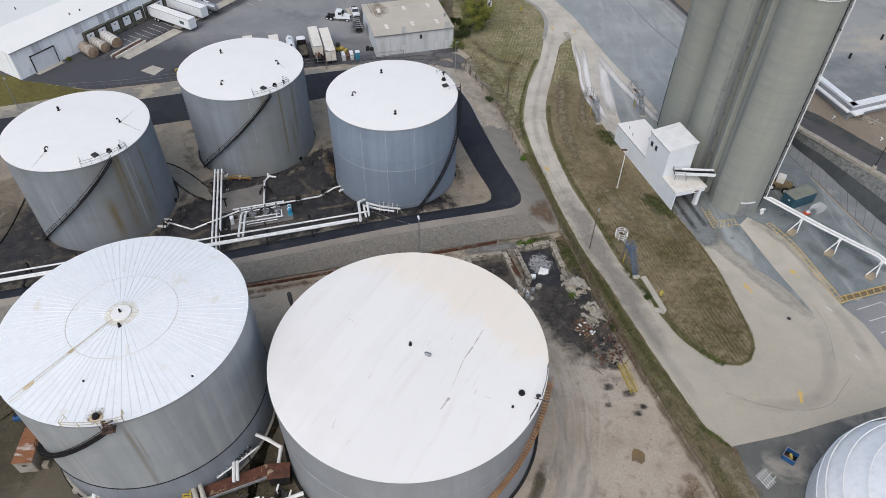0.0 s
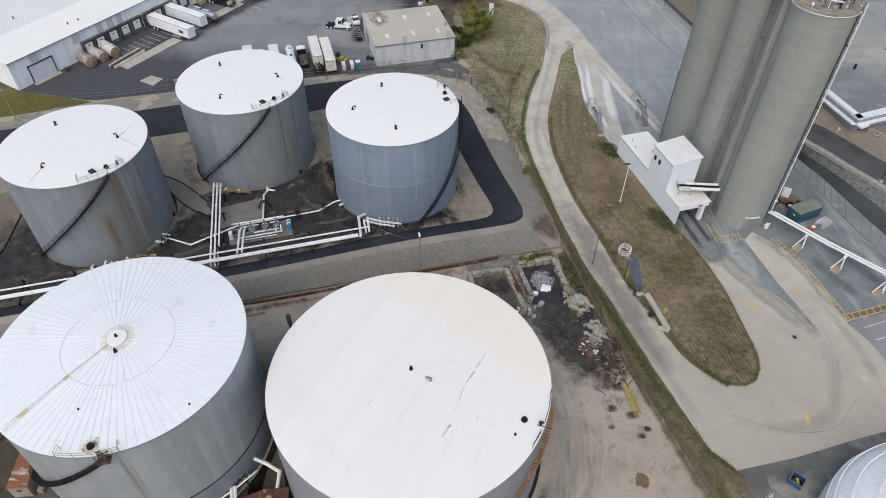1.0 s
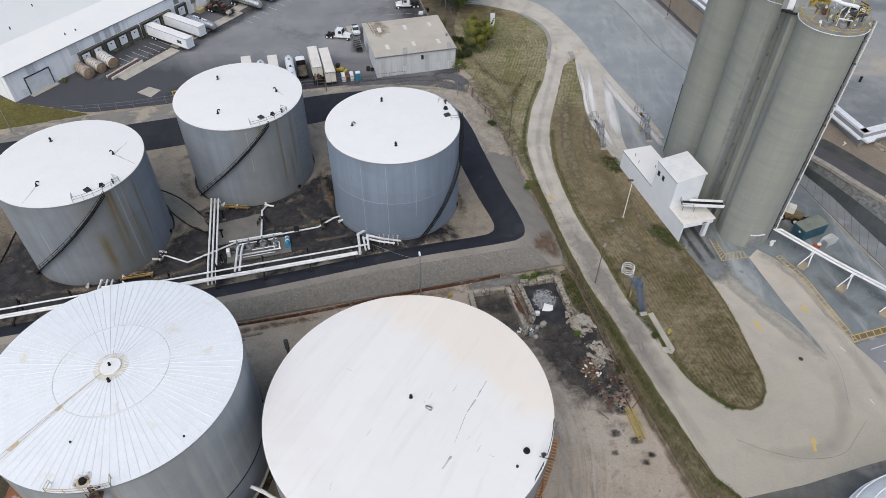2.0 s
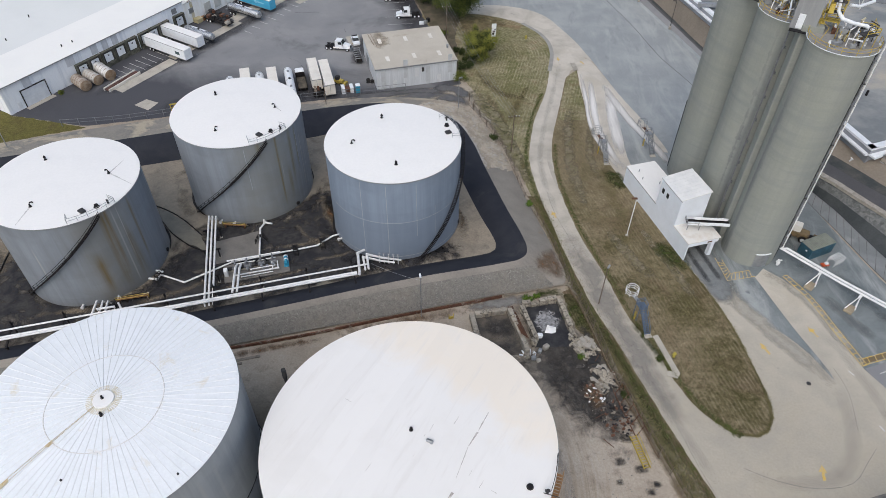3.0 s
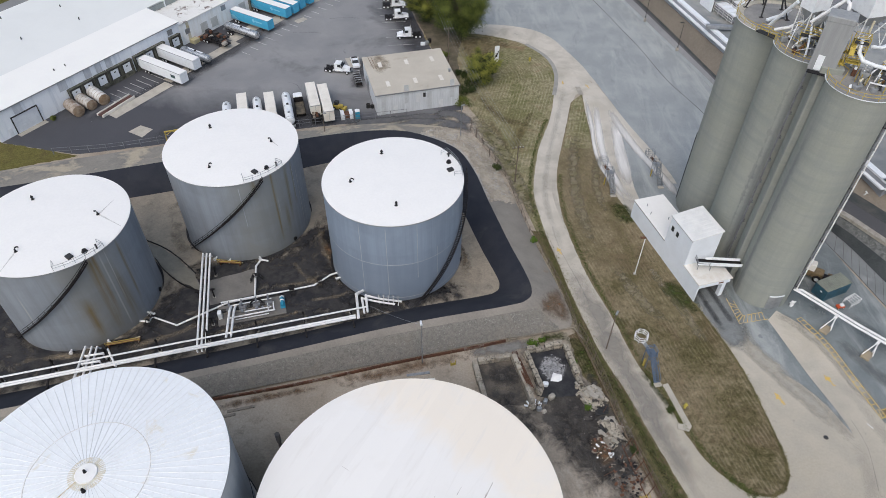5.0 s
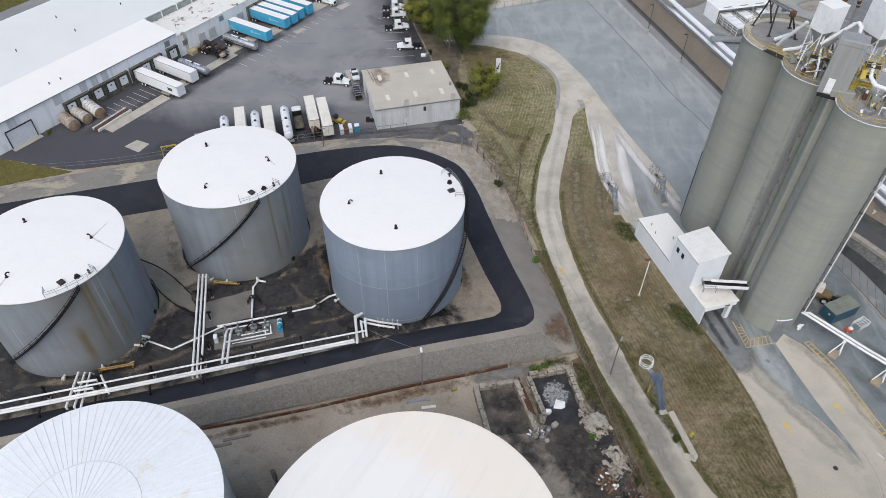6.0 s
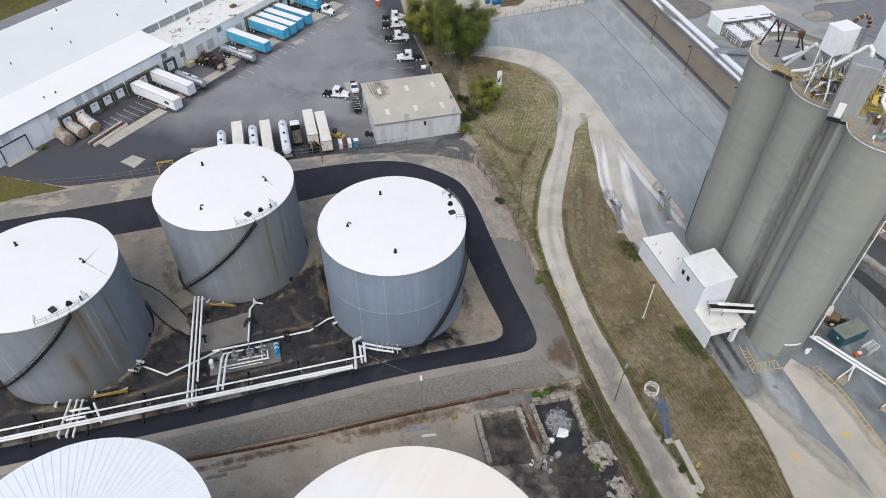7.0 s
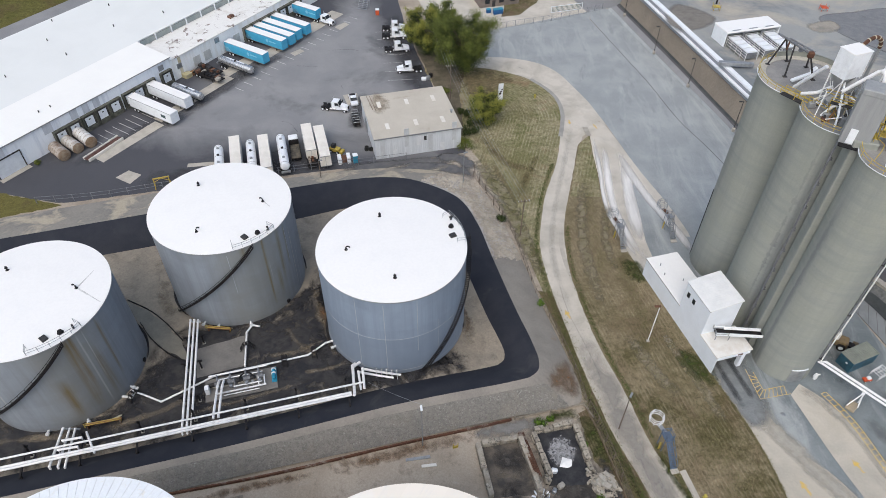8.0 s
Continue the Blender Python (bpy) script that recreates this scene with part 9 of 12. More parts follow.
for k in range(7):
    part("wall_sheet", Geo().box(-9 + 3.0 * k, -9.86, rnd.choice((0.0, 2.6)), 1.1, 0.05, 2.4 if k % 2 else 5.2), surface("sheet %d" % k, *(((0.70, 0.72, 0.74), (0.60, 0.62, 0.64)) if k % 2 else ((0.57, 0.60, 0.62), (0.49, 0.51, 0.53))), 0.5, 0.1, 0.6, (0.4, 0.65), 6, 0.08), ws)
for x, y in ((-7.0, 4.8), (0.2, 4.6), (7.2, 4.6), (-6.8, -5.2), (0.4, -5.2), (7.2, -5.4)):
    part("skylight", Geo().bevel_box(x, y, 6.03, 0.95, 2.6, 0.08, 0.03), CREAM, ws)
part("vent", Geo().box(1.6, -9.95, 3.9, 0.6, 0.3, 1.1), DARK, ws)
part("roof_vent", Geo().lathe([(0, 0.9), (0.4, 0.8), (0.25, 0.5), (0.25, 0)], 10), GREY_STEEL, ws, m=pose(10.1, -3.0, 6.0))
part("side_door", Geo().bevel_box(-10.86, 3.0, 0, 0.1, 3.2, 3.4, 0.03), GREY_STEEL, ws)
part("flashing", Geo().box(0, -10.06, 5.75, 22.2, 0.08, 0.3), GREY_STEEL, ws)
part("conduit", Geo().tube([(-9.4, 9.5, 6.06), (-8.9, 3.0, 6.06)], 0.06, 5).tube([(-8.6, 9.5, 6.06), (-8.2, 2.2, 6.06)], 0.05, 5), RUST, ws)
ROOF_STAIN = film("brown roof stain", (0.22, 0.16, 0.1), (0.32, 0.25, 0.17), 0.5, 0.5, 0.8, edge=(0.1, 1.3))
soft_poly("roof_stain", [(-21.2, 184.5), (-18.6, 185.0), (-16.6, 180.0), (-17.6, 176.5), (-19.8, 177.8)], 6.026, 1.2, ROOF_STAIN, "brown run-off stain on the workshop roof", "stain")
# ---- weigh house beside the silos ----
wz = thing("weigh_house", pose(43.15, 115.05, 0, 0, 0, 106.8), "white metal weigh house with raised upper block and drive-through", "building")
# x runs from the south end (minus) to the north end, y to the west
panel_w = surface("white wall panel", (0.78, 0.83, 0.89), (0.73, 0.775, 0.83), 0.5, 0, 0.3, (0.4, 0.66), 4, 0.03)
roofm = surface("ribbed white roof", (0.74, 0.755, 0.76), (0.66, 0.68, 0.69), 0.45, 0, 0.5, (0.4, 0.66), 4, 0.04)
part("west_wall", Geo().box(0.35, 0.0, 0, 25.3, 0.25, 4.5), panel_w, wz)
part("north_block", Geo().box(6.6, -3.3, 0, 12.4, 6.3, 4.5), panel_w, wz)
part("north_roof", Geo().bevel_box(6.7, -3.25, 4.5, 12.9, 6.9, 0.16, 0.05), WHITE_ROOF, wz)
part("upper_block", Geo().add([(-7, -5.9, 4.55), (0.3, -5.9, 4.55), (0.3, 0.2, 4.55), (-7, 0.2, 4.55), (-7, -5.9, 11.9), (0.3, -5.9, 11.9), (0.3, 0.2, 11.05), (-7, 0.2, 11.05)], [(3, 2, 1, 0), (4, 5, 6, 7), (0, 1, 5, 4), (1, 2, 6, 5), (2, 3, 7, 6), (3, 0, 4, 7)]), panel_w, wz, smooth=0)
tilt = pose(-3.35, -2.85, 11.53, math.degrees(math.atan2(-0.85, 6.1)), 0, 0)
part("upper_roof", Geo().bevel_box(0, 0, 0, 7.7, 6.6, 0.14, 0.05), roofm, wz, m=tilt)
for k in range(9):
    part("roof_rib", Geo().box(-3.6 + 0.9 * k, 0, 0.14, 0.09, 6.5, 0.06), roofm, wz, m=tilt)
part("edge_trim", Geo().box(-3.35, 0.26, 10.86, 7.6, 0.1, 0.2), GREY_STEEL, wz)
part("edge_trim", Geo().box(6.7, 0.17, 4.36, 12.8, 0.09, 0.18), GREY_STEEL, wz)
part("canopy_roof", Geo().bevel_box(-9.6, -3.35, 4.52, 5.6, 7.3, 0.22, 0.06), surface("rust-streaked canopy roof", (0.72, 0.71, 0.68), (0.62, 0.58, 0.52), 0.6, 0, 0.4, (0.5, 0.7), 4, 0.05), wz)
part("lower_wall", Geo().box(-3.3, -5.9, 0, 7.2, 0.3, 4.5), panel_w, wz)
part("post", Geo().box(-11.9, -5.6, 0, 0.8, 0.8, 4.5), panel_w, wz)
part("front_header", Geo().box(-12.3, -3.2, 3.7, 0.2, 6.6, 0.8), panel_w, wz)
part("sign", Geo().box(-12.43, -4.6, 3.95, 0.06, 1.0, 0.3), RUST, wz)
for x in (-0.9, -2.6):
    w = part("window", Geo().box(x, 0.22, 8.3, 0.55, 0.08, 0.9), GLASS, wz)
    part("window_frame", Geo().box(x, 0.24, 9.2, 0.72, 0.1, 0.08).box(x, 0.24, 8.22, 0.72, 0.1, 0.08).box(x - 0.32, 0.24, 8.22, 0.08, 0.1, 1.06).box(x + 0.32, 0.24, 8.22, 0.08, 0.1, 1.06), DARK, w)
for x, y in ((10.5, -1.4), (8.0, -0.9), (5.6, -3.6)):
    part("roof_vent", Geo().tube([(x, y, 4.6), (x, y, 5.3)], 0.09, 6), GREY_STEEL, wz)
part("wall_vent", Geo().bevel_box(0.7, -1.2, 8.6, 0.7, 0.9, 0.9, 0.1), GREY_STEEL, wz)
for x, y in ((-12.5, 0.1), (-12.5, -6.2)):
    part("lamp", Geo().bevel_box(x, y, 4.25, 0.3, 0.3, 0.25, 0.05), WHITE, wz)
cv = thing("belt_conveyor", pose(47.9, 107.6, 6.3, 0, 0, -3), "covered steel conveyor from the weigh house into the silo", "conveyor")
for y in (-0.75, 0.75):
    part("side_plate", Geo().bevel_box(2.9, y, 0, 8.2, 0.12, 0.7, 0.02), WHITE, cv)
part("belt", Geo().box(2.9, 0, 0.15, 8.2, 1.3, 0.12), BLACK, cv)
part("cover", Geo().bevel_box(3.6, 0.45, 0.55, 6.4, 0.5, 0.12, 0.03), PIPE_WHITE, cv)
g = Geo()
ladder_rail(g, [(-1.2, -0.9, 0), (1.0, -0.9, 0)], 0.9, 0.05, 0.8)
ladder_rail(g, [(-1.2, -0.9, 0), (-1.2, 0.9, 0)], 0.9, 0.05, 0.8)
part("end_rail", g, GREY_STEEL, cv)
for x in (-0.8, 1.5):
    part("leg", Geo().tube([(x, -0.6, -1.45), (x, -0.6, 0)], 0.08, 6), GREY_STEEL, cv)
LOT_FILM = film("grey lot concrete", (0.19, 0.205, 0.21), (0.235, 0.248, 0.25), 0.95, 0.25, 0.4, edge=(0.05, 1.0))
WHEEL_FILM = film("black wheel mark", (0.06, 0.065, 0.07), (0.1, 0.105, 0.11), 0.85, 0.5, 0.4, edge=(0.1, 1.1))
# tyre marks run on inside, painting in the shade of the drive-through
soft_poly("wet_floor", [(44.4, 113.5), (47.4, 102.4), (49.2, 96.0), (50.6, 92.5), (53.6, 94.0), (53.8, 101.5), (51.0, 113.5)], 0.0628, 1.3, LOT_FILM, "grey lot concrete through the weigh house", "pavement")
for a_, b_ in (((46.4, 113.6), (50.6, 95.6)), ((48.6, 114.2), (53.0, 96.6))):
    soft_strip("wheel_marks", [a_, ((a_[0] + b_[0]) / 2 + 0.1, (a_[1] + b_[1]) / 2), b_], 1.5, 0.0645, WHEEL_FILM, "dark tyre marks and painted interior shade through the weigh house", "mark")
# leaning flag pole by the weigh house
fp = thing("floodlight_pole", pose(36.9, 110.3, 0), "slim white floodlight pole with a small head", "pole")
part("pole", Geo().tube([(0, 0, 0), (0, 0, 9.9)], 0.09, 8), PIPE_WHITE, fp)
part("head", Geo().bevel_box(-0.4, 0, 9.8, 1.1, 0.4, 0.25, 0.05), RUST, fp)
part("base", Geo().bevel_box(0, 0, -0.1, 0.6, 0.6, 0.3, 0.05), OLD_CONCRETE, fp)

# ---- truck sampling stairs ----
def access_stair(m, steel, label, slab):
    s = thing("access_stair", m, label, "stair", "access stairs")
    for x in (-0.45, 0.45):
        part("stringer", Geo().add([(x - 0.04, -4.2, 0), (x + 0.04, -4.2, 0), (x + 0.04, -0.6, 3.4), (x - 0.04, -0.6, 3.4), (x - 0.04, -3.9, 0), (x + 0.04, -3.9, 0), (x + 0.04, -0.6, 3.1), (x - 0.04, -0.6, 3.1)], [(0, 1, 2, 3), (7, 6, 5, 4), (0, 3, 7, 4), (1, 5, 6, 2)]), steel, s)
    for k in range(13):
        part("tread", Geo().box(0, -3.9 + 0.26 * k, 0.15 + 0.245 * k, 0.9, 0.26, 0.05), steel, s)
    for x in (-0.48, 0.48):
        g = Geo()
        g.tube([(x, -4.1, 1.0), (x, -0.6, 4.3)], 0.05, 6)
        for k in range(4):
            g.tube([(x, -4.0 + 1.1 * k, 0.1 + 1.03 * k), (x, -4.0 + 1.1 * k, 1.1 + 1.03 * k)], 0.05, 6)
        part("hand_rail", g, steel, s)
    part("platform", Geo().bevel_box(0, 0, 3.3, 1.5, 1.5, 0.12, 0.03), steel, s)
    for x, y in ((-0.7, -0.7), (0.7, -0.7), (0.7, 0.7), (-0.7, 0.7)):
        part("post", Geo().tube([(x, y, 0), (x, y, 4.4)], 0.07, 6), steel, s)
    g = Geo()
    ladder_rail(g, [(-0.7, -0.7, 3.4), (-0.7, 0.7, 3.4), (0.7, 0.7, 3.4), (0.7, -0.7, 3.4)], 1.05, 0.05, 0.7)
    part("platform_rail", g, steel, s)
    part("gangway", Geo().box(0, 0, 0, 0.7, 1.8, 0.1, 0, 1.0, pose(-0.4, 1.5, 3.45, 12, 0, 20)), slab, s)
    cage_mat = PIPE_WHITE if slab is not RUST else GREY_STEEL
    for z in (4.0, 4.5, 5.0):
        ring = [(-0.8 + 1.15 * math.cos(TAU * k / 8), 2.9 + 1.15 * math.sin(TAU * k / 8), z) for k in range(9)]
        part("cage_ring", Geo().tube(ring, 0.055, 5), cage_mat, s)
    for k in range(8):
        p = (-0.8 + 1.15 * math.cos(TAU * k / 8), 2.9 + 1.15 * math.sin(TAU * k / 8))
        part("cage_bar", Geo().tube([(*p, 3.6), (*p, 5.0)], 0.045, 5), cage_mat, s)
    part("brace", Geo().box(-0.9, -0.2, 0, 0.2, 0.2, 2.0), YELLOW, s)
    part("footing", Geo().box(0, -4.4, 0, 1.3, 0.9, 0.12), SLAB, s)
    return s


access_stair(pose(36.1, 138.6, 0, 0, 0, 8), GREY_STEEL, "grey steel access stair with a safety cage", RUST)
access_stair(pose(47.4, 141.9, 0, 0, 0, 8), GREY_STEEL, "grey steel access stair with a safety cage", RUST)
access_stair(pose(34.9, 88.6, 0.05, 0, 0, 12), surface("blue-grey painted steel", (0.12, 0.17, 0.25), (0.09, 0.12, 0.17), 0.5, 0.1, 1, (0.4, 0.66), 7, 0.12), "blue-grey access stair beside the road with a cage", GREY_STEEL)
walk_slab = Geo().prism([(36.6, 84.3), (37.6, 84.6), (39.6, 76.4), (38.9, 75.4), (37.2, 75.9), (37.4, 76.9), (38.4, 76.8)], 0.0, 0.16)
single("walk_slab", walk_slab, SLAB, "pale concrete path from the access stair", "path", kind="structure")

# ---- pipework in the tank basin ----
def run(name, pts, r, label, supports=0, mat=PIPE_WHITE, sup_h=None):
    base = Vector(pts[0])
    t = thing(name, pose(base.x, base.y, base.z), label, "pipe", "basin pipes")
    loc = [Vector(p) - base for p in pts]
    part("pipe", Geo().tube(loc, r, 12), mat, t)
    for i in range(1, len(loc) - 1):
        part("elbow", Geo().tube([loc[i] - (loc[i] - loc[i - 1]).normalized() * r * 2, loc[i], loc[i] + (loc[i + 1] - loc[i]).normalized() * r * 2], r * 1.12, 10), mat, t)
    return t


def trestle(x, y, top, rot, w=2.0, guide=0.0):
    z = floor_z(x, y)
    t = thing("pipe_support", pose(x, y, z, 0, 0, rot), "black steel pipe support standing on the basin floor", "support", "pipe supports")
    for yy in (-w / 2, w / 2):
        part("leg", Geo().tube([(0, yy, -0.1), (0, yy, top - z + (guide if yy > 0 else 0.0))], 0.15, 6), BLACK, t)
        part("foot", Geo().box(0, yy, -0.05, 0.5, 0.5, 0.2), OLD_CONCRETE, t)
    part("crossbar", Geo().box(0, 0, top - z - 0.15, 0.28, w + 1.0, 0.24), BLACK, t)


RACK_A, RACK_B = Vector((-112.0, 68.6)), Vector((-16.4, 95.2))
rd = (RACK_B - RACK_A).normalized()
rn = Vector((-rd.y, rd.x))
for off, r, z, end in ((0.05, 0.21, 3.55, 0.0), (0.52, 0.21, 3.55, 0.0), (1.9, 0.165, 3.75, 2.2)):
    a, b = RACK_A + rn * off, RACK_B + rn * off + rd * end
    run("rack_pipe", [(a.x, a.y, z), (b.x, b.y, z)], r, "long white product pipe on the rack")
for k in range(12):
    p = RACK_B + rn * 0.9 - rd * (0.6 + 8.4 * k)
    trestle(p.x, p.y, 3.3, 15.6, 4.8, 0.9)
# gable supports where the rack leaves the frame
fz = floor_z(-15.0, 99.0)
run("branch_pipe", [(-16.0, 95.2, 3.55), (-16.0, 95.6, 3.4), (-17.0, 101.2, 3.0), (-15.6, 103.0, 2.4), (-15.6, 103.0, 1.6)], 0.24, "white branch pipe bending up to the tank")
run("branch_pipe", [(-14.4, 96.4, 3.75), (-15.2, 100.8, 3.1), (-12.5, 100.9, 2.2), (-8.6, 100.4, 2.1)], 0.2, "white branch pipe along the tank foot")
run("branch_pipe", [(-15.0, 96.3, 3.55), (-15.9, 100.3, 2.9), (-12.6, 100.3, 1.95), (-9.8, 99.9, 1.9)], 0.18, "white branch pipe along the tank foot")
for k in range(5):
    x = -12.8 + 0.9 * k
    vt = thing("gate_valve", pose(x, 100.5 - 0.1 * k, floor_z(x, 100)), "small white gate valve on the manifold", "valve", "manifold valves")
    part("stem", Geo().tube([(0, 0, 0), (0, 0, 2.6)], 0.07, 6), PIPE_WHITE, vt)
    part("hand_wheel", Geo().lathe([(0.2, -0.03), (0.3, 0), (0.2, 0.03)], 12), GREY_STEEL, vt, m=pose(0, 0, 2.55))
# triple header from the middle tank to the rack
for k in range(3):
    x0 = -48.2 + 0.62 * k * 1.15
    run("header_pipe", [(x0, 111.6, floor_z(x0, 111) + 1.6), (x0, 111.2, 3.0), (x0 + 5.2, 88.2 + 0.2 * k, 3.1), (x0 + 5.25, 87.9 + 0.2 * k, 2.4)], 0.155, "white header pipe between tank and rack")
for x, y in ((-46.6, 107.5), (-45.4, 101.8), (-43.8, 95.0)):
    trestle(x, y, 2.8, -76, 2.6)
# low pipe from the western tank to the pump skid and on to the eastern tank
run("suction_pipe", [(-55.0, 97.2, 0.9), (-53.4, 96.6, 0.95), (-49.0, 94.9, 1.0), (-41.0, 100.2, 1.3), (-36.0, 101.7, 1.3), (-25.6, 104.9, 1.3), (-22.8, 107.6, 1.4), (-20.8, 108.4, 1.5), (-19.9, 106.9, 1.6)], 0.17, "white suction pipe winding between the tanks")
run("suction_pipe", [(-35.8, 111.6, 0.9), (-37.3, 111.9, 0.9), (-37.9, 110.0, 1.0), (-36.4, 102.2, 1.25)], 0.18, "white suction pipe from the middle tank")
run("suction_pipe", [(-56.4, 96.0, 0.8), (-54.5, 95.8, 0.8), (-54.0, 97.8, 0.9)], 0.2, "short white pipe at the tank foot")
for x, y, a in ((-53.9, 95.9, 60), (-29.6, 103.6, 105), (-37.0, 106.6, 15), (-24.6, 105.6, 105)):
    lad = thing("step_over", pose(x, y, floor_z(x, y), 0, 0, a), "dark steel step-over above the pipe", "step", "step-overs")
    for yy in (-0.4, 0.4):
        part("side", Geo().tube([(-1.3, yy, 0), (-0.5, yy, 1.6), (0.5, yy, 1.6), (1.3, yy, 0)], 0.06, 6), BLACK, lad)
    for k in range(5):
        part("tread", Geo().box(-1.1 + 0.55 * k, 0, (0.5, 1.2, 1.6, 1.2, 0.5)[k], 0.35, 0.8, 0.05), BLACK, lad)
# the western manifold near the rack
for k, (dx, r) in enumerate(((0, 0.17), (1.1, 0.15), (2.0, 0.15))):
    run("riser_pipe", [(-62.5 + dx, 89.2, 1.4), (-62.5 + dx, 88.6, 2.6), (-61.8 + dx * 1.2, 82.0, 2.6), (-61.8 + dx * 1.2, 81.8, 1.6)], r, "white riser pipe at the tank manifold")
for k in range(2):
    run("loop_pipe", [(-61.0, 84.2 + 1.6 * k, 2.6), (-60.9, 84.2 + 1.6 * k, 3.8), (-58.2, 84.8 + 1.6 * k, 3.8), (-58.1, 84.8 + 1.6 * k, 2.2)], 0.15, "white looped pipe at the tank manifold")
run("cross_pipe", [(-58.0, 87.6, 3.4), (-55.2, 83.9, 3.6)], 0.18, "broad grey-white cross pipe")
op = thing("walk_grating", pose(-57.0, 90.6, floor_z(-57, 90), 0, 0, 14), "rusty yellow walkway at the tank foot", "walkway")
part("deck", Geo().box(0, 0, 0.8, 5.6, 0.5, 0.1), RUST_STAIR, op)
part("pipe", Geo().tube([(-2.6, 0.4, 0.5), (1.2, 0.4, 0.5), (2.6, 0.9, 0.5)], 0.13, 8), CREAM_DUCT, op)
g = Geo()
ladder_rail(g, [(-2.8, -0.5, 0.85), (2.8, -0.5, 0.85)], 1.0, 0.05, 1.1)
part("walk_rail", g, YELLOW, op)
for x in (-2.5, 2.5):
    part("leg", Geo().box(x, 0, 0, 0.15, 0.9, 0.8), RUST, op)
op = thing("walk_grating", pose(-43.2, 110.9, floor_z(-43, 111), 0, 0, -4), "rusty yellow walkway at the tank foot", "walkway")
part("deck", Geo().box(0, 0, 0.7, 4.6, 0.5, 0.1), RUST_STAIR, op)
part("pipe", Geo().tube([(-2.6, 0.4, 0.5), (0.8, 0.4, 0.5), (2.4, 0.3, 0.5)], 0.12, 8), CREAM_DUCT, op)
g = Geo()
ladder_rail(g, [(-2.3, -0.45, 0.75), (2.3, -0.45, 0.75)], 1.0, 0.05, 1.1)
part("walk_rail", g, YELLOW, op)
for x in (-2.0, 2.0):
    part("leg", Geo().box(x, 0, 0, 0.15, 0.8, 0.7), RUST, op)
# pump skid
sk = thing("pump_skid", pose(-36.2, 98.7, floor_z(-36, 98.7), 0, 0, 15.6), "concrete pump skid crowded with white pipes and pumps", "pump")
part("slab", Geo().bevel_box(0, 0, -0.1, 12.2, 4.6, 0.4, 0.06), PAD_SLAB, sk)
rnd = random.Random(8)
for x in (-4.4, -2.2, 0.4, 2.6):
    p = part("pump", Geo().tube([(x, 0.5, 0.9), (x + 1.2, 0.5, 0.9)], 0.42, 12), WEATHERED, sk)
    part("motor", Geo().tube([(x - 1.1, 0.5, 0.9), (x - 0.1, 0.5, 0.9)], 0.36, 12), DARK, p)
    part("pump_foot", Geo().box(x, 0.5, 0.3, 2.0, 0.7, 0.3), OLD_CONCRETE, p)
    part("discharge", Geo().tube([(x + 0.6, 0.5, 1.2), (x + 0.6, 0.5, 1.9), (x + 0.6, 1.6, 2.0)], 0.14, 10), WEATHERED, sk)
    part("valve", Geo().lathe([(0, 0.5), (0.28, 0.45), (0.3, 0.0), (0, 0)], 12), GREY_STEEL, sk, m=pose(x + 0.6, -0.7, 1.1))
for y, z, x0, x1, r in ((-1.5, 0.9, -4.2, 4.2, 0.15), (-0.9, 1.2, -1.2, 3.6, 0.12), (1.6, 2.0, -5.2, 4.8, 0.16), (-1.9, 0.6, -3.0, 3.0, 0.1), (0.9, 1.5, -3.6, 3.8, 0.11)):
    part("manifold_pipe", Geo().tube([(x0, y, z), (x1, y, z)], r, 10), PIPE_WHITE, sk)
for x in (-3.4, -1.0, 1.2, 3.0, 4.0):
    part("cross_pipe", Geo().tube([(x, -1.5, 0.95), (x, -0.2, 1.3), (x, 0.4, 1.0)], 0.11, 8), PIPE_WHITE if x > 2 else WEATHERED, sk)
part("loop", Geo().tube([(1.0 + 1.1 * math.cos(TAU * k / 16), 0.2 + 0.9 * math.sin(TAU * k / 16), 1.6) for k in range(10)], 0.14, 8), BLACK, sk)
part("cabinet", Geo().bevel_box(-5.6, -0.4, 0.3, 0.7, 1.0, 1.5, 0.06), WHITE, sk)
for x, y, s in ((-1.8, 0.9, 0.9), (0.3, 1.1, 0.7), (2.0, -0.4, 0.6)):
    part("filter_pot", Geo().lathe([(0, 1.5 * s), (0.4 * s, 1.4 * s), (0.42 * s, 0.2), (0.5 * s, 0.0), (0, 0)], 14), GREY_STEEL, sk, m=pose(x, y, 0.3))
bp = thing("blue_pump", pose(-30.9, 100.6, floor_z(-31, 100) + 0.3, 0, 0, 105), "bright blue vertical pump set on the skid", "pump")
part("frame", Geo().bevel_box(0, 0, 0, 3.0, 0.9, 0.15, 0.03), BRIGHT_BLUE, bp)
part("barrel", Geo().tube([(-1.2, 0, 0.5), (1.1, 0, 0.5)], 0.3, 12), BRIGHT_BLUE, bp)
part("flange", Geo().tube([(-0.1, 0, 0.5), (0.1, 0, 0.5)], 0.42, 12), WHITE, bp)
part("flange", Geo().tube([(0.8, 0, 0.5), (0.95, 0, 0.5)], 0.42, 12), WHITE, bp)
for k in range(2):
    run("drop_pipe", [(-39.8 + 0.8 * k, 98.6, 2.2), (-39.5 + 0.8 * k, 96.8, 3.0), (-38.4 + 0.8 * k, 90.3 + 0.2 * k, 3.6)], 0.21, "white drop pipe from skid to rack")
g = Geo()
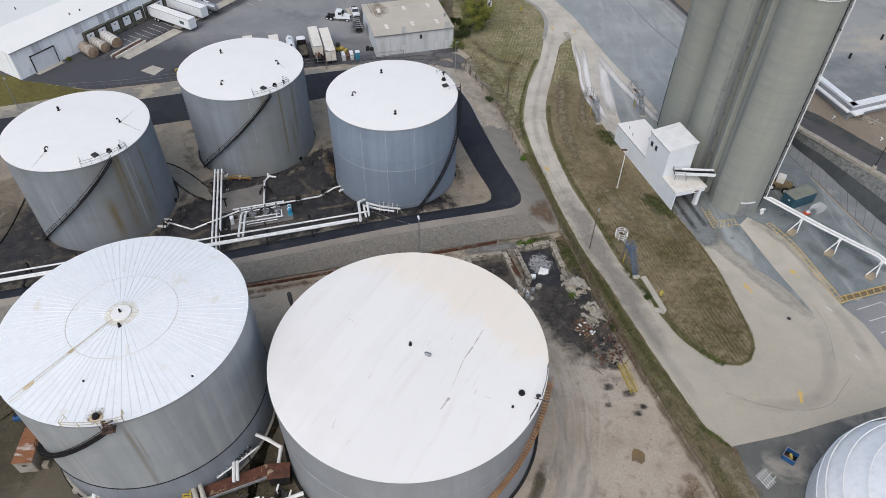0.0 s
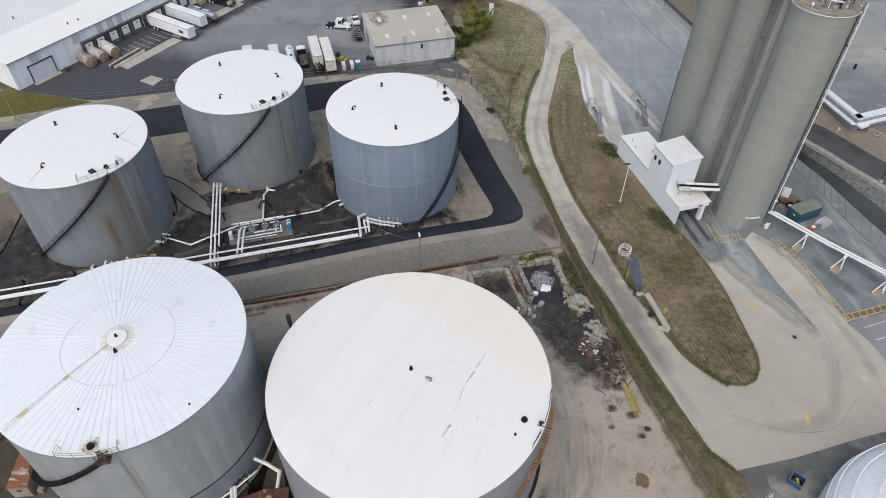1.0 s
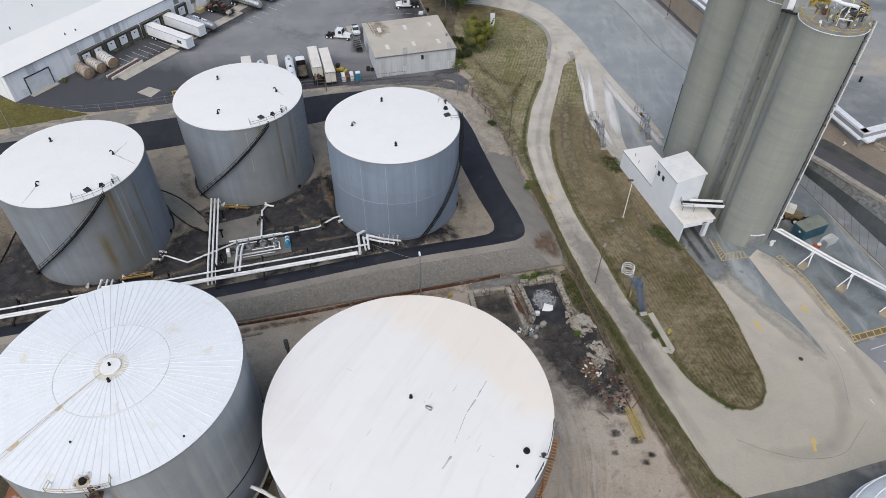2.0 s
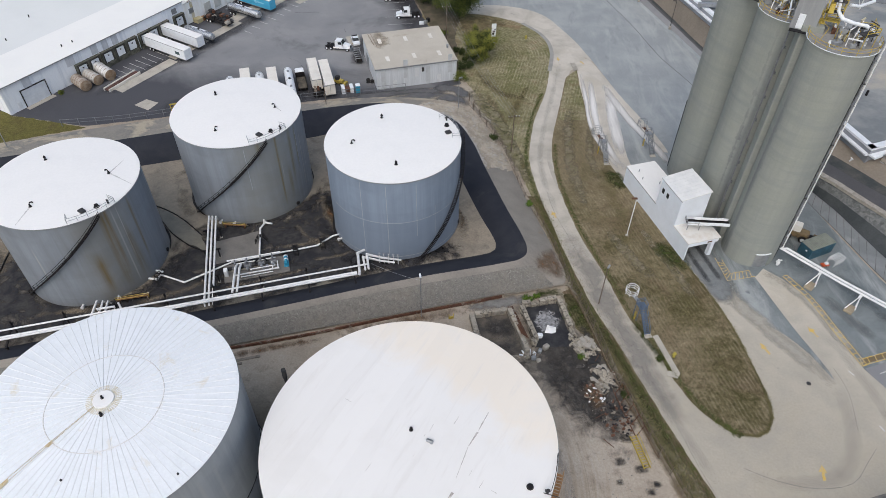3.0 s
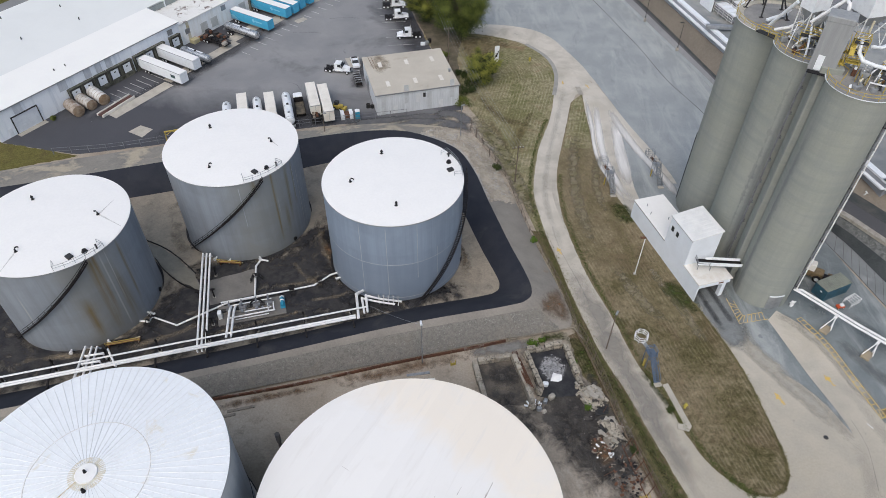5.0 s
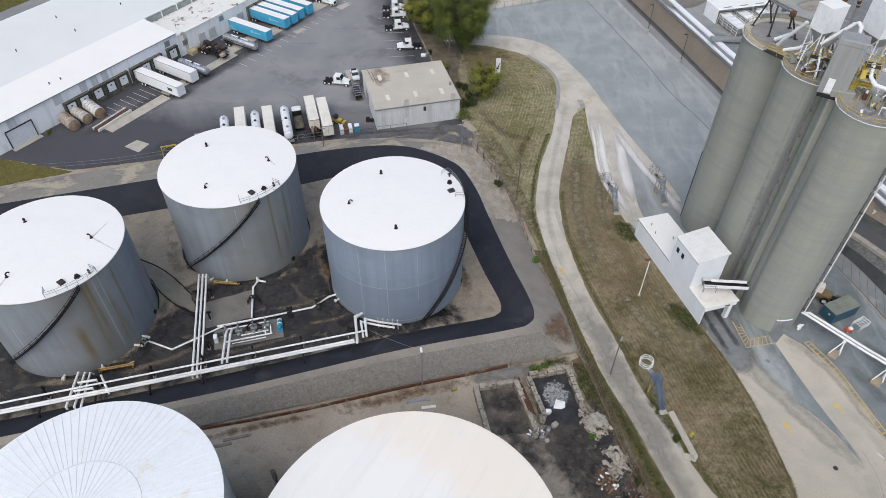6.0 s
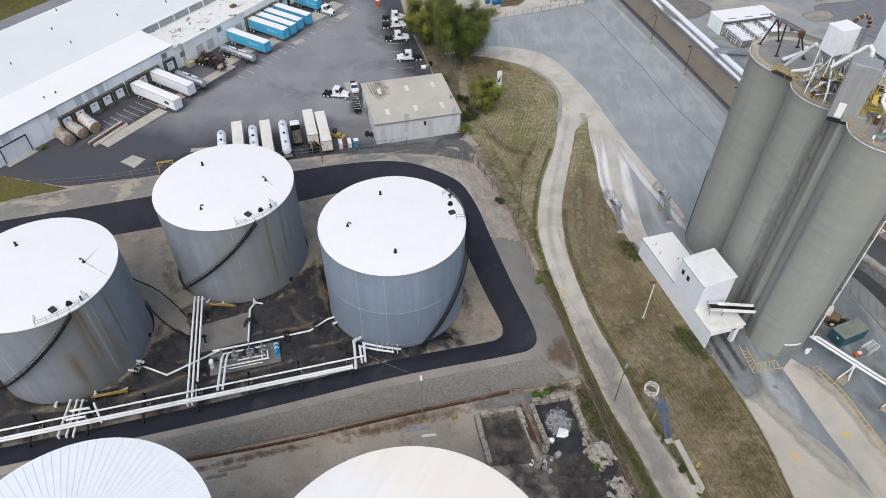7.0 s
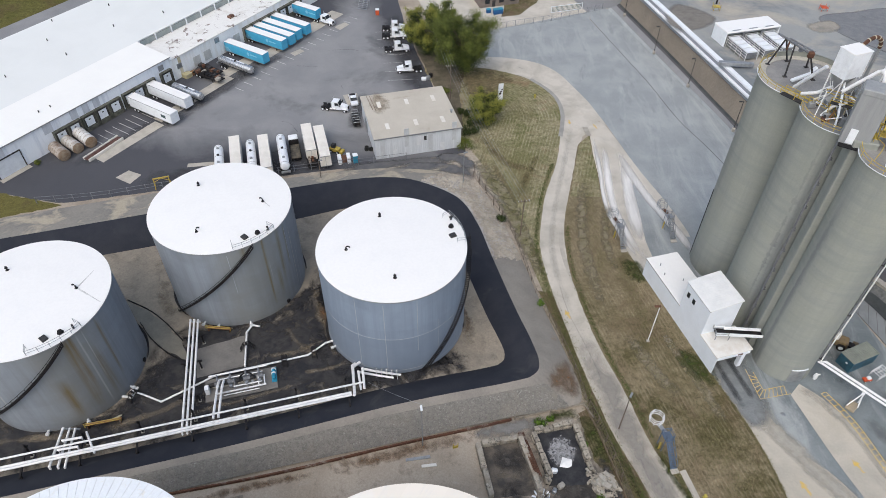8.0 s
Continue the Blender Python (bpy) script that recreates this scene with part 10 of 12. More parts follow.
for pts in ([(-85.0, 91.0), (-85.2, 95.6), (-86.6, 105.0), (-88.0, 113.5), (-88.4, 120)], [(-63.4, 118.4), (-58.4, 115.9), (-54.3, 112.9), (-49.5, 108.4)], [(-58.8, 112.6), (-57.7, 111.2), (-55.2, 108.5), (-51.1, 105.3), (-47.2, 103.4)]):
    line = xy(spline(pts, 0.7))
    for a, b in zip(line, line[1:]):
        d = math.degrees(math.atan2(b[1] - a[1], b[0] - a[0]))
        g.box((a[0] + b[0]) / 2 + 0.1 * noise.noise((a[0], a[1], 1)), (a[1] + b[1]) / 2, floor_z(*a) - 0.1, math.hypot(b[0] - a[0], b[1] - a[1]) * 1.1, 0.14 + 0.08 * noise.noise((a[0] * 2, a[1], 4)), 0.38, d)
single("low_kerb", g, BLACK, "low black kerb winding over the basin floor", "kerb", kind="structure")
# silo delivery pipe on stands
sp = thing("delivery_pipe", pose(0, 0, 0), "pair of white delivery pipes on A-shaped stands", "pipe")
for off in (0.0, 0.75):
    part("pipe", Geo().tube([(64.95 + off * 0.3, 104.05 - off * 0.3, 3.1), (65.6 + off, 103.6 + off * 0.5, 3.0), (73.1 + off * 0.8, 95.2 + off * 0.7, 2.9), (80.5 + off * 0.8, 87.6 + off * 0.6, 2.9), (81.8 + off * 0.8, 84.6 + off * 0.6, 2.9), (98, 74 + off, 2.9)], 0.22, 10), PIPE_WHITE, sp)
for x, y in ((70.3, 97.6), (75.4, 91.9), (80.6, 85.9), (91.0, 78.5)):
    st = thing("pipe_stand", pose(x, y, 0, 0, 0, -47), "white A-shaped stand bolted to a concrete block", "stand", "pipe stands")
    part("block", Geo().bevel_box(-0.2, -1.4, -0.05, 1.5, 2.2, 0.5, 0.1), surface("tan footing", (0.36, 0.30, 0.21), (0.29, 0.25, 0.19), 0.9, 0, 0.6, (0.4, 0.65), 5, 0.15), st)
    for a in (-0.9, 0.6):
        part("strut", Geo().tube([(a, -2.1 if a < 0 else -1.2, 0.4), (0, 0.2, 2.65)], 0.1, 6), PIPE_WHITE, st)
    part("post", Geo().tube([(0.2, 0.2, 0), (0.1, 0.3, 2.7)], 0.1, 6), PIPE_WHITE, st)
    part("saddle", Geo().box(0, 0.4, 2.55, 0.5, 1.4, 0.15), PIPE_WHITE, st)
# container and loader by the silo
ct = thing("container", pose(73.6, 106.3, 0, 0, 0, 24), "dark teal container with ribbed grey-green roof", "container")
part("box", Geo().bevel_box(0, 0, 0, 6.2, 2.9, 2.7, 0.05), TEAL, ct)
ribm = surface("grey-green roof sheet", (0.25, 0.27, 0.23), (0.19, 0.205, 0.18), 0.6, 0, 0.6, (0.4, 0.65), 5, 0.1)
part("roof", Geo().bevel_box(0, 0, 2.7, 6.3, 3.0, 0.08, 0.03), ribm, ct)
for k in range(14):
    part("roof_rib", Geo().box(-2.9 + 0.445 * k, 0, 2.78, 0.12, 2.9, 0.07), ribm, ct)
part("vent", Geo().box(-3.12, -0.3, 1.6, 0.06, 0.4, 0.3), WHITE, ct)
ld = thing("old_loader", pose(71.3, 110.6, 0, 0, 0, -30), "dusty tan wheel loader parked behind the container", "loader")
TAN = surface("dusty tan paint", (0.2, 0.145, 0.075), (0.09, 0.07, 0.05), 0.7, 0, 0.8, (0.4, 0.6), 6, 0.2)
part("body", Geo().bevel_box(0, 0, 0.8, 4.6, 2.0, 1.2, 0.15), TAN, ld)
part("cab", Geo().bevel_box(-0.3, 0, 2.0, 1.6, 1.6, 1.5, 0.12), CREAM, ld)
part("arm", Geo().box(2.6, 0, 0.9, 1.8, 1.2, 0.4), BLACK, ld)
part("bucket", Geo().box(3.6, 0, 0.2, 0.9, 2.6, 1.0), TAN, ld)
for x in (-1.4, 1.4):
    for y in (-1.1, 1.1):
        wheel_pair(ld, x, y, 0.75, 0.5)
sc = thing("steel_cage", pose(76.6, 103.4, 0, 0, 0, 28), "white tubular steel cage beside the container", "cage")
for k in range(5):
    part("hoop", Geo().tube([(-1.3 + 0.65 * k, -0.8, 0), (-1.3 + 0.65 * k, -0.8, 1.4), (-1.3 + 0.65 * k, 0.8, 1.4), (-1.3 + 0.65 * k, 0.8, 0)], 0.05, 5), PIPE_WHITE, sc)
for y, z in ((-0.8, 1.4), (0.8, 1.4), (-0.8, 0.7), (0.8, 0.7), (0, 1.4)):
    part("rail", Geo().tube([(-1.3, y, z), (1.3, y, z)], 0.05, 5), PIPE_WHITE, sc)
sc = thing("hand_cart", pose(74.0, 102.2, 0, 0, 0, 10), "red and white hand cart", "cart")
part("tray", Geo().bevel_box(0, 0, 0.4, 1.5, 0.8, 0.3, 0.05), RED, sc)
part("load", Geo().bevel_box(0.2, 0, 0.7, 0.7, 0.6, 0.35, 0.08), WHITE, sc)
for x in (-0.5, 0.5):
    wheel_pair(sc, x, -0.35, 0.22, 0.12)
g = Geo().lathe([(0, 0.02), (0.4, 0.02), (0.45, 0)], 20)
single("drain_cover", g, GREY_STEEL, "pale round drain cover in the lot", "drain cover", m=pose(56.8, 95.1, 0.03))
single("drain_cover", Geo().lathe([(0, 0.02), (0.35, 0.02), (0.4, 0)], 16), DARK, "dark round drain cover in the apron", "drain cover", m=pose(60.6, 74.8, 0.06))

# ---- road paint ----
def arrow(x, y, a, s=1.0, mat=ROAD_YELLOW):
    g = Geo().add([(-0.22, -1.3, 0), (0.22, -1.3, 0), (0.22, 0.1, 0), (0.62, 0.1, 0), (0, 1.35, 0), (-0.62, 0.1, 0), (-0.22, 0.1, 0)], [(0, 1, 2, 3, 4, 5, 6)])
    single("road_arrow", g, mat, "worn yellow direction arrow on the concrete", "road marking", "road arrows", m=pose(x, y, 0.068, 0, 0, a) @ Matrix.Scale(s, 4), smooth=0)


arrow(55.7, 81.9, 22)
arrow(65.5, 85.8, 24)
arrow(56.7, 58.9, -12)
arrow(22.7, 116.4, 20, 0.9)
arrow(31.0, 182.5, 180, 0.8)
arrow(37.5, 180.8, 20, 0.8)
hat = Geo()
hl = spline([(64.9, 99.3), (67.6, 93.4), (69.3, 86), (71.1, 78.4)], 0.5)
hl2 = [p + Vector((0.95, 0.35, 0)) for p in hl]
strip(hat, hl, 0.16, 0.069)
strip(hat, hl2, 0.16, 0.069)
for k in range(0, len(hl), 2):
    strip(hat, [hl[k], hl2[k]], 0.14, 0.071)
e0, e1 = Vector((71.3, 78.6)), Vector((90, 84.4))
for off in (0.0, 1.25):
    strip(hat, [e0 + Vector((0.0, off)), e1 + Vector((0.0, off))], 0.16, 0.069)
for k in range(14):
    p = e0.lerp(e1, k / 13)
    strip(hat, [p, p + Vector((0, 1.25))], 0.16, 0.071)
strip(hat, [(53.2, 104.2), (53.9, 98.0), (59.6, 99.2)], 0.14, 0.069)
strip(hat, [(54.4, 103.6), (55.0, 99.9), (58.9, 100.8)], 0.14, 0.069)
for k in range(6):
    strip(hat, [(53.4 + 0.1 * k, 103.0 - 0.9 * k), (54.5 + 0.1 * k, 102.4 - 0.5 * k)], 0.12, 0.071)
    strip(hat, [(54.6 + 0.85 * k, 98.2 + 0.17 * k), (55.4 + 0.7 * k, 99.9 + 0.16 * k)], 0.12, 0.071)
single("yellow_hatching", hat, ROAD_YELLOW, "worn yellow hatched road marking", "road marking", kind="structure", smooth=0)
patch("brown_strip", [(71.6, 78.9), (90, 84.6), (90, 85.8), (71.6, 79.9)], 0.06, surface("brown sealed strip", (0.19, 0.14, 0.075), (0.15, 0.12, 0.075), 0.8, 0, 0.6, (0.4, 0.6), 5, 0.15, world=True), "brown sealed strip below the hatching", "pavement")
pl = Geo()
for a, b in (((73.5, 77.0), (78.8, 78.9)), ((74.5, 74.4), (80.5, 76.5)), ((75.3, 71.8), (82, 74.1)), ((78.8, 78.9), (80.0, 76.4)), ((76.0, 69.3), (83.0, 71.6))):
    strip(pl, [a, b], 0.16, 0.045)
single("bay_lines", pl, ROAD_WHITE, "white parking bay lines", "line", kind="structure", smooth=0)
for x, y, a in ((68.6, 77.0, 35), (69.0, 66.5, 20)):
    strip_g = Geo().box(0, 0, 0, 0.25, 1.1, 0.01)
    single("road_dash", strip_g, ROAD_WHITE, "short worn white dash on the concrete", "road marking", "road dashes", m=pose(x, y, 0.068, 0, 0, a))
cap = Geo().prism([(34.1, 180.4), (35.4, 180.4), (35.9, 176.4), (34.6, 176.4)], 0.0, 0.16)
single("nose_block", cap, OLD_CONCRETE, "small concrete nose block where the roads part", "block")

# ---- poles, wires, sign ----
def utility_pole(x, y, z, h, a, label="brown timber utility pole with a crossarm"):
    u = thing("utility_pole", pose(x, y, z, 0, 0, a), label, "utility pole", "utility poles")
    part("pole", Geo().tube([(0, 0, -0.3), (0, 0, h)], 0.17, 8, r1=0.11), POLE_WOOD, u)
    part("crossarm", Geo().box(0, 0.14, h - 0.7, 2.6, 0.12, 0.14), POLE_WOOD, u)
    for x_ in (-1.2, -0.5, 0.5, 1.2):
        part("insulator", Geo().lathe([(0, 0.22), (0.06, 0.2), (0.05, 0)], 8), WHITE, u, m=pose(x_, 0.14, h - 0.56))
    return u


utility_pole(-0.6, 193.2, 0, 10.6, 10)
utility_pole(15.0, 138.6, 0, 10.2, 12, "thin brown utility pole with a crossarm on the verge")
for dx in (-1.1, -0.4, 0.5, 1.2):
    a, b = Vector((-0.6 + dx, 193.2, 10.2)), Vector((15.0 + dx, 138.6, 9.6))
    for end, k_, sag in ((b, 12, 1.4), (Vector((-14.0 + dx, 262.0, 11.0)), 8, 1.0)):
        line_ = [(end - a) * (k / k_) - Vector((0, 0, sag * math.sin(math.pi * k / k_))) for k in range(k_ + 1)]
        single("overhead_wire", Geo().tube(line_, 0.022, 4), GREY_STEEL, "thin overhead wire between the utility poles", "wire", "overhead wires", m=pose(*a))
for x, y, h, a in ((28.3, 91.8, 9.3, 60), (2.7, 155.5, 9.2, 30), (-4.36, 88.2, 10.2, 100), (-101.9, 136.3, 7.9, -30), (-30.6, 155.6, 6.5, 0)):
    lp = thing("yard_light", pose(x, y, 0.2 if x > -80 else 1.5), "slim grey yard light pole with a small head", "lamp post", "yard lights")
    part("pole", Geo().tube([(0, 0, -0.6), (0, 0, h)], 0.12, 8, r1=0.07), POLE_WOOD if x in (28.3, -30.6) else GREY_STEEL, lp)
    part("head", Geo().bevel_box(0.4, 0, h - 0.1, 1.0, 0.35, 0.25, 0.08), GREY_STEEL if x != -4.36 else WHITE, lp, m=pose(0, 0, 0, 0, 0, a))
wr = Geo()
a, b = Vector((-14.0, 97.6, 3.9)), Vector((-4.36, 93.0, 4.3))
wr.tube([a.lerp(b, k / 6) - Vector((0, 0, 0.4 * math.sin(math.pi * k / 6))) for k in range(7)], 0.025, 5)
single("guy_cable", wr, GREY_STEEL, "pale cable from the pipe rack to the dike", "cable")
sg = thing("banner_sign", pose(13.0, 191.2, 0, 0, 0, 10), "tall white banner sign with a dark emblem", "sign")
part("panel", Geo().bevel_box(0, 0, 0.3, 1.35, 0.15, 5.9, 0.04), WHITE, sg)
em = Geo()
for k in range(3):
    em.lathe([(0, -0.02), (0.34 - 0.06 * k, -0.02), (0.34 - 0.06 * k, 0.02), (0, 0.02)], 14, cx=-0.15 + 0.25 * k, cy=2.6 + 0.62 * k)
part("emblem", em, BLACK, sg, m=pose(0, -0.09, 0.6, 90, 0, 0))
part("post", Geo().box(0, 0, -0.1, 1.1, 0.3, 0.45), GREY_STEEL, sg)
yh = Geo().tube([(0, 0, 0), (0, 0, 0.7)], 0.16, 10)
yh.lathe([(0, 0.95), (0.16, 0.85), (0.2, 0.68), (0.1, 0.66)], 10)
yh.tube([(-0.28, 0, 0.5), (0.28, 0, 0.5)], 0.08, 8)
hyd = yh.mesh("hydrant", surface("dull yellow paint", (0.45, 0.38, 0.08), (0.32, 0.27, 0.07), 0.7))
for x, y, z in ((22.8, 194.2, 0.06), (39.3, 79.9, 0.05), (33.2, 80.0, 0.0)):
    if x != 33.2:
        ob = new("hydrant", hyd)
        ob.matrix_basis = pose(x, y, z) @ Matrix.Scale(1.4, 4)
        tagged(ob, "yellow hydrant post in the grass", "hydrant", "hydrants")
# ---- fences ----
def fence(name, pts, h, label, mesh_wire=True, mat=GREY_STEEL, post_mat=None, every=3.0, wood=False):
    """Posts, rails and open wire mesh along a line of the plan."""
    pts3 = spline([(*p, 0) if len(p) == 2 else p for p in pts], 0.5)
    f = thing(name, pose(pts3[0].x, pts3[0].y, pts3[0].z), label, "fence")
    o = pts3[0]
    L, posts, acc = 0.0, [pts3[0]], 0.0
    for a, b in zip(pts3, pts3[1:]):
        acc += (b - a).length
        if acc >= every:
            posts.append(b)
            acc = 0.0
    pm = Geo().tube([(0, 0, -0.2), (0, 0, h + 0.05)], 0.085, 6).mesh("post", post_mat or mat)
    for p in posts[:300]:
        part("post", pm, None, f, m=pose(*(p - o)))
    rails = Geo()
    for z in ((h, 0.1) if mesh_wire else (h, h * 0.5)):
        rails.tube([p - o + Vector((0, 0, z)) for p in posts], 0.045, 5)
    part("top_rail", rails, mat, f)
    if mesh_wire:
        g = Geo()
        for a, b in zip(posts, posts[1:]):
            a, b = a - o, b - o
            n = 7
            for k in range(n):
                g.tube([a.lerp(b, k / n) + Vector((0, 0, 0.1)), a.lerp(b, (k + 1) / n) + Vector((0, 0, h))], 0.008, 3, False)
                g.tube([a.lerp(b, (k + 1) / n) + Vector((0, 0, 0.1)), a.lerp(b, k / n) + Vector((0, 0, h))], 0.008, 3, False)
        part("wire_mesh", g, mat, f)
    return f


FENCE_BROWN = surface("weathered brown fence steel", (0.20, 0.165, 0.135), (0.13, 0.105, 0.085), 0.7, 0.1, 1, (0.4, 0.6), 8, 0.2)
KICK_LINE = xy(spline([(23.2, 95.8), (24.6, 91.6), (26.4, 84.0), (28.4, 75.0), (30.7, 67.6), (32.6, 60.9)], 2.4))
KICK = surface("weathered kick board", (0.21, 0.165, 0.12), (0.13, 0.098, 0.07), 0.85, 0, 0.8, (0.4, 0.6), 8, 0.25)
kick = thing("kick_board", pose(23.4, 95.8, 0), "low brown timber boards under the yard fence", "boards", "fence boards")
for k, (a, b) in enumerate(zip(KICK_LINE, KICK_LINE[1:])):
    part("board", Geo().bevel_box(0, 0, 0.02, math.hypot(b[0] - a[0], b[1] - a[1]) - 0.06, 0.16, 0.5 + 0.08 * math.sin(2.1 * k), 0.03), KICK, kick, m=pose((a[0] + b[0]) / 2 - 23.4, (a[1] + b[1]) / 2 - 95.8, 0, 2.0 * math.sin(3.7 * k), 0, math.degrees(math.atan2(b[1] - a[1], b[0] - a[0]))))
fence("wire_fence", [(23.8, 95.8), (25.1, 92.0), (26.9, 84.0), (28.7, 75.0), (31.0, 67.6), (32.9, 60.9), (34.9, 54.3), (36.7, 49.2), (38.0, 44.8), (39.6, 36)], 2.1, "rusty brown wire fence along the yard", mat=FENCE_BROWN)
fence("wire_fence", [(23.4, 97.2), (22.3, 104.1), (20.6, 110.6), (19.0, 115.5), (16.9, 121.7), (15.2, 131.2), (12.7, 141.7), (8.4, 152.2), (4.2, 161)], 1.6, "low wire fence on the dike edge", mat=FENCE_BROWN)
fence("wire_fence", [(-94, 146.8), (-80.5, 149.0), (-68, 152.6), (-50, 157.0), (-30, 161.5), (-19.5, 163.6), (-8, 166.4)], 1.8, "thin wire fence between dike and truck yard", mesh_wire=False, mat=WEATHERED, every=3.6)
fence("wire_fence", [(8.0, 232.6), (14.2, 235.1), (21.7, 238.1), (31.1, 241.2), (46.0, 248.3), (52, 252)], 2.0, "grey wire fence at the lot's end")
rails = thing("timber_rail", pose(11, 93.6, 0), "low timber rail between slope and scrap yard", "rail")
for a, b in (((11, 93.2), (17.2, 94.8)), ((17.2, 94.8), (23.0, 96.2)), ((23.0, 96.2), (24.3, 93.6))):
    a, b = Vector(a) - Vector((11, 93.6)), Vector(b) - Vector((11, 93.6))
    part("beam", Geo().tube([(a.x, a.y, 0.5), (b.x, b.y, 0.5)], 0.14, 6), WOOD, rails)
    part("post", Geo().tube([(a.x, a.y, 0), (a.x, a.y, 0.9)], 0.12, 6), WOOD, rails)
for x_, y_ in ((5.6, 160.4), (6.5, 157.0), (7.9, 153.0), (9.6, 148.3), (11.2, 144.0)):
    single("timber_post", Geo().tube([(0, 0, -0.3), (0.05, 0.03, 2.0)], 0.13, 7, r1=0.11), POLE_WOOD, "short leaning timber post on the dike edge", "post", "dike edge posts", m=pose(x_, y_, 0.2, 3 * math.sin(x_), 4 * math.cos(y_), 0))
gate = thing("sliding_gate", pose(32.6, 246.8, 0, 0, 0, 17), "long green-grey sliding gate at the lot's end", "gate")
gm = surface("green-grey gate steel", (0.20, 0.27, 0.25), (0.16, 0.21, 0.2), 0.6, 0.1, 1, (0.4, 0.6), 6, 0.1)
part("frame", Geo().box(5.6, 0, 0.3, 11.4, 0.15, 0.15).box(5.6, 0, 2.3, 11.4, 0.15, 0.15).box(0, 0, 0.3, 0.15, 0.15, 2.1).box(11.2, 0, 0.3, 0.15, 0.15, 2.1), WHITE, gate)
for k in range(24):
    part("bar", Geo().box(0.4 + 0.45 * k, 0, 0.4, 0.12, 0.06, 1.95), gm, gate)

# ---- block bays and scrap ----
def block_wall(name, a, b, rows, label, top_gap=0.0, seed=1, size=(1.5, 0.65, 0.75)):
    """Large concrete blocks laid in courses, each its own piece."""
    a, b = Vector(a), Vector(b)
    rnd = random.Random(seed)
    w = thing(name, pose(a.x, a.y, 0, 0, 0, math.degrees(math.atan2((b - a).y, (b - a).x))), label, "block wall", "block walls")
    L = (b - a).length
    lx, ly, lz = size
    me = Geo().bevel_box(0, 0, 0, lx - 0.04, ly, lz - 0.03, 0.035).mesh("block", BLOCK)
    for r in range(rows):
        n = max(1, round(L / lx))
        for k in range(n):
            if r == rows - 1 and rnd.random() < top_gap:
                continue
            sx = L / n / lx
            part("block", me, None, w, m=pose(L * (k + 0.5) / n + rnd.uniform(-0.03, 0.03), rnd.uniform(-0.1, 0.1), r * lz, 0, 0, rnd.uniform(-4, 4)) @ Matrix.Diagonal((sx * rnd.uniform(0.9, 1.0), 1 + rnd.uniform(-0.12, 0.08), 1, 1)))
    return w


for a_, b_, n_, h_, seed_ in (((4.7, 88.1), (6.5, 79.4), 2, 1.25, 1), ((5.3, 88.3), (11.0, 89.4), 2, 1.1, 2), ((11.6, 89.5), (14.2, 80.0), 3, 1.3, 3)):
    # long cast panels stand end to end
    a_, b_ = Vector(a_), Vector(b_)
    rnd = random.Random(seed_)
    bw = thing("bay_wall", pose(a_.x, a_.y, 0, 0, 0, math.degrees(math.atan2((b_ - a_).y, (b_ - a_).x))), "long pale concrete panel wall of a storage bay", "block wall", "bay walls")
    L_ = (b_ - a_).length / n_
    for k in range(n_):
        part("panel", Geo().bevel_box(L_ * (k + 0.5), rnd.uniform(-0.05, 0.05), 0, L_ - 0.05, 0.85 + rnd.uniform(-0.06, 0.06), h_ + rnd.uniform(-0.12, 0.12), 0.09), BAY_PANEL, bw, m=pose(0, 0, 0, 0, 0, rnd.uniform(-0.6, 0.6)))
    for k in range(3):
        part("broken_cap", Geo().bevel_box(0, 0, 0, rnd.uniform(0.5, 1.1), rnd.uniform(0.4, 0.7), rnd.uniform(0.15, 0.35), 0.06), BLOCK, bw, m=pose(rnd.uniform(0.6, n_ * L_ - 0.6), rnd.uniform(-0.1, 0.1), h_ - 0.08, rnd.uniform(-6, 6), 0, rnd.uniform(0, 90)))
block_wall("block_wall", (13.8, 90.3), (15.9, 82.8), 2, "stained concrete block wall of a scrap bay", 0.3, 4, (1.75, 0.85, 0.64))
block_wall("block_wall", (14.0, 90.8), (20.4, 92.3), 2, "stained concrete block wall of a scrap bay", 0.1, 5, (1.75, 0.85, 0.64))
block_wall("block_wall", (20.9, 91.9), (22.6, 84.0), 2, "stained concrete block wall of a scrap bay", 0.15, 6, (1.75, 0.9, 0.64))
patch("bay_floor", ragged([(4.8, 88.3), (11.6, 89.6), (13.9, 80.2), (6.6, 79.4)], 0.3, 0.6, 40.0), 0.02, surface("muddy bay floor", (0.145, 0.125, 0.102), (0.062, 0.057, 0.053), 0.9, 0, 0.4, (0.4, 0.6), 4, 0.25, 0.03, True), "muddy brown floor of the storage bay", "ground")
soft_poly("ash_spill", [(16.4, 89.0), (18.4, 90.0), (20.2, 88.6), (19.8, 85.8), (17.6, 84.8), (16.4, 86.6)], 0.03, 0.9, ASH, "pale ash spill on the burnt floor")
patch("bay_floor_burnt", ragged([(14.0, 90.9), (20.6, 92.4), (22.5, 84.6), (22.2, 82), (15.6, 81.5)], 0.3, 0.6, 41.0), 0.02, surface("burnt black floor", (0.024, 0.025, 0.03), (0.05, 0.05, 0.052), 0.8, 0, 0.5, (0.4, 0.6), 4, 0.3, 0.03, True), "burnt black floor of the scrap bay", "ground")
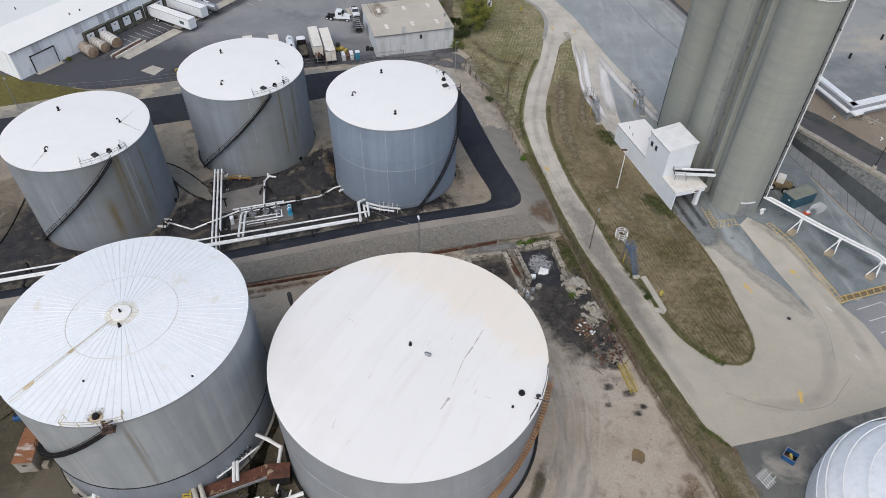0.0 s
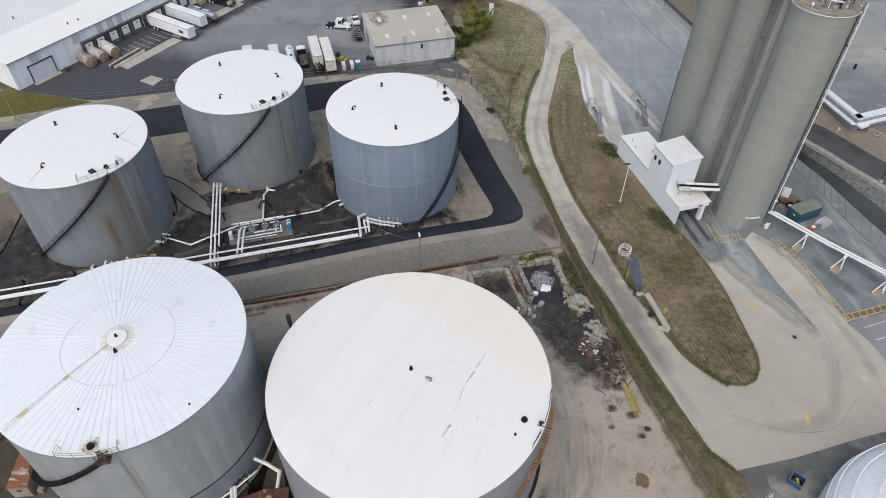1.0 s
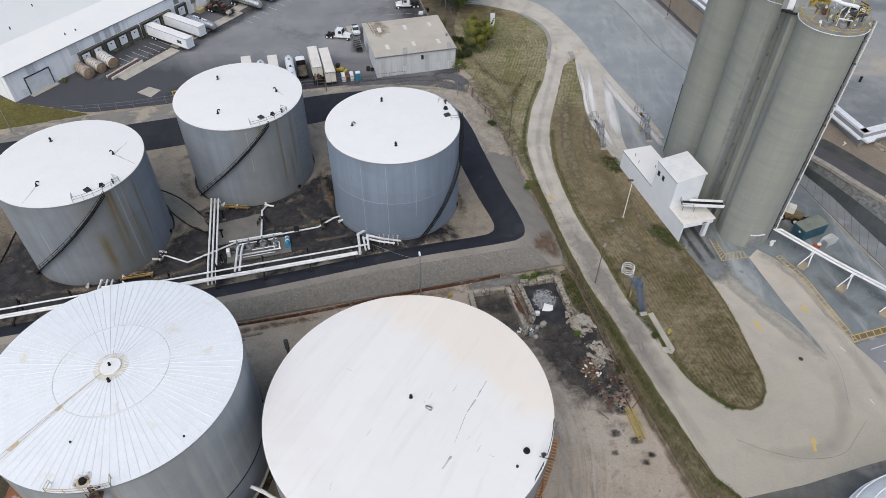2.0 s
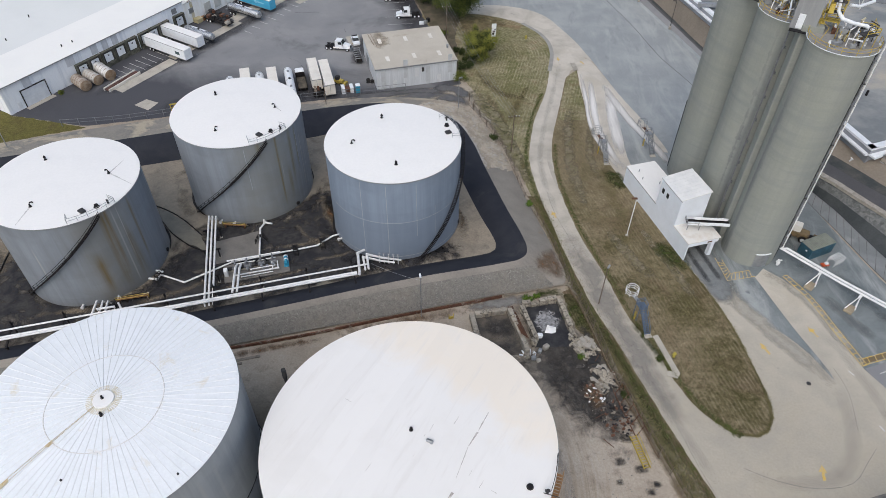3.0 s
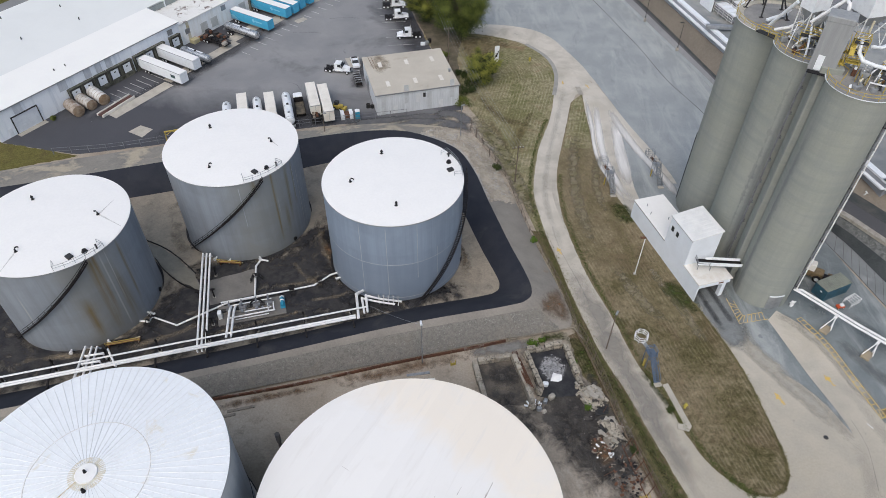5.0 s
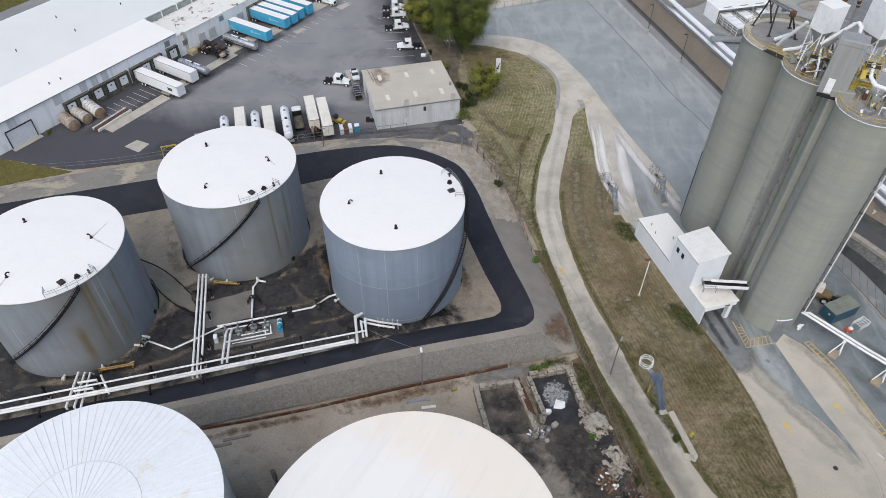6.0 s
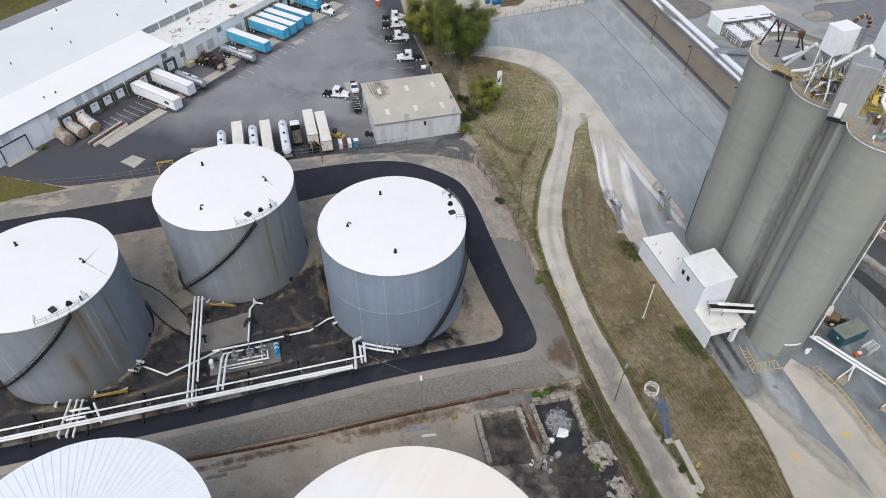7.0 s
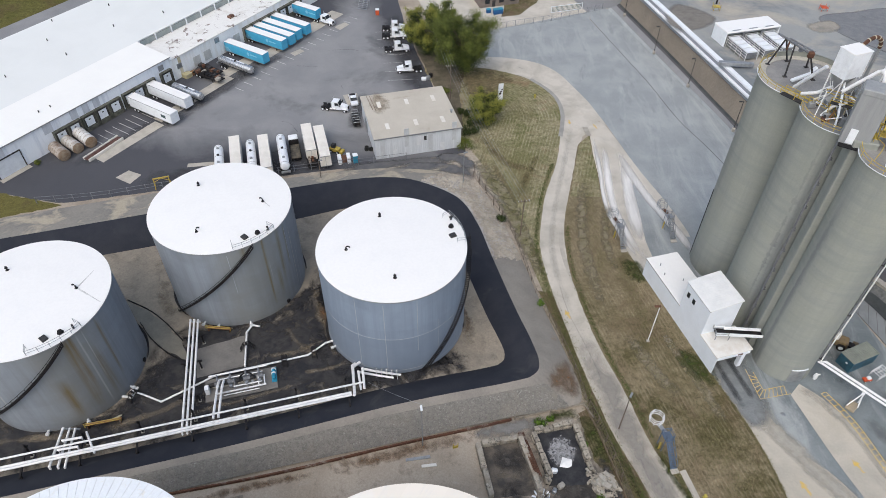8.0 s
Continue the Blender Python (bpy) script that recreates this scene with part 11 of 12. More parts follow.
sheet = Geo().add([(-1.1, -0.7, 0.12), (0.2, -0.9, 0.22), (0.9, -0.5, 0.1), (1.0, 0.5, 0.3), (0.3, 0.7, 0.25), (-0.5, 0.9, 0.4), (-0.3, 0.0, 0.45)], [(0, 1, 6), (1, 2, 6), (2, 3, 6), (3, 4, 6), (4, 5, 6), (5, 0, 6)])
single("plastic_sheet", sheet, WHITE_ROOF, "crumpled white plastic sheet on the black floor", "sheet", m=pose(18.7, 85.4, 0.0), smooth=0)
for i, (x, y, s, mat_) in enumerate(((16.6, 83.9, 0.9, WHITE), (17.4, 81.4, 1.0, OLD_CONCRETE), (16.3, 80.6, 0.8, GREY_STEEL), (15.3, 82.3, 1.2, BLOCK), (14.0, 79.4, 1.0, BLOCK), (15.2, 79.0, 0.8, GREY_STEEL), (16.0, 78.6, 0.7, OLD_CONCRETE))):
    single("scrap_drum" if i in (0, 2) else "loose_block", Geo().bevel_box(0, 0, 0, 1.1 * s, 0.8 * s, 0.9 * s, 0.15), mat_, "loose pale block lying beside the scrap bay" if i not in (0, 2) else "pale scrap drum beside the bay wall", "block" if i not in (0, 2) else "drum", "loose blocks", m=pose(x, y, 0.02, 4 * i, 6, 35 * i))


def rubble(name, x, y, rx, ry, n, seed, label, mats, size=(0.5, 1.4), top=1.3, flat=0.5, grain=0.0, spread=120.0):
    """A heap of broken slabs, each its own piece."""
    rnd = random.Random(seed)
    h = thing(name, pose(x, y, 0), label, "rubble")
    meshes = []
    for k in range(6):
        g = Geo()
        sx, sy, sz = rnd.uniform(*size), rnd.uniform(0.22, 0.5) * size[1], rnd.uniform(0.25, 0.6) * flat * 1.6
        pts = [(u * sx / 2 * (1 + rnd.uniform(-0.15, 0.15)), v * sy / 2 * (1 + rnd.uniform(-0.2, 0.2))) for u, v in ((-1, -0.8), (0.1, -1), (1, -0.9), (1.05, 0.6), (0.2, 1), (-0.95, 0.9))]
        g.prism(pts, 0, sz)
        meshes.append([g.mesh("slab", m, 20) for m in mats])
    for k in range(n):
        r, a = math.sqrt(rnd.random()), rnd.uniform(0, TAU)
        z = max(0.0, top * (1 - r) * rnd.uniform(0.2, 1.0))
        part("slab", rnd.choice(rnd.choice(meshes)), None, h, m=pose(rx * r * math.cos(a), ry * r * math.sin(a), z, rnd.uniform(-18, 18), rnd.uniform(-18, 18), grain + rnd.gauss(0, spread)))
    return h


rubble("rubble_heap", 24.3, 81.6, 1.8, 1.9, 46, 1, "heap of broken tan concrete slabs by the fence", (BLOCK, OLD_CONCRETE, BLOCK), (1.2, 2.4), 1.3, 0.35, 118, 22)
rubble("rubble_heap", 26.6, 75.0, 1.6, 2.4, 56, 2, "heap of broken grey concrete by the fence", (OLD_CONCRETE, WOOD, BLOCK, DARK), (0.9, 2.3), 0.9, 0.3, 112, 26)
rubble("rubble_heap", 22.6, 83.2, 0.9, 1.4, 12, 5, "small heap of broken concrete beside the bay", (BLOCK, OLD_CONCRETE), (0.4, 0.9), 0.7)
rubble("rubble_heap", 14.2, 80.0, 1.6, 0.9, 14, 6, "small spill of pale rubble by the wall end", (OLD_CONCRETE, WHITE), (0.3, 0.8), 0.6)
rubble("scrap_heap", 27.4, 67.5, 2.6, 3.4, 80, 3, "scatter of dark metal scrap on the soil", (BLACK, DARK, RUST, WOOD), (0.2, 0.8), 0.25, 0.12)
rubble("scrap_heap", 24.6, 72.2, 1.7, 2.0, 46, 4, "scatter of rusty red scrap pieces", (RUST, WOOD, RUST, WHITE), (0.15, 0.7), 0.2, 0.12)
rnd = random.Random(21)
for k in range(18):
    x, y = rnd.uniform(24.5, 29.5), rnd.uniform(62, 80)
    L = rnd.uniform(0.7, 2.2)
    a = rnd.uniform(0, 180)
    g = Geo().tube([(-L / 2, 0, 0.1), (L / 2, 0, 0.12 + rnd.uniform(0, 0.5))], rnd.uniform(0.04, 0.07), 6)
    single("scrap_bar", g, rnd.choice((RUST, RUST, DARK, WOOD)), "rusty steel bar lying in the scrap corner", "scrap bar", "scrap bars", m=pose(x, y, 0.03, 0, 0, a))
for k in range(7):
    g = Geo().box(0, 0, 0, 2.3, 0.2, 0.18)
    single("timber_baulk", g, DARK, "dark timber baulk stacked on the ground", "timber", "stacked timber", m=pose(25.4 + 0.05 * k, 78.4 + 0.28 * k, 0.02, 0, 0, 12))
lad = thing("yellow_ladder", pose(29.9, 61.9, 0.02, 0, 0, 12), "yellow steel ladder section lying on the dirt", "ladder")
for x in (-0.5, 0.5):
    part("side_rail", Geo().bevel_box(x, 0, 0.1, 0.12, 5.6, 0.22, 0.02), YELLOW, lad)
for k in range(13):
    part("rung", Geo().box(0, -2.6 + 0.43 * k, 0.15, 0.95, 0.1, 0.1), YELLOW, lad)
part("hand_rail", Geo().tube([(0.75, -2.4, 0.5), (0.75, 2.8, 0.9)], 0.05, 6), YELLOW, lad)
fr = thing("scrap_truss", pose(29.7, 68.6, 0, 0, 0, 14), "rusty steel truss leaning by the fence", "truss")
for k in range(5):
    part("bar", Geo().tube([(-0.9, -4 + 2 * k, 0.05), (0.9, -3 + 2 * k, 1.0)], 0.07, 6), RUST, fr)
for x, z in ((-0.9, 0.1), (0.9, 1.0)):
    part("chord", Geo().tube([(x, -4.5, z), (x, 4.6, z)], 0.09, 6), RUST, fr)
pp = thing("pipe_bundle", pose(12.9, 86.6, 0, 0, 0, 104), "bundle of rusty pipes between the bay walls", "pipe")
for k in range(5):
    part("pipe", Geo().tube([(-4.5 + 0.3 * k, -0.4 + 0.2 * k, 1.6), (4.2, -0.35 + 0.2 * k, 0.25)], 0.09, 8), RUST, pp)
# timber pallets and bits by the slope foot
for x, y, a, L, mat_ in ((-3.2, 84.6, 8, 2.4, CREAM), (-5.0, 85.8, 10, 4.0, GREY_STEEL), (-36, 77.0, 15, 3.2, WOOD), (-40.5, 75.4, 30, 1.5, WHITE), (-33.8, 78.4, 15, 4.4, WOOD)):
    single("loose_board", Geo().bevel_box(0, 0, 0, L, 0.5, 0.14, 0.03), mat_, "loose board lying at the slope foot", "board", "loose boards", m=pose(x, y, 0.0, 0, 0, a))
single("yellow_bracket", Geo().box(0, 0, 0, 0.9, 0.15, 0.6).box(0.4, 0, 0, 0.12, 0.15, 1.2).box(-0.4, 0, 0, 0.12, 0.15, 1.2), YELLOW, "small yellow steel bracket beside the bay", "bracket", m=pose(1.0, 87.8, 0, 0, 0, 15))

# ---- yard gear by the big tanks ----
rsx = thing("rusty_shed", pose(-59.0, 47.7, 0, 0, 0, 6), "small tan shed with a rust-streaked white roof", "shed")
tan = surface("dull tan sheet", (0.30, 0.27, 0.22), (0.24, 0.21, 0.17), 0.7, 0, 0.7, (0.4, 0.6), 5, 0.12)
part("wall", Geo().bevel_box(0, 0, 0, 2.7, 5.6, 2.7, 0.04), tan, rsx)
part("roof", Geo().bevel_box(0, 0, 2.7, 2.8, 5.7, 0.12, 0.04), surface("rust-streaked white roof", (0.26, 0.115, 0.055), (0.2, 0.085, 0.045), 0.85, 0, 0.8, (0.4, 0.6), 6, 0.2, third=(0.55, 0.5, 0.45), third_scale=0.8, third_edges=(0.53, 0.62), stretch=(0.4, 1, 1)), rsx)
part("front", Geo().box(0, -2.83, 0.2, 2.4, 0.06, 2.2), OLD_CONCRETE, rsx)
part("vent", Geo().box(0.1, -2.88, 1.8, 0.6, 0.06, 0.35), DARK, rsx)
bm_ = thing("blue_compressor", pose(-63.9, 53.6, 0, 0, 0, 15) @ Matrix.Scale(0.65, 4), "bright blue compressor with two dark fans", "machine")
part("body", Geo().bevel_box(0, 0, 0.2, 2.6, 1.6, 1.2, 0.1), BLUE, bm_)
for x in (-0.6, 0.6):
    part("fan_ring", Geo().lathe([(0.35, 0), (0.55, 0), (0.55, 0.25), (0.35, 0.25), (0.35, 0)], 16), BLACK, bm_, m=pose(x, 0.2, 1.4))
part("skid", Geo().box(0, 0, 0, 2.8, 1.7, 0.2), DARK, bm_)
single("small_box", Geo().bevel_box(0, 0, 0, 0.9, 0.9, 0.8, 0.06), tan, "small tan utility box beside the shed", "box", m=pose(-56.6, 45.9, 0))
single("concrete_plug", Geo().lathe([(0, 0.25), (0.6, 0.22), (0.65, 0)], 14), OLD_CONCRETE, "round concrete plug in the dirt", "block", m=pose(-50.9, 42.4, 0))
LAGGING = surface("weathered pipe lagging", (0.47, 0.45, 0.40), (0.36, 0.34, 0.3), 0.7, 0, 0.8, (0.42, 0.66), 6, 0.15)
for x_, y_ in ((-46.6, 39.9), (-41.4, 41.2), (-37.6, 42.2)):
    c_ = thing("pipe_clamp", pose(x_, y_, 0, 0, 0, 15), "pale pipe clamp on a dark stand", "clamp", "pipe clamps")
    part("stand", Geo().box(0, 0, 0, 0.3, 1.6, 2.3), DARK, c_)
    part("clamp", Geo().bevel_box(0, 0, 2.9, 0.5, 1.9, 0.2, 0.05), PIPE_WHITE, c_)
for k in range(2):
    run("yard_pipe", [(-52.0, 37.9 + 0.85 * k, 2.6), (-44.4, 39.9 + 0.85 * k, 2.6), (-35.0 + 0.5 * k, 42.4 + 0.85 * k, 2.6), (-34.2 + 0.8 * k, 42.3 + 0.6 * k, 2.55), (-32.9 + 0.8 * k, 40.0 + 0.4 * k, 2.4), (-31.6 + 0.8 * k, 37.6 + 0.4 * k, 2.3)], 0.33, "thick off-white insulated pipe beside the tank", 0, LAGGING)
run("tank_outlet", [(-26.8, 49.6, 2.9), (-25.0, 49.0, 2.6), (-23.0, 48.0, 2.2), (-22.9, 45.4, 2.2)], 0.26, "white outlet pipe from the pale tank")
run("tank_outlet", [(-29.3, 46.0, 2.5), (-28.5, 42.6, 2.5)], 0.24, "white outlet pipe beside the tank")
run("tank_outlet", [(-28.7, 45.6, 2.5), (-28.0, 42.8, 2.5)], 0.24, "white outlet pipe beside the tank")
for (x, y, a, n) in ((-27.4, 46.7, 48, 4), (-29.9, 44.2, 44, 3)):
    mf = thing("valve_manifold", pose(x, y, 2.4, 0, 0, a), "grey valve manifold with short stubs", "manifold", "valve manifolds")
    part("header", Geo().tube([(-0.5 * n, 0, 0), (0.45 * n, 0, 0)], 0.13, 8), PIPE_WHITE, mf)
    for k in range(n):
        part("stub", Geo().tube([(-0.4 * n + 0.75 * k, 0, 0), (-0.4 * n + 0.75 * k, 0.9, 0.3)], 0.13, 8), GREY_STEEL, mf)
        part("hand_wheel", Geo().lathe([(0.1, -0.04), (0.24, 0), (0.1, 0.04)], 10), BLACK, mf, m=pose(-0.4 * n + 0.75 * k, 0.45, 0.35))
    part("leg", Geo().box(0, 0, -2.4, 0.2, 0.2, 2.4), DARK, mf)
RUST_PALE = surface("rusty plate with pale patches", (0.13, 0.055, 0.035), (0.07, 0.035, 0.027), 0.85, 0, 0.9, (0.4, 0.6), 6, 0.3, third=(0.4, 0.32, 0.22), third_scale=0.6, third_edges=(0.56, 0.64))
rp = thing("rusty_platform", pose(-27.6, 43.4, 0, 0, 0, 23), "rusty steel platform with pale worn patches", "platform")
part("deck", Geo().bevel_box(-1.0, 0, 1.6, 11.0, 1.9, 0.15, 0.03), RUST_PALE, rp)
part("edge_beam", Geo().box(-1.0, -1.06, 1.4, 11.1, 0.22, 0.4), GREY_STEEL, rp)
for x in (-3.9, -1.3, 1.3, 3.9):
    part("leg", Geo().box(x, -0.8, 0, 0.2, 0.2, 1.6), DARK, rp)
    part("leg", Geo().box(x, 0.8, 0, 0.2, 0.2, 1.6), DARK, rp)
hx = thing("tool_hut", pose(-22.6, 44.3, 0, 0, 0, 8), "small rusty brown hut beside the platform", "hut")
part("wall", Geo().bevel_box(0, 0, 0, 2.8, 2.0, 2.4, 0.04), BLACK, hx)
part("roof", Geo().bevel_box(0, 0, 2.4, 3.1, 2.3, 0.12, 0.03), RUST_PALE, hx)
rnd = random.Random(14)
for k in range(10):
    m_ = thing("pump_unit", pose(-30 + 1.05 * k + rnd.uniform(-0.3, 0.3), 39.4 + 0.25 * k + rnd.uniform(-0.8, 0.8), 0, 0, 0, rnd.uniform(0, 90)), "small pump unit with white pipe stub", "pump", "small pumps")
    part("body", Geo().bevel_box(0, 0, 0, 1.0, 0.7, 0.8, 0.1), rnd.choice((BLACK, DARK, GREY_STEEL)), m_)
    part("pipe_stub", Geo().tube([(0, 0, 0.7), (0, 0, 1.5), (0.9, 0, 1.7)], 0.12, 8), rnd.choice((GREY_STEEL, DARK, PIPE_WHITE)), m_)
for k in range(6):
    run("dark_pipe", [(-22.6 + 0.4 * k, 43.0 - 0.3 * k, 0.5), (-18.6 + 0.4 * k, 35.5 - 0.3 * k, 0.5)], 0.13, "dark rusty pipe at the broad tank's foot", 0, DARK)
run("dark_pipe", [(-23.4, 39.5, 1.8), (-18.8, 41.4, 1.8)], 0.28, "thick white pipe stub by the platform")
run("dark_pipe", [(-23.2, 41.0, 0.9), (-23.0, 36.0, 1.6)], 0.26, "thick white pipe stub by the platform")
ys = thing("yellow_stair", pose(-34.6, 41.0, 0, 0, 0, 100), "yellow steel stair over the pipes", "stair")
for y in (-0.5, 0.5):
    part("stringer", Geo().tube([(-2.0, y, 0), (0, y, 2.4), (1.6, y, 2.4)], 0.1, 6), YELLOW, ys)
for k in range(8):
    part("tread", Geo().box(-1.9 + 0.25 * k, 0, 0.2 + 0.29 * k, 0.25, 1.0, 0.05), YELLOW, ys)
# blue skip, pallet frames and the white dome in the east corner
sk = thing("blue_skip", pose(51.0, 48.3, 0, 0, 0, -42) @ Matrix.Scale(0.68, 4), "dark blue open steel skip with yellow scrap", "skip")
for x, y, sx, sy in ((0, -1.2, 2.6, 0.1), (0, 1.2, 2.6, 0.1), (-1.3, 0, 0.1, 2.4), (1.3, 0, 0.1, 2.4)):
    part("side", Geo().bevel_box(x, y, 0.15, sx, sy, 1.5, 0.03), BLUE, sk)
part("floor", Geo().box(0, 0, 0.15, 2.5, 2.3, 0.1), BLACK, sk)
part("rim", Geo().box(0, -1.25, 1.6, 2.8, 0.14, 0.12).box(0, 1.25, 1.6, 2.8, 0.14, 0.12).box(-1.35, 0, 1.6, 0.14, 2.4, 0.12).box(1.35, 0, 1.6, 0.14, 2.4, 0.12), GREY_STEEL, sk)
part("load", Geo().box(0.1, 0.1, 0.3, 0.5, 1.2, 0.8, 30), YELLOW, sk)
part("load", Geo().bevel_box(-0.4, -0.3, 0.25, 1.0, 0.9, 0.5, 0.1), RUST, sk)
pf = thing("scaffold_frames", pose(46.8, 45.2, 0, 0, 0, 35) @ Matrix.Scale(0.8, 4), "flat white scaffold frames lying on the gravel", "scaffold")
for k in range(5):
    part("frame", Geo().tube([(-1.6 + 0.5 * k, -1.4, 0.08), (-1.2 + 0.5 * k, 1.5, 0.1 + 0.05 * k)], 0.06, 5), PIPE_WHITE, pf)
for k in range(3):
    part("rail", Geo().tube([(-1.8, -0.9 + 0.9 * k, 0.1), (1.4, -0.7 + 0.9 * k, 0.12)], 0.06, 5), PIPE_WHITE, pf)
patch("gravel_corner", ragged([(43.2, 50.6), (52.6, 53.0), (62.4, 56.0), (69.2, 57.9), (110, 68), (110, 20), (46, 20), (45, 40)], 0.25, 0.8, 50.0), 0.015, surface("worn dark asphalt", (0.115, 0.118, 0.112), (0.16, 0.16, 0.15), 0.9, 0, 0.25, (0.4, 0.65), 4, 0.2, 0.02, True, third=(0.28, 0.265, 0.235), third_scale=0.14, third_edges=(0.54, 0.68), spec=0.2), "dark grey gravel corner below the apron", "ground")
dome = thing("white_dome", pose(67.0, 35.0, 0), "white dome-roofed tank with raised ribs", "tank")
R = 17.5
part("shell", Geo().lathe([(R, 0), (R, 4.0)] + [(R * math.cos(radians(6 + 84 * k / 12)), 4.0 + 7.0 * math.sin(radians(84 * k / 12))) for k in range(13)] + [(0, 11.0)], 96), WHITE, dome)
for k in range(1, 6):
    a = radians(14 * k)
    rr, z = R * math.cos(a) + 0.05, 4.0 + 7.0 * math.sin(a) + 0.1
    part("hoop_rib", Geo().tube([(rr * math.cos(TAU * j / 64), rr * math.sin(TAU * j / 64), z) for j in range(65)], 0.09, 6), WHITE_ROOF, dome)

# ---- building, bins and road beyond the lot ----
ob_ = thing("office_block", pose(14.5, 256.5, 0, 0, 0, 17), "brown-grey flat office block beyond the fence", "building")
part("wall", Geo().bevel_box(0, 0, -0.1, 14, 9, 4.2, 0.05), surface("brown-grey brickwork", (0.22, 0.185, 0.165), (0.17, 0.145, 0.13), 0.85, 0, 0.5, (0.4, 0.6), 6, 0.15), ob_)
part("roof", Geo().bevel_box(0, 0, 4.1, 14.4, 9.4, 0.25, 0.05), ROOF_GREY, ob_)
for x in (-4.5, 0.5, 4.5):
    part("window", Geo().box(x, -4.52, 1.2, 1.6, 0.08, 1.4), GLASS, ob_)
part("side_door", Geo().bevel_box(-2.2, -4.53, 0, 1.1, 0.1, 2.2, 0.02), DARK, ob_)
for x, y, s in ((14.2, 246.0, 1.0), (15.6, 246.6, 1.0), (11.8, 246.8, 0.8)):
    b_ = thing("waste_bin", pose(x, y, 0, 0, 0, 15), "blue steel waste bin with a lid", "bin", "waste bins")
    part("tub", Geo().box(0, 0, 0.1, 1.7 * s, 1.3 * s, 1.5 * s, 0, 1.08), BLUE, b_)
    part("lid", Geo().bevel_box(0, 0, 1.6 * s, 1.9 * s, 1.5 * s, 0.12, 0.04), BRIGHT_BLUE, b_)
patch("end_pavement", [(8, 232), (46, 248), (52, 252), (40, 330), (-20, 330), (-12, 256), (-6, 236)], 0.018, ROAD, "pale road beyond the trees", "road")
patch("end_yard", [(45, 248), (52, 251.5), (60, 252), (66, 262), (44, 290), (40, 262)], 0.021, YARD, "dark asphalt beyond the lot's end", "pavement")
patch("end_grass", ragged([(16, 243.8), (22, 245.5), (29, 256), (31, 268), (20, 268)], 0.3, 0.8, 61.0), 0.05, TURF_GREEN, "green lawn beyond the fence", "grass")
patch("tree_soil", ragged([(-3.5, 190), (-6.2, 204), (-10.6, 219), (-14.5, 236), (-10, 240), (-4, 226), (4, 212), (2, 196), (3, 178), (1.5, 172)], 0.4, 0.8, 62.0), 0.09, surface("leafy soil", (0.15, 0.125, 0.09), (0.10, 0.09, 0.06), 0.95, 0, 0.4, (0.4, 0.6), 4, 0.25, 0.03, True), "brown leafy soil under the trees", "ground")

# ---- trees, shrubs, weeds ----
def leaf_mesh(name, clumps, count, size, mat, seed):
    """Many small bent leaves spread through uneven clumps."""
    rnd = np.random.default_rng(seed)
    vs, fs = [], []
    w = np.array([c[3] ** 2 for c in clumps])
    pick = rnd.choice(len(clumps), count, p=w / w.sum())
    for k in pick:
        cx, cy, cz, r = clumps[k]
        d = rnd.normal(size=3)
        d /= np.linalg.norm(d)
        p = np.array((cx, cy, cz)) + d * r * (0.2 + 1.25 * rnd.random()) * np.array((1, 1, 0.85))
        n = d + rnd.normal(size=3) * 0.6 + np.array((0, 0, 0.5))
        n /= np.linalg.norm(n)
        a = np.cross(n, rnd.normal(size=3))
        a /= np.linalg.norm(a)
        b = np.cross(n, a)
        s = size * (0.6 + 0.8 * rnd.random())
        i = len(vs)
        vs += [tuple(p - a * s), tuple(p + b * s * 0.55 + n * s * 0.15), tuple(p + a * s), tuple(p - b * s * 0.55 - n * s * 0.1)]
        fs.append((i, i + 1, i + 2, i + 3))
    me = bpy.data.meshes.new(name)
    me.from_pydata(vs, [], fs)
    me.materials.append(mat)
    return me


LEAF_YELLOW = surface("yellow-green leaves", (0.26, 0.265, 0.05), (0.15, 0.165, 0.035), 0.7, 0, 0.5, (0.4, 0.65), 3, 0.25, spec=0.25)


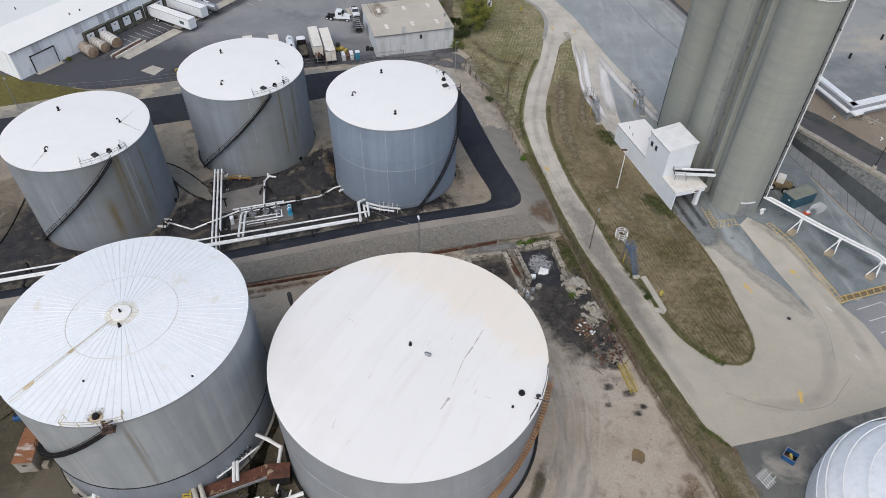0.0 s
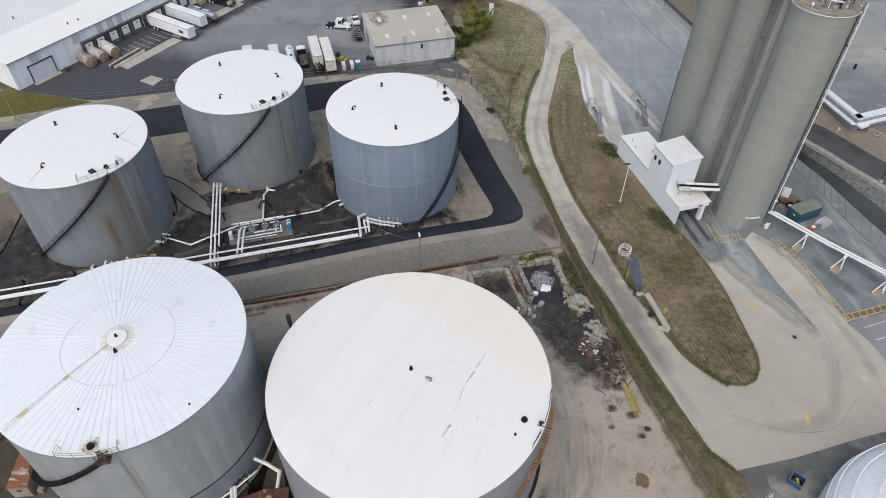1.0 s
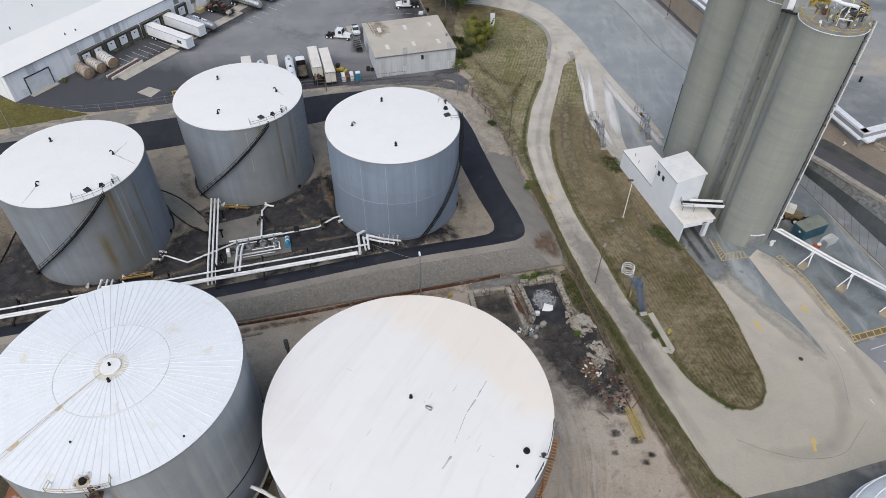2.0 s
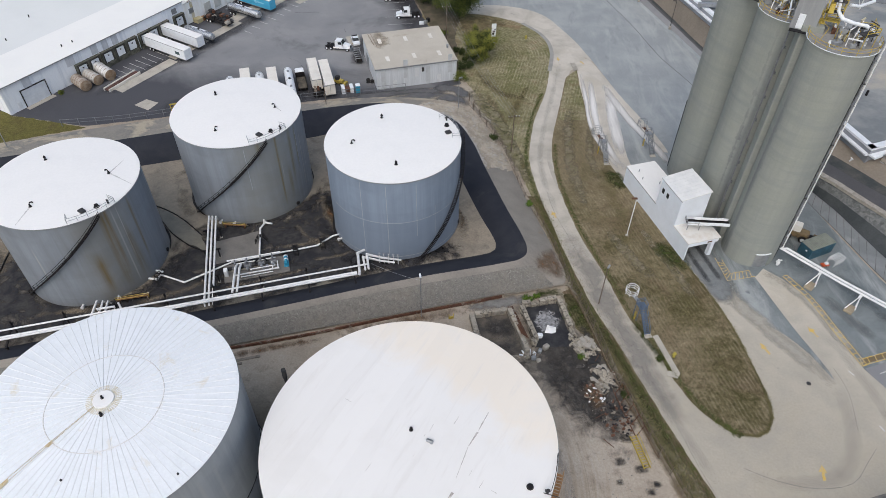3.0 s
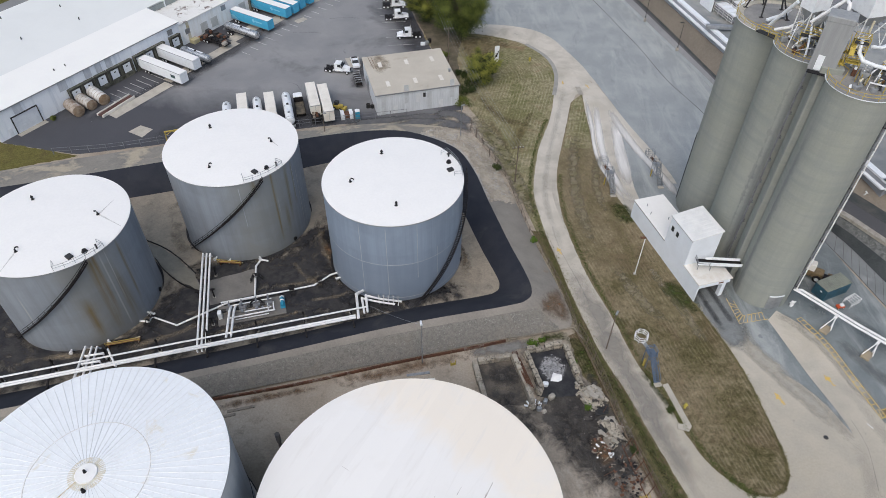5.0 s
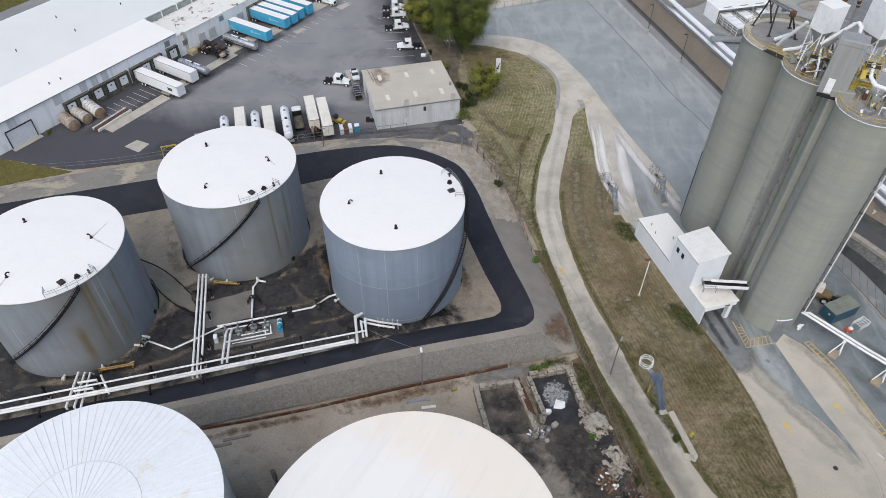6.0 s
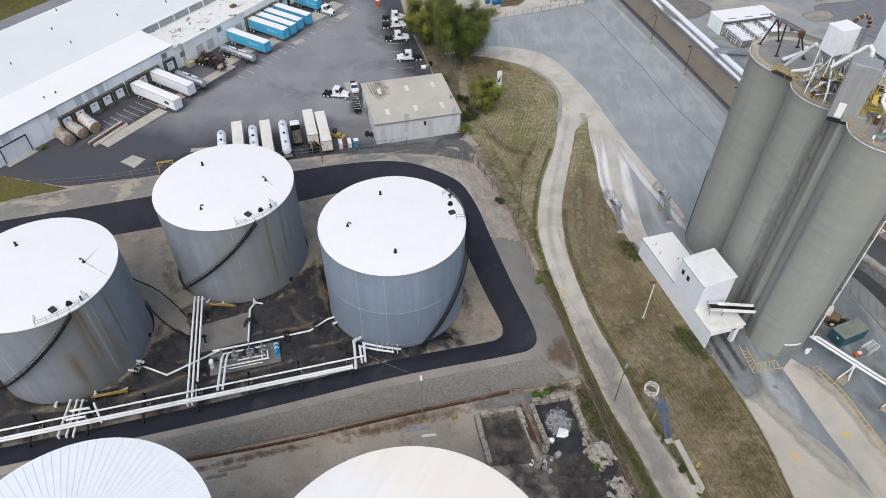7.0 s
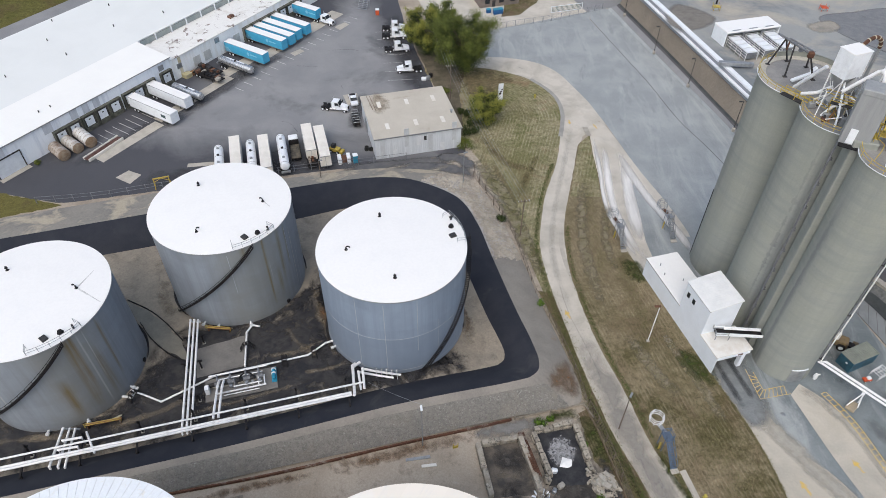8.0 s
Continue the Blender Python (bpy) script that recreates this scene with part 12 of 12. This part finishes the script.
def tree(x, y, h, r, seed, label, count=5200, size=0.34, lean=(0, 0), low=0.25, leaf=LEAF, boughs=26):
    """A trunk that forks into boughs, each ending in a few uneven clumps of leaves with gaps between."""
    rnd = random.Random(seed)
    t = thing("tree", pose(x, y, 0), label, "tree", "trees")
    trunk = Geo().tube([(0, 0, -0.2), (0.1, 0.1, h * 0.25), (lean[0] * 0.5, lean[1] * 0.5, h * 0.6)], 0.42 * h / 12, 10, r1=0.16 * h / 12)
    clumps = []
    for k in range(boughs):
        a = TAU * k * 0.382 + rnd.uniform(-0.35, 0.35)
        f = low + (0.97 - low) * ((k + 0.5) / boughs) ** 0.8
        reach = r * rnd.uniform(0.55, 1.0) * max(0.25, math.sin(math.pi * min(0.94, 0.2 + 0.75 * (1 - (f - low) / (1 - low))))) ** 0.7
        tip = Vector((lean[0] * f + reach * math.cos(a), lean[1] * f + reach * math.sin(a), h * f + rnd.uniform(-0.5, 0.6)))
        root = Vector((0.1 + lean[0] * 0.3 * f, 0.1 + lean[1] * 0.3 * f, h * (0.12 + 0.45 * f)))
        elbow = root.lerp(tip, 0.5) + Vector((0, 0, 0.06 * h))
        trunk.tube([root, elbow, tip], 0.13 * h / 12, 6, r1=0.03)
        for j in range(4):
            p = elbow.lerp(tip, rnd.uniform(0.35, 1.15)) + Vector((rnd.uniform(-1, 1), rnd.uniform(-1, 1), rnd.uniform(-0.6, 0.9))) * r * 0.12
            clumps.append((*p, r * rnd.uniform(0.1, 0.24)))
    part("trunk", trunk, BARK, t)
    high = [c for c in clumps if rnd.random() < 0.8]
    part("crown", leaf_mesh("crown", high, int(count * 0.65), size, leaf, seed), None, t)
    # crown shade put into colour: darker leaves, lower and further in
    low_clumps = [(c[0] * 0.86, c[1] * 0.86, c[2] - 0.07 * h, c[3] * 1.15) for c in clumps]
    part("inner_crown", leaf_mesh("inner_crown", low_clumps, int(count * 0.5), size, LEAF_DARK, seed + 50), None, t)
    return t


tree(2.2, 208.6, 16.5, 9.6, 1, "broad green roadside tree with a dense crown", 78000, 0.15, (0.6, -1.5), low=0.18, boughs=40)
tree(-8.6, 218.0, 13.5, 6.2, 2, "yellow-green tree at the edge of the truck yard", 42000, 0.15, leaf=LEAF_YELLOW, low=0.15)
tree(-3.5, 228.0, 11.0, 5.4, 3, "green tree behind the broad tree", 12000, 0.2)
tree(8.6, 182.6, 7.8, 4.6, 4, "small yellow-green tree on the dry grass", 34000, 0.13, low=0.06, leaf=LEAF_YELLOW, boughs=44)


def shrub(x, y, z, r, h, seed, label, count=420, size=0.2, mat=WEED, name="shrub"):
    rnd = random.Random(seed)
    clumps = [(rnd.uniform(-r, r) * 0.7, rnd.uniform(-r, r) * 0.7, h * rnd.uniform(0.25, 0.7), r * rnd.uniform(0.3, 0.55)) for k in range(7)]
    s = thing(name, pose(x, y, z), label, "shrub", "shrubs")
    stems = Geo()
    for c in clumps:
        stems.tube([(0, 0, -0.1), (c[0] * 0.6, c[1] * 0.6, c[2] * 0.6), c[:3]], 0.04, 5, r1=0.015)
    part("stem", stems, BARK, s)
    part("leaves", leaf_mesh("leaves", clumps, count, size, mat, seed), None, s)


for i, (x, y, z, r, h, mat_) in enumerate(((3.4, 170.4, 0, 2.0, 2.8, LEAF), (4.4, 176.2, 0, 1.9, 2.8, LEAF_DARK), (3.2, 172.4, 0, 1.6, 1.8, LEAF_YELLOW), (5.4, 180.5, 0, 1.9, 2.6, LEAF_DARK), (4.4, 184.5, 0, 1.7, 2.2, LEAF_DARK), (5.8, 177.0, 0, 1.4, 2.2, LEAF_DARK), (11.0, 142.8, 0.5, 1.0, 1.5, LEAF_DARK), (17.4, 117.6, 1.8, 0.8, 0.9, WEED), (-1.6, 196.5, 0, 1.2, 1.6, LEAF), (2.2, 186.5, 0, 1.0, 1.2, LEAF_DARK), (15.0, 92.6, 0, 1.2, 1.0, WEED), (16.8, 93.4, 0, 0.8, 0.8, WEED), (29.3, 72.0, 0, 0.9, 0.9, LEAF_DARK), (-100.4, 161.6, 0, 0.9, 1.0, LEAF), (23.4, 80.0, 0.05, 0.8, 0.3, WEED), (22.0, 88.6, 0.02, 0.7, 0.3, WEED), (36.8, 79.5, 0.06, 0.8, 0.3, LEAF_DARK))):
    shrub(x, y, z, r, h, 100 + i, "leafy green shrub on the verge" if h > 1 else "low green weeds in the soil", 900 if h > 1 else 420, 0.14, mat_)

# tufts along the verges and on the slope
def tufts(name, regions, count, mat, label, seed, size=0.12):
    rnd = np.random.default_rng(seed)
    vs, fs = [], []
    for k in range(count):
        (x0, y0), (x1, y1), w = regions[k % len(regions)]
        f, o = rnd.random(), rnd.normal() * w
        d = math.hypot(x1 - x0, y1 - y0)
        x, y = x0 + (x1 - x0) * f - (y1 - y0) / d * o, y0 + (y1 - y0) * f + (x1 - x0) / d * o
        for j in range(4):
            a, s = rnd.random() * TAU, size * (0.5 + rnd.random())
            px_, py_ = x + rnd.normal() * 0.12, y + rnd.normal() * 0.12
            i = len(vs)
            vs += [(px_ - s * 0.35 * math.sin(a), py_ + s * 0.35 * math.cos(a), 0.08), (px_ + s * 0.35 * math.sin(a), py_ - s * 0.35 * math.cos(a), 0.08), (px_ + s * 0.9 * math.cos(a), py_ + s * 0.9 * math.sin(a), 0.08 + s)]
            fs.append((i, i + 1, i + 2))
    me = bpy.data.meshes.new(name)
    me.from_pydata(vs, [], fs)
    me.materials.append(mat)
    return tagged(new(name, me), label, "grass", kind="stuff")


STRAW = surface("straw grass", (0.20, 0.18, 0.09), (0.13, 0.12, 0.055), 0.9, 0, 0.4, (0.4, 0.6), 3, 0.2)
GRASS = surface("green grass blades", (0.085, 0.11, 0.028), (0.06, 0.078, 0.022), 0.9, 0, 0.4, (0.4, 0.6), 3, 0.2)
road_l = xy(spline(LEFT[8:], 6))
tufts("verge_tufts", [((a[0] - 1.0, a[1]), (b[0] - 1.0, b[1]), 0.3) for a, b in zip(road_l, road_l[1:])], 3600, GRASS, "green grass tufts along the road verge", 1)
road_r = xy(spline(RIGHT[4:], 6))
tufts("island_tufts", [((a[0] + 1.1, a[1]), (b[0] + 1.1, b[1]), 0.3) for a, b in zip(road_r, road_r[1:])], 3000, GRASS, "green grass tufts along the island edge", 2)
tufts("field_tufts", [((7, 175), (20, 162), 2.5), ((8, 190), (22, 186), 3), ((15, 150), (19, 162), 1.2)], 3000, STRAW, "dry straw tufts in the field", 3)
tufts("island_straw", [((32, 160), (31, 128), 1.1), ((33, 118), (42, 85), 2.0), ((44, 95), (47, 72), 1.3), ((38, 110), (35, 132), 1.0)], 5000, STRAW, "dry straw tufts on the grass island", 4)


verge_mid = xy(spline([(18.9, 122), (21.0, 113), (23.2, 102), (25.4, 92), (28.2, 82), (31.2, 72), (35.2, 59), (39.4, 49), (41.5, 40)], 6))
tufts("verge_straw", [(a, b, 0.7) for a, b in zip(verge_mid, verge_mid[1:])], 5200, STRAW, "dry brown tufts on the fence verge", 6)
tufts("verge_green", [(a, b, 0.8) for a, b in zip(verge_mid, verge_mid[1:])], 1200, GRASS, "green tufts on the fence verge", 7)
nose = widen(APRON_EDGE, 0.45)
tufts("nose_tufts", [(a, b, 0.12) for a, b in zip(nose, nose[1:])], 1500, STRAW, "dry tufts along the island's rounded end", 8)


def stones(name, spots, mat, label, seed, size):
    """Loose stones scattered over a slope."""
    rnd = np.random.default_rng(seed)
    vs, fs = [], []
    for x, y, z in spots:
        s = size * (0.4 + 1.1 * rnd.random() ** 2)
        i = len(vs)
        for v in ((1, 0, 0), (0, 1, 0), (-1, 0, 0), (0, -1, 0), (0, 0, 0.8), (0, 0, -0.6)):
            j = np.array(v) * s * (0.7 + 0.6 * rnd.random()) + rnd.normal(size=3) * s * 0.15
            vs.append((x + j[0], y + j[1], z + j[2]))
        fs += [(i, i + 1, i + 4), (i + 1, i + 2, i + 4), (i + 2, i + 3, i + 4), (i + 3, i, i + 4), (i + 1, i, i + 5), (i + 2, i + 1, i + 5), (i + 3, i + 2, i + 5), (i, i + 3, i + 5)]
    me = bpy.data.meshes.new(name)
    me.from_pydata(vs, [], fs)
    me.materials.append(mat)
    return tagged(new(name, me), label, "stones", kind="stuff")


def on_slope(i0, i1, count, seed, lo=0.05, hi=0.95):
    rnd = np.random.default_rng(seed)
    a, b = tied([foot3, CREST], i0, i1, 20)
    out = []
    for k in range(count):
        j, f = rnd.integers(len(a)), lo + (hi - lo) * rnd.random()
        p = a[j].lerp(b[j], f)
        out.append((p.x + rnd.normal() * 0.25, p.y + rnd.normal() * 0.25, p.z + 0.15))
    return out


STONE = surface("pale loose stone", (0.47, 0.43, 0.37), (0.33, 0.30, 0.255), 0.9, 0, 0.4, (0.4, 0.6), 3, 0.2)
STONE_GREY = surface("grey loose stone", (0.30, 0.29, 0.27), (0.18, 0.175, 0.165), 0.9, 0, 0.4, (0.4, 0.6), 3, 0.2)
stones("riprap_stones", on_slope(8, 11, 4200, 1, 0.02, 0.9), STONE, "pale riprap stones on the dike slope", 1, 0.27)
stones("slope_stones", on_slope(0, 4, 3600, 2, 0.05, 0.75), STONE_GREY, "grey stones on the gravel slope", 2, 0.13)
rnd_ = np.random.default_rng(9)
stones("yard_litter", [(rnd_.uniform(22, 35), rnd_.uniform(40, 82), 0.02) for k in range(420)], STONE_GREY, "small stones and litter on the dirt", 3, 0.1)
stones("fence_litter", [(33 + rnd_.normal() * 1.5, 47 + rnd_.normal() * 3.0, 0.02) for k in range(60)], WHITE, "white litter along the fence", 4, 0.05)
